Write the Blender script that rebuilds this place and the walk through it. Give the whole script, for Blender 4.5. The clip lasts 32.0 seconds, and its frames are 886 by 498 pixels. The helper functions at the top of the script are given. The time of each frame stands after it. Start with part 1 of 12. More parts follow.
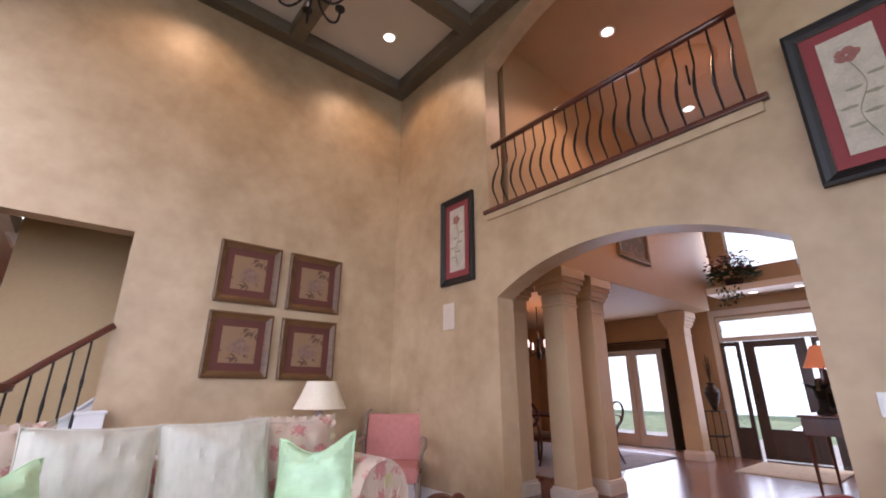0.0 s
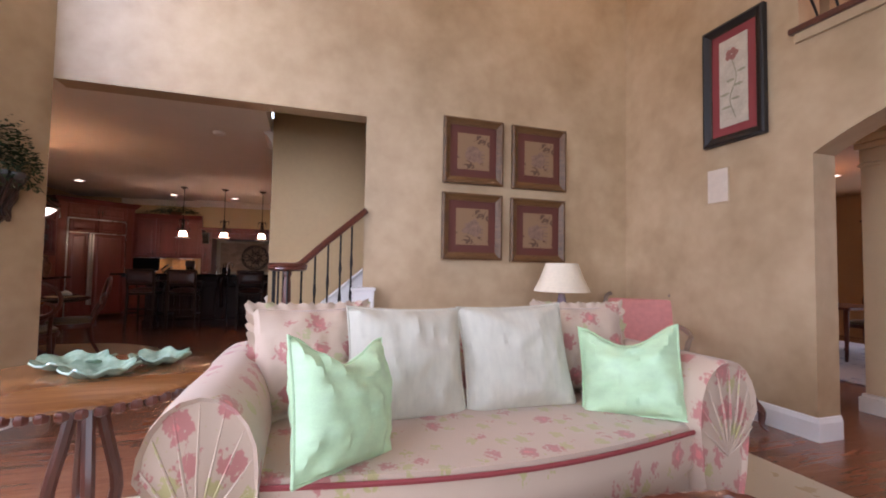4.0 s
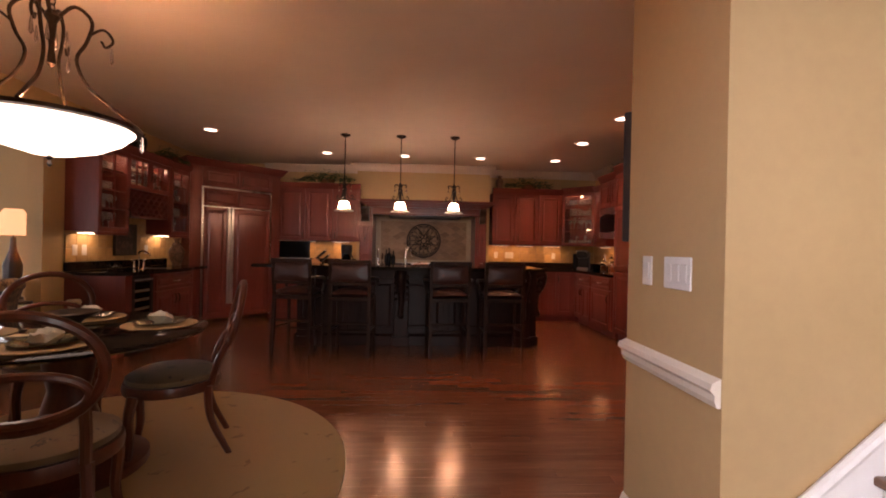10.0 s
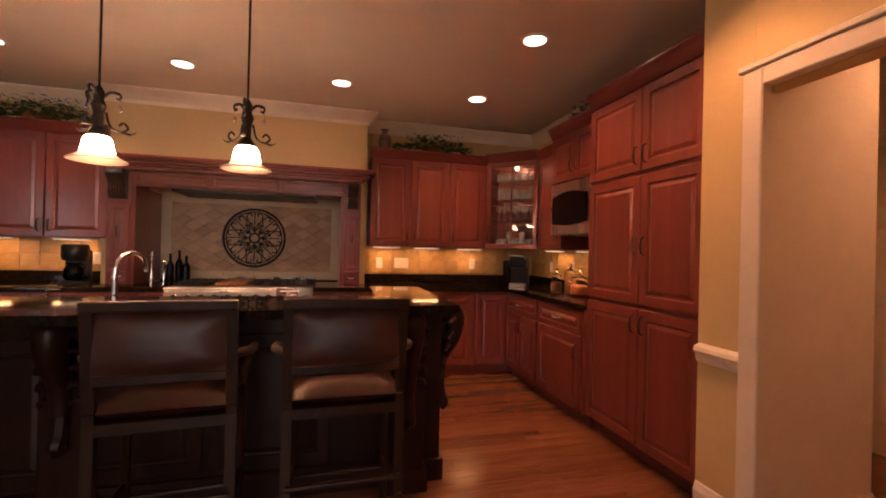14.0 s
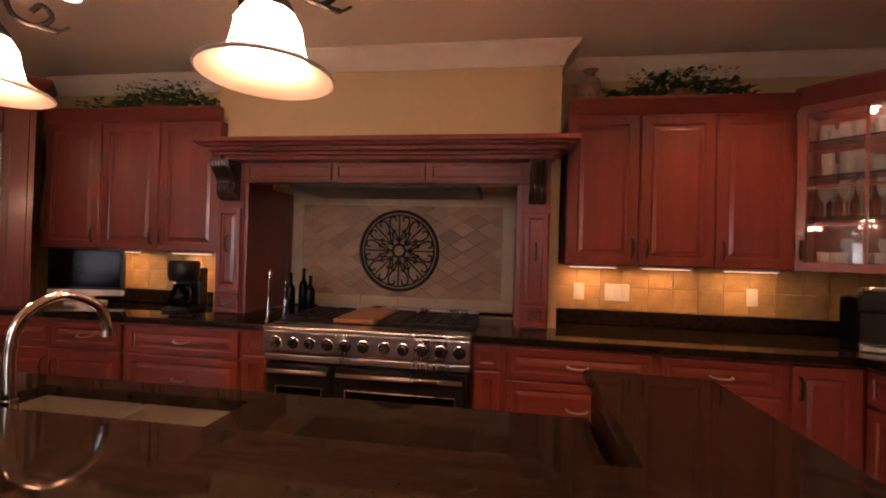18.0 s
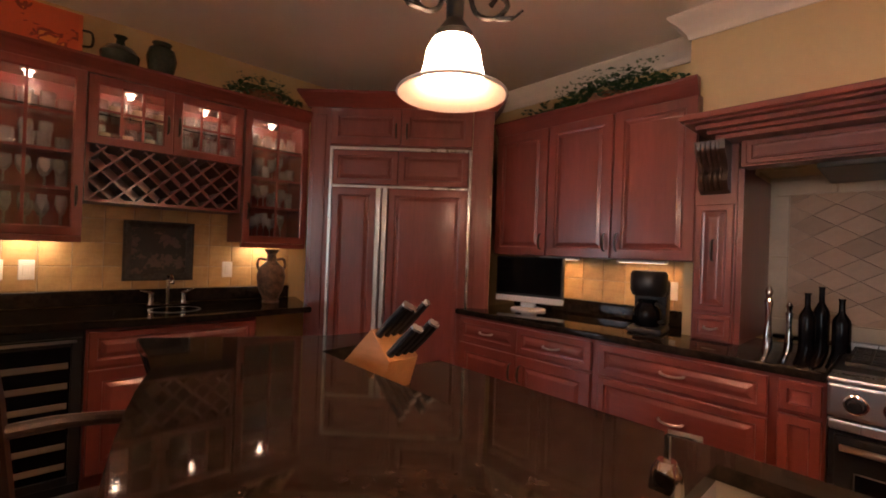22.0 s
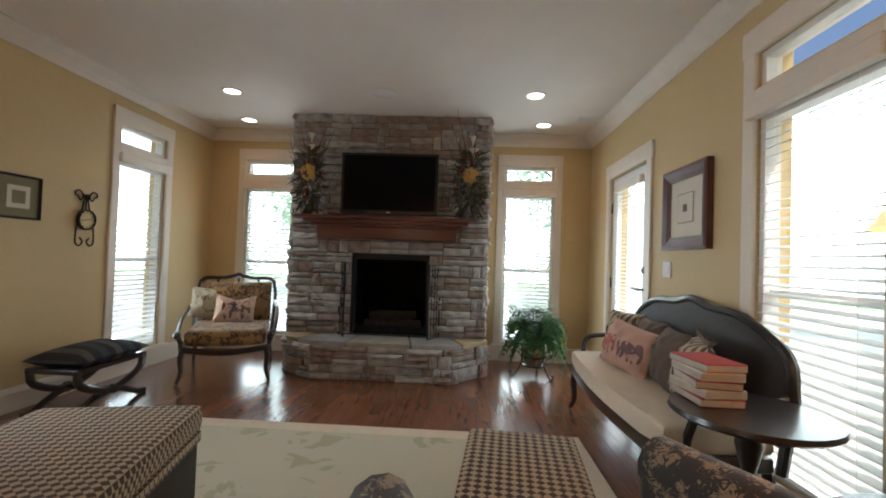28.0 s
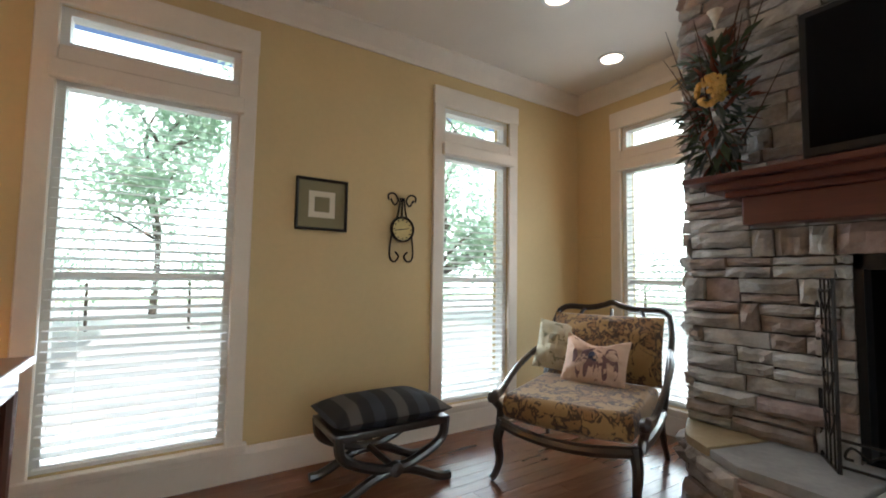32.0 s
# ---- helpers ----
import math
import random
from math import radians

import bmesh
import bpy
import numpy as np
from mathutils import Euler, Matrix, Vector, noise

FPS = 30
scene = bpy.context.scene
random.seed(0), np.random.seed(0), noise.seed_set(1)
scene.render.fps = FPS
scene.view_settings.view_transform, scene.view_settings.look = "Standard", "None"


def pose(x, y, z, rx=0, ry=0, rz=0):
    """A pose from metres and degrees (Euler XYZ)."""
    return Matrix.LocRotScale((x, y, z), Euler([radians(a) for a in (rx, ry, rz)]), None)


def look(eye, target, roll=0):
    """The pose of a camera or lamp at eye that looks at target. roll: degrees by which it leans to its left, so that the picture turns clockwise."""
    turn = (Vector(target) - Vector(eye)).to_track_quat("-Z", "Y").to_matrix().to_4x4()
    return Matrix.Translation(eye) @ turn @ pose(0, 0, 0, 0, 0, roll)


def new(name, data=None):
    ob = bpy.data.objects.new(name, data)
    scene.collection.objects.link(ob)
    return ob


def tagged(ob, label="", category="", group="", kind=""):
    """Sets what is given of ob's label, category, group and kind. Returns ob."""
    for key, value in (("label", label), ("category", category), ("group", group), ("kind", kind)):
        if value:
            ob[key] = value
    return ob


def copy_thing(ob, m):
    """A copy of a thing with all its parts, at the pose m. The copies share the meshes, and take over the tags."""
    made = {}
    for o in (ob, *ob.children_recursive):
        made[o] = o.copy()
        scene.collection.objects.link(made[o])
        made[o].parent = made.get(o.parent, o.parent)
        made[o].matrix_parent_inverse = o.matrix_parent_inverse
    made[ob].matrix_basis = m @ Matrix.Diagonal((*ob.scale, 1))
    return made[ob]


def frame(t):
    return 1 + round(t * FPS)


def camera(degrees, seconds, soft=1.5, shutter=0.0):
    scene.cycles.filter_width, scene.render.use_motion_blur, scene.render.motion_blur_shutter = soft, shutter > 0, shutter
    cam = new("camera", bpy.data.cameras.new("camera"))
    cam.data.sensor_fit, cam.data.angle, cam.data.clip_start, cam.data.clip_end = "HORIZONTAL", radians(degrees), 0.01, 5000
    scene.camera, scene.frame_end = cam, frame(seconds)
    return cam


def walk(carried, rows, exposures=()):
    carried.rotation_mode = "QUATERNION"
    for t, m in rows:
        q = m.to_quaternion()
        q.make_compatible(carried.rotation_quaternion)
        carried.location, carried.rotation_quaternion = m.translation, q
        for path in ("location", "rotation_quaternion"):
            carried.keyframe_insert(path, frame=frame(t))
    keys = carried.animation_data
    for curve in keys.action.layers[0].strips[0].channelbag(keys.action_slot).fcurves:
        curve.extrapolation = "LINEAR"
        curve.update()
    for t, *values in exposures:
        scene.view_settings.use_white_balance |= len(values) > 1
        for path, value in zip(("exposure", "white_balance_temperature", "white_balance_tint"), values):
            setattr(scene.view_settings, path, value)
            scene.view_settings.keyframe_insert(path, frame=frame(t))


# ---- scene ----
cam = camera(91.9, 32.0, 1.9)
PATH = [
    (0, (0.452, -0.135, 1.19), (1.667, 1.328, 1.81), 0.2),
    (0.5, (0.492, -0.119, 1.197), (1.723, 1.371, 1.71), 0.3),
    (1, (0.502, -0.072, 1.198), (1.738, 1.446, 1.611), 0.3),
    (1.5, (0.479, -0.007, 1.208), (1.695, 1.547, 1.532), 0.4),
    (2, (0.44, 0.1, 1.215), (1.6, 1.71, 1.463), 0.5),
    (2.5, (0.403, 0.224, 1.218), (1.436, 1.926, 1.403), 0.6),
    (3, (0.355, 0.345, 1.207), (1.221, 2.142, 1.35), 0.8),
    (3.5, (0.247, 0.53, 1.186), (0.984, 2.385, 1.302), 0.9),
    (4, (0.126, 0.709, 1.201), (0.737, 2.612, 1.287), 1.0),
    (4.5, (0.003, 0.95, 1.213), (0.486, 2.89, 1.279), 1.1),
    (6.5, (-0.596, 2.035, 1.244), (-0.334, 4.017, 1.285), 1.2),
    (7, (-0.713, 2.346, 1.246), (-0.485, 4.333, 1.283), 1.2),
    (7.5, (-0.83, 2.668, 1.223), (-0.635, 4.659, 1.249), 1.1),
    (8, (-0.942, 3.006, 1.212), (-0.788, 5.0, 1.234), 1.3),
    (8.5, (-1.021, 3.373, 1.209), (-0.903, 5.37, 1.227), 1.3),
    (9, (-1.069, 3.795, 1.196), (-0.968, 5.793, 1.208), 1.4),
    (9.5, (-1.118, 4.216, 1.207), (-1.02, 6.214, 1.21), 1.1),
    (10, (-1.185, 4.61, 1.232), (-1.076, 6.607, 1.228), 1.2),
    (10.5, (-1.151, 5.083, 1.25), (-1.034, 7.08, 1.243), 1.4),
    (11, (-1.117, 5.489, 1.22), (-0.957, 7.482, 1.22), 1.3),
    (11.5, (-1.065, 5.854, 1.205), (-0.825, 7.839, 1.216), 1.3),
    (12, (-0.957, 6.224, 1.221), (-0.627, 8.197, 1.227), 1.2),
    (12.5, (-0.786, 6.594, 1.228), (-0.39, 8.554, 1.237), 1.3),
    (13, (-0.627, 6.955, 1.258), (-0.162, 8.9, 1.263), 1.2),
    (13.5, (-0.442, 7.331, 1.271), (0.06, 9.267, 1.277), 1.4),
    (15.5, (-0.046, 8.778, 1.344), (0.428, 10.721, 1.358), 1.3),
    (16, (-0.068, 9.028, 1.399), (0.304, 10.994, 1.387), 1.4),
    (16.5, (-0.093, 9.233, 1.365), (0.12, 11.221, 1.376), 1.3),
    (17, (-0.116, 9.365, 1.37), (-0.069, 11.364, 1.391), 1.5),
    (17.5, (-0.141, 9.453, 1.363), (-0.285, 11.448, 1.387), 1.8),
    (18, (-0.27, 9.496, 1.355), (-0.556, 11.475, 1.376), 1.7),
    (18.5, (-0.39, 9.517, 1.368), (-0.823, 11.47, 1.375), 1.8),
    (19, (-0.528, 9.529, 1.348), (-1.106, 11.444, 1.362), 1.8),
    (19.5, (-0.657, 9.54, 1.341), (-1.402, 11.396, 1.341), 1.9),
    (20, (-0.803, 9.594, 1.327), (-1.73, 11.367, 1.332), 1.8),
    (20.5, (-0.949, 9.649, 1.34), (-2.04, 11.325, 1.334), 1.9),
    (21, (-1.086, 9.68, 1.349), (-2.332, 11.244, 1.337), 1.9),
    (21.5, (-1.276, 9.662, 1.363), (-2.629, 11.135, 1.347), 2.0),
    (22, (-1.456, 9.631, 1.326), (-2.925, 10.989, 1.335), 2.1),
    (22.5, (-1.6, 9.549, 1.347), (-3.176, 10.779, 1.343), 2.0),
    (23, (-1.803, 9.501, 1.331), (-3.48, 10.591, 1.338), 1.9),
    (23.5, (-1.987, 9.43, 1.294), (-3.741, 10.39, 1.33), 1.8),
    (24, (-2.15, 9.341, 1.307), (-3.98, 10.148, 1.332), 1.9),
    (24.5, (-2.327, 9.205, 1.275), (-4.213, 9.87, 1.32), 1.9),
    (25, (-2.535, 9.072, 1.271), (-4.474, 9.562, 1.296), 1.8),
    (25.5, (-2.793, 8.938, 1.263), (-4.766, 9.262, 1.288), 1.9),
    (26, (-3.054, 8.8, 1.24), (-5.046, 8.985, 1.267), 1.8),
    (26.5, (-3.281, 8.586, 1.253), (-5.279, 8.689, 1.268), 1.9),
    (28.5, (-4.8, 7.913, 1.16), (-6.795, 7.779, 1.215), 1.9),
    (29, (-5.177, 7.75, 1.191), (-7.17, 7.597, 1.24), 1.8),
    (29.6, (-5.603, 7.574, 1.204), (-7.593, 7.377, 1.259), 1.8),
    (30.4, (-6.118, 7.323, 1.188), (-8.049, 6.806, 1.254), 1.8),
    (30.8, (-6.323, 7.231, 1.179), (-8.158, 6.44, 1.258), 1.5),
    (31.2, (-6.427, 7.226, 1.156), (-8.072, 6.092, 1.25), 1.2),
    (31.6, (-6.424, 7.265, 1.142), (-7.828, 5.844, 1.246), 0.9),
    (32, (-6.491, 7.479, 1.097), (-7.566, 5.797, 1.222), 0.9),
]
walk(cam, [(t, look(eye, target, roll)) for t, eye, target, roll in PATH],
     exposures=[(0.0, -0.85, 5800, 33), (2.0, -0.95, 5800, 34), (4.0, -0.9, 5800, 33), (7.0, -0.7, 6250, 34), (8.5, -0.65, 6600, 37), (10.0, -0.3, 6950, 38), (11.5, -0.05, 7250, 39), (13.0, 0.0, 7350, 38), (16.0, 0.1, 6900, 36), (18.0, 0.0, 6600, 34), (20.0, 0.05, 6350, 31), (22.0, 0.15, 6150, 24), (24.0, 0.3, 5850, 15), (26.0, 0.1, 5950, 14), (29.0, -0.1, 5900, 10), (30.0, -0.05, 5850, 10), (31.0, -0.2, 5850, 12), (32.0, 0.1, 5950, 12)])


# ---- world and daylight ----
world = bpy.data.worlds.new("world")
scene.world = world
world.use_nodes = True
_wn = world.node_tree.nodes
_sky = _wn.new("ShaderNodeTexSky")
_sky.sky_type = "NISHITA"
_sky.sun_disc = False
_sky.sun_elevation, _sky.sun_rotation = radians(60), radians(45)
world.node_tree.links.new(_sky.outputs[0], _wn["Background"].inputs[0])
_wn["Background"].inputs[1].default_value = 0.15


def area_lamp(name, at, target, sx, sy, watts, colour):
    d = bpy.data.lights.new(name, "AREA")
    d.shape, d.size, d.size_y, d.energy, d.color = "RECTANGLE", sx, sy, watts, colour
    ob = new(name, d)
    ob.matrix_world = look(at, target)
    return ob


def spot_lamp(name, at, watts, colour, cone=110, radius=0.06):
    d = bpy.data.lights.new(name, "SPOT")
    d.energy, d.color, d.spot_size, d.spot_blend, d.shadow_soft_size = watts, colour, radians(cone), 0.6, radius
    ob = new(name, d)
    ob.location = at
    return ob


def bulb(name, at, watts, colour, radius=0.05):
    d = bpy.data.lights.new(name, "POINT")
    d.energy, d.color, d.shadow_soft_size = watts, colour, radius
    ob = new(name, d)
    ob.location = at
    return ob


_sd = bpy.data.lights.new("sun", "SUN")
_sd.energy, _sd.angle, _sd.color = 5.0, radians(0.6), (1.0, 0.95, 0.88)
_sun = new("sun", _sd)
_sun.rotation_euler = (radians(30), 0, radians(135))

DAY = (0.87, 0.96, 1.0)
WARM = (1.0, 0.50, 0.22)
AMBER = (1.0, 0.50, 0.17)
# skylight entering by the openings
def sky_lamp(name, at, target, sx, sy, watts, spread):
    area_lamp(name, at, target, sx, sy, watts, DAY).data.spread = radians(spread)


# weak fill light added at an assumed opening in the unseen south wall
sky_lamp("window_light_living_south", (0.6, -3.3, 3.4), (0.9, 3.2, 0.0), 4.4, 3.2, 12, 100)
sky_lamp("window_light_living_west", (-2.36, 3.46, 1.3), (0.3, 3.6, 0.0), 0.75, 1.8, 58, 115)
sky_lamp("window_light_living_high", (-2.36, 3.46, 3.9), (-0.75, 4.78, 3.0), 0.75, 2.1, 62, 75)
# daylight lamps added at assumed openings in the unseen west wall
for _y in (-0.8, 1.3):
    sky_lamp("window_light_living_wall", (-2.62, _y, 1.6), (0.8, _y + 1.6, 0.2), 1.5, 1.8, 40, 110)
    sky_lamp("window_light_living_wall_high", (-2.62, _y, 4.2), (0.6, _y + 1.8, 0.4), 1.5, 2.0, 30, 100)
sky_lamp("window_light_family_a", (-6.4, 4.97, 1.2), (-6.4, 8.0, 0.8), 0.75, 2.2, 11, 100)
sky_lamp("window_light_family_b", (-8.42, 4.97, 1.2), (-8.42, 8.0, 0.8), 0.6, 2.2, 9, 110)
area_lamp("window_light_family_c", (-9.49, 5.68, 1.2), (-6.0, 6.2, 0.8), 0.55, 2.2, 8, DAY)
area_lamp("window_light_family_d", (-9.49, 8.84, 1.2), (-6.0, 8.0, 0.8), 0.55, 2.2, 8, DAY)
area_lamp("window_light_family_e", (-8.4, 9.52, 1.1), (-7.4, 6.0, 0.6), 0.6, 1.9, 8, DAY)
area_lamp("window_light_entry", (10.2, 2.2, 1.6), (4.0, 1.8, 0.8), 1.6, 2.4, 50, DAY)
area_lamp("window_light_dining", (10.2, 4.8, 1.2), (5.0, 4.4, 0.8), 1.3, 2.2, 45, DAY)
area_lamp("window_light_loft", (10.2, 2.3, 3.9), (4.0, 2.0, 3.4), 1.4, 1.0, 32, DAY)

# ---- materials ----
def material(name, base, rough=0.5, metal=0.0, vary=0.12, scale=6.0, fine=60.0, bump=0.1, spec=0.5, stretch=(1, 1, 1),
             second=None, coat=0.0, dist=0.004, mottle=0.0):
    """Paint, plaster, cloth, metal: two scales of variation in colour and relief, in metres of the object."""
    m = bpy.data.materials.new(name)
    m.use_nodes = True
    nt = m.node_tree
    b = nt.nodes["Principled BSDF"]
    tc = nt.nodes.new("ShaderNodeTexCoord")
    mp = nt.nodes.new("ShaderNodeMapping")
    mp.inputs["Scale"].default_value = stretch
    nt.links.new(tc.outputs["Object"], mp.inputs[0])
    n1, n2 = nt.nodes.new("ShaderNodeTexNoise"), nt.nodes.new("ShaderNodeTexNoise")
    n1.inputs["Scale"].default_value, n1.inputs["Detail"].default_value = scale, 4
    n2.inputs["Scale"].default_value, n2.inputs["Detail"].default_value = fine, 3
    for n in (n1, n2):
        nt.links.new(mp.outputs[0], n.inputs[0])
    mix = nt.nodes.new("ShaderNodeMath")
    mix.operation = "MULTIPLY_ADD"
    mix.inputs[1].default_value = 0.7
    nt.links.new(n1.outputs[0], mix.inputs[0])
    half = nt.nodes.new("ShaderNodeMath")
    half.operation = "MULTIPLY"
    half.inputs[1].default_value = 0.3
    nt.links.new(n2.outputs[0], half.inputs[0])
    nt.links.new(half.outputs[0], mix.inputs[2])
    ramp = nt.nodes.new("ShaderNodeValToRGB")
    ramp.color_ramp.elements[0].position, ramp.color_ramp.elements[1].position = 0.32, 0.68
    lo = [c * (1 - vary) for c in base]
    hi = second or [min(1, c * (1 + vary)) for c in base]
    ramp.color_ramp.elements[0].color, ramp.color_ramp.elements[1].color = (*lo, 1), (*hi, 1)
    nt.links.new(mix.outputs[0], ramp.inputs[0])
    nt.links.new(ramp.outputs[0], b.inputs["Base Color"])
    b.inputs["Roughness"].default_value, b.inputs["Metallic"].default_value = rough, metal
    b.inputs["Specular IOR Level"].default_value = spec
    b.inputs["Coat Weight"].default_value = coat
    b.inputs["Coat Roughness"].default_value = 0.08
    rr = nt.nodes.new("ShaderNodeMapRange")
    rr.inputs[3].default_value, rr.inputs[4].default_value = max(0.02, rough * 0.8), min(1, rough * 1.2)
    nt.links.new(mix.outputs[0], rr.inputs[0])
    nt.links.new(rr.outputs[0], b.inputs["Roughness"])
    if bump:
        bp = nt.nodes.new("ShaderNodeBump")
        bp.inputs["Strength"].default_value, bp.inputs["Distance"].default_value = bump, dist
        nt.links.new(mix.outputs[0], bp.inputs["Height"])
        nt.links.new(bp.outputs[0], b.inputs["Normal"])
    return m


def wood(name, dark, light, rough=0.35, axis="Z", scale=9.0, coat=0.3, bump=0.05, per_piece=0.0, island=False):
    """Stained wood with grain along one axis."""
    m = bpy.data.materials.new(name)
    m.use_nodes = True
    nt = m.node_tree
    b = nt.nodes["Principled BSDF"]
    tc = nt.nodes.new("ShaderNodeTexCoord")
    mp = nt.nodes.new("ShaderNodeMapping")
    mp.inputs["Scale"].default_value = {"X": (0.12, 1, 1), "Y": (1, 0.12, 1), "Z": (1, 1, 0.12)}[axis]
    nt.links.new(tc.outputs["Object"], mp.inputs[0])
    oi = nt.nodes.new("ShaderNodeNewGeometry" if island else "ShaderNodeObjectInfo")
    pick = "Random Per Island" if island else "Random"
    if per_piece:
        comb = nt.nodes.new("ShaderNodeVectorMath")
        comb.operation = "SCALE"
        comb.inputs[0].default_value = (7, 5, 3)
        nt.links.new(oi.outputs[pick], comb.inputs["Scale"])
        nt.links.new(comb.outputs[0], mp.inputs["Location"])
    n1, n2 = nt.nodes.new("ShaderNodeTexNoise"), nt.nodes.new("ShaderNodeTexNoise")
    n1.inputs["Scale"].default_value, n1.inputs["Detail"].default_value, n1.inputs["Distortion"].default_value = scale, 6, 0.6
    n2.inputs["Scale"].default_value, n2.inputs["Detail"].default_value = scale * 9, 4
    for n in (n1, n2):
        nt.links.new(mp.outputs[0], n.inputs[0])
    mix = nt.nodes.new("ShaderNodeMix")
    mix.inputs[0].default_value = 0.4
    nt.links.new(n1.outputs[0], mix.inputs[2])
    nt.links.new(n2.outputs[0], mix.inputs[3])
    src = mix.outputs[0]
    if per_piece:
        add = nt.nodes.new("ShaderNodeMath")
        add.operation = "MULTIPLY_ADD"
        add.inputs[1].default_value = per_piece
        nt.links.new(oi.outputs[pick], add.inputs[0])
        nt.links.new(src, add.inputs[2])
        sub = nt.nodes.new("ShaderNodeMath")
        sub.operation = "SUBTRACT"
        sub.inputs[1].default_value = per_piece / 2
        nt.links.new(add.outputs[0], sub.inputs[0])
        src = sub.outputs[0]
    ramp = nt.nodes.new("ShaderNodeValToRGB")
    ramp.color_ramp.elements[0].position, ramp.color_ramp.elements[1].position = 0.3, 0.7
    ramp.color_ramp.elements[0].color, ramp.color_ramp.elements[1].color = (*dark, 1), (*light, 1)
    nt.links.new(src, ramp.inputs[0])
    nt.links.new(ramp.outputs[0], b.inputs["Base Color"])
    b.inputs["Roughness"].default_value = rough
    b.inputs["Coat Weight"].default_value, b.inputs["Coat Roughness"].default_value = coat, 0.15
    bp = nt.nodes.new("ShaderNodeBump")
    bp.inputs["Strength"].default_value, bp.inputs["Distance"].default_value = bump, 0.002
    nt.links.new(n2.outputs[0], bp.inputs["Height"])
    nt.links.new(bp.outputs[0], b.inputs["Normal"])
    return m


def pattern(name, ground, motif, scale=7.0, rough=0.8, second=None, threshold=0.42, bump=0.15, swirl=1.5, weave=0.0):
    """Woven or printed cloth: scrolled blotches of motif on a ground."""
    m = bpy.data.materials.new(name)
    m.use_nodes = True
    nt = m.node_tree
    b = nt.nodes["Principled BSDF"]
    tc = nt.nodes.new("ShaderNodeTexCoord")
    vo = nt.nodes.new("ShaderNodeTexVoronoi")
    vo.feature = "SMOOTH_F1"
    vo.inputs["Scale"].default_value = scale
    ns = nt.nodes.new("ShaderNodeTexNoise")
    ns.inputs["Scale"].default_value, ns.inputs["Detail"].default_value, ns.inputs["Distortion"].default_value = scale * 1.7, 2, swirl
    nt.links.new(tc.outputs["Object"], vo.inputs["Vector"])
    nt.links.new(tc.outputs["Object"], ns.inputs["Vector"])
    mu = nt.nodes.new("ShaderNodeMath")
    mu.operation = "MULTIPLY_ADD"
    mu.inputs[1].default_value = 0.8
    nt.links.new(vo.outputs["Distance"], mu.inputs[0])
    nt.links.new(ns.outputs[0], mu.inputs[2])
    rp = nt.nodes.new("ShaderNodeValToRGB")
    e = rp.color_ramp.elements
    e[0].position, e[1].position = threshold + 0.28, threshold + 0.34
    e[0].color, e[1].color = (*motif, 1), (*ground, 1)
    if second:
        x = e.new(threshold + 0.15)
        x.color = (*second, 1)
        x = e.new(threshold + 0.2)
        x.color = (*motif, 1)
    nt.links.new(mu.outputs[0], rp.inputs[0])
    nt.links.new(rp.outputs[0], b.inputs["Base Color"])
    b.inputs["Roughness"].default_value = rough
    b.inputs["Sheen Weight"].default_value = 0.2
    fn = nt.nodes.new("ShaderNodeTexNoise")
    fn.inputs["Scale"].default_value = 220
    nt.links.new(tc.outputs["Object"], fn.inputs["Vector"])
    bp = nt.nodes.new("ShaderNodeBump")
    bp.inputs["Strength"].default_value, bp.inputs["Distance"].default_value = bump, 0.002
    nt.links.new(fn.outputs[0], bp.inputs["Height"])
    nt.links.new(bp.outputs[0], b.inputs["Normal"])
    return m


def glowing(name, colour, strength):
    m = bpy.data.materials.new(name)
    m.use_nodes = True
    b = m.node_tree.nodes["Principled BSDF"]
    b.inputs["Base Color"].default_value = (*colour, 1)
    b.inputs["Emission Color"].default_value = (*colour, 1)
    b.inputs["Emission Strength"].default_value = strength
    return m


def glass(name, tint=(1, 1, 1), rough=0.0):
    m = bpy.data.materials.new(name)
    m.use_nodes = True
    nt = m.node_tree
    b = nt.nodes["Principled BSDF"]
    b.inputs["Base Color"].default_value = (*tint, 1)
    b.inputs["Transmission Weight"].default_value = 1.0
    b.inputs["Roughness"].default_value = rough
    b.inputs["IOR"].default_value = 1.45
    return m


PLASTER = material("faux_plaster_tan", (0.44, 0.298, 0.160), 0.42, vary=0.14, scale=1.4, fine=7, bump=0.05, second=(0.555, 0.405, 0.245))
YELLOW = material("yellow_wall_paint", (0.60, 0.45, 0.225), 0.6, vary=0.05, scale=1.5, fine=30, bump=0.05)
STAIRWALL = material("gold_glazed_wall", (0.50, 0.34, 0.165), 0.55, vary=0.07, scale=1.3, fine=25, bump=0.08)
CEIL = material("ceiling_paint", (0.80, 0.74, 0.66), 0.75, vary=0.03, scale=3, fine=90, bump=0.04)
COFFER = material("coffer_panel_paint", (0.72, 0.69, 0.64), 0.7, vary=0.03, scale=3, bump=0.03)
TRIM = material("trim_paint", (0.74, 0.66, 0.56), 0.4, vary=0.04, scale=8, bump=0.04)
WHITE = material("white_gloss_paint", (0.80, 0.78, 0.75), 0.35, vary=0.03, scale=8, bump=0.03)
BEAM = wood("grey_stained_beam", (0.10, 0.08, 0.055), (0.17, 0.14, 0.10), 0.5, "X", 6, 0.1)
CHERRY = wood("cherry_cabinet_wood", (0.140, 0.029, 0.020), (0.212, 0.050, 0.037), 0.33, "Z", 7, 0.35)
CHERRY_X = wood("cherry_cabinet_wood_across", (0.140, 0.029, 0.020), (0.212, 0.050, 0.037), 0.33, "X", 7, 0.35)
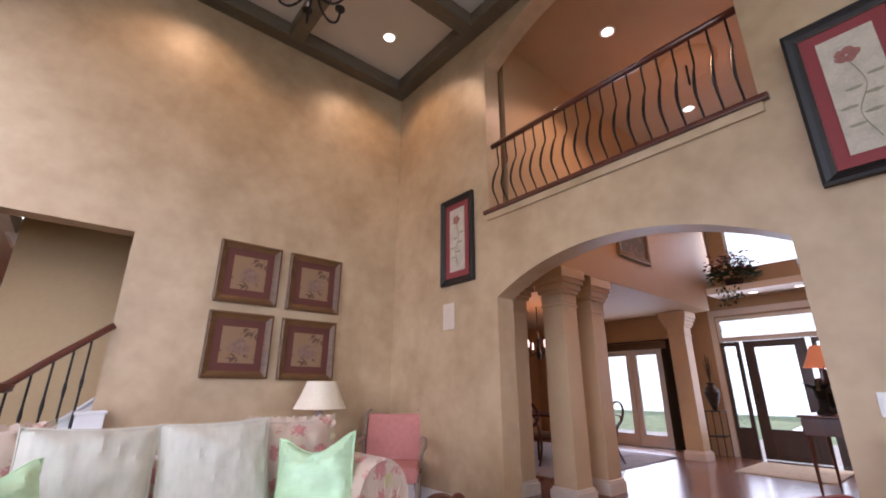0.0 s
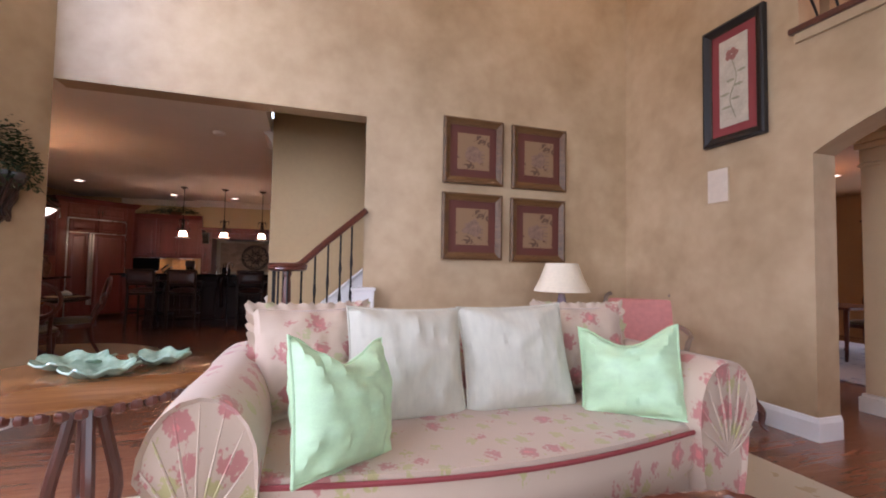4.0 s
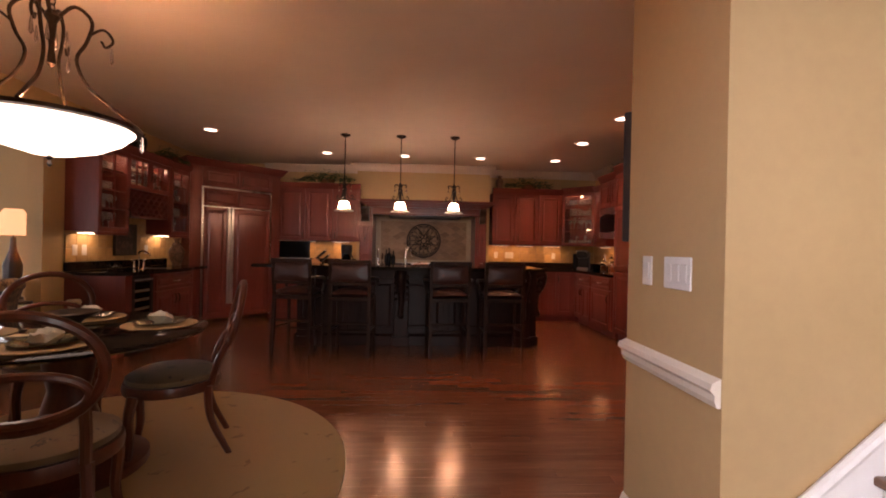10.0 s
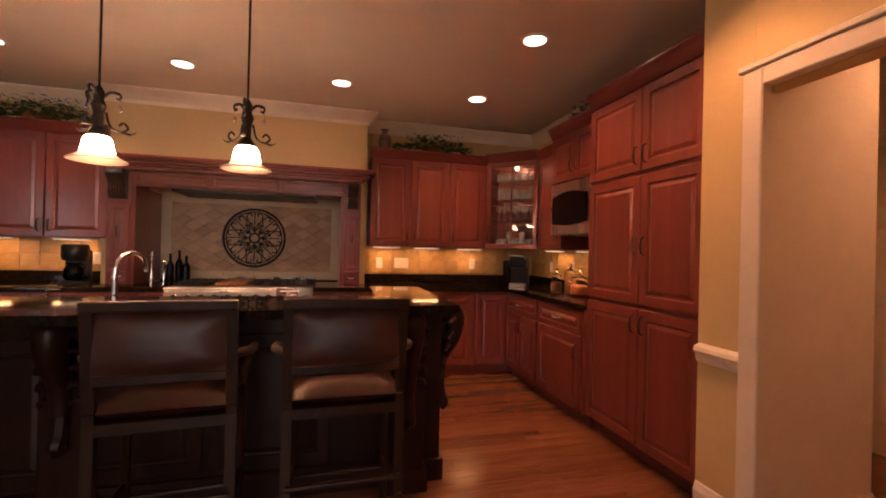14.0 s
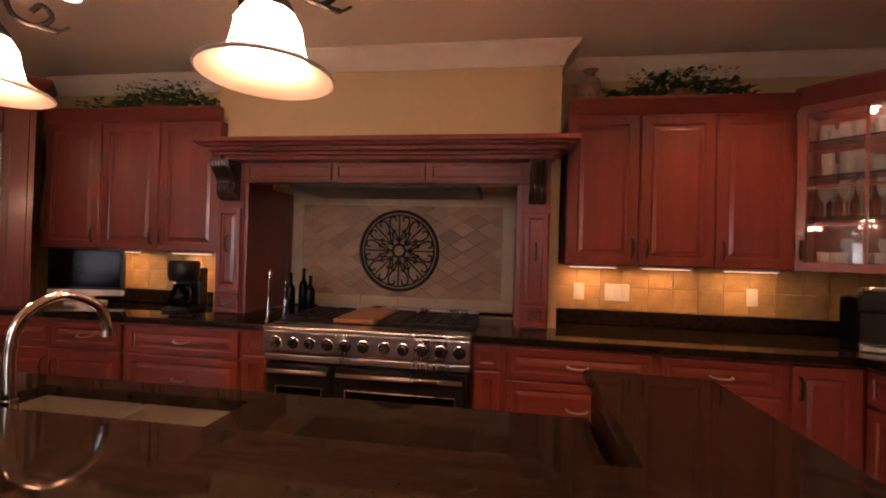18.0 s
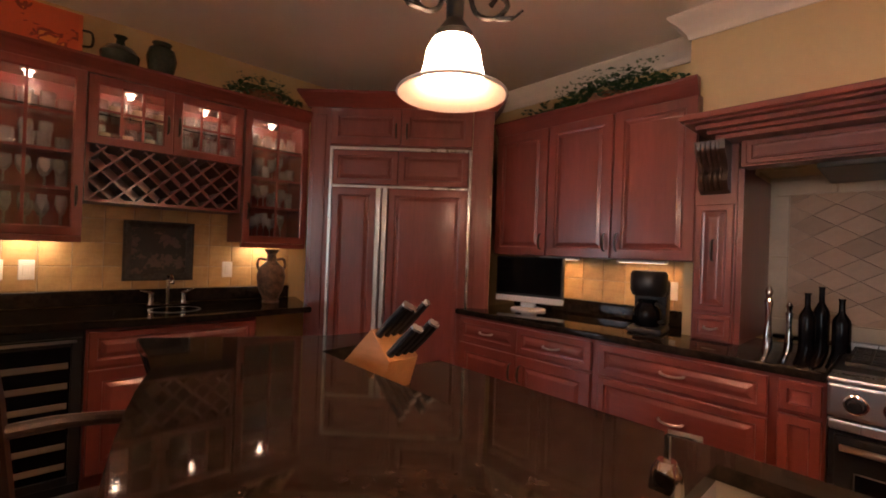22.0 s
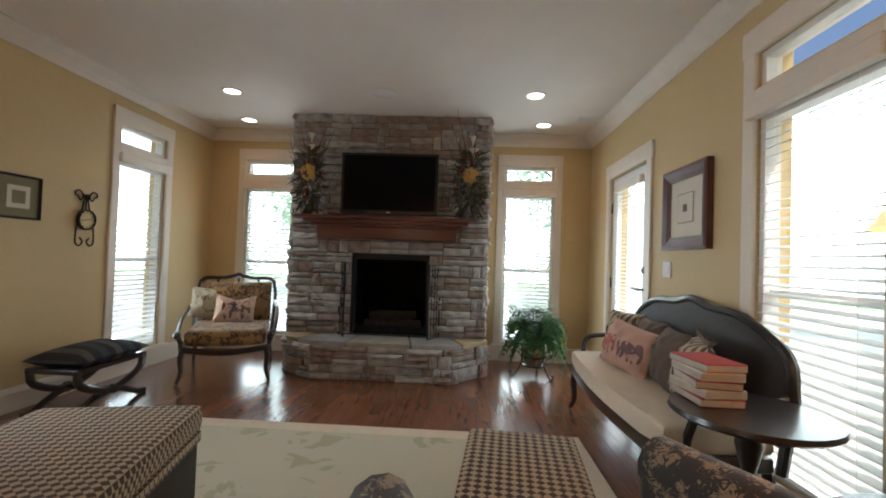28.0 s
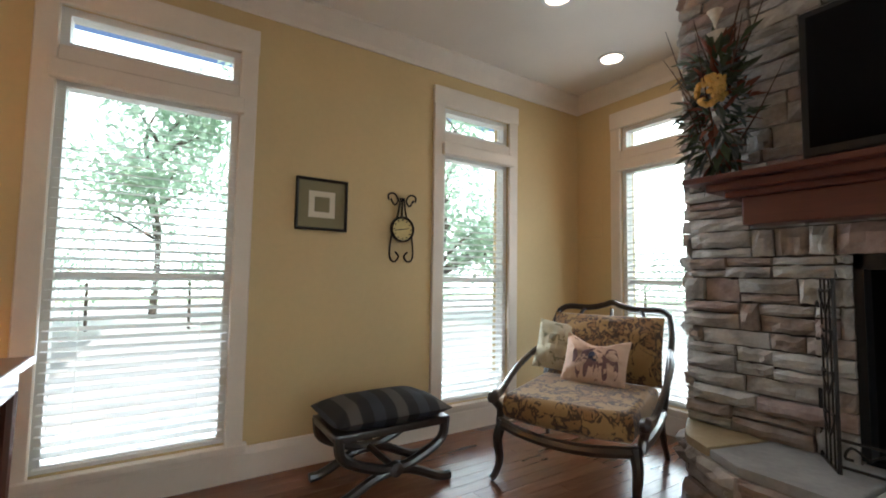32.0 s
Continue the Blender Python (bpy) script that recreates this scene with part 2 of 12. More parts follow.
MAHOG = wood("mahogany_wood", (0.055, 0.013, 0.007), (0.13, 0.032, 0.015), 0.28, "Z", 8, 0.5)
DARKWOOD = wood("dark_stained_wood", (0.018, 0.010, 0.007), (0.045, 0.022, 0.014), 0.35, "Z", 8, 0.4)
TABLEWOOD = wood("honey_table_wood", (0.17, 0.06, 0.018), (0.36, 0.15, 0.045), 0.22, "X", 7, 0.6)
TREAD = wood("stair_tread_wood", (0.105, 0.043, 0.020), (0.19, 0.085, 0.042), 0.42, "Y", 7, 0.15)
OAK = wood("oak_floor_board", (0.13, 0.048, 0.024), (0.265, 0.108, 0.055), 0.25, "X", 6, 0.35, 0.012, 0.13)
OAK_JOINED = wood("oak_floor_boards_joined", (0.13, 0.048, 0.024), (0.265, 0.108, 0.055), 0.25, "X", 6, 0.35, 0.012, 0.13, True)
OAK_SUB = wood("oak_floor_base", (0.05, 0.018, 0.008), (0.09, 0.03, 0.014), 0.4, "X", 6, 0.1)
GRANITE = material("black_granite", (0.004, 0.0035, 0.003), 0.05, vary=0.5, scale=34, fine=130, bump=0.0, second=(0.027, 0.019, 0.014), spec=0.12)
SINKSTEEL = material("satin_sink_steel", (0.55, 0.53, 0.50), 0.30, 1.0, vary=0.05, scale=5, fine=140, bump=0.02)
STEEL = material("brushed_steel", (0.55, 0.54, 0.52), 0.28, 1.0, vary=0.05, scale=5, fine=140, bump=0.03, stretch=(1, 1, 0.05))
CHROME = material("polished_chrome", (0.75, 0.74, 0.72), 0.12, 1.0, vary=0.02, bump=0.0)
IRON = material("wrought_iron", (0.022, 0.018, 0.015), 0.5, 0.6, vary=0.3, scale=20, bump=0.25)
BRONZE = material("oiled_bronze", (0.055, 0.04, 0.03), 0.4, 0.8, vary=0.3, scale=25, bump=0.1)
BLACK = material("black_plastic", (0.009, 0.009, 0.010), 0.35, vary=0.2, bump=0.02, spec=0.35)
FIREBRICK = material("near_black_firebrick", (0.010, 0.009, 0.008), 0.95, vary=0.4, scale=12, bump=0.4, spec=0.1)
SCREEN = material("dark_screen_glass", (0.003, 0.003, 0.004), 0.10, vary=0.1, bump=0.0, spec=0.10)
TILE = material("tumbled_gold_tile", (0.50, 0.31, 0.12), 0.5, vary=0.18, scale=9, fine=50, bump=0.25, second=(0.62, 0.42, 0.19))
GROUT = material("tile_grout", (0.50, 0.40, 0.27), 0.85, vary=0.1, scale=30, bump=0.2)
PANELTILE = material("beige_stone_tile", (0.36, 0.25, 0.165), 0.55, vary=0.12, scale=10, fine=60, bump=0.25)


def by_piece(m, amount):
    """Lighter and darker pieces of one surface."""
    nt = m.node_tree
    b = nt.nodes["Principled BSDF"]
    src = b.inputs["Base Color"].links[0].from_socket
    oi, mr, hs = nt.nodes.new("ShaderNodeObjectInfo"), nt.nodes.new("ShaderNodeMapRange"), nt.nodes.new("ShaderNodeHueSaturation")
    mr.inputs[3].default_value, mr.inputs[4].default_value = 1 - amount, 1 + amount
    nt.links.new(oi.outputs["Random"], mr.inputs[0])
    nt.links.new(mr.outputs[0], hs.inputs["Value"])
    nt.links.new(src, hs.inputs["Color"])
    nt.links.new(hs.outputs[0], b.inputs["Base Color"])


by_piece(PANELTILE, 0.22)
by_piece(TILE, 0.16)
RUG = pattern("cream_rug_weave", (0.50, 0.43, 0.30), (0.40, 0.31, 0.17), 5.0, 0.95, None, 0.30)

# ---- mesh helpers ----
def box(bm, x0, y0, z0, x1, y1, z1, bevel=0.0, m=None):
    vs = [bm.verts.new(v) for v in ((x0, y0, z0), (x1, y0, z0), (x1, y1, z0), (x0, y1, z0), (x0, y0, z1), (x1, y0, z1), (x1, y1, z1), (x0, y1, z1))]
    fs = [bm.faces.new([vs[i] for i in f]) for f in ((3, 2, 1, 0), (4, 5, 6, 7), (0, 1, 5, 4), (1, 2, 6, 5), (2, 3, 7, 6), (3, 0, 4, 7))]
    made = set(vs)
    if bevel:
        es = list({e for f in fs for e in f.edges})
        r = bmesh.ops.bevel(bm, geom=es, offset=bevel, segments=2 if bevel > 0.006 else 1, affect="EDGES", profile=0.6)
        made = {v for f in r["faces"] for v in f.verts} | {v for v in vs if v.is_valid}
    if m is not None:
        bmesh.ops.transform(bm, matrix=m, verts=list(made))
    return bm


def ring(bm, pts):
    return [bm.verts.new(p) for p in pts]


def skin(bm, rings, closed=True, caps=True):
    for a, b in zip(rings, rings[1:]):
        n = len(a)
        for i in range(n if closed else n - 1):
            j = (i + 1) % n
            bm.faces.new((a[i], a[j], b[j], b[i]))
    if caps and closed:
        bm.faces.new(rings[0][::-1])
        bm.faces.new(rings[-1])
    return bm


def lathe(bm, profile, at=(0, 0, 0), seg=20, caps=True, m=None):
    """Turn a profile of (radius, height) round the upright axis."""
    rings = []
    for r, z in profile:
        pts = [Vector((at[0] + r * math.cos(2 * math.pi * i / seg), at[1] + r * math.sin(2 * math.pi * i / seg), at[2] + z)) for i in range(seg)]
        rings.append(ring(bm, [m @ p for p in pts] if m is not None else pts))
    return skin(bm, rings, True, caps)


def prism(bm, poly, z0, z1, bevel=0.0):
    a, b = ring(bm, [(x, y, z0) for x, y in poly]), ring(bm, [(x, y, z1) for x, y in poly])
    before = set(bm.edges)
    skin(bm, [a, b])
    if bevel:
        es = [e for e in bm.edges if e not in before and abs(e.verts[0].co.z - e.verts[1].co.z) < 1e-6]
        bmesh.ops.bevel(bm, geom=es, offset=bevel, segments=3, affect="EDGES", profile=0.5)
    return bm


def tube(bm, pts, radius, seg=8, caps=True):
    """A round bar along points; radius is a number or one for each point."""
    pts = [Vector(p) for p in pts]
    rad = radius if isinstance(radius, (list, tuple)) else [radius] * len(pts)
    rings, up = [], None
    for i, p in enumerate(pts):
        d = (pts[min(i + 1, len(pts) - 1)] - pts[max(i - 1, 0)]).normalized()
        if up is None:
            up = d.orthogonal().normalized()
        up = (up - d * up.dot(d))
        up = up.normalized() if up.length > 1e-6 else d.orthogonal().normalized()
        side = d.cross(up)
        rings.append(ring(bm, [p + rad[i] * (math.cos(2 * math.pi * k / seg) * up + math.sin(2 * math.pi * k / seg) * side) for k in range(seg)]))
    return skin(bm, rings, True, caps)


def smooth_path(ctrl, n=6):
    """A Catmull-Rom curve through control points."""
    c = [Vector(p) for p in ctrl]
    c = [2 * c[0] - c[1]] + c + [2 * c[-1] - c[-2]]
    out = []
    for i in range(1, len(c) - 2):
        for k in range(n):
            t = k / n
            a, b, d, e = c[i - 1], c[i], c[i + 1], c[i + 2]
            out.append(0.5 * ((2 * b) + (d - a) * t + (2 * a - 5 * b + 4 * d - e) * t * t + (3 * b - 3 * d + e - a) * t ** 3))
    out.append(c[-2])
    return out


def moulding(bm, prof, path, closed=False, up=Vector((0, 0, 1))):
    """Sweep a flat profile of (out, up) along a level path; out is to the path's right."""
    path = [Vector(p) for p in path]
    n = len(path)
    rings = []
    for i, p in enumerate(path):
        a = path[(i - 1) % n] if (i or closed) else None
        b = path[(i + 1) % n] if (i < n - 1 or closed) else None
        d1 = (p - a).normalized() if a is not None else (b - p).normalized()
        d2 = (b - p).normalized() if b is not None else d1
        r1, r2 = d1.cross(up), d2.cross(up)
        mid = (r1 + r2).normalized()
        mid = mid / max(0.3, mid.dot(r1))
        rings.append(ring(bm, [p + mid * o + up * h for o, h in prof]))
    if closed:
        rings.append(rings[0])
        return skin(bm, rings, True, False)
    return skin(bm, rings, True, True)


def finish(bm, smooth=False):
    bmesh.ops.recalc_face_normals(bm, faces=bm.faces)
    if smooth:
        for f in bm.faces:
            f.smooth = True
    return bm


def mesh_of(name, bm, mat, smooth=False, crease=35):
    finish(bm, smooth)
    me = bpy.data.meshes.new(name)
    bm.to_mesh(me)
    bm.free()
    for m_ in (mat if isinstance(mat, (list, tuple)) else [mat]):
        me.materials.append(m_)
    if smooth:
        me.set_sharp_from_angle(angle=radians(crease))
        for p in me.polygons:
            if p.loop_total > 4:
                p.use_smooth = False
    return me


def part(name, bm, mat, parent, label="", smooth=False, m=None):
    ob = new(name, mesh_of(name, bm, mat, smooth))
    ob.parent = parent
    if m is not None:
        ob.matrix_basis = m
    return tagged(ob, label) if label else ob


def thing(name, label, category, m=None, group="", kind=""):
    ob = new(name)
    ob.empty_display_size = 0.1
    if m is not None:
        ob.matrix_world = m
    return tagged(ob, label, category, group, kind)


def solo(name, bm, mat, label, category, m=None, group="", kind="", smooth=False):
    ob = new(name, mesh_of(name, bm, mat, smooth))
    if m is not None:
        ob.matrix_world = m
    return tagged(ob, label, category, group, kind)


def setting(name, bm, mat, label="", smooth=False, category=""):
    return tagged(new(name, mesh_of(name, bm, mat, smooth)), label, category, "", "structure")


def B():
    return bmesh.new()


def wall_grid(bm, p0, p1, thick, z0, z1, openings=()):
    """An upright wall from p0 to p1, its body to the left of that line; openings are (s0, s1, za, zb)."""
    p0, p1 = Vector((*p0, 0)), Vector((*p1, 0))
    d = p1 - p0
    length = d.length
    ang = math.atan2(d.y, d.x)
    m = Matrix.Translation(p0) @ Matrix.Rotation(ang, 4, "Z")
    ss = sorted({0, length, *[o[0] for o in openings], *[o[1] for o in openings]})
    zs = sorted({z0, z1, *[o[2] for o in openings], *[o[3] for o in openings]})
    grid = {}
    solid = lambda s, z: not any(o[0] < s < o[1] and o[2] < z < o[3] for o in openings)
    nx, nz = len(ss) - 1, len(zs) - 1
    on = [[solid((ss[i] + ss[i + 1]) / 2, (zs[k] + zs[k + 1]) / 2) for k in range(nz)] for i in range(nx)]

    def v(i, j, k):
        key = (i, j, k)
        if key not in grid:
            grid[key] = bm.verts.new(m @ Vector((ss[i], j * thick, zs[k])))
        return grid[key]
    for i in range(nx):
        for k in range(nz):
            if not on[i][k]:
                continue
            bm.faces.new((v(i, 0, k), v(i + 1, 0, k), v(i + 1, 0, k + 1), v(i, 0, k + 1)))
            bm.faces.new((v(i, 1, k), v(i, 1, k + 1), v(i + 1, 1, k + 1), v(i + 1, 1, k)))
            if i == 0 or not on[i - 1][k]:
                bm.faces.new((v(i, 0, k), v(i, 0, k + 1), v(i, 1, k + 1), v(i, 1, k)))
            if i == nx - 1 or not on[i + 1][k]:
                bm.faces.new((v(i + 1, 0, k), v(i + 1, 1, k), v(i + 1, 1, k + 1), v(i + 1, 0, k + 1)))
            if k == 0 or not on[i][k - 1]:
                bm.faces.new((v(i, 0, k), v(i, 1, k), v(i + 1, 1, k), v(i + 1, 0, k)))
            if k == nz - 1 or not on[i][k + 1]:
                bm.faces.new((v(i, 0, k + 1), v(i + 1, 0, k + 1), v(i + 1, 1, k + 1), v(i, 1, k + 1)))
    return bm


BASE_PROF = [(0, 0), (0.018, 0), (0.018, 0.13), (0.012, 0.15), (0.008, 0.165), (0, 0.17)]
CROWN_PROF = [(0, 0), (0, -0.13), (0.012, -0.13), (0.02, -0.10), (0.05, -0.06), (0.085, -0.03), (0.10, -0.015), (0.10, 0)]
RAIL_PROF = [(0, 0), (0.012, 0), (0.02, 0.02), (0.02, 0.04), (0.035, 0.055), (0.03, 0.075), (0.012, 0.085), (0, 0.09)]
CASE_PROF = [(0, 0), (0.012, 0), (0.02, 0.02), (0.014, 0.05), (0.024, 0.085), (0.024, 0.095), (0, 0.095)]

# ---- the shell of the house ----
LR_TOP, K_TOP, F_TOP = 5.78, 2.70, 2.685
FAM = dict(x0=-9.54, y0=4.925, y1=9.565, south=[(-6.78, -6.02), (-8.725, -8.11)], west=[(5.365, 6.00), (8.54, 9.14)], north_win=(-6.66, -5.96), door=(-8.83, -7.96))
FIRE = dict(front=-8.86, y0=6.22, y1=8.325, box=(6.90, 7.72, 0.38, 1.21), hearth=0.36,
            plan=[(-8.62, 6.33), (-8.43, 6.64), (-8.43, 8.00), (-8.78, 8.35)], mantel=1.585, mantel_half=0.92, tv=(7.29, 1.0, 0.66), sprays=(6.46, 8.12))


def slab(bm, x0, y0, x1, y1, z0, z1):
    return box(bm, x0, y0, z0, x1, y1, z1)


bm = B()
for x0, y0, x1, y1 in ((-2.95, -3.7, 3.90, 4.97), (-5.05, 4.97, 3.90, 13.0), (-9.70, 4.76, -5.05, 9.72), (3.90, -0.1, 10.48, 7.8)):
    slab(bm, x0, y0, x1, y1, -0.50, -0.022)
floor_ob = setting("floor", bm, OAK_SUB, "oak strip floor with a satin finish", category="floor")

bm = B()
slab(bm, -60, -60, 60, 60, -0.9, -0.5)
LAWN = material("lawn_grass", (0.27, 0.34, 0.17), 0.9, vary=0.4, scale=3, fine=80, bump=0.4)
setting("ground", bm, LAWN, "lawn and mulch round the house", category="ground")

# living room: north wall with the wide opening to the kitchen
bm = wall_grid(B(), (-1.79, 4.78), (3.66, 4.78), 0.20, 0, 6.0, [(0.0, 2.52, -1, 2.63)])
prism(bm, [(0.645, 4.782), (0.73, 4.782), (0.73, 4.978)], 0, 2.63)
setting("wall_north", bm, PLASTER, "tan glazed plaster wall with a wide opening")
bm = wall_grid(B(), (-2.75, 2.90), (-1.79, 4.78), 0.20, 0, 6.0, [(0.35, 1.35, 0.25, 2.45), (0.35, 1.35, 2.8, 5.0)])
setting("wall_northwest", bm, PLASTER, "tan glazed plaster wall beside the drapes")
# the four openings are out of view, added for the daylight lamps
bm = wall_grid(B(), (-2.75, -3.5), (-2.75, 2.90), 0.20, 0, 6.0, [(1.9, 3.5, 0.35, 2.45), (1.9, 3.5, 2.8, 5.2), (4.0, 5.6, 0.35, 2.45), (4.0, 5.6, 2.8, 5.2)])
setting("wall_west", bm, PLASTER, "tan glazed plaster wall")
# unseen south wall; its tall opening is assumed, for the fill light
bm = wall_grid(B(), (3.66, -3.5), (-2.75, -3.5), 0.20, 0, 6.0, [(0.6, 5.4, 0.4, 5.2)])
setting("wall_south", bm, PLASTER, "tan plaster wall with an assumed tall opening")


def arch_z(y, c, half, spring, rise):
    r = (half * half + rise * rise) / (2 * rise)
    return spring - (r - rise) + math.sqrt(max(0, r * r - (y - c) ** 2))


bm = B()
X0, X1 = 3.66, 3.90


def strip(bm, ya, yb, za0, zb0, za1, zb1):
    a = ring(bm, [(X0, ya, za0), (X0, yb, zb0), (X0, yb, zb1), (X0, ya, za1)])
    b = ring(bm, [(X1, ya, za0), (X1, yb, zb0), (X1, yb, zb1), (X1, ya, za1)])
    skin(bm, [a, b])


strip(bm, -3.5, 0.38, 0, 0, 6, 6)
strip(bm, 2.93, 4.98, 0, 0, 6, 6)
strip(bm, 2.85, 2.93, 0, 0, 3.03, 3.03)
strip(bm, 0.38, 0.40, 0, 0, 3.03, 3.03)
N = 28
for i in range(N):
    ya, yb = 0.40 + 2.45 * i / N, 0.40 + 2.45 * (i + 1) / N
    strip(bm, ya, yb, arch_z(ya, 1.625, 1.225, 2.09, 0.33), arch_z(yb, 1.625, 1.225, 2.09, 0.33), 3.03, 3.03)
for i in range(N):
    ya, yb = 0.38 + 2.55 * i / N, 0.38 + 2.55 * (i + 1) / N
    strip(bm, ya, yb, arch_z(ya, 1.655, 1.275, 5.08, 0.42), arch_z(yb, 1.655, 1.275, 5.08, 0.42), 6, 6)
setting("wall_east", bm, PLASTER, "tan plaster wall with an arched passage and balcony opening")

# ceilings
bm = B()
slab(bm, -3.0, -3.8, 3.95, 5.05, LR_TOP, LR_TOP + 0.2)
setting("ceiling", bm, COFFER, "white coffer panels between dark beams")
bm = B()
prism(bm, [(-5.05, 4.98), (-0.285, 4.98), (-0.285, 6.0), (3.5, 6.0), (3.5, 13.2), (-5.05, 13.2)], K_TOP, K_TOP + 0.2)
setting("ceiling_kitchen", bm, CEIL, "painted flat ceiling")
bm = B()
slab(bm, -9.8, 4.6, -5.05, 9.85, F_TOP, F_TOP + 0.2)
setting("ceiling_family", bm, CEIL, "painted flat ceiling")
bm = B()
slab(bm, -0.4, 4.98, 5.2, 6.0, 5.5, 5.7)
setting("ceiling_stair", bm, CEIL, "painted ceiling over the stairs")

# stair well and the solid corner beside the kitchen
bm = B()
prism(bm, [(-0.26, 5.86), (4.6, 5.86), (4.6, 8.16), (1.47, 8.16), (1.44, 8.16), (-0.26, 6.46)], 0, K_TOP)
setting("wall_stair", bm, STAIRWALL, "gold glazed wall beside the stairs")
for p0, p1, tk, z0 in (((-0.26, 5.86), (4.6, 5.86), 0.14, K_TOP), ((-0.28, 4.98), (-0.28, 5.86), 0.12, K_TOP + 0.202), ((4.6, 5.86), (4.6, 4.98), 0.12, 0)):
    setting("wall_stair_upper", wall_grid(B(), p0, p1, tk, z0, 5.5), STAIRWALL, "gold glazed wall over the stairs")

# kitchen
bm = wall_grid(B(), (-4.90, 5.0), (-4.90, 12.57), 0.15, 0, K_TOP, [(0.35, 4.04, -1, 2.235)])
setting("wall_kitchen_west", bm, YELLOW, "yellow painted wall with a wide opening")
bm = wall_grid(B(), (-5.05, 12.57), (2.40, 12.57), 0.5, 0, K_TOP, [(3.02, 4.86, 0.88, 1.84)])
setting("wall_kitchen_north", bm, YELLOW, "yellow painted wall behind the cabinets")
bm = B()
box(bm, -2.31, 12.28, 2.06, 0.06, 12.568, K_TOP)
box(bm, -2.31, 12.28, 0.90, -2.25, 12.568, 2.06)
box(bm, 0.00, 12.28, 0.90, 0.06, 12.568, 2.06)
setting("wall_chase", bm, YELLOW, "yellow painted chimney breast over the range")
bm = wall_grid(B(), (2.12, 12.57), (2.12, 9.57), 0.2, 0, K_TOP)
box(bm, 1.50, 9.20, 0, 2.25, 9.47, K_TOP)
box(bm, 1.50, 8.162, 2.0, 1.60, 9.198, K_TOP)
setting("wall_kitchen_east", bm, YELLOW, "yellow painted wall with a cased doorway")
bm = wall_grid(B(), (3.25, 10.6), (3.25, 8.16), 0.15, 0, K_TOP, [(0.55, 1.35, -1, 2.03)])
setting("wall_hall", bm, TRIM, "cream hall wall with a doorway")
setting("wall_hall_end", wall_grid(B(), (2.32, 10.6), (3.25, 10.6), 0.15, 0, K_TOP), TRIM, "cream hall end wall")
setting("wall_hall_closet", box(B(), 3.42, 9.1, 0, 3.5, 10.2, K_TOP), TRIM, "cream wall behind the hall doorway")
setting("wall_hall_return", box(B(), 1.602, 9.192, 0.0, 2.25, 9.1985, K_TOP), TRIM, "cream hall side of the wall end")
# breakfast corner
bm = wall_grid(B(), (-4.90, 4.98), (-1.90, 4.98), 0.01, 0, K_TOP)
wall_grid(bm, (-4.90, 4.80), (-1.98, 4.80), 0.17, 0, K_TOP)
setting("wall_breakfast", bm, YELLOW, "yellow painted wall")

# family room
WIN_Z = [(0.20, 1.98), (2.12, 2.32)]
FX, FY0, FY1 = FAM["x0"], FAM["y0"], FAM["y1"]
bm = wall_grid(B(), (FX, FY0), (FX, FY1), 0.18, 0, F_TOP, [(y0 - FY0, y1 - FY0, a, b) for y0, y1 in FAM["west"] for a, b in WIN_Z])
setting("wall_family_west", bm, YELLOW, "yellow painted wall with windows by the fireplace")
bm = wall_grid(B(), (-5.05, FY0), (FX - 0.18, FY0), 0.18, 0, F_TOP, [(-5.05 - x1, -5.05 - x0, a, b) for x0, x1 in FAM["south"] for a, b in WIN_Z])
setting("wall_family_south", bm, YELLOW, "yellow painted wall with tall windows")
_d, _w = FAM["door"], FAM["north_win"]
bm = wall_grid(B(), (FX - 0.18, FY1), (-4.90, FY1), 0.18, 0, F_TOP, [(_d[0] - FX + 0.18, _d[1] - FX + 0.18, -1, 2.05)] + [(_w[0] - FX + 0.18, _w[1] - FX + 0.18, a, b) for a, b in WIN_Z])
setting("wall_family_north", bm, YELLOW, "yellow painted wall with a glazed door")
bm = B()
wall_grid(bm, (-4.905, 9.565), (-4.905, 9.745), 0.14, 0, F_TOP)
setting("wall_family_corner", bm, YELLOW, "yellow painted wall end")

# entry hall and dining room beyond the arch
ENTRY = material("entry_tan_paint", (0.44, 0.28, 0.14), 0.6, vary=0.07, scale=1.5, fine=25, bump=0.06)
bm = wall_grid(B(), (10.3, 7.6), (10.3, -1.0), 0.2, 0, 5.6, [(1.95, 3.40, 0.0, 2.05), (4.55, 6.45, -1, 2.58), (4.98, 6.45, 3.50, 4.45)])
wall_grid(bm, (4.0, 7.6), (10.5, 7.6), 0.2, 0, 5.6)
wall_grid(bm, (10.3, 0.10), (3.9, 0.10), 0.2, 0, 5.6)
setting("wall_entry", bm, ENTRY, "tan painted entry wall")
bm = B()
slab(bm, 3.9, -0.2, 10.6, 7.8, 5.6, 5.8)
slab(bm, 3.902, 3.45, 10.298, 7.6, 2.75, 2.95)
setting("ceiling_entry", bm, ENTRY, "painted entry ceiling")

# crown, base and chair rail
bm = B()
moulding(bm, CROWN_PROF, [(-2.31, 12.57, K_TOP), (-2.31, 12.28, K_TOP), (0.06, 12.28, K_TOP), (0.06, 12.57, K_TOP)])
moulding(bm, CROWN_PROF, [(-4.0, 12.57, K_TOP), (-2.31, 12.57, K_TOP)])
moulding(bm, CROWN_PROF, [(0.06, 12.57, K_TOP), (2.12, 12.57, K_TOP), (2.12, 9.57, K_TOP)])
moulding(bm, CROWN_PROF, [(1.60, 9.472, K_TOP), (1.50, 9.472, K_TOP), (1.50, 8.19, K_TOP), (-0.26, 6.46, K_TOP), (-0.26, 5.86, K_TOP)])
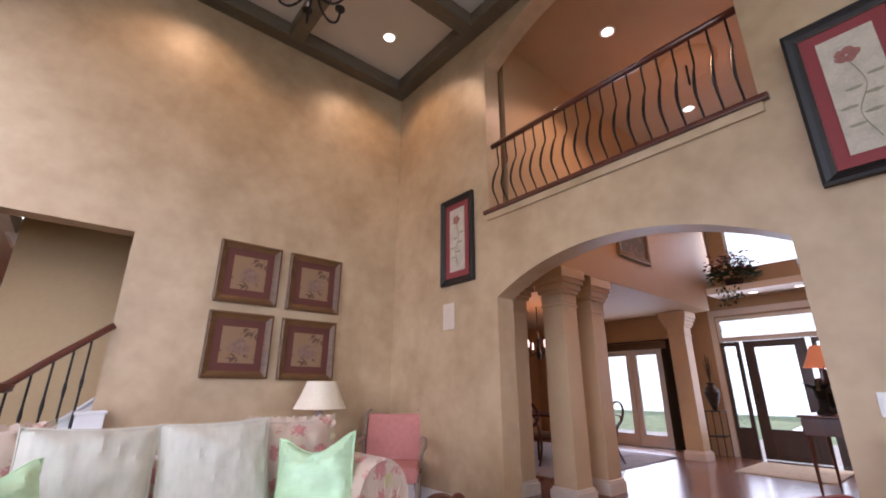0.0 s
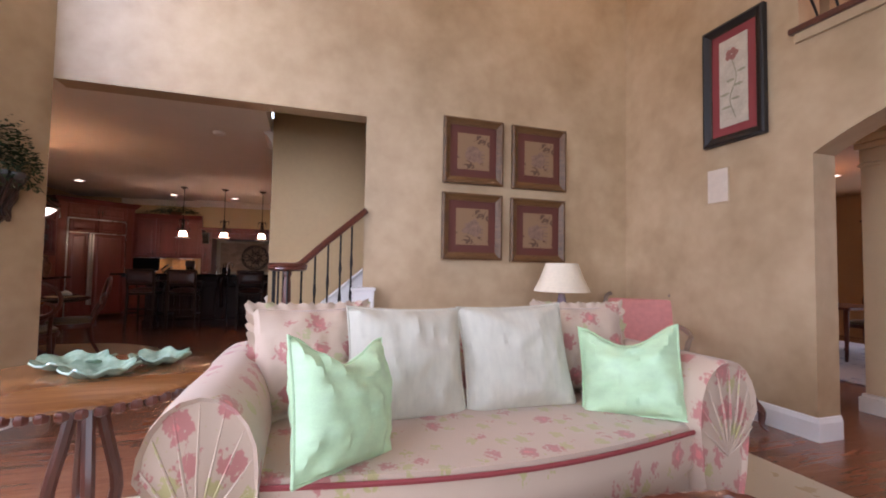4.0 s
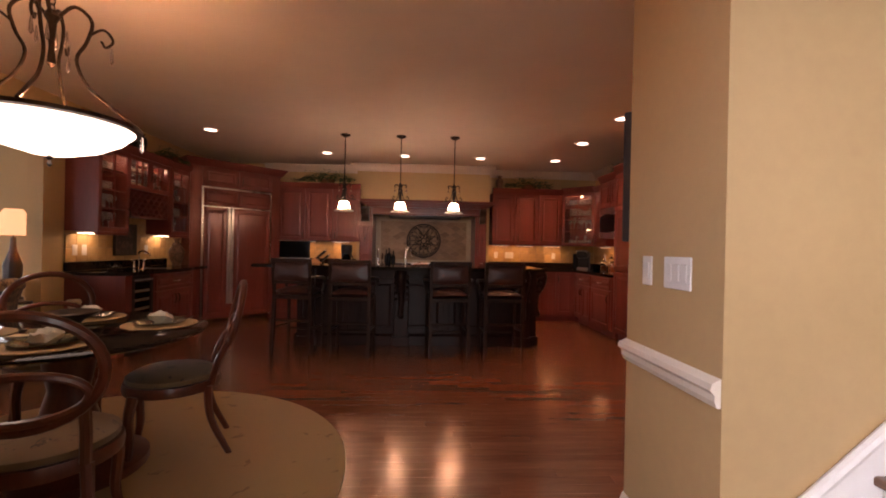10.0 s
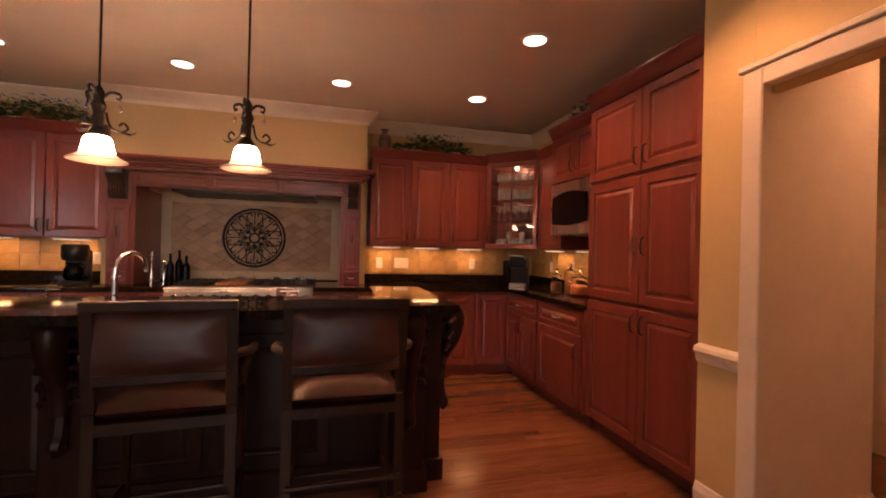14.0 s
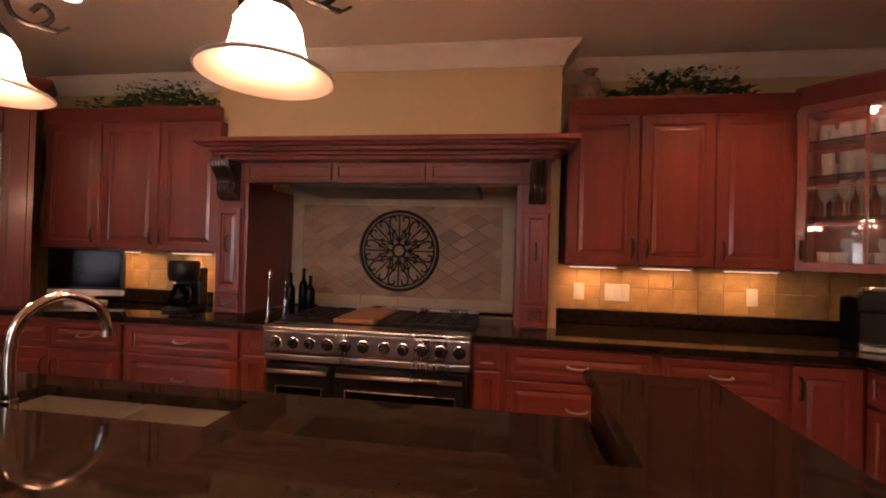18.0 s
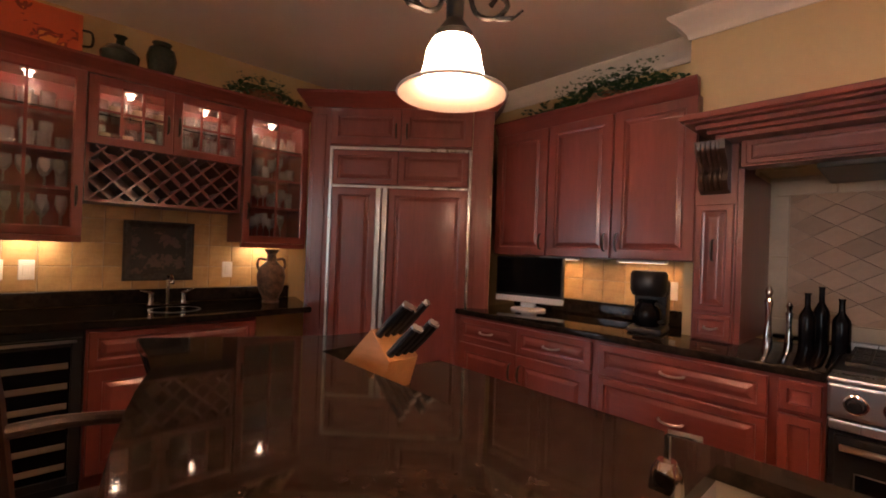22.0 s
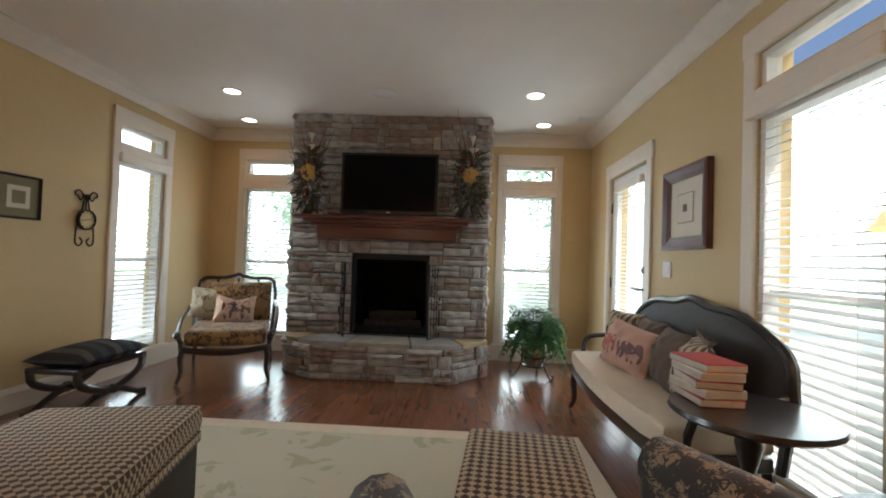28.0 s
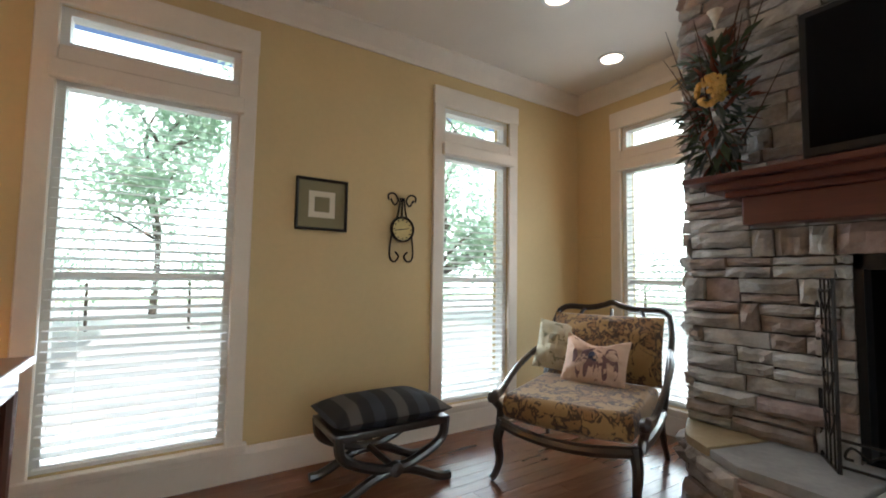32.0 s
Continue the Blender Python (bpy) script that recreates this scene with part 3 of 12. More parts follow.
setting("trim_crown_kitchen", bm, TRIM, "cream crown moulding", category="crown moulding")
bm = B()
moulding(bm, CROWN_PROF, [(-5.055, FY0, F_TOP), (FX, FY0, F_TOP), (FX, 6.22, F_TOP)])
moulding(bm, CROWN_PROF, [(FX, 8.325, F_TOP), (FX, FY1, F_TOP), (-5.055, FY1, F_TOP)])
setting("trim_crown_family", bm, TRIM, "cream crown moulding", category="crown moulding")
bm = B()
moulding(bm, BASE_PROF, [(0.41, 4.76, 0), (1.0, 4.76, 0), (3.66, 4.778, 0), (3.66, 2.85, 0), (3.90, 2.85, 0)])
moulding(bm, BASE_PROF, [(3.66, 0.40, 0), (3.66, -3.5, 0)])
moulding(bm, BASE_PROF, [(-2.75, -3.5, 0), (-2.75, 2.9, 0), (-1.79, 4.78, 0), (-1.79, 4.98, 0)])
setting("baseboard", bm, WHITE, "white painted baseboard", category="baseboard")
bm = B()
moulding(bm, BASE_PROF, [(1.50, 9.465, 0), (1.50, 9.23, 0)])
moulding(bm, BASE_PROF, [(1.47, 9.198, 0), (2.25, 9.198, 0), (2.25, 9.46, 0)])
moulding(bm, BASE_PROF, [(-0.03, 6.69, 0), (-0.26, 6.46, 0), (-0.26, 5.87, 0)])
moulding(bm, BASE_PROF, [(1.40, 8.12, 0), (0.605, 7.325, 0)])
moulding(bm, BASE_PROF, [(1.43, 8.15, 0), (1.34, 8.06, 0)])
moulding(bm, BASE_PROF, [(-4.9, 9.29, 0), (-4.9, 9.04, 0), (-5.05, 9.04, 0), (-5.05, 9.3, 0)])
setting("baseboard_kitchen", bm, TRIM, "cream painted baseboard", category="baseboard")
bm = B()
moulding(bm, BASE_PROF, [(-5.06, FY0, 0), (FX, FY0, 0), (FX, 6.22, 0)])
moulding(bm, BASE_PROF, [(FX, 8.325, 0), (FX, FY1, 0), (_d[0] - 0.1, FY1, 0)])
moulding(bm, BASE_PROF, [(_d[1] + 0.1, FY1, 0), (-5.06, FY1, 0)])
setting("baseboard_family", bm, TRIM, "cream painted baseboard", category="baseboard")
bm = B()
moulding(bm, RAIL_PROF, [(-0.03, 6.69, 0.76), (-0.26, 6.46, 0.76), (-0.26, 5.865, 0.76)])
moulding(bm, RAIL_PROF, [(1.40, 8.12, 0.76), (0.605, 7.325, 0.76)])
moulding(bm, RAIL_PROF, [(1.43, 8.15, 0.76), (1.34, 8.06, 0.76)])
moulding(bm, RAIL_PROF, [(1.50, 9.465, 0.76), (1.50, 9.23, 0.76)])
setting("trim_chair_rail", bm, TRIM, "cream chair rail moulding", category="chair rail")

# coffer beams of the living room
bm = B()
for y in (4.68, 3.05, 1.2, -0.7, -2.4):
    box(bm, -2.75, y - 0.10, LR_TOP - 0.20, 3.66, y + 0.10, LR_TOP, 0.012)
setting("trim_ceiling_beam", bm, BEAM, "dark stained ceiling beams", category="beam")
bm = B()
for x in (3.56, 1.85, 0.1, -1.7):
    box(bm, x - 0.10, -3.5, LR_TOP - 0.197, x + 0.10, 4.78, LR_TOP - 0.003, 0.012)
setting("trim_ceiling_cross_beam", bm, BEAM, "dark stained cross beams", category="beam")

# ---- furniture builders: soft goods, frames, lamps, plants ----
def pillow_mesh(bm, w, h, t, seed=0, n=22, pinch=0.06, wrinkle=0.020, m=None, chop=0.0):
    """A stuffed square cushion standing in the x-z plane, pinched in at its sides, with soft folds."""
    noise.seed_set(seed + 1)
    top, bot = [], []
    for i in range(n + 1):
        rt, rb = [], []
        for j in range(n + 1):
            u, v = 2 * i / n - 1, 2 * j / n - 1
            edge = (1 - abs(u) ** 2.3) * (1 - abs(v) ** 2.3)
            d = t * 0.64 * max(0, edge) ** 0.55
            px = u * w / 2 * (1 - pinch * (1 - v * v))
            pz = v * h / 2 * (1 - pinch * (1 - u * u))
            pz -= chop * (1 - u * u) ** 2 * max(0.0, v) ** 1.5
            wr = wrinkle * noise.noise(Vector((u * 3.1 + seed, v * 2.2, seed * 1.7))) + wrinkle * 0.7 * noise.noise(Vector((u * 7, v * 5, seed)))
            fold = 0.0075 * math.sin(9 * math.atan2(abs(v) - 1.15, abs(u) - 1.15) + seed) * (u * u + v * v) * max(0.0, edge) ** 0.3
            wr += fold
            for s, row in ((1, rt), (-1, rb)):
                p = Vector((px, -s * (d + (wr if edge > 0.02 else 0)), pz))
                row.append(bm.verts.new(m @ p if m is not None else p))
        top.append(rt)
        bot.append(rb)
    for g in (top, bot):
        for i in range(n):
            for j in range(n):
                bm.faces.new((g[i][j], g[i + 1][j], g[i + 1][j + 1], g[i][j + 1]))
    bmesh.ops.remove_doubles(bm, verts=bm.verts, dist=0.0008)
    return bm


def pillow(name, label, mat, m, w, h, t, seed=0, piping=None, ruffle=None, group="", chop=0.0):
    e = thing(name, label, "cushion", m, group)
    part("cover", pillow_mesh(B(), w, h, t, seed, chop=chop), mat, e, smooth=True)
    if piping or ruffle:
        def rim(f, out):
            a = 4 * (f % 1.0)
            k, q = int(a), a - int(a)
            u, v = [(-1 + 2 * q, -1), (1, -1 + 2 * q), (1 - 2 * q, 1), (-1, 1 - 2 * q)][k]
            x = u * (w / 2 * (1 - 0.06 * (1 - v * v)) + out)
            z = v * (h / 2 * (1 - 0.06 * (1 - u * u)) + out) - chop * (1 - u * u) ** 2 * max(0.0, v) ** 1.5
            return x, z

        bm = B()
        if piping:
            pts = [Vector((rim(k / 44, 0)[0], 0, rim(k / 44, 0)[1])) for k in range(45)]
            tube(bm, pts, 0.006, 6, False)
        else:
            n = 120
            rows = []
            for out, sway, y0 in ((-0.006, 0.0, -0.003), (0.018, 0.010, -0.002), (0.030, 0.016, -0.002), (0.030, 0.016, 0.002), (0.018, 0.010, 0.002), (-0.006, 0.0, 0.003)):
                rows.append(ring(bm, [(rim(k / n, out * (1 + 0.25 * math.sin(k * 2.7)))[0], y0 + sway * math.sin(k * 1.35 + seed), rim(k / n, out * (1 + 0.25 * math.sin(k * 2.7)))[1]) for k in range(n)]))
            skin(bm, rows, True, False)
        part("piping" if piping else "ruffle", bm, piping or ruffle, e, smooth=True)
    return e


def picture_frame(name, label, m, w, h, frame_mat, mat_board, art, border=0.05, board=0.09, depth=0.03, inner=None, art_kind="", group=""):
    """A hung frame in the x-z plane facing -y, centred: moulding, board, art sheet and glass."""
    e = thing(name, label, "picture", m, group)
    bm = B()
    prof = [(0, 0), (0, depth), (border * 0.3, depth * 1.15), (border * 0.7, depth * 0.75), (border, depth * 0.55), (border, 0)]
    rings = []
    for o, d in prof:
        rings.append(ring(bm, [(-w / 2 + o, -d, -h / 2 + o), (w / 2 - o, -d, -h / 2 + o), (w / 2 - o, -d, h / 2 - o), (-w / 2 + o, -d, h / 2 - o)]))
    skin(bm, rings + [rings[0]], True, False)
    part("moulding", bm, frame_mat, e)
    if inner:
        bm = B()
        o = border
        rr = []
        for q, d in ((0, 0.008), (0, depth * 0.62), (0.012, depth * 0.5), (0.012, 0.008)):
            rr.append(ring(bm, [(-w / 2 + o + q, -d, -h / 2 + o + q), (w / 2 - o - q, -d, -h / 2 + o + q), (w / 2 - o - q, -d, h / 2 - o - q), (-w / 2 + o + q, -d, h / 2 - o - q)]))
        skin(bm, rr + [rr[0]], True, False)
        part("fillet", bm, inner, e)
    part("board", box(B(), -w / 2 + border * 0.8, -depth * 0.35, -h / 2 + border * 0.8, w / 2 - border * 0.8, -0.002, h / 2 - border * 0.8), mat_board, e)
    a = border + board
    part("art_sheet", box(B(), -w / 2 + a, -depth * 0.42, -h / 2 + a, w / 2 - a, -depth * 0.34, h / 2 - a), art, e)
    return e


def blob_shape(bm, c, rx, rz, y, seed, n=14):
    """A flat irregular patch in the x-z plane, for painted motifs."""
    rnd = random.Random(seed)
    pts = [(c[0] + rx * (0.75 + 0.4 * rnd.random()) * math.cos(2 * math.pi * k / n), y, c[1] + rz * (0.75 + 0.4 * rnd.random()) * math.sin(2 * math.pi * k / n)) for k in range(n)]
    a = ring(bm, pts)
    b = ring(bm, [(p[0], p[1] + 0.001, p[2]) for p in pts])
    return skin(bm, [a, b])


def leaf(bm, base, tip, width, sag=0.0, fold=0.2):
    """One pointed leaf blade from base to tip, folded along its rib."""
    base, tip = Vector(base), Vector(tip)
    d = tip - base
    side = d.cross(Vector((0, 0, 1)))
    side = side.normalized() if side.length > 1e-5 else Vector((1, 0, 0))
    up = side.cross(d).normalized()
    a = bm.verts.new(base)
    m1 = base + d * 0.45 + up * sag
    l, r, c = bm.verts.new(m1 + side * width / 2 + up * width * fold), bm.verts.new(m1 - side * width / 2 + up * width * fold), bm.verts.new(m1)
    t = bm.verts.new(tip)
    bm.faces.new((a, l, c))
    bm.faces.new((a, c, r))
    bm.faces.new((l, t, c))
    bm.faces.new((c, t, r))


def ivy(bm, rnd, c, sx, sy, sz, count, size):
    """A low mound of ivy leaves."""
    for _ in range(count):
        a, q = rnd.random() * 2 * math.pi, math.sqrt(rnd.random())
        x, y = c[0] + sx * q * math.cos(a), c[1] + sy * q * math.sin(a)
        top = sz * (1 - 0.75 * q * q) * (0.65 + 0.5 * rnd.random())
        z = c[2] + top * (0.35 + 0.65 * rnd.random())
        b = rnd.random() * 2 * math.pi
        s = size * (0.6 + 0.7 * rnd.random())
        leaf(bm, (x, y, z), (x + s * math.cos(b), y + s * math.sin(b), z + s * (rnd.random() - 0.45)), s * 0.75, 0, 0.15)


def fern_frond(bm, rnd, base, ang, reach, rise, drop, n=13, w=0.05):
    pts = []
    for k in range(n + 1):
        t = k / n
        pts.append(Vector((base[0] + reach * t * math.cos(ang), base[1] + reach * t * math.sin(ang), base[2] + rise * math.sin(min(1, t * 1.15) * math.pi * 0.62) - drop * t * t)))
    tube(bm, pts, [0.004 * (1 - 0.7 * k / n) for k in range(n + 1)], 4)
    for k in range(1, n + 1):
        d = (pts[k] - pts[k - 1]).normalized()
        side = d.cross(Vector((0, 0, 1))).normalized()
        ln = w * math.sin(math.pi * (0.12 + 0.85 * k / n)) + 0.012
        for s in (-1, 1):
            leaf(bm, pts[k], pts[k] + side * s * ln + d * ln * 0.5 - Vector((0, 0, ln * 0.25)), ln * 0.38, 0, 0.1)


def cabriole_leg(bm, x, y, h, out, r0=0.035, r1=0.018):
    ox, oy = out
    pts = smooth_path([(x, y, h), (x + ox * 0.35, y + oy * 0.35, h * 0.72), (x + ox * 0.2, y + oy * 0.2, h * 0.35), (x + ox * 0.55, y + oy * 0.55, 0.03), (x + ox * 0.8, y + oy * 0.8, 0.012)], 4)
    n = len(pts)
    tube(bm, pts, [r0 + (r1 - r0) * (k / (n - 1)) ** 0.7 for k in range(n)], 8)
    return bm


def table_lamp(name, label, m, h_base, r_base, shade_r0, shade_r1, shade_h, base_mat, shade_mat, base_prof=None):
    e = thing(name, label, "lamp", m)
    prof = base_prof or [(r_base, 0), (r_base, 0.02), (r_base * 0.5, 0.04), (r_base * 0.9, h_base * 0.35), (r_base * 0.95, h_base * 0.55), (r_base * 0.35, h_base * 0.8), (r_base * 0.25, h_base)]
    part("base", lathe(B(), prof, seg=24), base_mat, e, smooth=True)
    part("stem", tube(B(), [(0, 0, h_base), (0, 0, h_base + shade_h * 0.9)], 0.006, 8), BRONZE, e)
    bm = B()
    n = 36
    rings = []
    for f, inset in ((0, 0), (0.5, -0.06), (1, 0)):
        r = shade_r0 + (shade_r1 - shade_r0) * f + inset * (shade_r0 - shade_r1)
        rings.append(ring(bm, [((r + 0.003 * (k % 2)) * math.cos(2 * math.pi * k / n), (r + 0.003 * (k % 2)) * math.sin(2 * math.pi * k / n), h_base + 0.02 + shade_h * f) for k in range(n)]))
    skin(bm, rings, True, False)
    part("shade", bm, shade_mat, e, smooth=True)
    return e

# ---- living room ----
def floral(name, ground, petal, leafc, scale=5.0):
    """Printed cloth: scattered sprigs with petals and leaves on a pale ground."""
    m = bpy.data.materials.new(name)
    m.use_nodes = True
    nt = m.node_tree
    b = nt.nodes["Principled BSDF"]
    tc = nt.nodes.new("ShaderNodeTexCoord")
    mp = nt.nodes.new("ShaderNodeMapping")
    mp.inputs["Scale"].default_value = (1, 1, 1)
    nt.links.new(tc.outputs["Object"], mp.inputs[0])
    wob = nt.nodes.new("ShaderNodeTexNoise")
    wob.inputs["Scale"].default_value, wob.inputs["Detail"].default_value = scale * 8, 3
    nt.links.new(mp.outputs[0], wob.inputs["Vector"])
    col = None
    base = nt.nodes.new("ShaderNodeTexNoise")
    base.inputs["Scale"].default_value, base.inputs["Detail"].default_value = 3.0, 4
    nt.links.new(mp.outputs[0], base.inputs["Vector"])
    g = nt.nodes.new("ShaderNodeMix")
    g.data_type = "RGBA"
    g.inputs[6].default_value, g.inputs[7].default_value = (*[c * 0.92 for c in ground], 1), (*[min(1, c * 1.07) for c in ground], 1)
    nt.links.new(base.outputs[0], g.inputs[0])
    col = g.outputs[2]
    for colour, off, size, fuzz in ((leafc, 0.42, 0.21, 0.30), (petal, 0.0, 0.30, 0.34), ([min(1, c * 1.5) for c in petal], 0.0, 0.09, 0.2)):
        mo = nt.nodes.new("ShaderNodeMapping")
        mo.inputs["Location"].default_value = (off / scale, off * 0.6 / scale, off * 0.8 / scale)
        nt.links.new(mp.outputs[0], mo.inputs[0])
        vo = nt.nodes.new("ShaderNodeTexVoronoi")
        vo.inputs["Scale"].default_value, vo.inputs["Randomness"].default_value = scale, 0.45
        nt.links.new(mo.outputs[0], vo.inputs["Vector"])
        add = nt.nodes.new("ShaderNodeMath")
        add.operation = "MULTIPLY_ADD"
        add.inputs[1].default_value = fuzz * 2.2
        nt.links.new(wob.outputs[0], add.inputs[0])
        nt.links.new(vo.outputs["Distance"], add.inputs[2])
        lt = nt.nodes.new("ShaderNodeMapRange")
        lt.inputs[1].default_value, lt.inputs[2].default_value = size + fuzz * 1.0, size + fuzz * 1.0 + 0.05
        lt.inputs[3].default_value, lt.inputs[4].default_value = 0.8, 0.0
        nt.links.new(add.outputs[0], lt.inputs[0])
        mx = nt.nodes.new("ShaderNodeMix")
        mx.data_type = "RGBA"
        mx.inputs[7].default_value = (*colour, 1)
        nt.links.new(lt.outputs[0], mx.inputs[0])
        nt.links.new(col, mx.inputs[6])
        col = mx.outputs[2]
    nt.links.new(col, b.inputs["Base Color"])
    b.inputs["Roughness"].default_value, b.inputs["Sheen Weight"].default_value = 0.75, 0.25
    fn = nt.nodes.new("ShaderNodeTexNoise")
    fn.inputs["Scale"].default_value = 180
    nt.links.new(tc.outputs["Object"], fn.inputs["Vector"])
    bp = nt.nodes.new("ShaderNodeBump")
    bp.inputs["Strength"].default_value, bp.inputs["Distance"].default_value = 0.15, 0.002
    nt.links.new(fn.outputs[0], bp.inputs["Height"])
    nt.links.new(bp.outputs[0], b.inputs["Normal"])
    return m


def stripes(name, colours, scale, axis=0, rough=0.8):
    """Cloth of even stripes across one axis."""
    m = bpy.data.materials.new(name)
    m.use_nodes = True
    nt = m.node_tree
    b = nt.nodes["Principled BSDF"]
    tc = nt.nodes.new("ShaderNodeTexCoord")
    sx = nt.nodes.new("ShaderNodeSeparateXYZ")
    nt.links.new(tc.outputs["Object"], sx.inputs[0])
    mu = nt.nodes.new("ShaderNodeMath")
    mu.operation = "MULTIPLY"
    mu.inputs[1].default_value = scale
    nt.links.new(sx.outputs[axis], mu.inputs[0])
    fr = nt.nodes.new("ShaderNodeMath")
    fr.operation = "FRACT"
    nt.links.new(mu.outputs[0], fr.inputs[0])
    rp = nt.nodes.new("ShaderNodeValToRGB")
    rp.color_ramp.interpolation = "CONSTANT"
    e = rp.color_ramp.elements
    e[0].color, e[1].color, e[1].position = (*colours[0], 1), (*colours[1], 1), 1 / len(colours)
    for k in range(2, len(colours)):
        x = e.new(k / len(colours))
        x.color = (*colours[k], 1)
    nt.links.new(fr.outputs[0], rp.inputs[0])
    nt.links.new(rp.outputs[0], b.inputs["Base Color"])
    b.inputs["Roughness"].default_value = rough
    fn = nt.nodes.new("ShaderNodeTexNoise")
    fn.inputs["Scale"].default_value = 150
    nt.links.new(tc.outputs["Object"], fn.inputs["Vector"])
    bp = nt.nodes.new("ShaderNodeBump")
    bp.inputs["Strength"].default_value, bp.inputs["Distance"].default_value = 0.15, 0.002
    nt.links.new(fn.outputs[0], bp.inputs["Height"])
    nt.links.new(bp.outputs[0], b.inputs["Normal"])
    return m


FLORAL = floral("pink_floral_linen", (0.51, 0.375, 0.275), (0.43, 0.13, 0.12), (0.40, 0.36, 0.13), 6.5)
FLORAL2 = floral("faded_pink_floral", (0.51, 0.38, 0.28), (0.42, 0.13, 0.12), (0.38, 0.37, 0.18), 6.5)
GREYLINEN = material("grey_linen", (0.52, 0.49, 0.395), 0.85, vary=0.08, scale=12, fine=140, bump=0.15, stretch=(3, 1, 1))
GREENSILK = material("mint_green_silk", (0.47, 0.66, 0.40), 0.42, vary=0.12, scale=9, fine=160, bump=0.08, stretch=(1, 1, 2))
PINKCLOTH = material("rose_woven_cloth", (0.52, 0.20, 0.17), 0.85, vary=0.1, scale=20, fine=200, bump=0.25)
GOLDWOOD = wood("aged_gilt_frame", (0.065, 0.026, 0.008), (0.18, 0.085, 0.026), 0.42, "X", 12, 0.12)
BLACKFRAME = material("black_carved_frame", (0.010, 0.007, 0.006), 0.5, vary=0.3, scale=40, bump=0.5, fine=120)
REDMAT = material("crimson_mat_board", (0.24, 0.038, 0.038), 0.7, vary=0.05, bump=0.05)
RUSTMAT = material("rust_mat_board", (0.105, 0.026, 0.014), 0.7, vary=0.1, bump=0.05)
PAPER = material("aged_art_paper", (0.50, 0.43, 0.33), 0.7, vary=0.2, scale=9, bump=0.04)
SEPIA = material("sepia_ink_wash", (0.21, 0.120, 0.078), 0.7, vary=0.3, scale=30, bump=0.03)
CREAMSHADE = material("cream_pleated_shade", (0.72, 0.62, 0.46), 0.8, vary=0.04, scale=30, bump=0.1)
SILVERWOOD = wood("silvered_chair_wood", (0.13, 0.08, 0.05), (0.34, 0.25, 0.18), 0.4, "Z", 10, 0.3)

# sofa
sofa = thing("sofa", "pink floral rolled-arm sofa with loose cushions", "sofa", pose(0.885, 2.84, 0) @ Matrix.Diagonal((0.80, 0.92, 1.16, 1)))
bm = B()
poly = [(-1.15, 0.40), (-1.15, -0.62)] + [(-1.15 + 2.30 * k / 10, -0.66 - 0.13 * math.sin(math.pi * k / 10)) for k in range(11)] + [(1.15, 0.40)]
prism(bm, poly[::-1], 0.05, 0.30, 0.02)
part("base", bm, FLORAL, sofa, smooth=True)
bm = B()
poly = [(-1.13, 0.30)] + [(-1.13 + 2.26 * k / 12, -0.70 - 0.13 * math.sin(math.pi * k / 12)) for k in range(13)] + [(1.13, 0.30)]
prism(bm, poly[::-1], 0.27, 0.455, 0.05)
part("seat_cushion", bm, FLORAL, sofa, smooth=True)
bm = B()
pts = [Vector((-1.13 + 2.26 * k / 12, -0.715 - 0.13 * math.sin(math.pi * k / 12), 0.435)) for k in range(13)]
tube(bm, pts, 0.009, 6)
part("piping", bm, REDMAT, sofa, "dark piping along the seat", smooth=True)
bm = B()
prof = [(0.20, 0.3), (0.17, 0.52), (0.18, 0.62), (0.22, 0.68), (0.29, 0.70), (0.36, 0.68), (0.40, 0.60), (0.40, 0.06), (0.28, 0.06)]
a = [ring(bm, [(x, y, z) for y, z in prof]) for x in (-1.20, -0.6, 0, 0.6, 1.20)]
skin(bm, a)
part("backrest", bm, FLORAL, sofa, smooth=True)
for sx in (-1, 1):
    bm = B()
    n = 20
    rings = []
    for y, s in ((-0.74, 0.90), (-0.76, 0.98), (-0.72, 1.0), (0.0, 0.98), (0.36, 0.95), (0.40, 0.85)):
        pts = []
        for k in range(n):
            a = 2 * math.pi * k / n
            rx, rz = 0.21 * s, 0.20 * s
            z = 0.50 + rz * math.sin(a)
            x = sx * 1.30 + rx * math.cos(a)
            if math.sin(a) < -0.3:
                z = 0.50 + rz * math.sin(a) * 1.0 - (abs(math.sin(a)) - 0.3) * 0.42
                x = sx * 1.27 + rx * math.cos(a) * 0.9
            pts.append((x, y, max(0.05, z)))
        rings.append(ring(bm, pts))
    skin(bm, rings)
    arm = part("arm", bm, FLORAL, sofa, smooth=True)
    bm = B()
    for k in range(9):
        a = math.radians(-20 + 220 * k / 8)
        tube(bm, [(sx * 1.30, -0.752, 0.34), (sx * 1.30 + 0.09 * math.cos(a), -0.764, 0.42 + 0.08 * math.sin(a)), (sx * 1.30 + 0.185 * math.cos(a), -0.755, 0.50 + 0.175 * math.sin(a))], [0.002, 0.006, 0.003], 5)
    part("pleat", bm, FLORAL, arm, smooth=True)

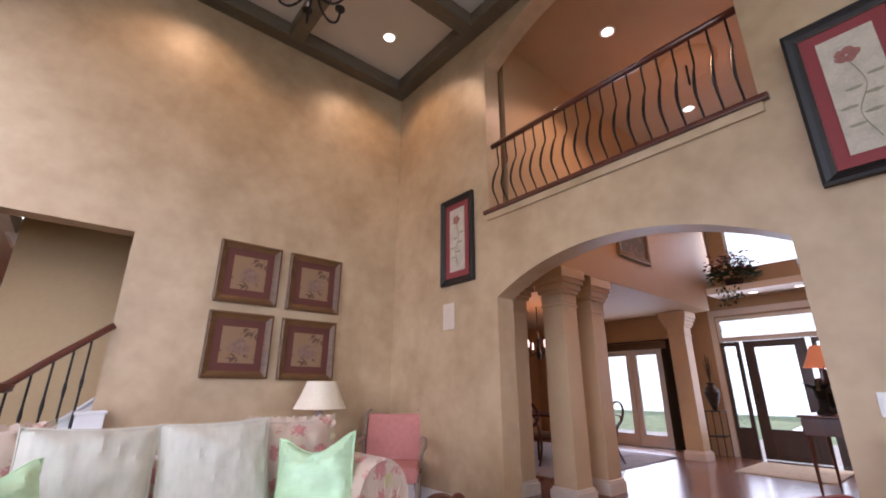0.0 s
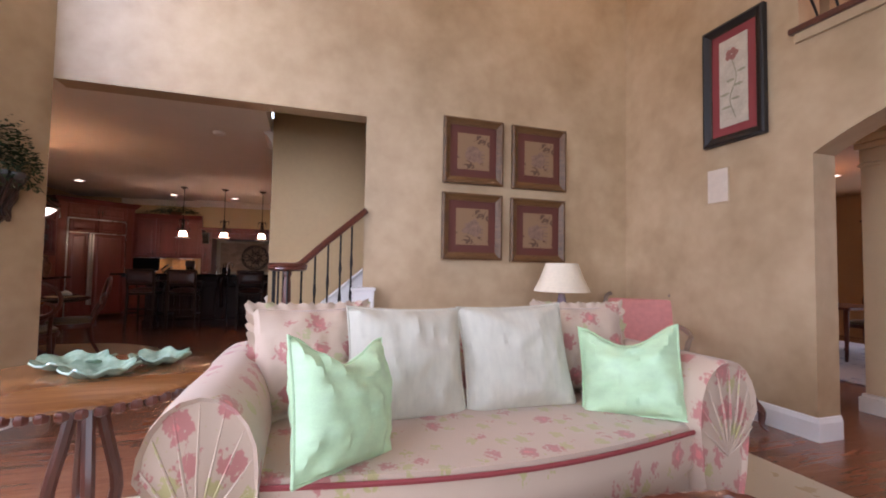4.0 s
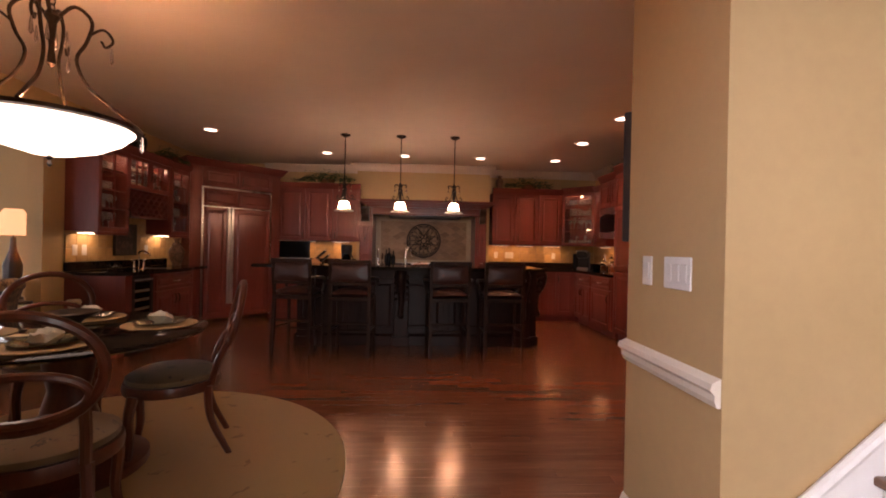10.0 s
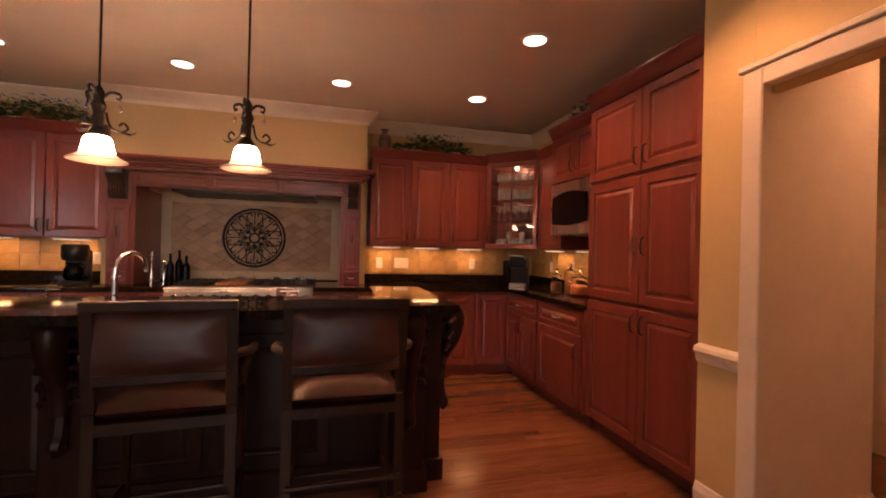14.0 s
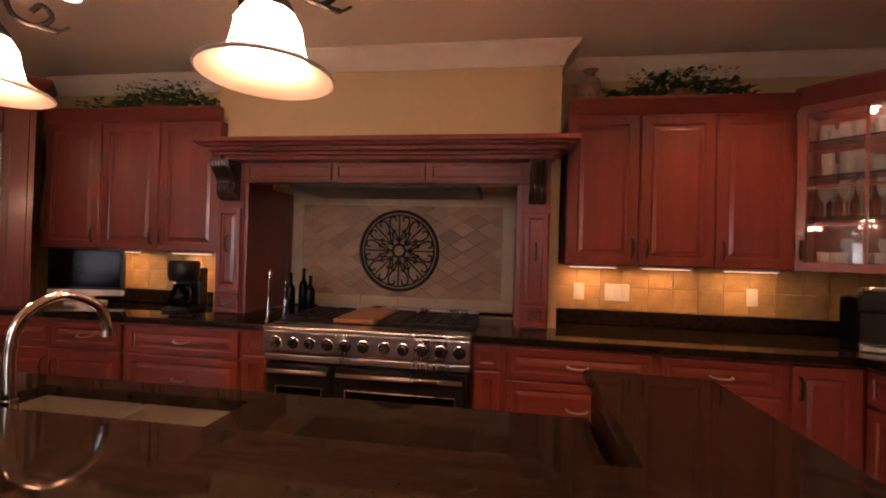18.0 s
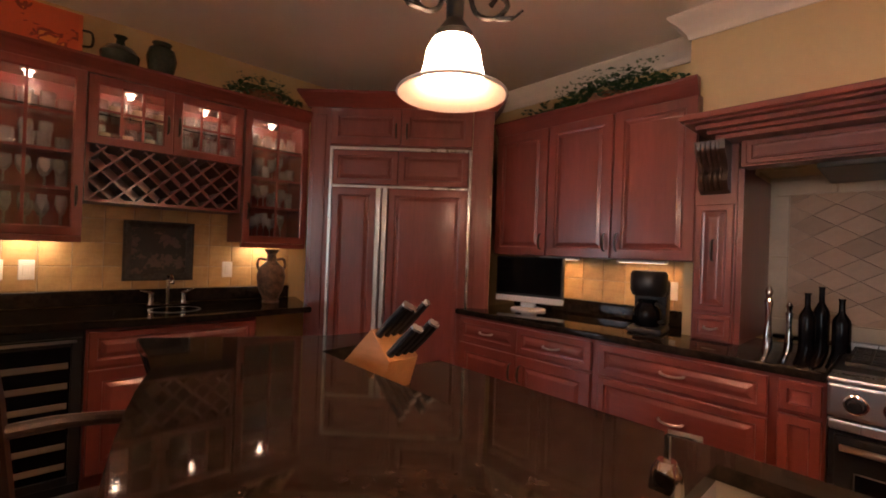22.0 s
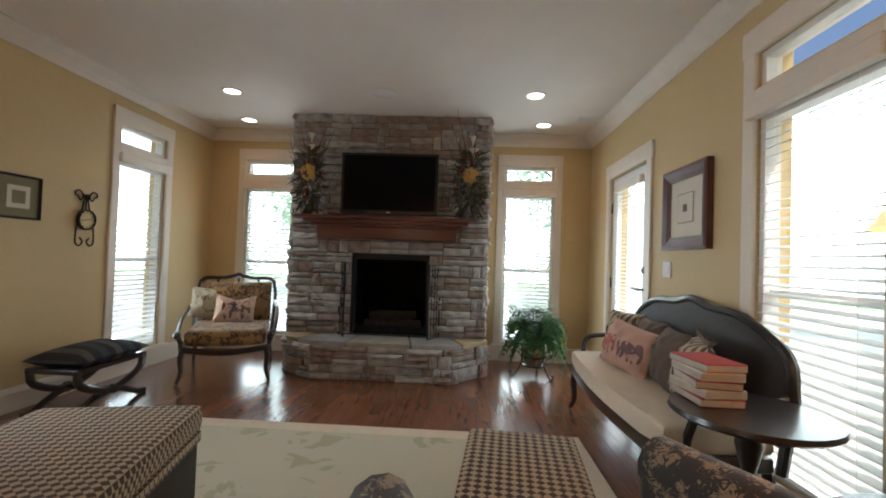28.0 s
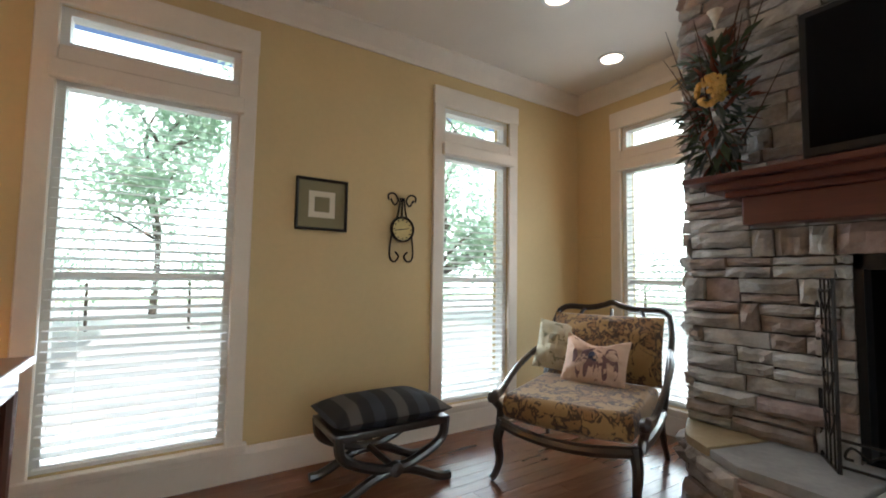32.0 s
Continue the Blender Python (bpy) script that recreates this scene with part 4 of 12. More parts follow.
pillow("back_cushion", "faded pink floral cushion with fringed edge on the sofa", FLORAL2, pose(0.17, 2.80, 0.77, -14, 0, 8), 0.52, 0.48, 0.20, 3, ruffle=FLORAL2, group="cushions on the sofa")
pillow("back_cushion", "pink floral cushion with fringed edge on the sofa", FLORAL2, pose(1.64, 2.80, 0.76, -14, 0, -8), 0.52, 0.48, 0.20, 4, ruffle=FLORAL2, group="cushions on the sofa")
pillow("back_cushion", "large grey linen cushion leaning on the sofa back", GREYLINEN, pose(0.60, 2.70, 0.745, -18, 2, 4), 0.57, 0.54, 0.20, 5, piping=GREYLINEN, group="cushions on the sofa")
pillow("back_cushion", "large grey linen cushion leaning on the sofa back", GREYLINEN, pose(1.17, 2.70, 0.75, -18, -2, -4), 0.58, 0.54, 0.20, 6, piping=GREYLINEN, group="cushions on the sofa")
pillow("throw_pillow", "mint green silk throw pillow against the sofa arm", GREENSILK, pose(0.27, 2.27, 0.725, -16, 8, 38), 0.45, 0.45, 0.18, 7, piping=GREENSILK, group="cushions on the sofa", chop=0.09)
pillow("throw_pillow", "mint green silk throw pillow slumped on the sofa seat", GREENSILK, pose(1.63, 2.42, 0.72, -16, -6, -45), 0.46, 0.43, 0.18, 8, piping=GREENSILK, group="cushions on the sofa", chop=0.09)

# rug under the sofa group
bm = prism(B(), [(-1.6, 0.2), (2.95, 0.2), (2.95, 3.3), (-1.6, 3.3)], 0.002, 0.014)
solo("area_rug", bm, RUG, "large cream wool rug with faded scrolls", "rug")

# round table with dishes
tb = thing("pedestal_table", "round honey-coloured pedestal table with carved rim", "table", pose(-0.62, 2.63, 0) @ Matrix.Diagonal((1, 1, 1.084, 1)))
part("tabletop", lathe(B(), [(0.0, 0.695), (0.38, 0.695), (0.405, 0.702), (0.405, 0.712), (0.39, 0.722), (0.0, 0.724)], seg=48, caps=False), TABLEWOOD, tb, smooth=True)
bm = B()
for k in range(56):
    a = 2 * math.pi * k / 56
    lathe(bm, [(0.0, -0.02), (0.017, -0.012), (0.02, 0.0), (0.015, 0.012), (0.0, 0.016)], (0.398 * math.cos(a), 0.398 * math.sin(a), 0.694), 6, False)
part("carved_rim", bm, MAHOG, tb, smooth=True)
bm = B()
for k in range(4):
    a = math.pi / 2 * k + 0.5
    tube(bm, smooth_path([(0.025 * math.cos(a), 0.025 * math.sin(a), 0.68), (0.06 * math.cos(a), 0.06 * math.sin(a), 0.52), (0.10 * math.cos(a), 0.10 * math.sin(a), 0.32), (0.055 * math.cos(a), 0.055 * math.sin(a), 0.2), (0.03 * math.cos(a), 0.03 * math.sin(a), 0.16)], 4), 0.022, 8)
part("pedestal", bm, MAHOG, tb, "carved open pedestal", smooth=True)
part("pedestal_ring", lathe(B(), [(0.05, 0.12), (0.09, 0.14), (0.09, 0.17), (0.05, 0.2)], seg=20), MAHOG, tb, smooth=True)
for k in range(3):
    a = 2 * math.pi * k / 3 + 0.3
    part("foot", tube(B(), smooth_path([(0.05 * math.cos(a), 0.05 * math.sin(a), 0.15), (0.17 * math.cos(a), 0.17 * math.sin(a), 0.10), (0.28 * math.cos(a), 0.28 * math.sin(a), 0.03), (0.33 * math.cos(a), 0.33 * math.sin(a), 0.034)], 4), 0.025, 8), MAHOG, tb, smooth=True)
MAJOLICA = material("green_glazed_majolica", (0.22, 0.40, 0.28), 0.15, vary=0.35, scale=18, bump=0.3, second=(0.40, 0.52, 0.40))
for k, (x, y, r, rot) in enumerate(((-0.72, 2.76, 0.125, 0), (-0.57, 2.60, 0.115, 1.1), (-0.43, 2.78, 0.105, 2.2))):
    bm = B()
    n = 36
    rings = []
    for f, z in ((0.0, 0.004), (0.45, 0.004), (0.75, 0.014), (1.0, 0.034), (0.98, 0.040), (0.72, 0.020), (0.4, 0.010), (0.0, 0.010)):
        rings.append(ring(bm, [(r * max(f, 0.02) * (1 + 0.10 * f * math.sin(7 * a + rot)) * math.cos(a), r * max(f, 0.02) * (1 + 0.10 * f * math.sin(7 * a + rot)) * math.sin(a), z + 0.010 * f * math.sin(7 * a + rot + 1)) for a in (2 * math.pi * i / n for i in range(n))]))
    skin(bm, rings)
    solo("leaf_dish", bm, MAJOLICA, "green glazed leaf-shaped dish on the round table", "dish", pose(x, y, 0.785), "leaf dishes", smooth=True)

# coffee table with green tray
ct = thing("coffee_table", "dark red leather-topped coffee table with braided edge", "table", pose(1.25, 1.20, 0))
shape = [(0.62, -0.52), (0.66, 0.10), (0.50, 0.42)] + [(0.30 - 0.9 * k / 6, 0.66 + 0.10 * math.sin(math.pi * k / 6) - 0.02 * k) for k in range(7)] + [(-0.72, 0.10), (-0.66, -0.52)]
REDTOP = wood("oxblood_table_top", (0.14, 0.022, 0.012), (0.26, 0.05, 0.028), 0.25, "X", 6, 0.5)
part("tabletop", prism(B(), shape, 0.38, 0.42, 0.008), REDTOP, ct, smooth=True)
bm = B()
ring_pts = [Vector((x * 1.005, y * 1.005, 0.415)) for x, y in shape] + [Vector((shape[0][0] * 1.005, shape[0][1] * 1.005, 0.415))]
dense = []
for a, b_ in zip(ring_pts, ring_pts[1:]):
    nseg = max(2, int((b_ - a).length / 0.03))
    dense += [a.lerp(b_, k / nseg) for k in range(nseg)]
tube(bm, dense + [dense[0]], [0.022 + 0.006 * (k % 2) for k in range(len(dense) + 1)], 8, False)
part("braided_edge", bm, MAHOG, ct, "carved rope edge", smooth=True)
for x, y in ((0.52, 0.3), (-0.55, 0.3), (0.52, -0.42), (-0.55, -0.42)):
    part("leg", cabriole_leg(B(), x, y, 0.38, (0.05 * (1 if x > 0 else -1), 0.05 * (1 if y > 0 else -1))), MAHOG, ct, smooth=True)
MINTTRAY = material("mint_lacquer", (0.33, 0.62, 0.42), 0.15, vary=0.04, bump=0.02, coat=0.5)
solo("round_tray", lathe(B(), [(0.0, 0.0), (0.27, 0.0), (0.30, 0.03), (0.31, 0.032), (0.295, 0.036), (0.265, 0.012), (0.0, 0.010)], seg=48, caps=False), MINTTRAY, "round mint green lacquer tray on the coffee table", "tray", pose(1.10, 1.42, 0.42), smooth=True)

# four framed prints and the tall botanicals
OLDPRINT = pattern("browned_print_paper", (0.24, 0.135, 0.062), (0.10, 0.045, 0.020), 7, 0.7, None, 0.30)
for k, (x, z) in enumerate(((1.74, 2.39), (2.50, 2.385), (1.735, 1.62), (2.49, 1.61))):
    fr = picture_frame("picture_frame", "sepia still-life print in a gilt wooden frame", pose(x, 4.775, z), 0.655, 0.675, GOLDWOOD, RUSTMAT, OLDPRINT, 0.062, 0.09, 0.035, GOLDWOOD, group="four framed prints")
    bm = B()
    rnd = random.Random(40 + k)
    blob_shape(bm, (rnd.uniform(-0.03, 0.03), -0.02), 0.09, 0.085, -0.0165, k)
    for q in range(5):
        blob_shape(bm, (rnd.uniform(-0.09, 0.09), rnd.uniform(-0.09, 0.08)), rnd.uniform(0.015, 0.05), rnd.uniform(0.012, 0.035), -0.0160 - 0.0001 * q, 10 * k + q)
    for q in range(4 + k % 2 * 2):
        z0 = -0.10 + 0.034 * q
        box(bm, 0.02, -0.0158, z0, 0.12, -0.0150, z0 + 0.012)
    part("print", bm, SEPIA, fr, "brown printed fruit and urns")


def botanical(m, seed):
    fr = picture_frame("picture_frame", "tall botanical print with crimson mat in a black frame", m, 0.56, 1.08, BLACKFRAME, REDMAT, PAPER, 0.065, 0.085, 0.045, BRONZE, group="tall botanical prints")
    rnd = random.Random(seed)
    bm = B()
    y = -0.0215
    stem = smooth_path([(0.02, y, -0.33), (-0.03, y, -0.15), (0.03, y, 0.02), (-0.01, y, 0.2)], 6)
    tube(bm, stem, 0.003, 4)
    for k in range(6):
        p = stem[3 + k * 2]
        s = 1 if k % 2 else -1
        blob_shape(bm, (p.x + s * 0.05, p.z + 0.02), 0.045, 0.012, y, seed + k, 9)
    part("stem_print", bm, material("faded_green_ink", (0.28, 0.26, 0.17), 0.7, vary=0.2), fr, "pale drawn stem")
    bm = B()
    for k in range(5):
        blob_shape(bm, (-0.01 + 0.035 * math.cos(k * 1.25), 0.24 + 0.03 * math.sin(k * 1.25)), 0.028, 0.03, y - 0.0003 * k, seed + 20 + k, 10)
    part("flower_print", bm, material("faded_rose_ink", (0.33, 0.13, 0.10), 0.7, vary=0.3), fr, "drawn tulip flower")
    return fr


botanical(pose(3.655, 3.44, 2.876, 0, 0, -90), 3)
botanical(pose(3.655, -0.09, 2.86, 0, 0, -90), 9)
SPEAKERPAINT = material("painted_speaker_grille", (0.66, 0.55, 0.44), 0.6, vary=0.05, scale=20, fine=200, bump=0.2)
sp0 = thing("wall_speaker", "wall speaker with a painted grille, flush in the wall", "speaker", pose(3.659, 3.61, 1.98, 0, 0, -90))
part("frame", box(B(), -0.11, -0.008, -0.16, 0.11, 0.0, 0.16, 0.003), PLASTER, sp0)
part("grille", box(B(), -0.098, -0.010, -0.148, 0.098, -0.007, 0.148, 0.001), SPEAKERPAINT, sp0, "pale perforated grille")
sw = thing("light_switch", "white double light switch by the arch", "switch", pose(3.655, 0.17, 1.12, 0, 0, -90))
part("plate", box(B(), -0.06, -0.006, -0.06, 0.06, 0, 0.06, 0.003), WHITE, sw)
for x in (-0.028, 0.028):
    part("rocker", box(B(), x - 0.017, -0.011, -0.033, x + 0.017, -0.005, 0.033, 0.002), WHITE, sw)

# rose armchair, side table and lamp in the corner
ac = thing("armchair", "rose upholstered armchair with silvered wooden frame", "chair", pose(3.22, 4.05, 0, 0, 0, -38))
bm = box(B(), -0.31, 0.16, 0.40, 0.31, 0.27, 0.95, 0.05, pose(0, 0.05, 0, -8, 0, 0))
part("backrest", bm, PINKCLOTH, ac, smooth=True)
bm = box(B(), -0.30, -0.36, 0.30, 0.30, 0.22, 0.46, 0.06)
part("seat", bm, PINKCLOTH, ac, smooth=True)
for s in (-1, 1):
    part("back_rail", tube(B(), smooth_path([(s * 0.33, 0.30, 0.30), (s * 0.335, 0.31, 0.6), (s * 0.33, 0.36, 0.9), (s * 0.27, 0.37, 0.965)], 5), 0.020, 8), SILVERWOOD, ac, smooth=True)
    part("armrest", tube(B(), smooth_path([(s * 0.33, 0.26, 0.66), (s * 0.36, 0.0, 0.66), (s * 0.36, -0.25, 0.63), (s * 0.33, -0.30, 0.58), (s * 0.32, -0.22, 0.45)], 5), 0.022, 8), SILVERWOOD, ac, smooth=True)
    part("leg", cabriole_leg(B(), s * 0.29, -0.33, 0.32, (0.03 * s, -0.04)), SILVERWOOD, ac, smooth=True)
    part("leg", tube(B(), [(s * 0.29, 0.24, 0.32), (s * 0.30, 0.32, 0.0)], [0.025, 0.016], 8), SILVERWOOD, ac, smooth=True)
st = thing("side_table", "small dark wooden side table behind the sofa", "table", pose(2.50, 4.32, 0))
part("tabletop", lathe(B(), [(0.0, 0.56), (0.27, 0.56), (0.28, 0.575), (0.27, 0.59), (0.0, 0.59)], seg=32, caps=False), MAHOG, st, smooth=True)
part("pedestal", lathe(B(), [(0.15, 0), (0.14, 0.03), (0.03, 0.08), (0.05, 0.3), (0.03, 0.5), (0.06, 0.56)], seg=20), MAHOG, st, smooth=True)
PORCELAIN = material("blue_flowered_porcelain", (0.52, 0.47, 0.44), 0.18, vary=0.5, scale=22, bump=0.05, second=(0.30, 0.20, 0.26))
table_lamp("table_lamp", "porcelain table lamp with cream pleated shade", pose(2.50, 4.32, 0.59), 0.38, 0.12, 0.265, 0.15, 0.27, PORCELAIN, CREAMSHADE)

# carved elephant
bm = B()
bmesh.ops.create_uvsphere(bm, u_segments=18, v_segments=12, radius=1, matrix=Matrix.Translation((0, 0, 0.19)) @ Matrix.Diagonal((0.16, 0.085, 0.085, 1)))
bmesh.ops.create_uvsphere(bm, u_segments=14, v_segments=10, radius=1, matrix=Matrix.Translation((0.16, 0, 0.215)) @ Matrix.Diagonal((0.075, 0.065, 0.075, 1)))
for x in (-0.09, 0.09):
    for y in (-0.05, 0.05):
        tube(bm, [(x, y, 0.19), (x, y, 0.02), (x, y, 0.0)], [0.042, 0.036, 0.042], 10)
tube(bm, smooth_path([(0.20, 0, 0.22), (0.25, 0, 0.16), (0.25, 0, 0.07), (0.29, 0, 0.03)], 5), [0.035 - 0.0014 * k for k in range(16)], 8)
for s in (-1, 1):
    bmesh.ops.create_uvsphere(bm, u_segments=12, v_segments=8, radius=1, matrix=Matrix.Translation((0.12, s * 0.075, 0.205)) @ Matrix.Diagonal((0.05, 0.012, 0.065, 1)))
    tube(bm, [(0.215, s * 0.03, 0.18), (0.27, s * 0.035, 0.15)], [0.008, 0.003], 6)
solo("elephant_figure", bm, MAHOG, "carved wooden elephant figure standing by the baseboard", "figurine", pose(3.30, 3.30, 0, 0, 0, -60), smooth=True)

# striped chair, carved arm
PEWTERWOOD = wood("dark_silvered_wood", (0.035, 0.024, 0.017), (0.15, 0.115, 0.085), 0.35, "Z", 12, 0.4)
RSTRIPE = stripes("red_ticking_stripe", [(0.36, 0.06, 0.06), (0.50, 0.30, 0.24), (0.36, 0.06, 0.06), (0.16, 0.03, 0.03)], 28, 0)
sc = thing("armchair", "red striped armchair with carved scrolled arms", "chair", pose(3.06, 0.12, 0, 0, 0, -112.5))
part("seat", box(B(), -0.32, -0.32, 0.30, 0.32, 0.30, 0.47, 0.06), RSTRIPE, sc, smooth=True)
part("backrest", box(B(), -0.32, 0.24, 0.42, 0.32, 0.36, 1.02, 0.05, pose(0, 0.05, 0, -8, 0, 0)), RSTRIPE, sc, smooth=True)
for s in (-1, 1):
    arm = part("armrest", tube(B(), smooth_path([(s * 0.34, 0.28, 0.68), (s * 0.38, 0.0, 0.67), (s * 0.38, -0.28, 0.645), (s * 0.38, -0.37, 0.665)], 5), [0.026] * 10 + [0.028, 0.033, 0.028, 0.032, 0.027, 0.03], 8), PEWTERWOOD, sc, smooth=True)
    part("scroll", lathe(B(), [(0.0, -0.03), (0.045, -0.028), (0.05, 0), (0.045, 0.028), (0.0, 0.03)], seg=16, caps=False, m=pose(s * 0.38, -0.39, 0.645, 0, 90, 0)), PEWTERWOOD, arm, "carved rosette end", smooth=True)
    part("arm_pad", box(B(), s * 0.38 - 0.03, -0.2, 0.685, s * 0.38 + 0.03, 0.2, 0.72, 0.014), RSTRIPE, arm, smooth=True)
    part("arm_post", tube(B(), smooth_path([(s * 0.38, -0.30, 0.64), (s * 0.36, -0.22, 0.52), (s * 0.33, -0.28, 0.40), (s * 0.32, -0.30, 0.34)], 5), [0.022, 0.026, 0.03, 0.033, 0.036, 0.034, 0.038, 0.036, 0.033, 0.034, 0.038, 0.034, 0.03, 0.034, 0.04, 0.036], 10), PEWTERWOOD, sc, smooth=True)
    part("leg", cabriole_leg(B(), s * 0.30, -0.30, 0.32, (0.03 * s, -0.04)), PEWTERWOOD, sc, smooth=True)
    part("leg", tube(B(), [(s * 0.28, 0.28, 0.32), (s * 0.29, 0.36, 0)], [0.024, 0.016], 8), PEWTERWOOD, sc, smooth=True)

# balcony rail
rail = thing("balcony_railing", "wrought iron balcony railing with bowed balusters and wooden rail", "railing", pose(3.75, 0, 0))
part("sill", box(B(), -0.14, 0.32, 3.03, 0.14, 2.98, 3.075, 0.010), MAHOG, rail, "dark wooden sill")
part("sill_moulding", box(B(), -0.115, 0.36, 2.955, -0.091, 2.95, 3.03, 0.008), PLASTER, rail, "painted moulding under the sill")
part("handrail", tube(B(), [(0, 0.38, 3.92), (0, 2.93, 3.92)], 0.032, 10), MAHOG, rail, smooth=True)
bal = mesh_of("baluster", tube(B(), smooth_path([(0, 0, 3.07), (-0.02, 0, 3.16), (-0.10, 0, 3.32), (-0.05, 0, 3.52), (0.015, 0, 3.66), (0.0, 0, 3.80), (0, 0, 3.90)], 4), [0.008 + 0.006 * math.exp(-((k - 10) / 3) ** 2) for k in range(25)], 6), IRON, True)
for k in range(19):
    ob = new("baluster", bal)
    ob.parent = rail
    ob.location = (0, 0.47 + 2.38 * k / 18, 0)


# ---- stairs ----
stair = thing("staircase", "staircase with curved wooden treads and white risers", "stairs", pose(0, 0, 0))
RISE = 0.188
STEP_X, STEP = -0.335, 0.274
TIPS = ((0.23, 4.41), (0.35, 4.58), (0.58, 4.66), (0.87, 4.71))
WALL_X = (0.42, 0.555, 0.69, 0.82)


def nose_line(i):
    """The curved front of tread i, from the wall to its outer tip."""
    x = STEP_X + STEP * i
    tip_x, tip_y = TIPS[i] if i < 4 else (x + 0.24, 4.99)
    if i >= 4:
        return [(x, 5.855), (x, 4.985)]
    return [tuple(p)[:2] for p in smooth_path([(x, 5.85, 0), (x + 0.0, 5.30, 0), (x + 0.09, 4.75, 0), (tip_x - 0.18, tip_y + 0.03, 0), (tip_x, tip_y, 0)], 4)]


for i in range(13):
    front = nose_line(i)
    z = RISE * (i + 1)
    back_x = STEP_X + STEP * (i + 1) + 0.12
    if i < 4:
        tx, ty = front[-1]
        poly = front + [(tx + 0.03, ty + 0.03), (tx + 0.035, ty + 0.06), (max(WALL_X[i], tx + 0.04), 4.778), (back_x + 0.10, 4.99), (back_x + 0.10, 5.85)]
        inner = [(x + 0.03, min(y + 0.02, 5.85)) for x, y in front] + [(tx + 0.015, ty + 0.06), (WALL_X[i], 4.778), (back_x + 0.10, 4.99), (back_x + 0.10, 5.85)]
    else:
        poly = front + [(back_x, 4.985), (back_x, 5.855)]
        inner = [(front[0][0] + 0.03, 5.85), (front[0][0] + 0.03, 4.99), (back_x, 4.99), (back_x, 5.85)]
    part("riser", prism(B(), inner, max(0.0, z - RISE), z - 0.03), WHITE, stair, "white painted riser")
    part("tread", prism(B(), poly, z - 0.03, z, 0.010), TREAD, stair, "stained wooden tread")
GREENCARPET = material("sage_green_carpet", (0.27, 0.33, 0.12), 0.95, vary=0.1, scale=40, fine=250, bump=0.5)
LATTICE = material("dark_carpet_border", (0.055, 0.048, 0.040), 0.95, vary=0.3, scale=40, fine=250, bump=0.5)
THREAD = material("trellis_thread", (0.22, 0.20, 0.17), 0.9, vary=0.1)
runner = thing("stair_runner", "sage green stair runner with dark trellis border", "carpet", pose(0, 0, 0), kind="")
for i in range(4, 13):
    x0, z = STEP_X + STEP * i, RISE * (i + 1)
    for name, ya, yb, mat in (("runner_field", 5.16, 5.62, GREENCARPET), ("runner_border", 5.62, 5.76, LATTICE), ("runner_border", 5.02, 5.16, LATTICE)):
        bm = box(B(), x0 - 0.014, ya, z - RISE + 0.002, x0 + 0.028, yb, z + 0.012, 0.006)
        box(bm, x0 + 0.02, ya, z + 0.001, x0 + 0.302, yb, z + 0.012)
        part(name, bm, mat, runner)
    for ya in (5.62, 5.02):
        bm = B()
        for k in range(2):
            for q in range(2):
                c = Vector((x0 - 0.016, ya + 0.035 + 0.066 * k, z - RISE + 0.06 + 0.084 * q))
                pts = [c + Vector((0, 0.036 * math.cos(a), 0.045 * math.sin(a))) for a in (0, math.pi / 2, math.pi, 3 * math.pi / 2, 2 * math.pi)]
                tube(bm, pts, 0.003, 4)
        part("trellis", bm, THREAD, runner)
bm = B()
pts = [(0.42, 0.0), (0.61, 0.25), (0.83, 0.573), (0.83, 0.70), (1.02, 0.70), (1.02, 0.0)]
skin(bm, [ring(bm, [(x, 4.762, z) for x, z in pts]), ring(bm, [(x, 4.975, z) for x, z in pts])])
setting("wall_under_stairs", bm, PLASTER, "tan plaster wall under the curved steps")
bm = B()
pts = [(0.34, 0.0), (0.41, 0.0), (0.60, 0.25), (0.82, 0.573), (0.82, 0.715), (0.66, 0.715), (0.34, 0.34)]
skin(bm, [ring(bm, [(x, 4.745, z) for x, z in pts]), ring(bm, [(x, 4.775, z) for x, z in pts])])
part("stringer", bm, WHITE, stair, "white painted stringer")
# skirt board and its cap along the wall
bm = B()
SKIRT = 0.845
pts = [(-0.256, 0.315), (-0.20, 0.32), (3.5, 0.32 + 3.7 * SKIRT), (3.5, 0.0), (-0.256, 0.0)]
a = ring(bm, [(x, 5.858, z) for x, z in pts])
b_ = ring(bm, [(x, 5.842, z) for x, z in pts])
skin(bm, [a, b_])
part("skirt_board", bm, WHITE, stair, "white skirt board")
part("skirt_cap", tube(B(), [(-0.258, 5.84, 0.318), (-0.20, 5.84, 0.325), (3.5, 5.84, 0.325 + 3.7 * SKIRT)], 0.018, 8), WHITE, stair, smooth=True)
# newel, volute and rail
rl = thing("stair_railing", "mahogany handrail on dark iron balusters with turned newel", "railing", pose(0, 0, 0))
part("newel", lathe(B(), [(0.05, 0.19), (0.05, 0.21), (0.035, 0.23), (0.032, 0.40), (0.042, 0.42), (0.032, 0.44), (0.032, 0.47), (0.040, 0.49), (0.034, 0.52), (0.040, 0.62), (0.030, 1.05), (0.024, 1.10), (0.035, 1.12), (0.03, 1.16)], (-0.01, 4.46, 0), 20), MAHOG, rl, smooth=True)
part("volute", lathe(B(), [(0.0, 1.15), (0.13, 1.15), (0.155, 1.165), (0.15, 1.18), (0.16, 1.195), (0.14, 1.215), (0.0, 1.22)], (-0.01, 4.47, 0), 32, False), MAHOG, rl, smooth=True)
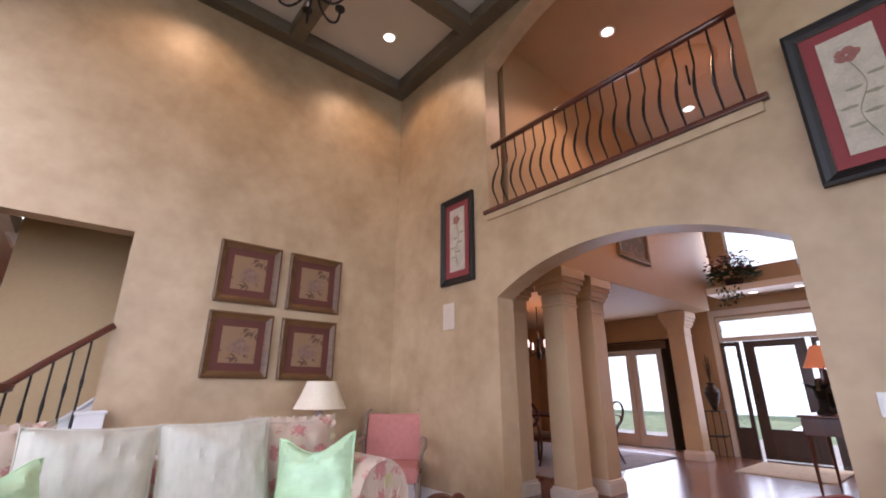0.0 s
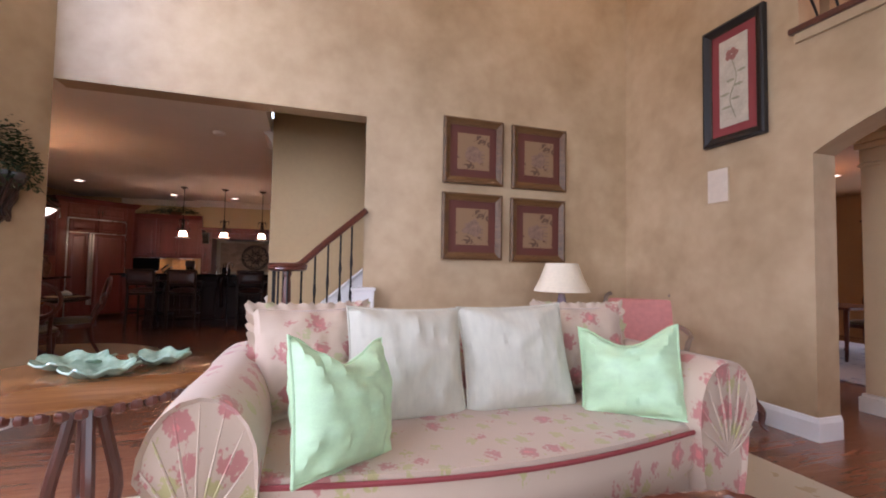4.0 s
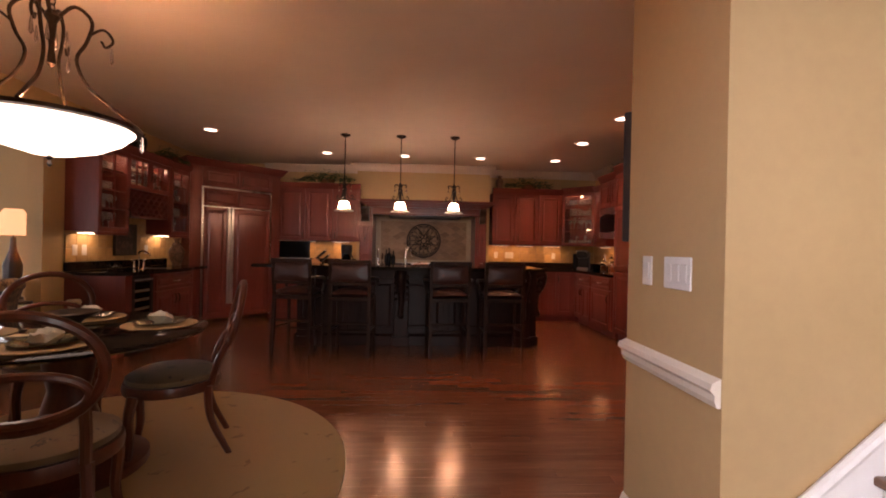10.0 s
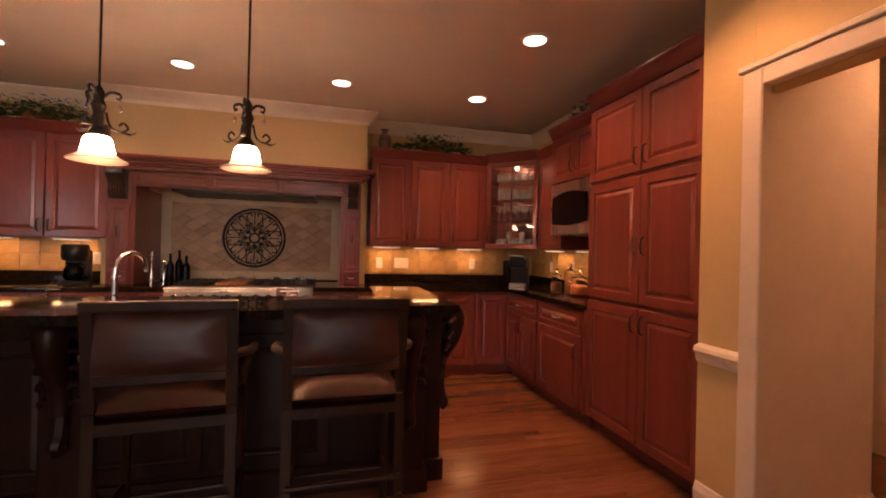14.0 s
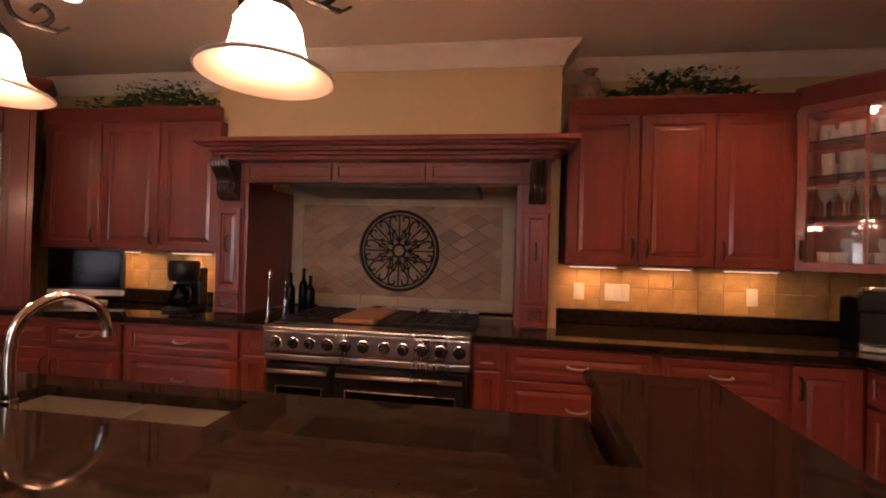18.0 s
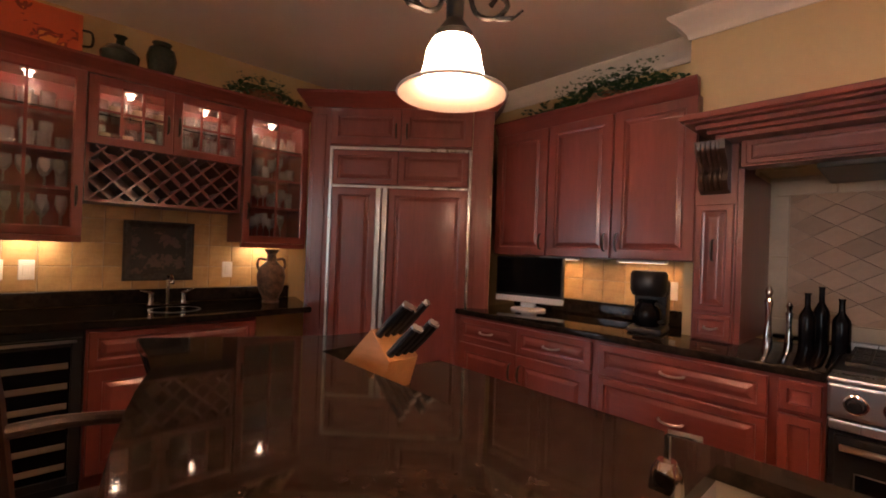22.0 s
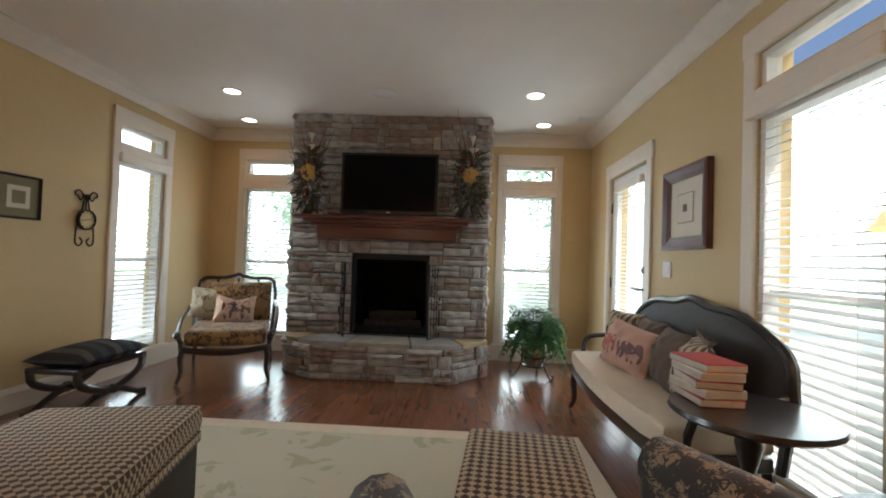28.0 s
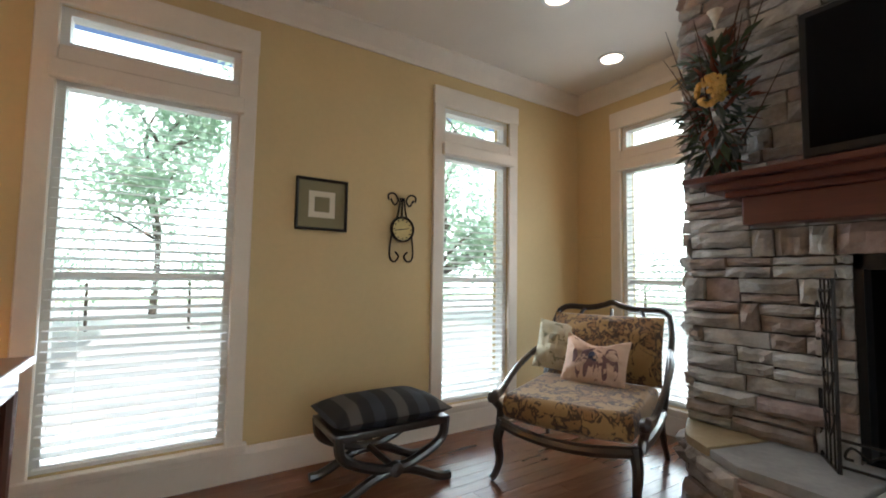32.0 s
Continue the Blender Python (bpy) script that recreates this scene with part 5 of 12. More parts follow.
part("handrail", tube(B(), smooth_path([(0.03, 4.52, 1.188), (0.085, 4.575, 1.205), (0.15, 4.62, 1.262), (0.30, 4.665, 1.405), (0.50, 4.715, 1.580), (0.66, 4.75, 1.722)], 6), 0.030, 10), MAHOG, rl, smooth=True)


def baluster(x, y, z0, z1):
    n = 14
    pts = [(x, y, z0 + (z1 - z0) * k / n) for k in range(n + 1)]
    rad = [0.009 + (0.006 if k in (4, 5, 9) else 0) for k in range(n + 1)]
    part("baluster", tube(B(), pts, rad, 6), IRON, rl, smooth=True)


for a in (-2.9, -2.2, -1.5, 1.9, 2.7):
    baluster(-0.01 + 0.11 * math.cos(a), 4.47 + 0.11 * math.sin(a), 0.19, 1.16)
for x, y, z0, z1 in ((0.10, 4.575, 0.19, 1.21), (0.21, 4.64, 0.376, 1.315), (0.32, 4.67, 0.376, 1.415), (0.43, 4.705, 0.564, 1.51), (0.53, 4.725, 0.564, 1.60)):
    baluster(x, y, z0, z1)
pd = thing("stair_pedestal", "white panelled post where the stairs meet the wall", "post", pose(0.640, 4.745, 0.752))
part("body", box(B(), -0.10, -0.085, 0, 0.10, 0.03, 0.235, 0.006), WHITE, pd)
part("cap", box(B(), -0.112, -0.097, 0.222, 0.112, 0.03, 0.252, 0.008), WHITE, pd)
vent = thing("wall_vent", "white louvred return air vent low on the wall", "vent", pose(2.23, 4.775, 0.52))
for a, b_, c, d_ in ((-0.35, -0.22, 0.35, -0.192), (-0.35, 0.192, 0.35, 0.22), (-0.35, -0.192, -0.318, 0.192), (0.318, -0.192, 0.35, 0.192)):
    part("frame", box(B(), a, -0.024, b_, c, 0.0, d_, 0.003), WHITE, vent)
# black sheet on the wall gives the shade between the slats
part("duct", box(B(), -0.318, -0.006, -0.192, 0.318, -0.001, 0.192), BLACK, vent, "black sheet for the shaded gaps between the slats")
slat = mesh_of("slat", box(B(), -0.316, -0.020, -0.006, 0.316, -0.009, 0.003), WHITE)
for k in range(20):
    o = new("slat", slat)
    o.parent, o.location = vent, (0, 0, -0.185 + 0.0195 * k)
def switch_plate(m, gangs, label="white light switch plate on the wall", mat=None):
    w = 0.07 + 0.046 * (gangs - 1)
    e = thing("light_switch", label, "switch", m)
    part("plate", box(B(), -w / 2, -0.006, -0.058, w / 2, 0, 0.058, 0.003), mat or WHITE, e)
    for k in range(gangs):
        x = -0.023 * (gangs - 1) + 0.046 * k
        part("rocker", box(B(), x - 0.016, -0.010, -0.032, x + 0.016, -0.005, 0.032, 0.002), mat or WHITE, e)
    return e


switch_plate(pose(-0.263, 6.29, 1.16, 0, 0, -90), 1)
switch_plate(pose(-0.263, 6.09, 1.16, 0, 0, -90), 3)
switch_plate(pose(-2.008, 4.350, 1.365, 0, 0, 63), 1)
switch_plate(pose(-2.043, 4.282, 1.185, 0, 0, 63), 3)
th = thing("thermostat", "flat ivory thermostat on the plaster wall", "thermostat", pose(-2.046, 4.276, 1.365, 0, 0, 63))
part("case", box(B(), -0.045, -0.018, -0.055, 0.045, 0, 0.055, 0.006), TRIM, th)
part("display", box(B(), -0.025, -0.0195, 0.005, 0.025, -0.0175, 0.035), COFFER, th)
PLANTGREEN = material("dark_trailing_leaf", (0.030, 0.055, 0.018), 0.6, vary=0.4, scale=30, bump=0.1)
IVYGREEN = material("silk_ivy_leaf", (0.035, 0.085, 0.022), 0.5, vary=0.5, scale=25, bump=0.1)
sconce = thing("wall_planter", "dark carved wall bracket with trailing greenery", "planter", pose(-1.975, 4.50, 1.45, 0, 0, 64))
bm = B()
console = ((0.0, 0.045, 0.05), (0.03, 0.065, 0.085), (0.07, 0.07, 0.10), (0.105, 0.05, 0.075), (0.14, 0.052, 0.08), (0.19, 0.075, 0.12), (0.25, 0.11, 0.175), (0.30, 0.135, 0.215), (0.325, 0.145, 0.225), (0.34, 0.15, 0.23), (0.36, 0.145, 0.225), (0.362, 0.12, 0.19))
rr = [ring(bm, [(wd * math.cos(math.pi * k / 14), -dp * math.sin(math.pi * k / 14) * (1 + 0.10 * math.cos(9 * math.pi * k / 14)) - 0.002, z) for k in range(15)]) for z, wd, dp in console]
skin(bm, rr)
for sx in (-1, 1):
    tube(bm, smooth_path([(sx * 0.10, -0.06, 0.30), (sx * 0.085, -0.10, 0.20), (sx * 0.055, -0.085, 0.12), (sx * 0.075, -0.06, 0.06), (sx * 0.05, -0.09, 0.03)], 5), 0.016, 7)
    tube(bm, smooth_path([(sx * 0.04, -0.22, 0.31), (sx * 0.03, -0.15, 0.20), (sx * 0.015, -0.10, 0.11), (sx * 0.02, -0.12, 0.05)], 5), 0.014, 7)
part("bracket", bm, DARKWOOD, sconce, smooth=True)
bm = B()
rnd = random.Random(5)
ivy(bm, rnd, (0.0, -0.12, 0.35), 0.19, 0.15, 0.40, 620, 0.042)
for k in range(16):
    x0, y0 = rnd.uniform(-0.17, 0.19), -0.08 - 0.14 * rnd.random()
    for q in range(8):
        z = 0.42 - 0.022 * q
        leaf(bm, (x0 + 0.02 * math.sin(q), y0, z), (x0 + rnd.uniform(-0.05, 0.05), y0 - 0.03, z - 0.03), 0.026)
part("foliage", bm, PLANTGREEN, sconce)

# drapes
FRINGE = material("rust_bullion_fringe", (0.16, 0.045, 0.022), 0.8, vary=0.4, scale=60, bump=0.6)
SILK = [material("drape_silk_" + n, c, 0.42, vary=0.1, scale=9, fine=160, bump=0.12, stretch=(1, 1, 0.2)) for n, c in (("gold", (0.52, 0.36, 0.12)), ("sage", (0.36, 0.37, 0.17)), ("cream", (0.64, 0.56, 0.36)), ("rust", (0.40, 0.07, 0.045)))]
dr = thing("curtain", "gold, sage and rust striped silk drape tied back with a tassel", "curtain", pose(-2.16, 4.10, 0, 0, 0, 64.4) @ pose(-0.29, 0, 0))
bm = B()
rows = []
NC = 64
for k in range(40):
    z = 5.2 * (1 - k / 39)
    tie = math.exp(-((z - 0.80) / 0.42) ** 2)
    w = 0.62 * (1 - 0.64 * tie)
    cx = 0.16 - 0.07 * tie
    rows.append(ring(bm, [(cx + w * (j / NC - 0.5), -0.10 - (0.040 - 0.016 * tie) * math.sin(j * 0.86) - 0.02 * math.sin(j * 0.3 + k * 0.1) - 0.05 * tie, z + 0.006) for j in range(NC + 1)]))
skin(bm, rows, False, False)
bands = (2, 1, 2, 0, 0, 3, 0, 0, 2, 1, 2, 0, 0, 3, 0, 0)
bm.faces.ensure_lookup_table()
for i, f in enumerate(bm.faces):
    j = i % NC
    f.material_index = 3 if j >= NC - 3 else bands[(j // 2) % 16]
bmesh.ops.solidify(bm, geom=bm.faces[:], thickness=0.006)
part("panel", bm, SILK, dr, smooth=True)
bm = B()
for j in range(30):
    a = 2 * math.pi * j / 30
    tube(bm, [(0.09 + 0.135 * math.cos(a), -0.15 + 0.075 * math.sin(a), 0.80 + 0.09 * math.cos(a)), (0.09 + 0.135 * math.cos(a + 0.25), -0.15 + 0.075 * math.sin(a + 0.25), 0.79 + 0.09 * math.cos(a + 0.25))], 0.013, 6)
part("tieback", bm, FRINGE, dr, "braided tieback cord", smooth=True)
bm = lathe(B(), [(0.0, 0.62), (0.03, 0.60), (0.035, 0.56), (0.02, 0.53), (0.04, 0.50), (0.055, 0.34), (0.05, 0.33), (0.0, 0.33)], (0.0, -0.27, 0.0), 18, False)
tube(bm, [(0.0, -0.24, 0.74), (0.0, -0.27, 0.62)], 0.006, 6)
part("tassel", bm, FRINGE, dr, "long bullion tassel", smooth=True)
bm = B()
top = smooth_path([(-0.25, -0.14, 2.95), (-0.05, -0.19, 2.45), (0.20, -0.20, 2.28), (0.38, -0.18, 2.40), (0.46, -0.14, 2.6)], 7)
for k, p in enumerate(top):
    for q in range(3):
        tube(bm, [p + Vector((0, 0.012 * q, 0)), p + Vector((0.012 * math.sin(k * 2.1), 0.012 * q, -0.13 - 0.02 * math.sin(k)))], 0.011, 5)
part("swag_fringe", bm, FRINGE, dr, "rust bullion fringe on the swag")
for x in (0.86, 1.25):
    op = thing("outlet", "white outlet plate set in the baseboard", "outlet", pose(x, 4.745, 0.075))
    part("plate", box(B(), -0.06, -0.006, -0.035, 0.06, 0.0, 0.035, 0.003), WHITE, op)
    part("socket", box(B(), -0.03, -0.008, -0.018, 0.03, -0.005, 0.018, 0.002), WHITE, op)

# ---- kitchen cabinets ----
def door_mesh(w, h, stile=0.058, t=0.020, raised=True):
    """A raised-panel front standing in the x-z plane, its face towards -y."""
    bm = B()
    steps = [(0.0, 0.0), (0.0, -t + 0.004), (0.004, -t), (stile, -t), (stile + 0.004, -t + 0.008), (stile + 0.014, -t + 0.010)]
    if raised and min(w, h) > 2 * stile + 0.09:
        steps += [(stile + 0.034, -t + 0.002), (stile + 0.040, -t + 0.001)]
    rings = [ring(bm, [(o, d, o), (w - o, d, o), (w - o, d, h - o), (o, d, h - o)]) for o, d in steps]
    return skin(bm, rings)


PULL_V = mesh_of("handle", tube(B(), smooth_path([(0, 0.004, -0.055), (0, -0.022, -0.045), (0, -0.030, 0.0), (0, -0.022, 0.045), (0, 0.004, 0.055)], 4), [0.006, 0.005, 0.004, 0.005, 0.006, 0.007, 0.007, 0.008, 0.009, 0.008, 0.007, 0.007, 0.006, 0.005, 0.004, 0.005, 0.006], 6), BRONZE, True)
PULL_H = mesh_of("handle", tube(B(), smooth_path([(-0.055, 0.004, 0), (-0.045, -0.022, -0.004), (0.0, -0.030, -0.008), (0.045, -0.022, -0.004), (0.055, 0.004, 0)], 4), 0.006, 6), STEEL, True)


def front(parent, x, z, w, h, handle=None, name="door", mat=None, stile=0.058):
    """A door or drawer front under a cabinet; handle: (x, z) in the front, with kind 'v' or 'h'."""
    d = new(name, mesh_of(name, door_mesh(w - 0.006, h - 0.006, stile), mat or CHERRY))
    d.parent, d.location = parent, (x + 0.003, -0.001, z + 0.003)
    if handle:
        hx, hz, kind = handle
        o = new("handle", PULL_V if kind == "v" else PULL_H)
        o.parent, o.location = d, (hx, -0.020, hz)
    return d


def cabinet(name, label, m, w, d, h, fronts, z0=0.0, toe=0.10, group="kitchen cabinets", crown=0.0, mat=None):
    """A cabinet unit; its own x runs along its width, its face looks to -y."""
    e = thing(name, label, "cabinet", m, group)
    bm = B()
    if toe:
        box(bm, 0.0, 0.07, 0, w, d, toe)
    box(bm, 0, 0, z0 + toe, w, d, z0 + h)
    part("body", bm, mat or CHERRY, e)
    for f in fronts:
        front(e, *f)
    if crown:
        bm = B()
        moulding(bm, [(0, 0), (0.012, 0), (0.03, 0.03), (0.05, 0.07), (0.062, 0.09), (0.062, 0.105), (0, 0.105)], [(w, 0, z0 + h - 0.01), (0, 0, z0 + h - 0.01)][::-1])
        part("crown", bm, CHERRY_X, e)
    return e


def dr(x, z, w, h):
    return (x, z, w, h, (w / 2, h / 2, "h"), "drawer", CHERRY_X, 0.035)


def dl(x, z, w, h, hi=False):
    return (x, z, w, h, (0.035, (0.10 if hi else h - 0.12), "v"))


def drr(x, z, w, h, hi=False):
    return (x, z, w, h, (w - 0.04, (0.10 if hi else h - 0.12), "v"))


FY, CY, UY, WY = 11.90, 11.87, 12.23, 12.566
CT, CB = 0.905, 0.865
# base run along the range wall
cabinet("base_cabinet", "cherry base cabinet with drawer over doors", pose(-3.70, FY, 0), 1.08, 0.66, CB, [dr(0.02, 0.68, 0.52, 0.17), dr(0.54, 0.68, 0.52, 0.17), drr(0.02, 0.12, 0.52, 0.55), dl(0.54, 0.12, 0.52, 0.55)])
cabinet("base_cabinet", "cherry drawer cabinet with steel pulls", pose(-2.62, FY, 0), 0.80, 0.66, CB, [dr(0.02, 0.68, 0.76, 0.17), dr(0.02, 0.40, 0.76, 0.27), dr(0.02, 0.12, 0.76, 0.27)])
cabinet("base_cabinet", "narrow cherry spice cabinet beside the range", pose(-1.82, FY, 0), 0.165, 0.66, CB, [(0.01, 0.72, 0.145, 0.13, None, "drawer", CHERRY, 0.03), (0.01, 0.12, 0.145, 0.59, None, "door", CHERRY, 0.035)])
cabinet("base_cabinet", "narrow cherry spice cabinet beside the range", pose(-0.435, FY, 0), 0.165, 0.66, CB, [(0.01, 0.72, 0.145, 0.13, None, "drawer", CHERRY, 0.03), (0.01, 0.12, 0.145, 0.59, None, "door", CHERRY, 0.035)])
cabinet("base_cabinet", "cherry drawer cabinet with steel pulls", pose(-0.27, FY, 0), 0.80, 0.66, CB, [dr(0.02, 0.68, 0.76, 0.17), dr(0.02, 0.40, 0.76, 0.27), dr(0.02, 0.12, 0.76, 0.27)])
cabinet("base_cabinet", "cherry base cabinet with drawer over doors", pose(0.53, FY, 0), 0.62, 0.66, CB, [dr(0.02, 0.68, 0.58, 0.17), drr(0.02, 0.12, 0.29, 0.55), dl(0.31, 0.12, 0.29, 0.55)])
cabinet("base_cabinet", "cherry corner base cabinet", pose(1.15, FY, 0), 0.96, 0.66, CB, [dl(0.02, 0.12, 0.32, 0.73)])
EX = 1.52
cabinet("base_cabinet", "cherry base cabinet with drawer over doors", pose(EX, FY - 0.002, 0, 0, 0, -90), 0.70, 0.60, CB, [dr(0.02, 0.68, 0.66, 0.17), drr(0.02, 0.12, 0.33, 0.55), dl(0.35, 0.12, 0.33, 0.55)])
cabinet("base_cabinet", "cherry base cabinet with drawer over door", pose(EX, FY - 0.702, 0, 0, 0, -90), 0.70, 0.60, CB, [dr(0.02, 0.68, 0.66, 0.17), drr(0.02, 0.12, 0.66, 0.55)])
# tall pantry
px0 = 10.495
cabinet("pantry_cabinet", "tall cherry pantry cabinet with six panelled doors", pose(1.56, px0, 0, 0, 0, -90), 1.02, 0.555, 2.33,
        [(0.0, 0.11, 0.54, 0.84, (0.50, 0.74, "v")), (0.54, 0.11, 0.48, 0.84, (0.04, 0.74, "v")), (0.0, 0.97, 0.54, 0.80, (0.50, 0.36, "v")), (0.54, 0.97, 0.48, 0.80, (0.04, 0.36, "v")), (0.0, 1.79, 0.54, 0.52, (0.50, 0.10, "v")), (0.54, 1.79, 0.48, 0.52, (0.04, 0.10, "v"))], crown=1)
# wall cabinets
UB, UT = 1.315, 2.23
cabinet("wall_cabinet", "cherry wall cabinet with three panelled doors", pose(-3.66, UY, 0), 1.42, 0.335, UT - UB, [drr(0.0, UB, 0.47, UT - UB, True), drr(0.475, UB, 0.47, UT - UB, True), dl(0.95, UB, 0.47, UT - UB, True)], UB, 0, crown=1)
cabinet("wall_cabinet", "cherry wall cabinet with three panelled doors", pose(0.10, UY, 0), 1.28, 0.335, UT - UB, [drr(0.0, UB, 0.42, UT - UB, True), dl(0.425, UB, 0.42, UT - UB, True), dl(0.85, UB, 0.42, UT - UB, True)], UB, 0, crown=1)
cabinet("wall_cabinet", "narrow cherry wall cabinet", pose(1.80, 11.78, 0, 0, 0, -90), 0.48, 0.318, UT - UB, [dl(0.0, UB, 0.48, UT - UB, True)], UB, 0, crown=1)
cabinet("wall_cabinet", "cherry wall cabinet over the microwave", pose(1.68, 11.29, 0, 0, 0, -90), 0.78, 0.435, 0.42, [(0.0, 1.90, 0.39, 0.40, (0.35, 0.12, "v")), (0.39, 1.90, 0.39, 0.40, (0.04, 0.12, "v"))], 1.89, 0, crown=1)


def glass_door(parent, x, z, w, h, cols, rows, handle=None):
    """A framed door with muntins and panes, local to a cabinet."""
    bm = B()
    s, t = 0.052, 0.020
    prof = [(0.0, 0.0), (0.0, -t + 0.004), (0.004, -t), (s - 0.008, -t), (s, -t + 0.008), (s, 0.0)]
    rr = [ring(bm, [(o, y_, o), (w - o, y_, o), (w - o, y_, h - o), (o, y_, h - o)]) for o, y_ in prof]
    skin(bm, rr + [rr[0]], True, False)
    d = part("door", bm, CHERRY, parent, "glazed door with muntins")
    d.location = (x, -0.001, z)
    for k in range(1, cols):
        xx = s + (w - 2 * s) * k / cols
        part("muntin", box(B(), xx - 0.007, -t + 0.003, s, xx + 0.007, -0.004, h - s), CHERRY, d)
    for k in range(1, rows):
        zz = s + (h - 2 * s) * k / rows
        part("muntin", box(B(), s, -t + 0.004, zz - 0.007, w - s, -0.005, zz + 0.007), CHERRY, d)
    g = new("pane", mesh_of("pane", box(B(), s, -0.010, s, w - s, -0.006, h - s), CLEAR))
    g.parent, g.visible_shadow = d, False
    if handle:
        o = new("handle", PULL_V)
        o.parent, o.location = d, (handle[0], -0.020, handle[1])
    return d


CLEAR = glass("clear_glass")
GLASSWARE = glass("cut_glassware", (0.98, 0.97, 0.95), 0.015)
GLASSWARE.node_tree.nodes["Principled BSDF"].inputs["Transmission Weight"].default_value = 0.74


def show_case(name, label, m, w, d, z0, z1, shelves, doors):
    """An open-fronted lit case with glass shelves behind glazed doors."""
    e = thing(name, label, "cabinet", m, "kitchen cabinets")
    t = 0.02
    for nm, a in (("side_panel", (0, 0, z0, t, d, z1)), ("side_panel", (w - t, 0, z0, w, d, z1)), ("back_panel", (t, d - t, z0, w - t, d, z1)), ("bottom_panel", (t, 0.0, z0, w - t, d - t, z0 + t)), ("top_panel", (t, 0.0, z1 - t, w - t, d - t, z1))):
        part(nm, box(B(), *a), CHERRY, e)
    for s in shelves:
        o = part("shelf", box(B(), t, 0.03, s - 0.004, w - t, d - t, s + 0.004), CLEAR, e, "glass shelf")
        o.visible_shadow = False
    for dd in doors:
        glass_door(e, *dd)
    return e


# corner case, set at forty-five degrees
cc = show_case("corner_cabinet", "glazed cherry corner cabinet with lit glassware", pose(1.385, 12.225, 0, 0, 0, -45), 0.585, 0.30, UB, UT + 0.02, (1.62, 1.85, 2.05), [(0.0, UB, 0.585, UT + 0.02 - UB, 2, 4, (0.03, 0.12))])
bm = moulding(B(), [(0, 0), (0.012, 0), (0.03, 0.03), (0.05, 0.07), (0.062, 0.09), (0.062, 0.105), (0, 0.105)], [(0, 0, UT + 0.015), (0.585, 0, UT + 0.015)])
part("crown", bm, CHERRY_X, cc)

# microwave
mw = thing("microwave", "stainless built-in microwave with dark curved window", "microwave", pose(1.66, 11.28, 1.44, 0, 0, -90))
part("body", box(B(), 0.0, 0.0, 0.0, 0.76, 0.44, 0.45, 0.006), STEEL, mw)
bm = B()
rows_ = []
for k in range(11):
    f = k / 10
    dz = 0.035 * math.sin(math.pi * f)
    rows_.append(ring(bm, [(0.04 + 0.54 * f, -0.012 - 0.01 * math.sin(math.pi * f), 0.10 - dz * 0.7), (0.04 + 0.54 * f, -0.012 - 0.01 * math.sin(math.pi * f), 0.33 + dz), (0.04 + 0.54 * f, 0.002, 0.33 + dz), (0.04 + 0.54 * f, 0.002, 0.10 - dz * 0.7)]))
skin(bm, rows_)
part("window", bm, SCREEN, mw, "dark curved glass window", smooth=True)
cp = part("control_panel", box(B(), 0.61, -0.010, 0.10, 0.73, 0.002, 0.34, 0.004), BLACK, mw)
for r in range(5):
    for c in range(3):
        part("button", box(B(), 0.625 + 0.033 * c, -0.013, 0.125 + 0.036 * r, 0.648 + 0.033 * c, -0.009, 0.147 + 0.036 * r), STEEL, cp)

# counters
COUNTER_EDGE = 0.014
bm = prism(B(), [(-3.72, CY), (-1.655, CY), (-1.655, WY), (-3.72, WY)], CB, CT, 0.010)
solo("countertop", bm, GRANITE, "polished black granite counter beside the range", "countertop", smooth=True)
bm = prism(B(), [(-0.435, CY), (EX - 0.03, CY), (EX - 0.03, 10.50), (2.118, 10.50), (2.118, WY), (-0.435, WY)], CB, CT, 0.010)
solo("countertop", bm, GRANITE, "polished black granite corner counter", "countertop", smooth=True)
for a in ((-3.70, WY - 0.024, CT, -2.315, WY, CT + 0.095, 0.003), (0.065, WY - 0.024, CT, 2.118, WY, CT + 0.095, 0.003), (2.094, 10.50, CT, 2.118, WY - 0.025, CT + 0.095, 0.003)):
    solo("granite_splash", box(B(), *a), GRANITE, "low black granite upstand behind the counter", "backsplash", group="granite upstands")
solo("granite_sill", box(B(), -2.02, 12.83, 0.882, -0.20, 12.868, 0.905), GRANITE, "black granite strip behind the range", "backsplash")

# backsplash tiles
TILE_ME = [mesh_of("tile", box(B(), 0.002, 0, 0.002, s - 0.002, 0.009, s - 0.002, 0.003), TILE) for s in (0.156, 0.150)]


def tiled(name, label, m, w, h, s, me, skip=()):
    """A field of square tiles on a grout bed, facing -y."""
    bed = solo(name, box(B(), 0, 0.006, 0, w, 0.012, h), GROUT, label, "backsplash", m)
    for i in range(int(round(w / s)) + 1):
        for j in range(int(round(h / s)) + 1):
            fx, fz = min(s, w - i * s) / s, min(s, h - j * s) / s
            if fx < 0.12 or fz < 0.12 or (i, j) in skip:
                continue
            o = new("tile", me)
            o.parent, o.location, o.scale = bed, (i * s, 0, j * s), (fx, 1, fz)
    return bed


tiled("tile_backsplash", "tumbled gold tile backsplash under the cabinets", pose(0.065, WY - 0.014, CT + 0.096), 2.03, UB - CT - 0.096, 0.156, TILE_ME[0])
tiled("tile_backsplash", "tumbled gold tile backsplash under the cabinets", pose(-3.70, WY - 0.014, CT + 0.096), 1.385, UB - CT - 0.096, 0.156, TILE_ME[0])
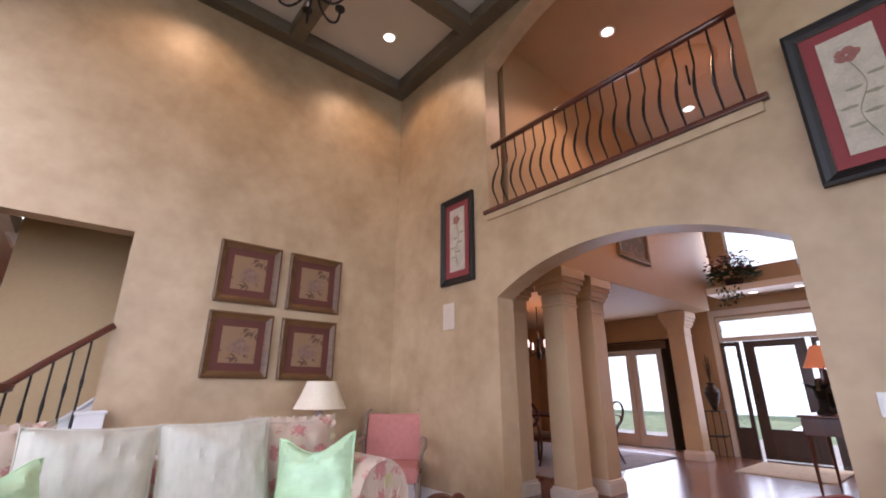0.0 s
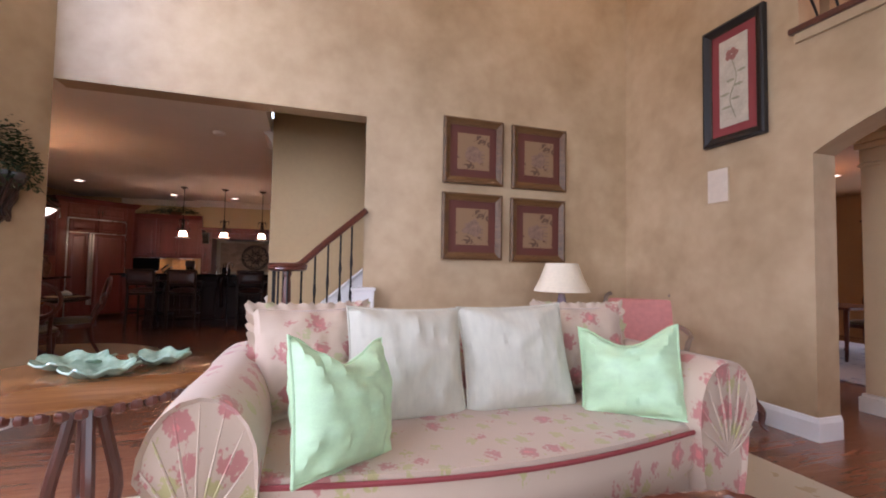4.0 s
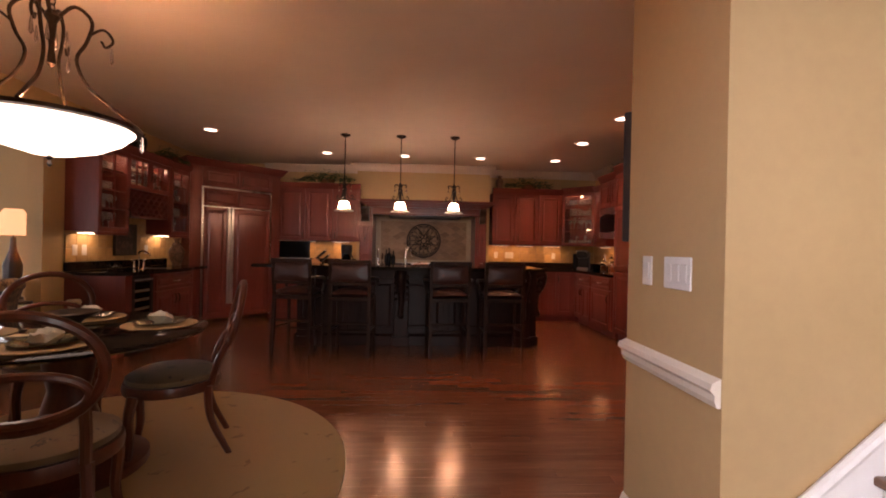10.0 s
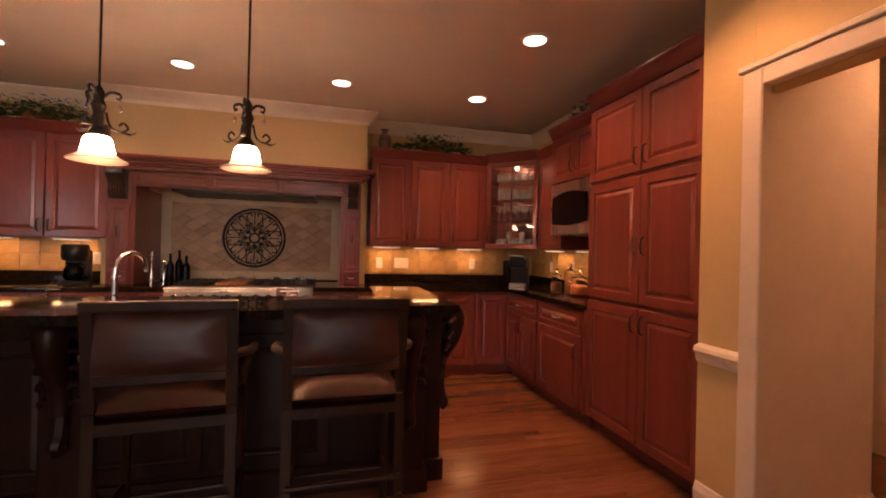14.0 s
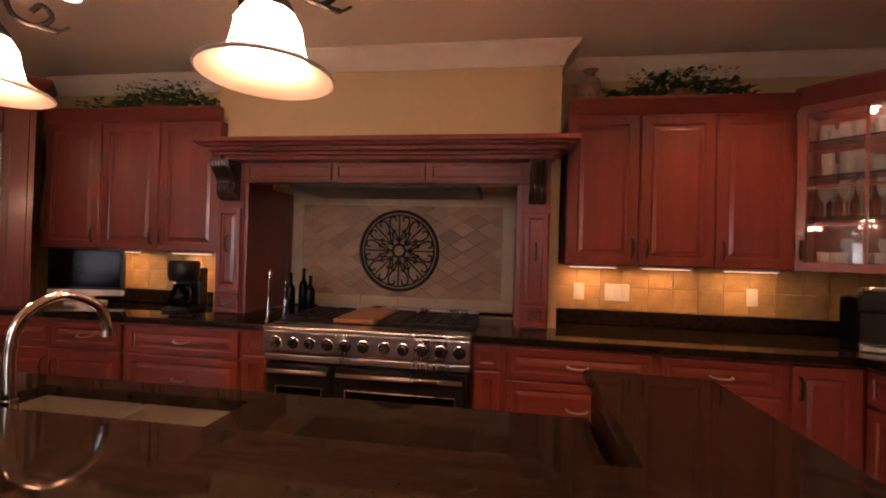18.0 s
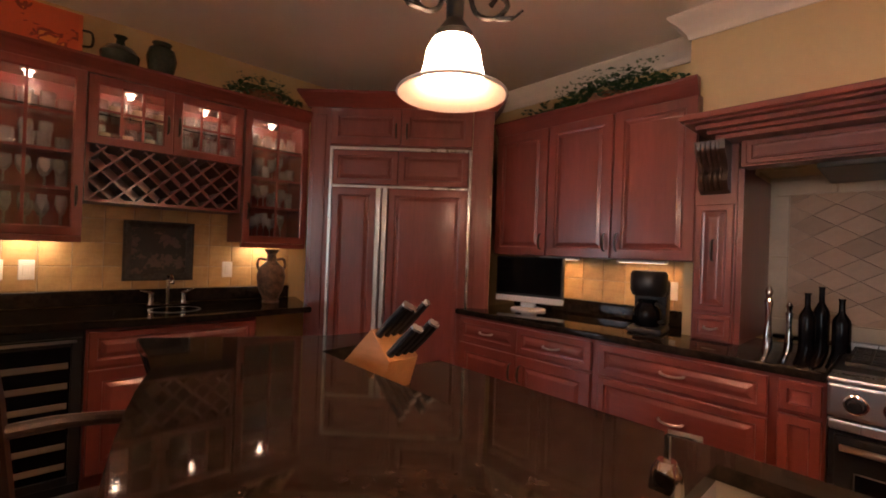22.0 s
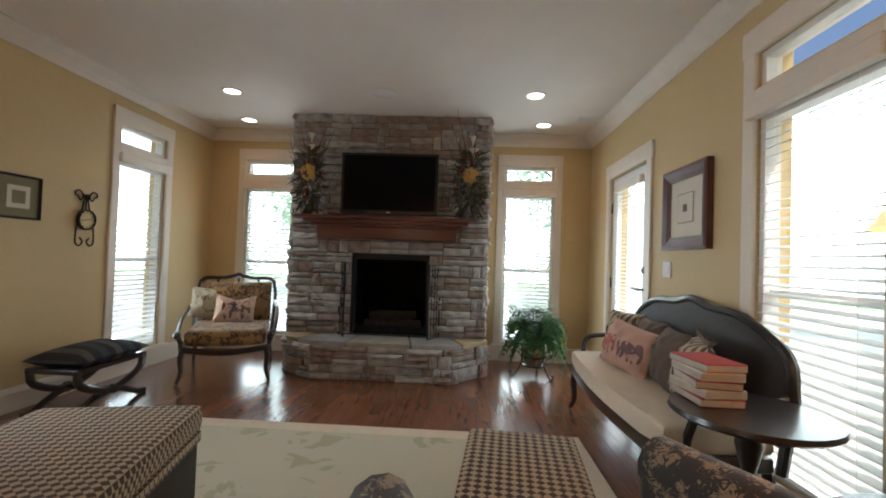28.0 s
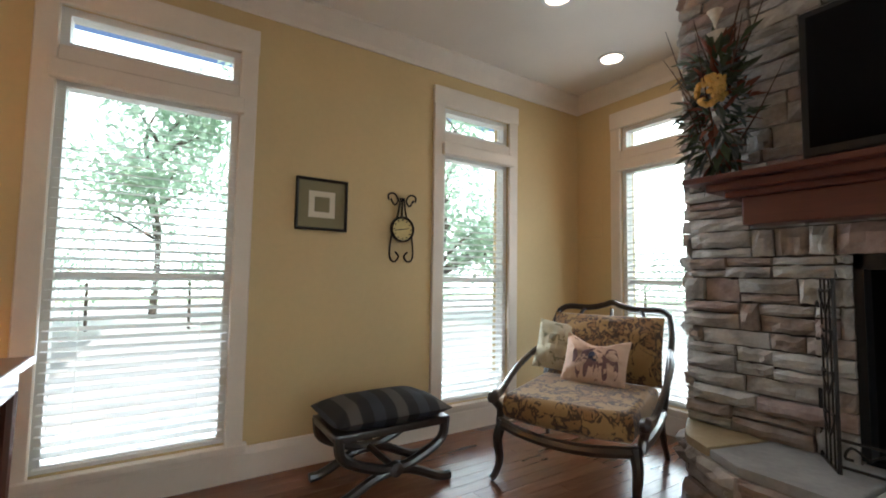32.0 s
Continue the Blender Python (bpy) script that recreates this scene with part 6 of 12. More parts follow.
tiled("tile_backsplash", "tumbled gold tile backsplash under the cabinets", pose(2.106, WY - 0.03, CT + 0.096, 0, 0, -90), 2.03, 0.42, 0.156, TILE_ME[0])

# range alcove: tile panel, iron medallion, pilasters and mantel
PY = 12.868
bm = B()
box(bm, -2.03, PY - 0.004, 0.88, -0.19, PY + 0.05, 1.84)
panel = solo("range_backsplash", bm, GROUT, "stone tile panel behind the range with diamond field", "backsplash")
BORDERSTONE = material("cream_border_stone", (0.50, 0.42, 0.30), 0.5, vary=0.1, scale=9, bump=0.15)
for a, b_, c, d_ in ((-2.03, 0.905, -0.19, 1.00), (-2.03, 1.73, -0.19, 1.82), (-2.03, 1.00, -1.93, 1.73), (-0.29, 1.00, -0.19, 1.73)):
    n_ = max(1, int(round((c - a) / 0.31))) if (c - a) > (d_ - b_) else 1
    k_ = max(1, int(round((d_ - b_) / 0.31))) if (d_ - b_) > (c - a) else 1
    for i in range(n_):
        for j in range(k_):
            o = part("border_tile", box(B(), a + (c - a) * i / n_ + 0.002, PY - 0.016, b_ + (d_ - b_) * j / k_ + 0.002, a + (c - a) * (i + 1) / n_ - 0.002, PY - 0.004, b_ + (d_ - b_) * (j + 1) / k_ - 0.002, 0.003), BORDERSTONE, panel)
dx, dz = 0.205, 0.122
DIA = B()
a = ring(DIA, [(dx / 2 - 0.004, -0.008, 0), (0, -0.008, dz / 2 - 0.003), (-dx / 2 + 0.004, -0.008, 0), (0, -0.008, -dz / 2 + 0.003)])
b_ = ring(DIA, [(dx / 2, 0, 0), (0, 0, dz / 2), (-dx / 2, 0, 0), (0, 0, -dz / 2)])
skin(DIA, [a, b_])
DIA = mesh_of("diamond_tile", DIA, PANELTILE)


def clip_rect(pts, x0, x1, z0, z1):
    """A convex polygon cut to an upright rectangle."""
    for ax, lim, sg in ((0, x0, 1), (0, x1, -1), (1, z0, 1), (1, z1, -1)):
        out = []
        for k, p in enumerate(pts):
            q = pts[k - 1]
            dp, dq = sg * (p[ax] - lim), sg * (q[ax] - lim)
            if dp * dq < 0:
                f = dq / (dq - dp)
                out.append((q[0] + f * (p[0] - q[0]), q[1] + f * (p[1] - q[1])))
            if dp >= 0:
                out.append(p)
        pts = out
    return pts


for j in range(-6, 7):
    for i in range(-5, 6):
        x, z = -1.11 + dx * (i + 0.5 * (j % 2)), 1.365 + dz / 2 * j
        if -1.93 + dx / 2 - 0.01 < x < -0.29 - dx / 2 + 0.01 and 1.0 + dz / 2 - 0.01 < z < 1.73 - dz / 2 + 0.01:
            o = new("diamond_tile", DIA)
            o.parent, o.location = panel, (x, PY - 0.004, z)
        else:
            q = clip_rect([(x + dx / 2 - 0.002, z), (x, z + dz / 2 - 0.002), (x - dx / 2 + 0.002, z), (x, z - dz / 2 + 0.002)], -1.928, -0.292, 1.002, 1.728)
            if len(q) > 2:
                bm = B()
                skin(bm, [ring(bm, [(a, PY - 0.0115, b) for a, b in q]), ring(bm, [(a, PY - 0.004, b) for a, b in q])])
                part("cut_tile", bm, PANELTILE, panel)
med = thing("wall_medallion", "round wrought iron scroll medallion hung over the range", "wall decoration", pose(-1.11, PY - 0.03, 1.365))
for r, t in ((0.315, 0.013), (0.285, 0.007), (0.05, 0.010)):
    part("hoop", tube(B(), [(r * math.cos(a), 0, r * math.sin(a)) for a in (2 * math.pi * k / 48 for k in range(49))], t, 6, False), IRON, med, smooth=True)
for k in range(8):
    a = math.pi / 4 * k
    rot = Matrix.Rotation(-a, 4, "Y")
    bm = B()
    tube(bm, [rot @ Vector(p) for p in ((0.05, 0, 0), (0.285, 0, 0))], 0.006, 5)
    for s in (-1, 1):
        tube(bm, [rot @ p for p in smooth_path([(0.06, 0, 0), (0.12, 0, s * 0.02), (0.20, 0, s * 0.075), (0.26, 0, s * 0.075), (0.265, 0, s * 0.035), (0.235, 0, s * 0.03)], 5)], 0.007, 5)
        tube(bm, [rot @ p for p in smooth_path([(0.08, 0, s * 0.012), (0.13, 0, s * 0.05), (0.165, 0, s * 0.045), (0.15, 0, s * 0.02)], 4)], 0.006, 5)
    part("scroll", bm, IRON, med, smooth=True)

mant = thing("range_mantel", "cherry mantel hood with carved corbels over the range", "range hood", pose(0, 0, 0))
bm = moulding(B(), [(0, 0), (0.02, 0), (0.05, 0.025), (0.10, 0.035), (0.13, 0.06), (0.15, 0.065), (0.15, 0.085), (0, 0.085)], [(-2.20, 12.275, 1.955), (-2.20, 12.09, 1.955), (0.07, 12.09, 1.955), (0.07, 12.275, 1.955)][::-1])
bm.free()
bm = B()
for (o, z0_, z1_) in ((0.0, 1.93, 1.955), (0.03, 1.955, 1.975), (0.07, 1.975, 2.0), (0.11, 2.0, 2.015), (0.13, 2.015, 2.045)):
    part("shelf_step", box(B(), -2.12 - o, 12.07 - o, z0_, 0.0 + o, 12.279, z1_, 0.004), CHERRY_X, mant)
bm.free()
part("valance", box(B(), -2.03, 12.17, 1.80, -0.13, 12.279, 1.935, 0.003), CHERRY_X, mant)
for k in range(3):
    d = new("valance_panel", mesh_of("valance_panel", door_mesh(0.60, 0.115, 0.022), CHERRY_X))
    d.parent, d.location = mant, (-2.005 + 0.625 * k, 12.169, 1.81)
for x0, x1 in ((-2.24, -2.045), (-0.165, 0.0)):
    w = x1 - x0
    p = part("pilaster", box(B(), x0, 12.20, CT, x1, 12.56, 1.93, 0.003), CHERRY, mant)
    d = new("panel", mesh_of("panel", door_mesh(w - 0.02, 0.56, 0.03), CHERRY))
    d.parent, d.location = p, (x0 + 0.01, 12.199, 1.06)
    o = new("handle", PULL_V)
    o.parent, o.location = p, (x0 + w / 2, 12.18, 1.38)
    d = new("drawer", mesh_of("drawer", door_mesh(w - 0.02, 0.13, 0.025), CHERRY))
    d.parent, d.location = p, (x0 + 0.01, 12.199, 0.915)
    o = new("handle", PULL_H)
    o.parent, o.location, o.scale = p, (x0 + w / 2, 12.18, 0.98), (0.55, 1, 1)
    bm = B()
    cor = [(0.0, 0.0), (-0.05, 0.02), (-0.075, 0.06), (-0.06, 0.11), (-0.085, 0.16), (-0.135, 0.21), (-0.14, 0.255), (0.0, 0.255)]
    a = ring(bm, [(x0 + 0.03, 12.20 + y, 1.675 + z) for y, z in cor])
    b_ = ring(bm, [(x1 - 0.03, 12.20 + y, 1.675 + z) for y, z in cor])
    skin(bm, [a, b_])
    for k in range(5):
        tube(bm, smooth_path([(x0 + 0.045 + 0.022 * k * w / 0.195, 12.20 - 0.05, 1.69), (x0 + 0.045 + 0.022 * k * w / 0.195, 12.12, 1.75), (x0 + 0.045 + 0.022 * k * w / 0.195, 12.135, 1.80), (x0 + 0.045 + 0.022 * k * w / 0.195, 12.07, 1.88), (x0 + 0.045 + 0.022 * k * w / 0.195, 12.062, 1.92)], 4), 0.010, 5)
    part("corbel", bm, DARKWOOD, mant, "dark carved acanthus corbel", smooth=True)
for x0, x1 in ((-2.045, -2.02), (-0.20, -0.166)):
    part("cheek", box(B(), x0, 12.21, CT, x1, 12.83, 1.80), CHERRY, mant)
part("hood_liner", box(B(), -1.75, 12.25, 1.775, -0.45, 12.80, 1.83, 0.01), BLACK, mant, "dark hood insert")

# range cooker
rg = thing("range_cooker", "wide stainless range with black ovens and red-brown griddle", "stove", pose(-1.65, 11.86, 0))
RW = 1.21
part("body", box(B(), 0, 0.03, 0.12, RW, 0.70, 0.90, 0.004), BLACK, rg)
part("control_panel", box(B(), 0, -0.035, 0.755, RW, 0.05, 0.885, 0.012), STEEL, rg, "brushed steel control panel")
part("bull_nose", box(B(), 0, -0.05, 0.885, RW, 0.12, 0.91, 0.010), STEEL, rg)
part("lower_trim", box(B(), 0, -0.02, 0.705, RW, 0.04, 0.745, 0.008), STEEL, rg)
for k in range(11):
    x = 0.08 + 0.105 * k + (0.02 if k > 5 else 0)
    kn = part("knob", lathe(B(), [(0.0, 0.0), (0.030, 0.0), (0.030, 0.008), (0.022, 0.010), (0.020, 0.034), (0.016, 0.038), (0.0, 0.038)], seg=16, caps=False, m=pose(x, -0.035, 0.815, 90, 0, 0)), BLACK, rg, smooth=True)
    part("bezel", lathe(B(), [(0.033, 0.0), (0.036, 0.004), (0.031, 0.006)], seg=16, m=pose(x, -0.034, 0.815, 90, 0, 0)), CHROME, kn, smooth=True)
for x0, x1 in ((0.02, 0.42), (0.44, 1.19)):
    od = part("oven_door", box(B(), x0, -0.02, 0.16, x1, 0.03, 0.69, 0.006), BLACK, rg)
    part("handle", tube(B(), [(x0 + 0.02, -0.06, 0.655), (x1 - 0.02, -0.06, 0.655)], 0.013, 8), STEEL, od, smooth=True)
    part("window", box(B(), x0 + 0.06, -0.024, 0.28, x1 - 0.06, -0.018, 0.56, 0.004), SCREEN, od)
    part("window_trim", tube(B(), [(x0 + 0.06, -0.022, 0.28), (x1 - 0.06, -0.022, 0.28), (x1 - 0.06, -0.022, 0.56), (x0 + 0.06, -0.022, 0.56), (x0 + 0.06, -0.022, 0.28)], 0.003, 5), STEEL, od)
part("cooktop", box(B(), 0.01, 0.10, 0.895, RW - 0.01, 0.70, 0.912), BLACK, rg)
part("griddle_board", box(B(), 0.36, 0.12, 0.914, 0.62, 0.66, 0.945, 0.006), wood("cutting_board_wood", (0.27, 0.11, 0.04), (0.42, 0.19, 0.08), 0.4, "Y", 8, 0.1), rg, "wooden board over the griddle")
part("back_guard", box(B(), 0.0, 0.68, 0.90, RW, 0.71, 0.955, 0.006), STEEL, rg)
gb = B()
for x0, x1 in ((-0.145, -0.01), (0.01, 0.145)):
    for y in (-0.24, -0.12, 0.0, 0.12, 0.24):
        box(gb, x0, y - 0.006, 0.0, x1, y + 0.006, 0.016)
    box(gb, x0, -0.25, 0, x0 + 0.012, 0.25, 0.014)
    box(gb, x1 - 0.012, -0.25, 0, x1, 0.25, 0.014)
    box(gb, (x0 + x1) / 2 - 0.006, -0.25, 0, (x0 + x1) / 2 + 0.006, 0.25, 0.014)
GR = mesh_of("grate", gb, IRON)
for x in (0.18, 0.78, 1.07):
    o = new("grate", GR)
    o.parent, o.location = rg, (x, 0.39, 0.925)
    for y in (0.26, 0.52):
        for q in (-0.075, 0.075):
            b2 = new("burner", bpy.data.meshes.get("burner") or mesh_of("burner", lathe(B(), [(0.045, 0), (0.045, 0.012), (0.03, 0.018), (0.0, 0.018)], seg=14, caps=False), IRON, True))
            b2.parent, b2.location = rg, (x + q, y, 0.912)

# built-in refrigerator set across the corner
S2 = math.sqrt(0.5)
fr = thing("refrigerator", "built-in refrigerator with cherry panels and steel trim", "refrigerator", pose(-4.44, 11.19, 0, 0, 0, 45.6))
FW = 1.075
part("body", box(B(), 0, 0.01, 0.08, FW, 0.60, 2.08), CHERRY, fr)
for x0, x1 in ((0.0, 0.022), (FW - 0.022, FW)):
    part("side_trim", box(B(), x0, -0.012, 0.08, x1, 0.02, 2.09, 0.003), STEEL, fr, "brushed steel edge trim")
part("top_trim", box(B(), 0.022, -0.012, 2.068, FW - 0.022, 0.02, 2.09, 0.003), STEEL, fr)
part("mid_trim", box(B(), 0.022, -0.010, 1.785, FW - 0.022, 0.02, 1.80, 0.002), STEEL, fr)
for x0, w in ((0.024, 0.50), (0.526, 0.525)):
    front(fr, x0, 1.802, w, 0.264, None, "grille_panel", CHERRY_X, 0.04)
front(fr, 0.024, 0.12, 0.345, 1.66, None, "door_panel", CHERRY, 0.05)
front(fr, 0.455, 0.12, 0.596, 1.66, None, "door_panel", CHERRY, 0.05)
for x in (0.385, 0.435):
    part("door_handle", box(B(), x - 0.019, -0.05, 0.30, x + 0.019, -0.012, 1.78, 0.008), STEEL, fr, "full-height steel handle")
hs = thing("refrigerator_surround", "cherry surround with top cabinet over the refrigerator", "cabinet", pose(-4.44, 11.19, 0, 0, 0, 45.6), "kitchen cabinets")
for x0, x1 in ((-0.16, -0.003), (FW + 0.003, FW + 0.16)):
    part("stile", box(B(), x0, 0.0, 0.0, x1, 0.05, 2.40), CHERRY, hs)
    part("pilaster", box(B(), x0 + 0.03, -0.008, 0.12, x1 - 0.03, 0.0, 2.33, 0.004), CHERRY, hs)
part("top_body", box(B(), 0.0, 0.012, 2.094, FW, 0.60, 2.40), CHERRY, hs)
front(hs, 0.0, 2.10, FW / 2, 0.28, (FW / 2 - 0.04, 0.11, "v"))
front(hs, FW / 2, 2.10, FW / 2, 0.28, (0.04, 0.11, "v"))
bm = moulding(B(), [(0, 0), (0.012, 0), (0.03, 0.03), (0.06, 0.07), (0.075, 0.09), (0.075, 0.11), (0, 0.11)], [(-0.17, 0.25, 2.385), (-0.17, 0, 2.385), (FW + 0.17, 0, 2.385), (FW + 0.17, 0.25, 2.385)])
part("crown", bm, CHERRY_X, hs)
part("side_panel", box(B(), -0.16, 0.05, 0.0, -0.13, 0.34, 2.39), CHERRY, hs)
part("side_panel", box(B(), FW + 0.13, 0.05, 0.0, FW + 0.16, 0.34, 2.39), CHERRY, hs)

# ---- wet bar on the west wall ----
BX, BU = -4.897, 0.325
bar_m = pose(BX + BU, 9.29, 0, 0, 0, 90)
STRIPGLASS = glowing("strip_lamp_lens", (1.0, 0.72, 0.42), 3)
LAMPGLASS = glowing("case_lamp_lens", (1.0, 0.72, 0.42), 24)


def goblet(r, h):
    return lathe(B(), [(r * 0.8, 0), (r * 0.75, 0.004), (0.005, 0.008), (0.004, h * 0.45), (r * 0.6, h * 0.55), (r, h * 0.75), (r * 0.85, h), (r * 0.8, h), (r * 0.93, h * 0.75), (r * 0.5, h * 0.58), (0.0, h * 0.52)], seg=10)


def tumbler(r, h):
    return lathe(B(), [(r * 0.85, 0), (r, h), (r * 0.93, h), (r * 0.78, 0.012), (0, 0.012)], seg=10)


CUPS = [mesh_of("glass", goblet(0.034, 0.17), GLASSWARE, True), mesh_of("glass", goblet(0.026, 0.20), GLASSWARE, True), mesh_of("glass", tumbler(0.034, 0.09), GLASSWARE, True), mesh_of("glass", tumbler(0.03, 0.13), GLASSWARE, True)]
CHINA = material("ivory_china", (0.72, 0.62, 0.46), 0.25, vary=0.05, bump=0.0)


def stock(m, x0, x1, z, seed, kinds, deep=(0.10, 0.22), name="wine_glass", label="clear stemmed glass on a glass shelf"):
    rnd = random.Random(seed)
    n = max(2, int((x1 - x0) / 0.074))
    for k in range(n):
        for y in deep:
            if rnd.random() < 0.06:
                continue
            o = new(name, CUPS[rnd.choice(kinds)])
            tagged(o, label, "glass", "glassware in the cases")
            o.matrix_world = m @ pose(x0 + (x1 - x0) * (k + 0.5) / n + rnd.uniform(-0.008, 0.008), y, z)


def case_light(m, x, y, z, watts=1.9):
    e = thing("case_light", "small round halogen light inside the cabinet", "light", m @ pose(x, y, z))
    part("ring", lathe(B(), [(0.034, 0), (0.034, -0.012), (0.026, -0.012), (0.026, -0.004)], seg=16), STEEL, e)
    part("lens", lathe(B(), [(0.025, -0.005), (0.02, -0.010), (0.0, -0.011)], seg=14, caps=False), LAMPGLASS, e)
    p = (m @ pose(x, y, z - 0.03)).translation
    bulb("case_halogen", p, watts, (1.0, 0.74, 0.48), 0.015)


Z0, Z1 = 1.335, 2.25
for w, x, nm, rows in ((0.48, 0.0, "tall glazed cherry wall case full of stemmed glasses", 4), (0.46, 1.32, "narrow glazed cherry wall case full of glasses", 4)):
    m = bar_m @ pose(x, 0, 0)
    sc = show_case("wall_case", nm, m, w, BU - 0.004, Z0, Z1, (1.58, 1.80, 2.02), [(0.0, Z0, w, Z1 - Z0, 2, rows, (w - 0.03, 0.22) if x == 0 else (0.03, 0.22))])
    part("light_rail", box(B(), 0.0, -0.012, Z0 - 0.035, w, 0.02, Z0 - 0.001, 0.004), CHERRY_X, sc)
    for q, s in enumerate((Z0 + 0.021, 1.585, 1.805, 2.025)):
        stock(m, 0.05, w - 0.05, s, 7 * q + int(x * 10), ((1, 1, 0), (0, 3), (0, 2), (2, 2))[q])
    case_light(m, w * 0.5, 0.13, Z1 - 0.021)
m = bar_m @ pose(0.485, 0.02, 0)
mid = show_case("wall_case", "low glazed cherry case over a lattice wine rack", m, 0.83, BU - 0.024, 1.86, Z1, (2.04,), [(0.0, 1.86, 0.415, Z1 - 1.86, 3, 2, (0.385, 0.18)), (0.415, 1.86, 0.415, Z1 - 1.86, 3, 2, (0.03, 0.18))])
bm = B()
box(bm, 0, 0.0, 1.535, 0.83, BU - 0.03, 1.552)
box(bm, 0, 0.0, 1.552, 0.018, BU - 0.03, 1.858)
box(bm, 0.812, 0.0, 1.552, 0.83, BU - 0.03, 1.858)
box(bm, 0.018, BU - 0.05, 1.552, 0.812, BU - 0.03, 1.858)
part("rack_frame", bm, CHERRY_X, mid)
for sgn in (-1, 1):
    bm = B()
    for k in range(-3, 9):
        x0 = 0.018 + k * 0.115 if sgn > 0 else 0.812 - k * 0.115
        a, b = (x0, 1.552), (x0 + sgn * 0.306, 1.858)
        lo, hi = 0.018, 0.812
        pa, pb = list(a), list(b)
        for p_, q_ in ((pa, b), (pb, a)):
            for lim, cmp in ((lo, p_[0] < lo), (hi, p_[0] > hi)):
                if cmp:
                    f = (lim - a[0]) / (b[0] - a[0])
                    p_[0], p_[1] = lim, a[1] + (b[1] - a[1]) * f
        if not (lo <= pa[0] <= hi and lo <= pb[0] <= hi) or abs(pa[0] - pb[0]) < 0.02 or pa[1] < 1.55 or pb[1] < 1.55 or pa[1] > 1.86 or pb[1] > 1.86:
            continue
        d = Vector((pb[0] - pa[0], 0, pb[1] - pa[1]))
        nrm = Vector((-d.z, 0, d.x)).normalized() * 0.005
        yy = 0.006 if sgn > 0 else 0.009
        A, Bv = Vector((pa[0], yy, pa[1])), Vector((pb[0], yy, pb[1]))
        dep = Vector((0, BU - 0.07, 0))
        r0 = ring(bm, [A + nrm, A - nrm, A - nrm + dep, A + nrm + dep])
        r1 = ring(bm, [Bv + nrm, Bv - nrm, Bv - nrm + dep, Bv + nrm + dep])
        skin(bm, [r0, r1])
    part("lattice", bm, CHERRY_X, mid, "crossed wine rack slats")
stock(m, 0.04, 0.79, 1.885, 31, (2, 3), name="cocktail_glass", label="small clear tumbler in the lit case")
stock(m, 0.04, 0.79, 2.05, 32, (2, 2), name="cocktail_glass", label="small clear tumbler in the lit case")
for k in range(6):
    o = solo("china_cup", lathe(B(), [(0.02, 0), (0.03, 0.02), (0.035, 0.06), (0.031, 0.06), (0.025, 0.02), (0, 0.012)], seg=14), CHINA, "ivory china cup in the lit case", "cup", m @ pose(0.08 + 0.055 * k, 0.065, 1.882 + (0.163 if k % 2 else 0)), "china cups", smooth=True)
case_light(m, 0.21, 0.14, Z1 - 0.021)
case_light(m, 0.62, 0.14, Z1 - 0.021)
bm = moulding(B(), [(0, 0), (0.012, 0), (0.02, 0.02), (0.045, 0.055), (0.06, 0.07), (0.06, 0.085), (-0.3, 0.085), (-0.3, 0)], [(-0.001, 0.0, Z1 + 0.001), (1.785, 0.0, Z1 + 0.001)])
solo("cabinet_crown", bm, CHERRY_X, "cherry crown moulding along the bar cases", "moulding", bar_m)
# base units
bb = pose(-4.275, 9.30, 0, 0, 0, 90)
cabinet("end_panel", "cherry end panel beside the wine cooler", bb, 0.11, 0.615, 0.865, [])
cabinet("base_cabinet", "cherry bar cabinet with a drawer over two doors", bb @ pose(0.49, 0, 0), 0.84, 0.615, 0.865, [(0.01, 0.66, 0.82, 0.19, (0.41, 0.095, "h"), "drawer", CHERRY_X, 0.035), drr(0.01, 0.11, 0.41, 0.54), dl(0.42, 0.11, 0.41, 0.54)])
wf = thing("wine_cooler", "black glass-fronted wine cooler under the counter", "wine cooler", bb @ pose(0.113, 0.02, 0))
part("body", box(B(), 0, 0.02, 0.01, 0.374, 0.58, 0.862), BLACK, wf)
bm = B()
box(bm, 0.004, -0.02, 0.09, 0.05, 0.018, 0.82, 0.003)
box(bm, 0.324, -0.02, 0.09, 0.37, 0.018, 0.82, 0.003)
box(bm, 0.05, -0.02, 0.09, 0.324, 0.018, 0.13, 0.003)
box(bm, 0.05, -0.02, 0.78, 0.324, 0.018, 0.82, 0.003)
dd = part("door", bm, BLACK, wf)
part("pane", box(B(), 0.05, -0.004, 0.13, 0.324, 0.0, 0.78), SCREEN, dd, "dark glass pane")
RACKW = wood("beech_rack_slat", (0.16, 0.12, 0.08), (0.24, 0.19, 0.13), 0.5, "X")
for k in range(6):
    part("rack_front", box(B(), 0.06, -0.012, 0.17 + 0.10 * k, 0.314, -0.006, 0.20 + 0.10 * k, 0.002), RACKW, wf, "pale wooden rack front")
part("grille", box(B(), 0.01, -0.005, 0.015, 0.364, 0.018, 0.085, 0.003), BLACK, wf)
part("handle", box(B(), 0.03, -0.035, 0.80, 0.344, -0.021, 0.815, 0.004), STEEL, dd)
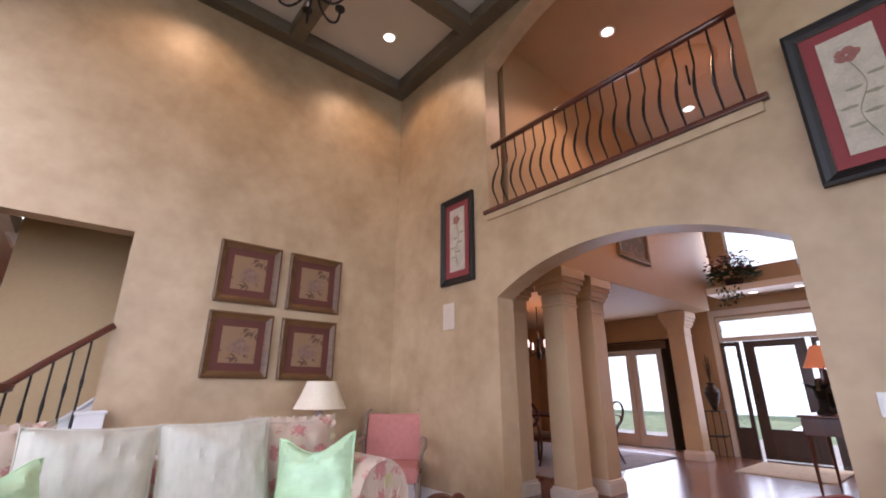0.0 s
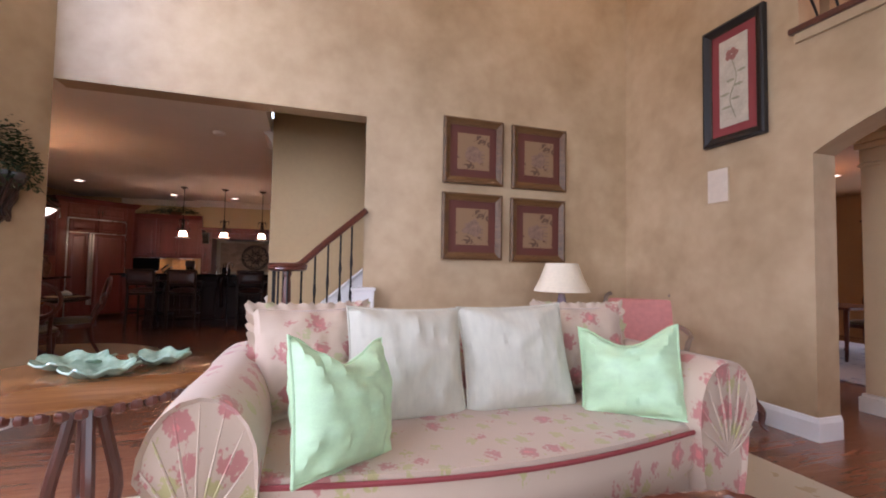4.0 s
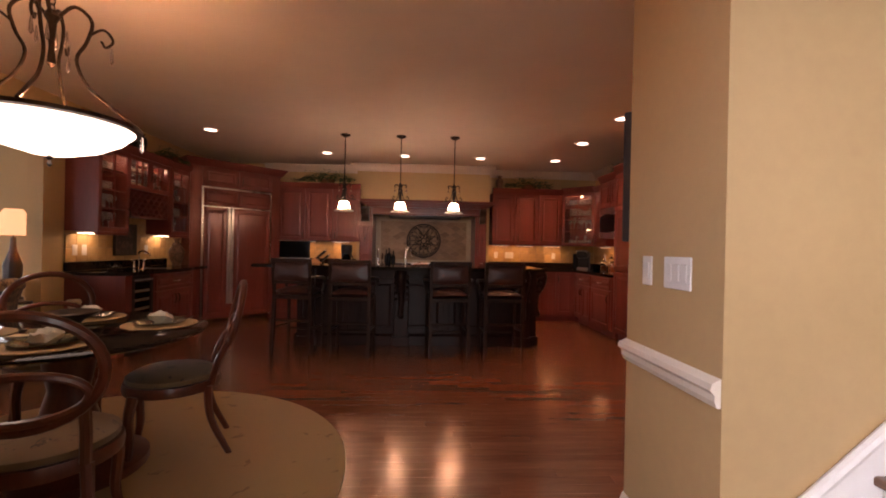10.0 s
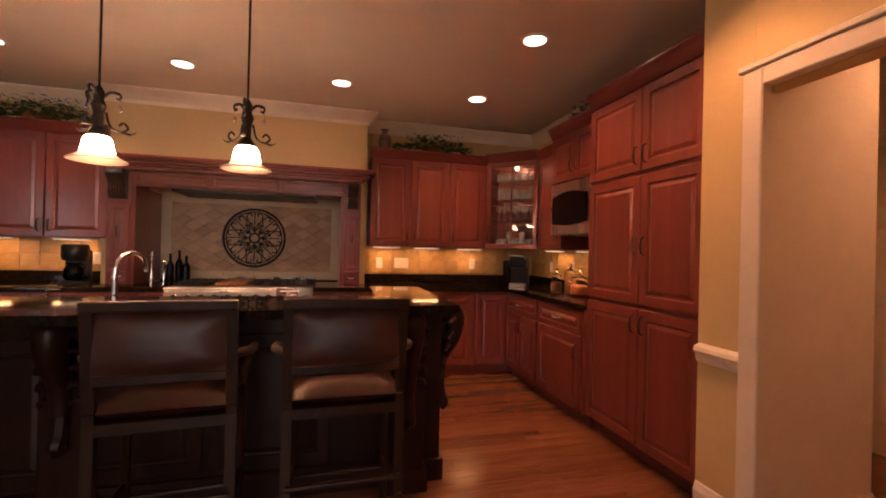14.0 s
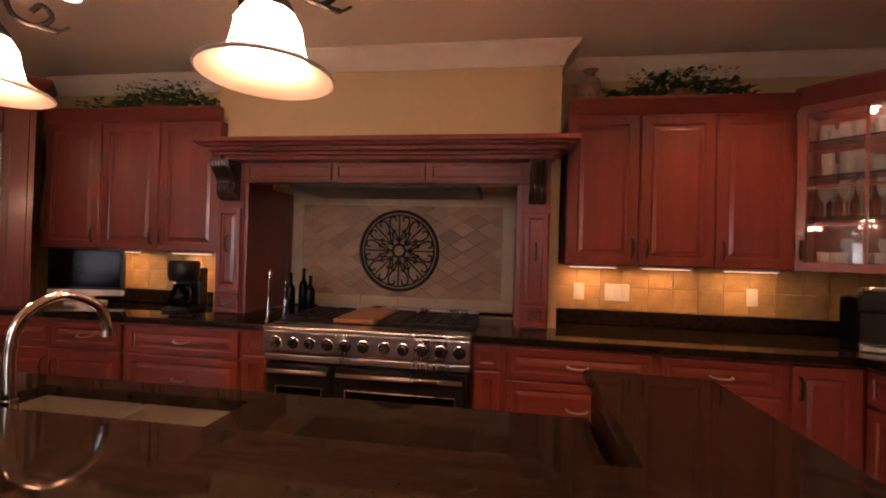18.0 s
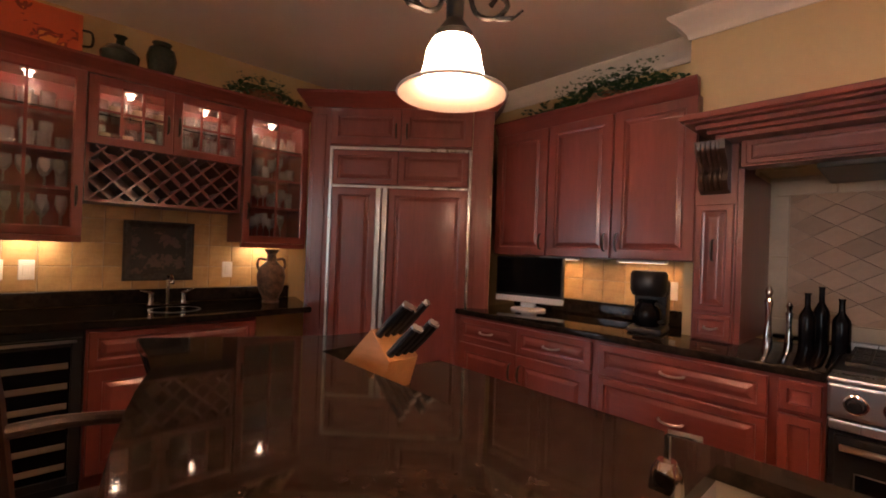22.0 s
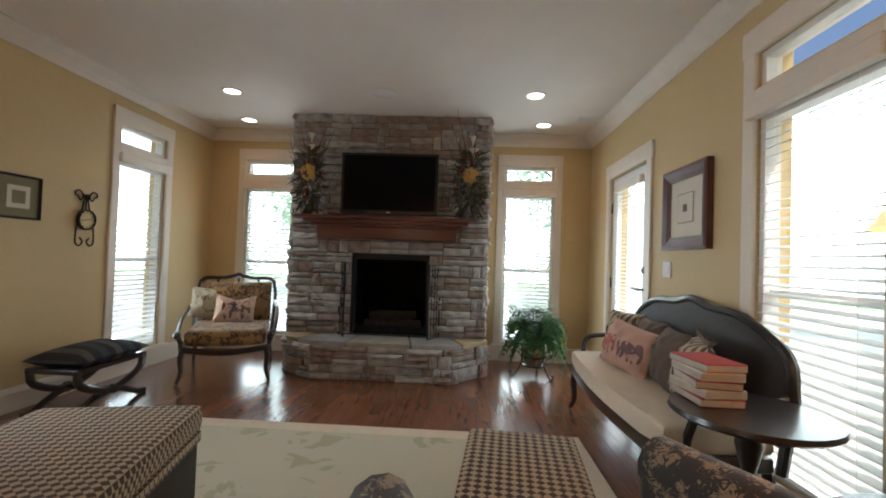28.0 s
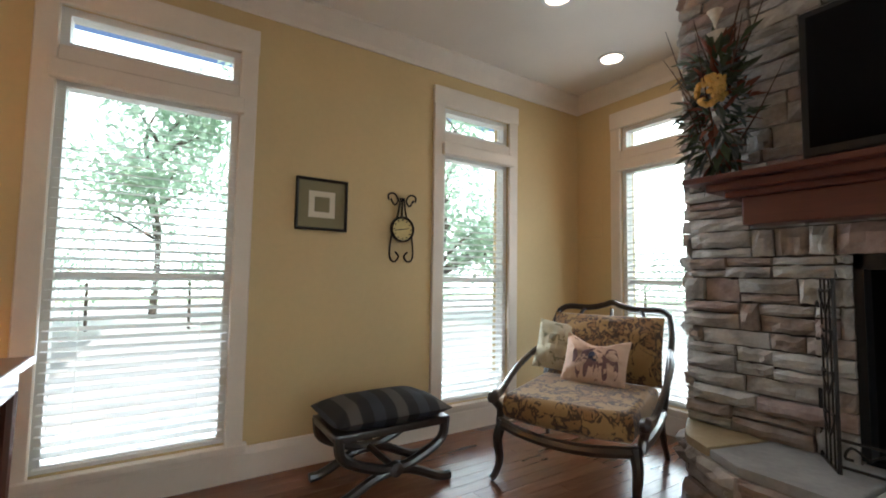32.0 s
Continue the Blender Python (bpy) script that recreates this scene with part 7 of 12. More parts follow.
# counter with bowed sink section
poly = [(-4.245, 9.285), (-4.245, 9.77)]
for k in range(9):
    f = k / 8
    poly.append((-4.245 + 0.05 * math.sin(math.pi * f) ** 0.7, 9.79 + 0.84 * f))
poly += [(-4.245, 10.66), (-4.245, 10.99), (-4.885, 11.16), (-4.885, 9.285)]
solo("countertop", prism(B(), poly[::-1], 0.866, 0.905, 0.010), GRANITE, "polished black granite bar counter", "countertop", smooth=True)
solo("granite_splash", box(B(), -4.895, 9.29, 0.906, -4.870, 11.09, 1.0, 0.003), GRANITE, "low black granite upstand behind the bar", "backsplash")
tiled("tile_backsplash", "gold tile backsplash behind the bar", pose(-4.882, 9.295, 1.001, 0, 0, 90), 1.79, 0.535, 0.150, TILE_ME[1])
sk = thing("bar_sink", "small round steel bar sink", "sink", pose(-4.50, 10.22, 0.906))
part("rim", lathe(B(), [(0.138, 0.0), (0.139, 0.002), (0.132, 0.0025), (0.130, 0.001)], seg=26), SINKSTEEL, sk, smooth=True)
# no hollow here: a flat dark disc gives the shade of the basin
part("bowl", lathe(B(), [(0.131, 0.0015), (0.0, 0.0012)], seg=26, caps=False), SCREEN, sk, "flat dark disc for the shaded basin")
fc = thing("bar_faucet", "brushed nickel bridge faucet with two levers", "faucet", pose(-4.72, 10.22, 0.906))
part("base", box(B(), -0.025, -0.12, 0, 0.025, 0.12, 0.012, 0.005), CHROME, fc)
part("spout", tube(B(), smooth_path([(0, 0, 0.01), (0, 0, 0.12), (0.0, 0, 0.19), (0.06, 0, 0.21), (0.13, 0, 0.17), (0.135, 0, 0.15)], 5), 0.010, 10), CHROME, fc, smooth=True)
for s in (-1, 1):
    h = part("handle", lathe(B(), [(0.02, 0), (0.015, 0.03), (0.018, 0.07), (0.008, 0.08)], (0, s * 0.09, 0.01), 14), CHROME, fc, smooth=True)
    part("lever", tube(B(), [(0, s * 0.09, 0.085), (0, s * 0.15, 0.10)], [0.008, 0.005], 8), CHROME, fc, smooth=True)
PEWTER = material("dark_pewter_frame", (0.06, 0.055, 0.05), 0.5, 0.5, vary=0.3, scale=30, bump=0.3)
DARKART = pattern("dark_flower_painting", (0.02, 0.018, 0.015), (0.09, 0.06, 0.05), 12, 0.5)
picture_frame("framed_picture", "dark still life in a pewter frame above the bar sink", pose(-4.883, 10.19, 1.255, 0, 0, 90), 0.40, 0.395, PEWTER, DARKART, DARKART, 0.045, 0.01, 0.028)
for y, g, z in ((9.42, 1, 1.13), (9.55, 1, 1.13), (10.62, 1, 1.13)):
    switch_plate(pose(-4.884, y, z, 0, 0, 90), g, "ivory switch plate on the bar tiles")
VASE = material("mottled_stone_glaze", (0.10, 0.075, 0.05), 0.35, vary=0.6, scale=22, fine=80, bump=0.3, second=(0.26, 0.15, 0.10))
v = thing("amphora_vase", "mottled brown two-handled amphora vase on the bar", "vase", pose(-4.60, 10.84, 0.906))
part("body", lathe(B(), [(0.055, 0), (0.06, 0.01), (0.05, 0.02), (0.085, 0.10), (0.10, 0.19), (0.085, 0.25), (0.035, 0.30), (0.03, 0.35), (0.055, 0.385), (0.05, 0.385), (0.02, 0.34)], seg=26), VASE, v, smooth=True)
for s in (-1, 1):
    part("handle", tube(B(), smooth_path([(0, s * 0.035, 0.31), (0, s * 0.085, 0.315), (0, s * 0.10, 0.27), (0, s * 0.085, 0.23)], 5), 0.010, 8), VASE, v, smooth=True)
# on top of the cases
TOPZ = Z1 + 0.087
REDART = pattern("orange_red_abstract", (0.55, 0.10, 0.03), (0.22, 0.03, 0.02), 9, 0.3, (0.65, 0.25, 0.05), 0.40)
TERRA = material("orange_lacquer", (0.60, 0.13, 0.035), 0.3, vary=0.1, bump=0.02)
t = thing("serving_tray", "orange red painted tray leaning on the wall", "tray", pose(-4.70, 9.54, TOPZ, -12, 0, 90))
part("back", box(B(), -0.21, 0, 0, 0.21, 0.012, 0.30, 0.004), TERRA, t)
part("picture", box(B(), -0.19, -0.004, 0.02, 0.19, 0.001, 0.28), REDART, t)
for s in (-1, 1):
    part("handle", tube(B(), smooth_path([(s * 0.208, 0, 0.10), (s * 0.25, -0.01, 0.11), (s * 0.25, -0.01, 0.19), (s * 0.208, 0, 0.20)], 4), 0.007, 7), BRONZE, t, smooth=True)
GREENG = material("dark_green_glaze", (0.02, 0.035, 0.025), 0.12, vary=0.4, scale=8, bump=0.05, second=(0.05, 0.06, 0.035))
solo("green_vase", lathe(B(), [(0.05, 0), (0.095, 0.05), (0.10, 0.09), (0.07, 0.13), (0.025, 0.15), (0.02, 0.18), (0.035, 0.20), (0.02, 0.195)], seg=24), GREENG, "dark green squat flask vase on the bar cases", "vase", pose(-4.68, 9.92, TOPZ), smooth=True)
solo("green_vase", lathe(B(), [(0.045, 0), (0.07, 0.05), (0.085, 0.13), (0.07, 0.19), (0.045, 0.21), (0.055, 0.23), (0.035, 0.23)], seg=24), GREENG, "dark green shouldered jar on the bar cases", "vase", pose(-4.68, 10.13, TOPZ), smooth=True)


def ivy_box(at, sx, sy, sz, seed, turn=0, n=None):
    e = thing("ivy_planter", "silk ivy in a low basket on the cabinets", "plant", pose(at[0], at[1], at[2], 0, 0, turn), "ivy on the cabinet tops")
    part("basket", lathe(B(), [(0.10, 0), (0.13, 0.04), (0.14, 0.08), (0.12, 0.08), (0.10, 0.02)], seg=18), BASKET, e)
    bm = B()
    rnd = random.Random(seed)
    ivy(bm, rnd, (0, 0, 0.03), sx, sy, sz, n or int(900 * sx), 0.052)
    for k in range(int(26 * sx) + 4):
        x0, s = rnd.uniform(-sx, sx), rnd.choice((-1, 1))
        p = Vector((x0, -sy * 0.7, 0.05))
        for q in range(7):
            p = p + Vector((rnd.uniform(-0.015, 0.025) * s, -0.012, rnd.uniform(-0.012, 0.014)))
            a = rnd.uniform(0, 6.3)
            leaf(bm, p, p + Vector((0.04 * math.cos(a), 0.04 * math.sin(a) - 0.01, rnd.uniform(-0.03, 0.02))), 0.034, 0, 0.15)
    part("leaves", bm, IVYGREEN, e)
    bm = B()
    for k in range(int(300 * sx)):
        a, q = rnd.random() * 6.3, math.sqrt(rnd.random())
        p = Vector((sx * 0.8 * q * math.cos(a), sy * 0.8 * q * math.sin(a) - 0.01, 0.04 + sz * rnd.uniform(0.4, 0.95)))
        leaf(bm, p, p + Vector((rnd.uniform(-0.03, 0.03), rnd.uniform(-0.03, 0.0), rnd.uniform(-0.01, 0.02))), 0.022)
    part("pale_leaves", bm, VARIEG, e, "cream edged leaves")
    return e


BASKET = material("woven_basket", (0.20, 0.10, 0.045), 0.8, vary=0.4, scale=40, bump=0.5)
VARIEG = material("variegated_ivy", (0.20, 0.24, 0.14), 0.55, vary=0.3, scale=30, bump=0.1)
ivy_box((-4.70, 10.77, TOPZ), 0.26, 0.12, 0.17, 4, 90)
# under-case lights
for y in (9.53, 10.84):
    lt = thing("undercabinet_light", "slim light under the bar case", "light", pose(-4.81, y, Z0 - 0.001, 0, 0, 90))
    part("case", box(B(), -0.14, -0.04, -0.018, 0.14, 0.04, -0.001, 0.003), WHITE, lt)
    part("lens", box(B(), -0.13, -0.03, -0.021, 0.13, 0.03, -0.018), LAMPGLASS, lt)
    area_lamp("undercase_light", (-4.81, y, Z0 - 0.024), (-4.83, y, 0.9), 0.06, 0.26, 0.30, AMBER)

# chef figure with a bowl
CHEFM = material("painted_plaster_figure", (0.44, 0.34, 0.24), 0.5, vary=0.4, scale=16, bump=0.2, second=(0.62, 0.52, 0.40))
bm = B()
lathe(bm, [(0.115, 0), (0.12, 0.015), (0.11, 0.03), (0.0, 0.032)], seg=20)
for sx in (-1, 1):
    tube(bm, smooth_path([(sx * 0.045, 0.0, 0.05), (sx * 0.05, 0.005, 0.14), (sx * 0.045, 0.0, 0.24)], 4), [0.034, 0.034, 0.035, 0.036, 0.038, 0.042, 0.046, 0.05, 0.052], 10)
    tube(bm, [(sx * 0.045, 0.02, 0.045), (sx * 0.055, -0.075, 0.042)], [0.034, 0.026], 8)
rings = []
for z, rx, ry, y in ((0.20, 0.085, 0.075, 0.0), (0.24, 0.10, 0.092, -0.006), (0.29, 0.108, 0.105, -0.012), (0.34, 0.105, 0.098, -0.010), (0.39, 0.098, 0.078, 0.0), (0.43, 0.085, 0.062, 0.004), (0.455, 0.045, 0.042, 0.0), (0.47, 0.032, 0.034, -0.004)):
    rings.append(ring(bm, [(rx * math.cos(2 * math.pi * k / 18), y + ry * math.sin(2 * math.pi * k / 18), z) for k in range(18)]))
skin(bm, rings)
lathe(bm, [(0.03, 0.455), (0.046, 0.475), (0.052, 0.505), (0.050, 0.535), (0.040, 0.555), (0.046, 0.56), (0.047, 0.575), (0.062, 0.60), (0.066, 0.62), (0.052, 0.638), (0.0, 0.645)], (0, -0.008, 0), 16)
lathe(bm, [(0.0, -0.012), (0.011, -0.004), (0.010, 0.006), (0.0, 0.012)], (0, -0.062, 0.508), 8)
for sx in (-1, 1):
    tube(bm, [(sx * 0.004, -0.060, 0.492), (sx * 0.022, -0.056, 0.490), (sx * 0.034, -0.045, 0.498)], [0.009, 0.008, 0.003], 6)
tube(bm, smooth_path([(0.088, 0.0, 0.42), (0.135, -0.02, 0.37), (0.15, -0.07, 0.375), (0.155, -0.115, 0.41)], 4), [0.034] * 5 + [0.028] * 8, 9)
tube(bm, smooth_path([(-0.088, 0.0, 0.42), (-0.135, -0.01, 0.35), (-0.125, -0.05, 0.29), (-0.085, -0.085, 0.285)], 4), [0.034] * 5 + [0.028] * 8, 9)
lathe(bm, [(0.0, 0.415), (0.04, 0.418), (0.075, 0.432), (0.105, 0.455), (0.108, 0.462), (0.098, 0.460), (0.07, 0.440), (0.0, 0.428)], (0.165, -0.12, 0), 20, False)
lathe(bm, [(0.105, 0.165), (0.112, 0.20), (0.104, 0.26), (0.10, 0.30)], (0, -0.012, 0), 18, False)
solo("chef_figure", bm, CHEFM, "painted chef figurine holding out a bowl by the bar", "figurine", pose(-4.65, 9.11, 0, 0, 0, 75), smooth=True)

# ---- island with raised bar ----
IT, LT = 1.0, 0.895


def bow(x):
    """Front line of the raised bar."""
    f = (x + 2.72) / (2.72 - 0.09)
    return 9.83 - 0.02 * f - 0.20 * math.sin(math.pi * min(1, max(0, f))) ** 0.8


front_line = [(-3.20, 9.86), (-2.745, 9.848)] + [(-2.72 + (2.72 - 0.09) * k / 20, bow(-2.72 + (2.72 - 0.09) * k / 20)) for k in range(1, 20)] + [(-0.087, 9.81), (0.363, 9.804)]
poly = front_line + [(0.366, 10.90), (-0.01, 10.93), (-0.012, 10.255), (-2.70, 10.255), (-2.72, 10.66), (-2.87, 10.66), (-2.875, 10.41)]
top = thing("island_bar_top", "bowed black granite raised bar top with bullnose edge", "countertop")
part("slab", prism(B(), poly, IT - 0.042, IT, 0.014), GRANITE, top, smooth=True)
part("joint", box(B(), -0.0885, 9.83, IT - 0.001, -0.0865, 10.25, IT + 0.0005), SCREEN, top, "fine stone joint")
low = thing("island_sink_counter", "black granite sink counter below the raised bar", "countertop")
for a, b_, c, d_ in ((-2.70, 10.26, -1.72, 10.78), (-1.015, 10.26, -0.02, 10.78), (-1.72, 10.26, -1.015, 10.34), (-1.72, 10.69, -1.015, 10.78)):
    part("slab", box(B(), a, b_, LT - 0.035, c, d_, LT), GRANITE, low)
bm = B()
box(bm, -2.70, 10.262, LT + 0.001, -0.02, 10.285, IT - 0.043)
part("riser", bm, GRANITE, low)
# base
ib = thing("kitchen_island", "dark cherry island base with carved brackets and panels", "island")
DARKCH = wood("dark_cherry_island", (0.013, 0.004, 0.003), (0.030, 0.009, 0.006), 0.42, "Z", 7, 0.05)
inner = [(-2.70, 10.06), (-0.12, 10.06), (0.22, 10.06), (0.22, 10.85), (-0.05, 10.85), (-0.05, 10.74), (-2.70, 10.74)]
part("body", prism(B(), inner, 0.0, 0.66), DARKCH, ib)
bm = B()
box(bm, -2.70, 10.06, 0.6605, -1.74, 10.74, LT - 0.036)
box(bm, -0.99, 10.06, 0.6605, -0.05, 10.74, LT - 0.036)
box(bm, -1.74, 10.06, 0.6605, -0.99, 10.325, LT - 0.036)
box(bm, -1.74, 10.705, 0.6605, -0.99, 10.74, LT - 0.036)
box(bm, -0.05, 10.06, 0.6605, 0.22, 10.85, LT - 0.036)
part("sink_housing", bm, DARKCH, ib)
part("upper_body", prism(B(), [(-2.70, 10.06), (0.22, 10.06), (0.22, 10.85), (0.0, 10.85), (0.0, 10.252), (-2.70, 10.252)], LT - 0.036, IT - 0.043), DARKCH, ib)
part("plinth", moulding(B(), [(0, 0), (0.03, 0), (0.03, 0.11), (0.015, 0.13), (0, 0.135)], [(-2.70, 10.74, 0), (-2.70, 10.06, 0), (0.22, 10.06, 0), (0.22, 10.85, 0)]), DARKCH, ib)
for k in range(4):
    o = front(ib, 0, 0, 0.54, 0.68, None, "panel", DARKCH)
    o.location = (-2.60 + 0.60 * k, 10.058, 0.16)
for k, (x0, w) in enumerate(((-2.68, 0.50), (-2.17, 0.44), (-1.71, 0.37), (-1.33, 0.37), (-0.95, 0.44), (-0.50, 0.44))):
    o = front(ib, 0, 0, w, 0.70, (0.04, 0.6, "v"), "door", CHERRY)
    o.matrix_basis = pose(x0 + w, 10.742, 0.12, 0, 0, 180)


def corbel(m):
    e = []
    o = part("bracket", box(B(), -0.09, -0.11, 0.0, 0.09, 0.0, 0.95, 0.008), DARKCH, ib, "carved bracket post")
    o.matrix_basis = m
    bm = B()
    tube(bm, smooth_path([(0, -0.10, 0.93), (0, -0.20, 0.90), (0, -0.19, 0.78), (0, -0.13, 0.66), (0, -0.12, 0.52)], 5), [0.075 - 0.002 * k for k in range(21)], 12)
    for s in (-1, 1):
        for k in range(5):
            z = 0.86 - 0.075 * k
            tube(bm, smooth_path([(s * 0.02, -0.20 + 0.02 * k, z), (s * 0.06, -0.19 + 0.018 * k, z + 0.03), (s * 0.085, -0.15 + 0.012 * k, z)], 3), 0.016, 6)
    tube(bm, smooth_path([(0, -0.12, 0.52), (0, -0.13, 0.44), (0.0, -0.15, 0.40), (0, -0.13, 0.37)], 4), 0.035, 8)
    q = part("acanthus", bm, DARKCH, ib, "carved acanthus scroll", smooth=True)
    q.matrix_basis = m
    pl = part("bracket_foot", box(B(), -0.11, -0.13, 0.0, 0.11, 0.0, 0.12, 0.008), DARKCH, ib)
    pl.matrix_basis = m


for x in (-2.56, -1.40, 0.13):
    corbel(pose(x, 10.058, 0))
corbel(pose(0.222, 10.14, 0, 0, 0, 90))
# sink and fittings
sk = thing("kitchen_sink", "double stainless undermount kitchen sink", "sink", pose(-1.72, 10.34, LT))
bm = B()
for x0, x1 in ((0.0, 0.345), (0.36, 0.705)):
    rr = []
    for o, z in ((-0.004, -0.036), (0.0, -0.036), (0.004, -0.15), (0.03, -0.19)):
        rr.append(ring(bm, [(x0 + o, o, z), (x1 - o, o, z), (x1 - o, 0.35 - o, z), (x0 + o, 0.35 - o, z)]))
    skin(bm, rr, True, False)
    bm.faces.new(rr[-1])
part("bowl", bm, SINKSTEEL, sk)
part("divider", box(B(), 0.340, 0.0, -0.06, 0.365, 0.35, -0.038, 0.006), SINKSTEEL, sk)
part("drain", lathe(B(), [(0.04, -0.188), (0.03, -0.186), (0, -0.189)], (0.17, 0.18, 0), 16), CHROME, sk)
part("drain", lathe(B(), [(0.04, -0.188), (0.03, -0.186), (0, -0.189)], (0.53, 0.18, 0), 16), CHROME, sk)
ft = thing("kitchen_faucet", "brushed nickel gooseneck kitchen faucet", "faucet", pose(-1.37, 10.32, LT, 0, 0, -28))
part("base", lathe(B(), [(0.03, 0), (0.028, 0.02), (0.018, 0.05), (0.017, 0.10)], seg=18), CHROME, ft, smooth=True)
part("spout", tube(B(), smooth_path([(0, 0, 0.09), (0, 0, 0.22), (0.0, 0.02, 0.29), (0.0, 0.085, 0.33), (0.0, 0.155, 0.30), (0.0, 0.175, 0.25), (0.0, 0.178, 0.22)], 6), 0.0125, 12), CHROME, ft, smooth=True)
part("lever", tube(B(), [(0.015, 0, 0.06), (0.06, -0.005, 0.075), (0.10, -0.01, 0.10)], [0.009, 0.007, 0.005], 8), CHROME, ft, smooth=True)
sp = thing("soap_dispenser", "small nickel soap pump beside the sink", "soap dispenser", pose(-1.74, 10.46, LT))
part("bottle", lathe(B(), [(0.028, 0), (0.03, 0.01), (0.027, 0.05), (0.016, 0.07)], seg=16), CHROME, sp, smooth=True)
part("pump", tube(B(), [(0, 0, 0.07), (0, 0, 0.115), (0.0, 0.0, 0.12), (0.05, 0.02, 0.118)], 0.006, 8), CHROME, sp, smooth=True)
BEECH = wood("beech_knife_block", (0.42, 0.19, 0.07), (0.56, 0.29, 0.12), 0.4, "X", 9, 0.2)
kb = thing("knife_block", "slanted beech knife block with black handled knives", "knife block", pose(-2.60, 10.43, LT, 0, 0, 6) @ Matrix.Diagonal((1.3, 1.2, 1.25, 1)))
bm = B()
rr = [ring(bm, [(-0.13, y, 0.0), (0.06, y, 0.0), (0.085, y, 0.078), (0.018, y, 0.145)]) for y in (-0.05, 0.05)]
skin(bm, rr)
part("block", bm, BEECH, kb)
for i in range(2):
    for j in range(4):
        f = 0.2 + 0.6 * i
        p = Vector((0.018 + 0.067 * f, -0.036 + 0.024 * j, 0.145 - 0.067 * f))
        d = Vector((0.72, 0, 0.69))
        L_ = 0.12 - 0.012 * ((j + i) % 3)
        k = part("knife", tube(B(), [p, p + d * L_ * 0.5, p + d * L_], [0.010, 0.011, 0.009], 8), BLACK, kb, "black riveted knife handle", smooth=True)
        part("cap", tube(B(), [p + d * L_, p + d * (L_ + 0.006)], 0.0095, 8), STEEL, kb)

# bar stools
LEATHER = material("oxblood_leather", (0.045, 0.013, 0.009), 0.40, vary=0.25, scale=12, fine=120, bump=0.2)
STOOLW = wood("walnut_stool_wood", (0.016, 0.007, 0.004), (0.040, 0.017, 0.009), 0.42, "Z", 9, 0.0)
for _m in (STOOLW, DARKCH):
    _m.node_tree.nodes["Principled BSDF"].inputs["Specular IOR Level"].default_value = 0.2
WICKER = material("dark_wrapped_cane", (0.03, 0.016, 0.010), 0.45, vary=0.5, scale=60, fine=140, bump=0.6)


def bar_stool(m):
    e = thing("bar_stool", "dark walnut bar stool with leather back and wrapped arms", "bar stool", m, "stools at the island bar")
    w, d = 0.47, 0.42
    for x in (-w / 2 + 0.02, w / 2 - 0.02):
        part("leg", tube(B(), [(x, d - 0.02, 0), (x * 0.98, d - 0.03, 0.66)], [0.016, 0.022], 8), STOOLW, e)
        bm = B()
        rr = [ring(bm, [(x - 0.018, y, z), (x + 0.018, y, z), (x + 0.018, y + 0.032, z), (x - 0.018, y + 0.032, z)]) for y, z in ((-0.02, 0), (0.02, 0.40), (0.03, 0.66), (0.0, 0.95), (-0.02, 1.08))]
        skin(bm, rr)
        part("back_post", bm, STOOLW, e)
        part("arm", tube(B(), smooth_path([(x, 0.02, 0.88), (x * 1.25, 0.14, 0.87), (x * 1.25, 0.30, 0.85), (x * 1.15, 0.36, 0.80), (x, 0.36, 0.68)], 5), 0.017, 10), WICKER, e, "arm wrapped in dark cane", smooth=True)
        part("side_stretcher", tube(B(), [(x, 0.0, 0.30), (x, d - 0.02, 0.28)], 0.012, 8), STOOLW, e)
    part("top_rail", box(B(), -w / 2 + 0.001, -0.024, 1.045, w / 2 - 0.001, 0.016, 1.082, 0.007), STOOLW, e)
    part("lower_rail", box(B(), -w / 2 + 0.03, 0.006, 0.795, w / 2 - 0.03, 0.036, 0.83, 0.004), STOOLW, e)
    part("apron", box(B(), -w / 2 + 0.03, 0.03, 0.62, w / 2 - 0.03, d - 0.03, 0.665, 0.004), STOOLW, e)
    bm = pillow_mesh(B(), w - 0.07, 0.21, 0.045, 3, 10, 0.0, 0.002)
    bm.transform(pose(0, 0.002, 0.94, -4, 0, 0))
    part("backrest", bm, LEATHER, e, "oxblood leather back panel", smooth=True)
    bm = pillow_mesh(B(), w - 0.02, d - 0.04, 0.09, 4, 10, 0.02, 0.002)
    bm.transform(pose(0, d / 2, 0.70, 90, 0, 0))
    part("seat", bm, LEATHER, e, "oxblood leather seat", smooth=True)
    part("foot_rail", tube(B(), [(-w / 2 + 0.02, d - 0.02, 0.22), (w / 2 - 0.02, d - 0.02, 0.22)], 0.013, 8), STOOLW, e)
    part("back_stretcher", tube(B(), [(-w / 2 + 0.02, 0.0, 0.38), (w / 2 - 0.02, 0.0, 0.38)], 0.012, 8), STOOLW, e)
    return e


st = bar_stool(pose(-0.21, 9.40, 0, 0, 0, 2))
copy_thing(st, pose(-0.83, 9.38, 0, 0, 0, 5))
copy_thing(st, pose(-1.95, 9.38, 0, 0, 0, -3))
copy_thing(st, pose(-2.62, 9.50, 0, 0, 0, -10))

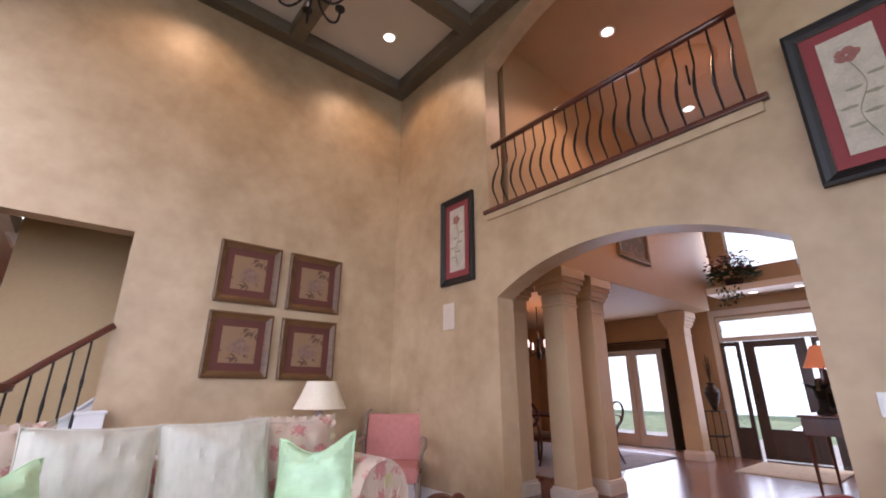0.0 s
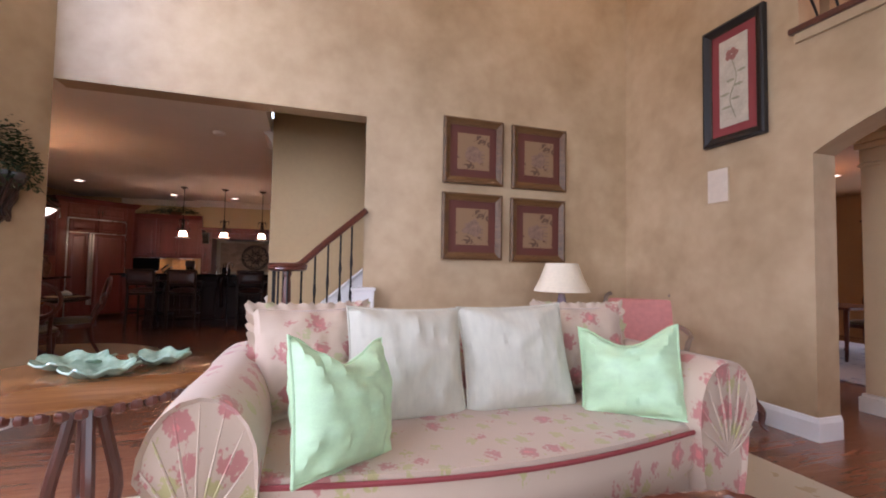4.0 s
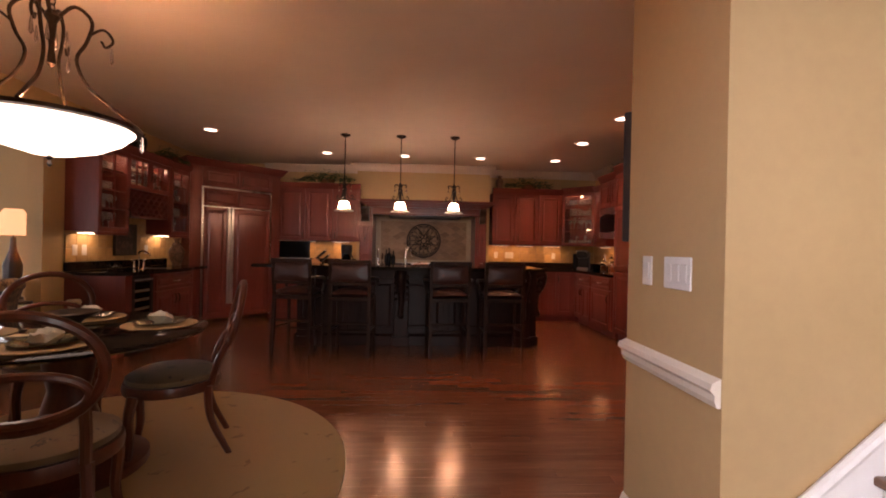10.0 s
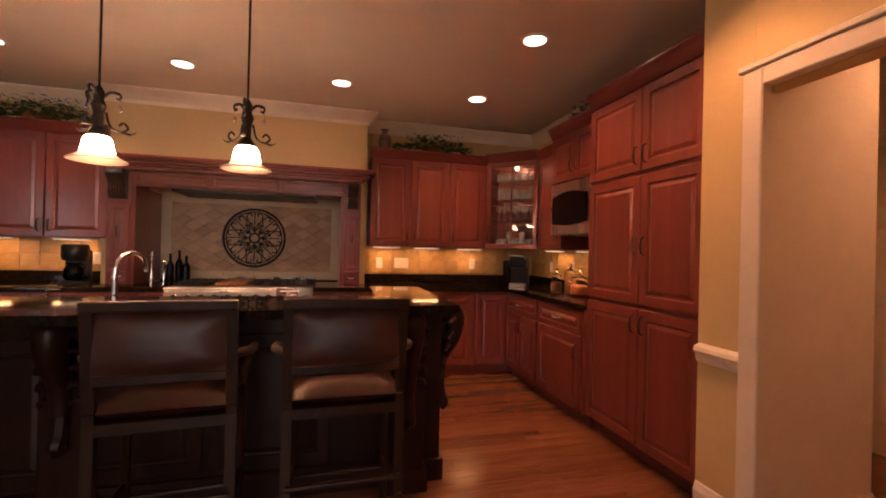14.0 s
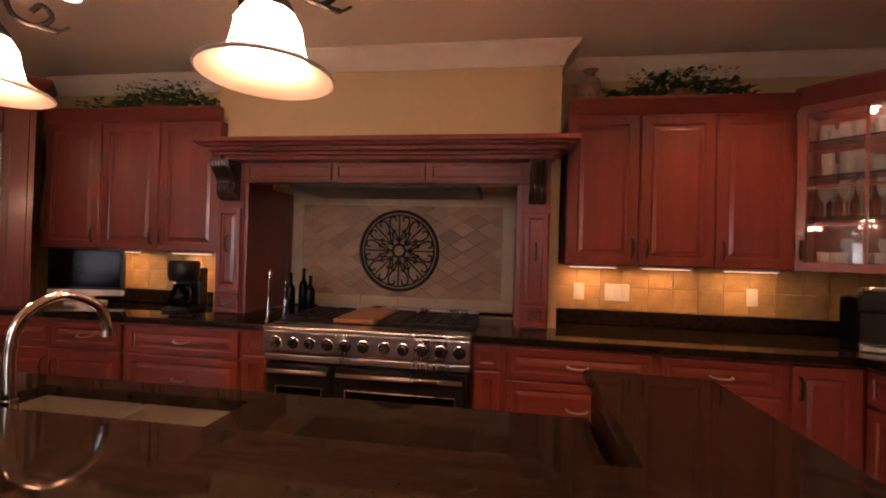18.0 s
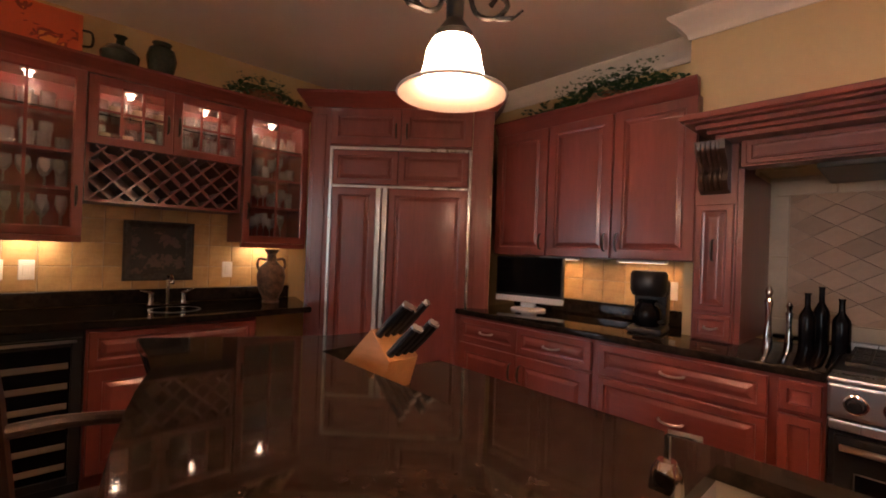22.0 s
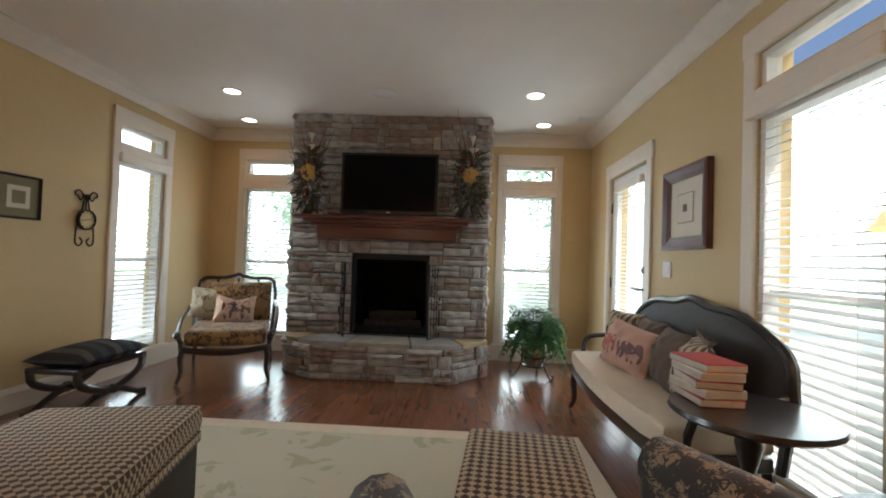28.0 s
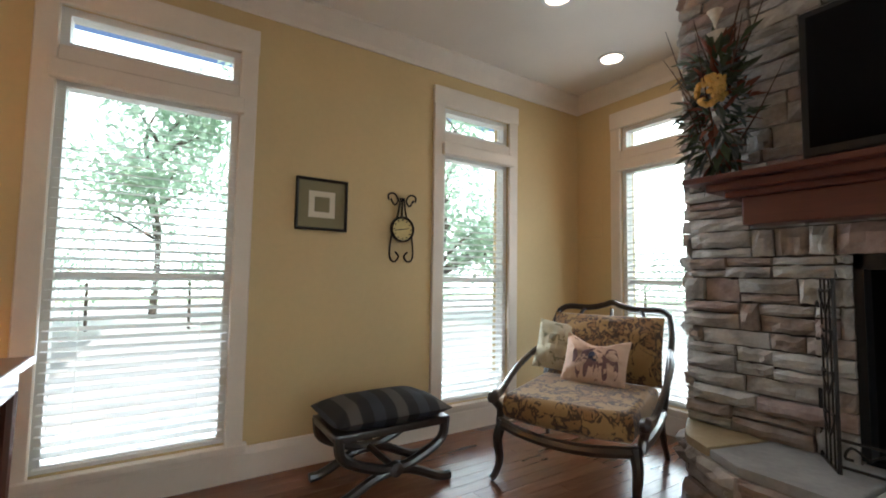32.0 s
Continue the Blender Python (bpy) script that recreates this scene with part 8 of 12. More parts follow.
# ---- breakfast corner ----
WOOLGOLD = pattern("gold_leaf_wool", (0.36, 0.24, 0.085), (0.24, 0.15, 0.05), 7.5, 0.95, None, 0.22)
solo("round_rug", lathe(B(), [(0.0, 0.002), (1.39, 0.002), (1.39, 0.014), (0.0, 0.015)], seg=72, caps=False), WOOLGOLD, "round gold wool rug with leaf scrolls", "rug", pose(-2.95, 6.85, 0))
dt = thing("dining_table", "round dark granite-topped breakfast table on a pedestal", "table", pose(-3.02, 6.98, 0))
part("tabletop", lathe(B(), [(0.0, 0.72), (0.60, 0.72), (0.635, 0.735), (0.64, 0.748), (0.62, 0.76), (0.0, 0.762)], seg=56, caps=False), GRANITE, dt, smooth=True)
part("pedestal", lathe(B(), [(0.36, 0.016), (0.36, 0.06), (0.28, 0.10), (0.11, 0.16), (0.13, 0.30), (0.09, 0.45), (0.12, 0.62), (0.30, 0.72)], seg=28), MAHOG, dt, smooth=True)
TAPESTRY = pattern("brown_tapestry", (0.16, 0.11, 0.055), (0.06, 0.045, 0.025), 16, 0.9, (0.24, 0.17, 0.08), 0.3)
MAT = material("tan_woven_placemat", (0.34, 0.22, 0.10), 0.9, vary=0.12, scale=60, fine=200, bump=0.5)
CHINA = material("green_brown_china", (0.10, 0.09, 0.05), 0.15, vary=0.3, scale=20, bump=0.03)
for k in range(4):
    a = 0.45 + math.pi / 2 * k
    cx, cy = -3.02 + 0.40 * math.cos(a), 6.98 + 0.40 * math.sin(a)
    solo("placemat", lathe(B(), [(0.0, 0.0), (0.19, 0.0), (0.19, 0.004), (0.0, 0.005)], seg=28, caps=False), MAT, "round tan woven placemat on the table", "placemat", pose(cx, cy, 0.762), "place settings")
    solo("plate", lathe(B(), [(0.0, 0.0), (0.075, 0.0), (0.13, 0.014), (0.132, 0.018), (0.075, 0.006), (0.0, 0.005)], seg=28, caps=False), CHINA, "dark glazed dinner plate on a placemat", "plate", pose(cx, cy, 0.767), "place settings", smooth=True)
    solo("napkin", pillow_mesh(B(), 0.11, 0.10, 0.05, 60 + k, 8), GREYLINEN, "folded linen napkin on the plate", "napkin", pose(cx, cy, 0.80, 70, 0, 57 * k), "place settings", smooth=True)
solo("candle_bowl", lathe(B(), [(0.0, 0.0), (0.05, 0.0), (0.03, 0.02), (0.06, 0.05), (0.13, 0.09), (0.125, 0.095), (0.05, 0.06), (0.0, 0.055)], seg=24, caps=False), BRONZE, "bronze footed bowl in the table centre", "bowl", pose(-3.02, 6.98, 0.762), smooth=True)


def oval(bm, cx, cz, rx, rz, y, r, n=32, tilt=0.0):
    pts = [(cx + rx * math.cos(2 * math.pi * k / n), y + tilt * (cz + rz * math.sin(2 * math.pi * k / n) - 0.5), cz + rz * math.sin(2 * math.pi * k / n)) for k in range(n + 1)]
    return tube(bm, pts, r, 8, False)


def balloon_chair(m):
    """An oval-backed side chair facing -y."""
    e = thing("dining_chair", "mahogany balloon-back chair with tapestry seat", "chair", m, "chairs round the breakfast table")
    part("seat", lathe(B(), [(0.0, 0.43), (0.20, 0.43), (0.235, 0.445), (0.235, 0.47), (0.19, 0.495), (0.0, 0.505)], seg=28, caps=False), TAPESTRY, e, smooth=True)
    part("seat_rail", lathe(B(), [(0.20, 0.385), (0.245, 0.385), (0.25, 0.41), (0.245, 0.44), (0.20, 0.44)], seg=28), MAHOG, e, smooth=True)
    part("back_oval", oval(B(), 0, 0.79, 0.235, 0.20, 0.26, 0.020, tilt=0.22), MAHOG, e, smooth=True)
    part("back_splat", oval(B(), 0, 0.70, 0.19, 0.085, 0.262, 0.016, tilt=0.22), MAHOG, e, smooth=True)
    for s in (-1, 1):
        part("back_post", tube(B(), smooth_path([(s * 0.16, 0.20, 0.42), (s * 0.165, 0.23, 0.55), (s * 0.17, 0.285, 0.66)], 5), 0.020, 8), MAHOG, e, smooth=True)
        part("leg", cabriole_leg(B(), s * 0.18, -0.17, 0.40, (0.05 * s, -0.05), 0.030, 0.016), MAHOG, e, smooth=True)
        part("leg", tube(B(), smooth_path([(s * 0.16, 0.18, 0.41), (s * 0.17, 0.20, 0.22), (s * 0.19, 0.30, 0.0)], 5), [0.024 - 0.0008 * k for k in range(11)], 8), MAHOG, e, smooth=True)
    return e


ch = balloon_chair(pose(-2.62, 6.36, 0, 0, 0, 205))
copy_thing(ch, pose(-2.62, 7.22, 0, 0, 0, -65))
copy_thing(ch, pose(-3.55, 7.55, 0, 0, 0, 45))
copy_thing(ch, pose(-3.62, 6.40, 0, 0, 0, 135))

# bowl chandelier
ALABASTER = glowing("lit_alabaster_glass", (1.0, 0.86, 0.66), 5.5)
cl = thing("chandelier", "scrolled bronze chandelier with lit alabaster bowl and crystal drops", "chandelier", pose(-3.06, 6.88, 0))
part("canopy", lathe(B(), [(0.0, 2.70), (0.065, 2.698), (0.06, 2.68), (0.03, 2.665), (0.0, 2.66)], seg=20, caps=False), BRONZE, cl, smooth=True)
bm = B()
for k in range(9):
    z = 2.66 - 0.03 * k
    r = 0.012
    tube(bm, [(r * math.cos(a) * (1 if k % 2 else 0.2), r * math.cos(a) * (0.2 if k % 2 else 1), z - 0.015 + 0.019 * math.sin(a)) for a in (2 * math.pi * i / 10 for i in range(11))], 0.003, 5, False)
part("chain", bm, BRONZE, cl)
part("bowl", lathe(B(), [(0.0, 1.66), (0.08, 1.665), (0.20, 1.70), (0.30, 1.755), (0.36, 1.815), (0.355, 1.82), (0.29, 1.765), (0.19, 1.712), (0.0, 1.675)], seg=40, caps=False), ALABASTER, cl, "glowing alabaster bowl", smooth=True)
part("rim", lathe(B(), [(0.36, 1.81), (0.385, 1.815), (0.385, 1.835), (0.36, 1.84)], seg=40), BRONZE, cl, smooth=True)
part("finial", lathe(B(), [(0.0, 1.60), (0.012, 1.615), (0.006, 1.635), (0.02, 1.65), (0.0, 1.665)], seg=12, caps=False), BRONZE, cl, smooth=True)
DROP = mesh_of("crystal_drop", lathe(B(), [(0.0, -0.09), (0.010, -0.07), (0.007, -0.03), (0.003, 0.0), (0.0, 0.002)], seg=8, caps=False), GLASSWARE, True)
for k in range(4):
    a = math.pi / 2 * k + 0.4
    c, s = math.cos(a), math.sin(a)
    path = smooth_path([(0.02, 0, 2.36), (0.09, 0, 2.43), (0.16, 0, 2.37), (0.14, 0, 2.26), (0.10, 0, 2.16), (0.15, 0, 2.03), (0.27, 0, 1.92), (0.37, 0, 1.84)], 5)
    arm = part("arm", tube(B(), [(p.x * c, p.x * s, p.z) for p in path], 0.009, 6), BRONZE, cl, smooth=True)
    curl = smooth_path([(0.15, 0, 2.30), (0.21, 0, 2.34), (0.25, 0, 2.29), (0.22, 0, 2.25), (0.20, 0, 2.28)], 5)
    part("scroll", tube(B(), [(p.x * c, p.x * s, p.z) for p in curl], 0.007, 6), BRONZE, arm, smooth=True)
    for r, z in ((0.245, 2.25), (0.06, 2.30), (0.385, 1.80)):
        o = new("crystal_drop", DROP)
        o.parent, o.location = cl, (r * c, r * s, z)
part("hub", lathe(B(), [(0.0, 2.40), (0.02, 2.39), (0.035, 2.36), (0.02, 2.33), (0.012, 2.2), (0.02, 2.12), (0.0, 2.10)], seg=14, caps=False), BRONZE, cl, smooth=True)
bulb("bowl_light", (-3.06, 6.88, 1.875), 44, WARM, 0.05)

# dark chest behind the opening
ds = thing("chest", "dark wooden bombe chest with polished top", "chest", pose(-2.52, 5.34, 0))
bm = B()
rr = []
for z, g in ((0.0, -0.06), (0.06, -0.05), (0.16, -0.03), (0.36, 0.03), (0.56, 0.02), (0.70, -0.02), (0.80, -0.03)):
    rr.append(ring(bm, [(-0.42 - g, -0.28, z), (0.34 + g, -0.28, z), (0.36 + g, 0.18, z), (0.30, 0.24 + g, z), (-0.42 - g, 0.24 + g, z)]))
skin(bm, rr)
part("body", bm, DARKWOOD, ds, smooth=True)
part("top", prism(B(), [(-0.45, -0.30), (0.38, -0.30), (0.40, 0.20), (0.33, 0.28), (-0.45, 0.28)], 0.80, 0.83, 0.008), TABLEWOOD, ds, "polished brown top", smooth=True)
for k in range(3):
    d = part("drawer", box(B(), -0.36, 0.255, 0.14 + 0.22 * k, 0.24, 0.272, 0.33 + 0.22 * k, 0.006), DARKWOOD, ds)
    part("knob", lathe(B(), [(0.0, 0.02), (0.014, 0.018), (0.008, 0.0)], seg=10, m=pose(-0.06, 0.272, 0.235 + 0.22 * k, -90, 0, 0)), BRONZE, d)

# ---- hanging and recessed lights ----
FROST = glowing("frosted_lit_shade", (1.0, 0.64, 0.36), 75.0)
FLANGE = glowing("frosted_shade_flange", (0.40, 0.36, 0.32), 0.06)
CRYSTAL = glass("crystal_drop", (1, 1, 1), 0.0)


def pendant(x, y):
    e = thing("pendant_light", "scrolled iron pendant with frosted bell shade and crystal drops", "pendant light", pose(x, y, 0), "pendants over the island")
    part("canopy", lathe(B(), [(0.065, K_TOP), (0.062, K_TOP - 0.012), (0.03, K_TOP - 0.03), (0.0, K_TOP - 0.034)], seg=20), IRON, e, smooth=True)
    part("rod", tube(B(), [(0, 0, K_TOP - 0.03), (0, 0, 2.06)], 0.006, 8), IRON, e)
    part("stem", lathe(B(), [(0.010, 2.08), (0.026, 2.05), (0.022, 2.01), (0.034, 1.98), (0.022, 1.94), (0.020, 1.87), (0.034, 1.85), (0.046, 1.835), (0.046, 1.82)], seg=14), IRON, e, smooth=True)
    for k in range(3):
        a = 2 * math.pi * k / 3 + 0.5
        c, s = math.cos(a), math.sin(a)

        def at(r, z):
            return (c * r, s * r, z)

        part("arm", tube(B(), smooth_path([at(0.02, 2.03), at(0.05, 2.06), at(0.09, 2.055), at(0.085, 2.03), at(0.07, 2.035)], 4), [0.008] * 8 + [0.006] * 9, 7), IRON, e, smooth=True)
        part("scroll", tube(B(), smooth_path([at(0.03, 1.95), at(0.05, 1.88), at(0.095, 1.86), at(0.125, 1.885), at(0.105, 1.91), at(0.085, 1.89)], 4), 0.006, 7), IRON, e, smooth=True)
        part("leaf_tip", tube(B(), smooth_path([at(0.10, 1.86), at(0.135, 1.855), at(0.16, 1.87)], 4), [0.006] * 5 + [0.003] * 4, 6), IRON, e, smooth=True)
        part("drop", lathe(B(), [(0.001, 0.05), (0.004, 0.045), (0.003, 0.03), (0.010, 0.0), (0.008, -0.012), (0.0, -0.018)], at(0.088, 1.975), 8), CRYSTAL, e, "clear crystal drop")
        part("drop_wire", tube(B(), [at(0.088, 2.025), at(0.088, 2.05)], 0.001, 4), IRON, e)
    bm = B()
    n = 32
    bell = [(0.034, 1.826), (0.050, 1.818), (0.062, 1.797), (0.068, 1.762), (0.075, 1.735), (0.071, 1.735), (0.064, 1.762), (0.058, 1.794), (0.047, 1.813), (0.031, 1.821)]
    skin(bm, [ring(bm, [(r * math.cos(2 * math.pi * i / n), r * math.sin(2 * math.pi * i / n), z) for i in range(n)]) for r, z in bell], True, False)
    shade = part("shade", bm, FROST, e, "frosted white bell shade", smooth=True)
    bm = B()
    lip = [(0.075, 1.7345), (0.092, 1.718), (0.118, 1.704), (0.128, 1.700), (0.131, 1.695), (0.127, 1.692), (0.117, 1.698), (0.090, 1.712), (0.072, 1.7295)]
    skin(bm, [ring(bm, [(r * math.cos(2 * math.pi * i / n), r * math.sin(2 * math.pi * i / n), z) for i in range(n)]) for r, z in lip], True, False)
    part("flange", bm, FLANGE, shade, "flared frosted rim", smooth=True)
    bulb("pendant_bulb", (x, y, 1.745), 4, WARM, 0.04)
    return e


for x, y in ((-2.19, 10.32), (-1.455, 10.30), (-0.745, 10.28)):
    pendant(x, y)

LENS_W = glowing("warm_can_lens", (1.0, 0.80, 0.58), 9.0)
can_parts = (mesh_of("trim_ring", lathe(B(), [(0.098, 0.0), (0.098, -0.006), (0.076, -0.008), (0.072, -0.001)], seg=28, caps=False), WHITE, True), mesh_of("lens", lathe(B(), [(0.073, -0.0015), (0.0, -0.0015)], seg=24, caps=False), LENS_W))


def recessed(x, y, z, watts, colour=WARM, spot=None):
    e = thing("recessed_light", "round recessed ceiling light, lit", "recessed light", pose(x, y, z), "recessed lights")
    for nm, me in zip(("trim_ring", "lens"), can_parts):
        o = new(nm, me)
        o.parent = e
    if watts:
        spot_lamp("can_lamp", (x, y, z - 0.02), watts, colour, 125, 0.06)


# the last one, in the hall, is an unseen light added to brighten it
for x, y in ((1.02, 9.22), (1.005, 10.35), (1.003, 11.52), (-0.231, 11.52), (-1.454, 11.515), (-2.67, 11.48), (-3.91, 10.305), (2.45, 8.75)):
    recessed(x, y, K_TOP, 2 if x < -3.5 else 60 if x > 2 else 56 if y < 9.5 else 58 if x > 0.9 else 15)
for x, y in ((-8.275, 5.856), (-8.266, 8.678), (-9.12, 5.59), (-9.106, 8.907)):
    recessed(x, y, F_TOP, 4)
for x in (2.88, 0.75):
    recessed(x, 3.96, LR_TOP, 150, (1.0, 0.70, 0.36))
# extra ceiling lights added to warm the hall columns and the dining room
for x in (4.9, 7.4):
    recessed(x, 1.9, 5.598, 260, (1.0, 0.66, 0.38))
for x in (5.4, 8.0):
    recessed(x, 5.2, 2.748, 30, (1.0, 0.62, 0.34))
sd = thing("ceiling_speaker", "round white ceiling speaker", "speaker", pose(-8.266, 7.296, F_TOP))
part("ring", lathe(B(), [(0.115, 0), (0.115, -0.008), (0.10, -0.010), (0.098, -0.004)], seg=30, caps=False), WHITE, sd, smooth=True)
part("grille", lathe(B(), [(0.099, -0.005), (0.0, -0.007)], seg=24, caps=False), WHITE, sd)
sm = thing("smoke_detector", "round white smoke detector on the ceiling", "smoke detector", pose(-0.85, 6.1, K_TOP))
part("case", lathe(B(), [(0.065, 0), (0.065, -0.018), (0.05, -0.035), (0.0, -0.037)], seg=24), WHITE, sm, smooth=True)
vt = thing("ceiling_vent", "small white ceiling vent", "vent", pose(-8.894, 9.33, F_TOP))
part("frame", box(B(), -0.07, -0.13, -0.006, 0.07, 0.13, -0.0005, 0.002), WHITE, vt)
for k in range(6):
    part("slat", box(B(), -0.05 + 0.018 * k, -0.11, -0.010, -0.042 + 0.018 * k, 0.11, -0.006), WHITE, vt)

# chandelier high in the living room
chd = thing("chandelier", "dark iron chandelier with curled arms and candle cups", "chandelier", pose(1.42, 2.86, 0))
part("canopy", lathe(B(), [(0.07, LR_TOP), (0.065, LR_TOP - 0.02), (0.02, LR_TOP - 0.05), (0.0, LR_TOP - 0.05)], seg=20), IRON, chd, smooth=True)
part("rod", tube(B(), [(0, 0, LR_TOP - 0.04), (0, 0, 5.02)], 0.010, 8), IRON, chd)
part("stem", lathe(B(), [(0.012, 5.04), (0.04, 5.0), (0.025, 4.93), (0.05, 4.84), (0.03, 4.74), (0.055, 4.62), (0.035, 4.53), (0.0, 4.50)], seg=16), IRON, chd, smooth=True)
for k in range(6):
    c, s = math.cos(math.pi / 3 * k + 0.3), math.sin(math.pi / 3 * k + 0.3)
    arm = part("arm", tube(B(), smooth_path([(c * r, s * r, z) for r, z in ((0.03, 4.62), (0.10, 4.46), (0.20, 4.40), (0.29, 4.46), (0.32, 4.57), (0.32, 4.62))], 5), 0.011, 7), IRON, chd, smooth=True)
    part("scroll", tube(B(), smooth_path([(c * r, s * r, z) for r, z in ((0.05, 4.80), (0.12, 4.70), (0.15, 4.60), (0.10, 4.55), (0.08, 4.60))], 4), 0.007, 6), IRON, chd, smooth=True)
    part("cup", lathe(B(), [(0.012, 4.61), (0.045, 4.63), (0.05, 4.645), (0.03, 4.645)], (c * 0.32, s * 0.32, 0), 14), IRON, arm, smooth=True)
    part("candle", lathe(B(), [(0.014, 4.645), (0.014, 4.74), (0.0, 4.745)], (c * 0.32, s * 0.32, 0), 10), TRIM, arm, "cream candle sleeve", smooth=True)

# ---- kitchen small things ----
mo = thing("monitor", "small flat silver and black monitor on the counter", "monitor", pose(-3.40, 12.33, CT, 0, 0, 12))
part("screen_case", box(B(), -0.27, -0.02, 0.09, 0.27, 0.02, 0.40, 0.008), BLACK, mo)
part("screen", box(B(), -0.255, -0.023, 0.12, 0.255, -0.019, 0.39), SCREEN, mo, "dark screen")
part("speaker_bar", box(B(), -0.27, -0.026, 0.055, 0.27, 0.015, 0.10, 0.006), WHITE, mo, "white lower bezel")
part("neck", box(B(), -0.06, -0.01, 0.01, 0.06, 0.02, 0.06, 0.005), STEEL, mo)
part("foot", lathe(B(), [(0.13, 0), (0.13, 0.008), (0.05, 0.016)], seg=24), WHITE, mo, smooth=True)
cm = thing("coffee_maker", "black drip coffee maker with glass jug", "coffee maker", pose(-2.46, 12.20, CT, 0, 0, 10))
part("base", box(B(), -0.09, -0.13, 0, 0.09, 0.12, 0.035, 0.012), BLACK, cm)
part("tower", box(B(), -0.09, 0.02, 0.035, 0.09, 0.12, 0.30, 0.02), BLACK, cm)
part("head", lathe(B(), [(0.085, 0.21), (0.098, 0.24), (0.098, 0.33), (0.085, 0.35), (0, 0.355)], (0, -0.03, 0), 22), BLACK, cm, smooth=True)
part("jug", lathe(B(), [(0.06, 0.038), (0.078, 0.07), (0.072, 0.13), (0.05, 0.17), (0.055, 0.185), (0.045, 0.18)], (0, -0.05, 0), 20), SCREEN, cm, "dark glass jug", smooth=True)
part("jug_handle", tube(B(), smooth_path([(0.05, -0.09, 0.17), (0.10, -0.13, 0.15), (0.10, -0.13, 0.09), (0.07, -0.10, 0.07)], 4), 0.008, 8), BLACK, cm, smooth=True)
for k, (x, y, h, r, mat, nm, lb) in enumerate(((-1.93, 12.36, 0.30, 0.022, CHROME, "pepper_mill", "tall steel pepper mill by the range"), (-1.86, 12.46, 0.22, 0.020, CHROME, "salt_mill", "short steel salt mill by the range"), (-1.78, 12.38, 0.28, 0.034, SCREEN, "oil_bottle", "dark glass oil bottle by the range"), (-1.74, 12.50, 0.31, 0.034, SCREEN, "oil_bottle", "dark glass oil bottle by the range"), (-1.66, 12.44, 0.26, 0.036, SCREEN, "oil_bottle", "dark squat oil bottle by the range"))):
    prof = [(r, 0), (r, 0.02), (r * 0.7, h * 0.3), (r * 0.6, h * 0.55), (r * 0.9, h * 0.75), (r * 0.5, h * 0.8), (r * 0.8, h * 0.92), (r * 0.3, h)] if "mill" in nm else [(r, 0), (r, h * 0.55), (r * 0.9, h * 0.62), (r * 0.35, h * 0.75), (r * 0.33, h * 0.95), (r * 0.42, h), (0, h)]
    solo(nm, lathe(B(), prof, seg=16), mat, lb, nm.split("_")[1], pose(x, y, CT), "cooking bottles", smooth=True)
kg = thing("pod_coffee_machine", "black rounded single-cup coffee machine", "coffee machine", pose(1.72, 12.13, CT, 0, 0, -35))
part("tank", box(B(), -0.14, -0.10, 0.0, -0.07, 0.12, 0.28, 0.02), SCREEN, kg)
part("body", box(B(), -0.07, -0.02, 0.0, 0.12, 0.14, 0.30, 0.03), BLACK, kg, smooth=True)
part("head", box(B(), -0.07, -0.14, 0.20, 0.12, 0.10, 0.325, 0.035), BLACK, kg, smooth=True)
part("drip_tray", box(B(), -0.06, -0.14, 0.0, 0.11, -0.02, 0.035, 0.01), STEEL, kg)
part("handle", tube(B(), smooth_path([(-0.06, -0.12, 0.30), (-0.05, -0.17, 0.33), (0.10, -0.17, 0.33), (0.11, -0.12, 0.30)], 4), 0.010, 8), STEEL, kg, smooth=True)
SNACK = [pattern("jar_" + n, a, b_, 30, 0.7, None, 0.36) for n, a, b_ in (("pretzels", (0.20, 0.06, 0.02), (0.34, 0.14, 0.05)), ("crackers", (0.34, 0.14, 0.05), (0.22, 0.06, 0.02)), ("candies", (0.42, 0.12, 0.03), (0.30, 0.05, 0.02)))]
for k, (x, y, r, h) in enumerate(((1.80, 11.40, 0.055, 0.15), (1.86, 11.26, 0.055, 0.20), (1.83, 11.06, 0.085, 0.15))):
    j = thing("snack_jar", "clear glass jar of snacks with knobbed lid", "jar", pose(x, y, CT), "snack jars")
    o = part("jar", lathe(B(), [(r * 0.85, 0), (r, 0.02), (r, h * 0.8), (r * 0.8, h), (r * 0.77, h), (r * 0.96, h * 0.79), (r * 0.95, 0.02), (0, 0.008)], seg=20), CLEAR, j, smooth=True)
    o.visible_shadow = False
    part("contents", lathe(B(), [(r * 0.78, 0.010), (r * 0.93, 0.022), (r * 0.93, h * 0.6), (r * 0.6, h * 0.68), (0, h * 0.66)], seg=20), SNACK[k], j, "brown snacks", smooth=True)
    part("lid", lathe(B(), [(r * 0.85, h + 0.001), (r * 0.88, h + 0.015), (r * 0.3, h + 0.03), (r * 0.22, h + 0.045), (r * 0.36, h + 0.06), (r * 0.3, h + 0.075), (0, h + 0.082)], seg=18), CLEAR, j, "glass lid", smooth=True)
for x, g in ((0.24, 1), (0.49, 3), (1.33, 1)):
    switch_plate(pose(x, WY - 0.0145, 1.125), g, "ivory switch plate on the gold tiles")
switch_plate(pose(-2.46, WY - 0.0145, 1.125), 1, "ivory outlet plate on the gold tiles")
for y in (12.05, 11.62):
    switch_plate(pose(2.1055, y, 1.125, 0, 0, -90), 1, "ivory outlet plate on the gold tiles")
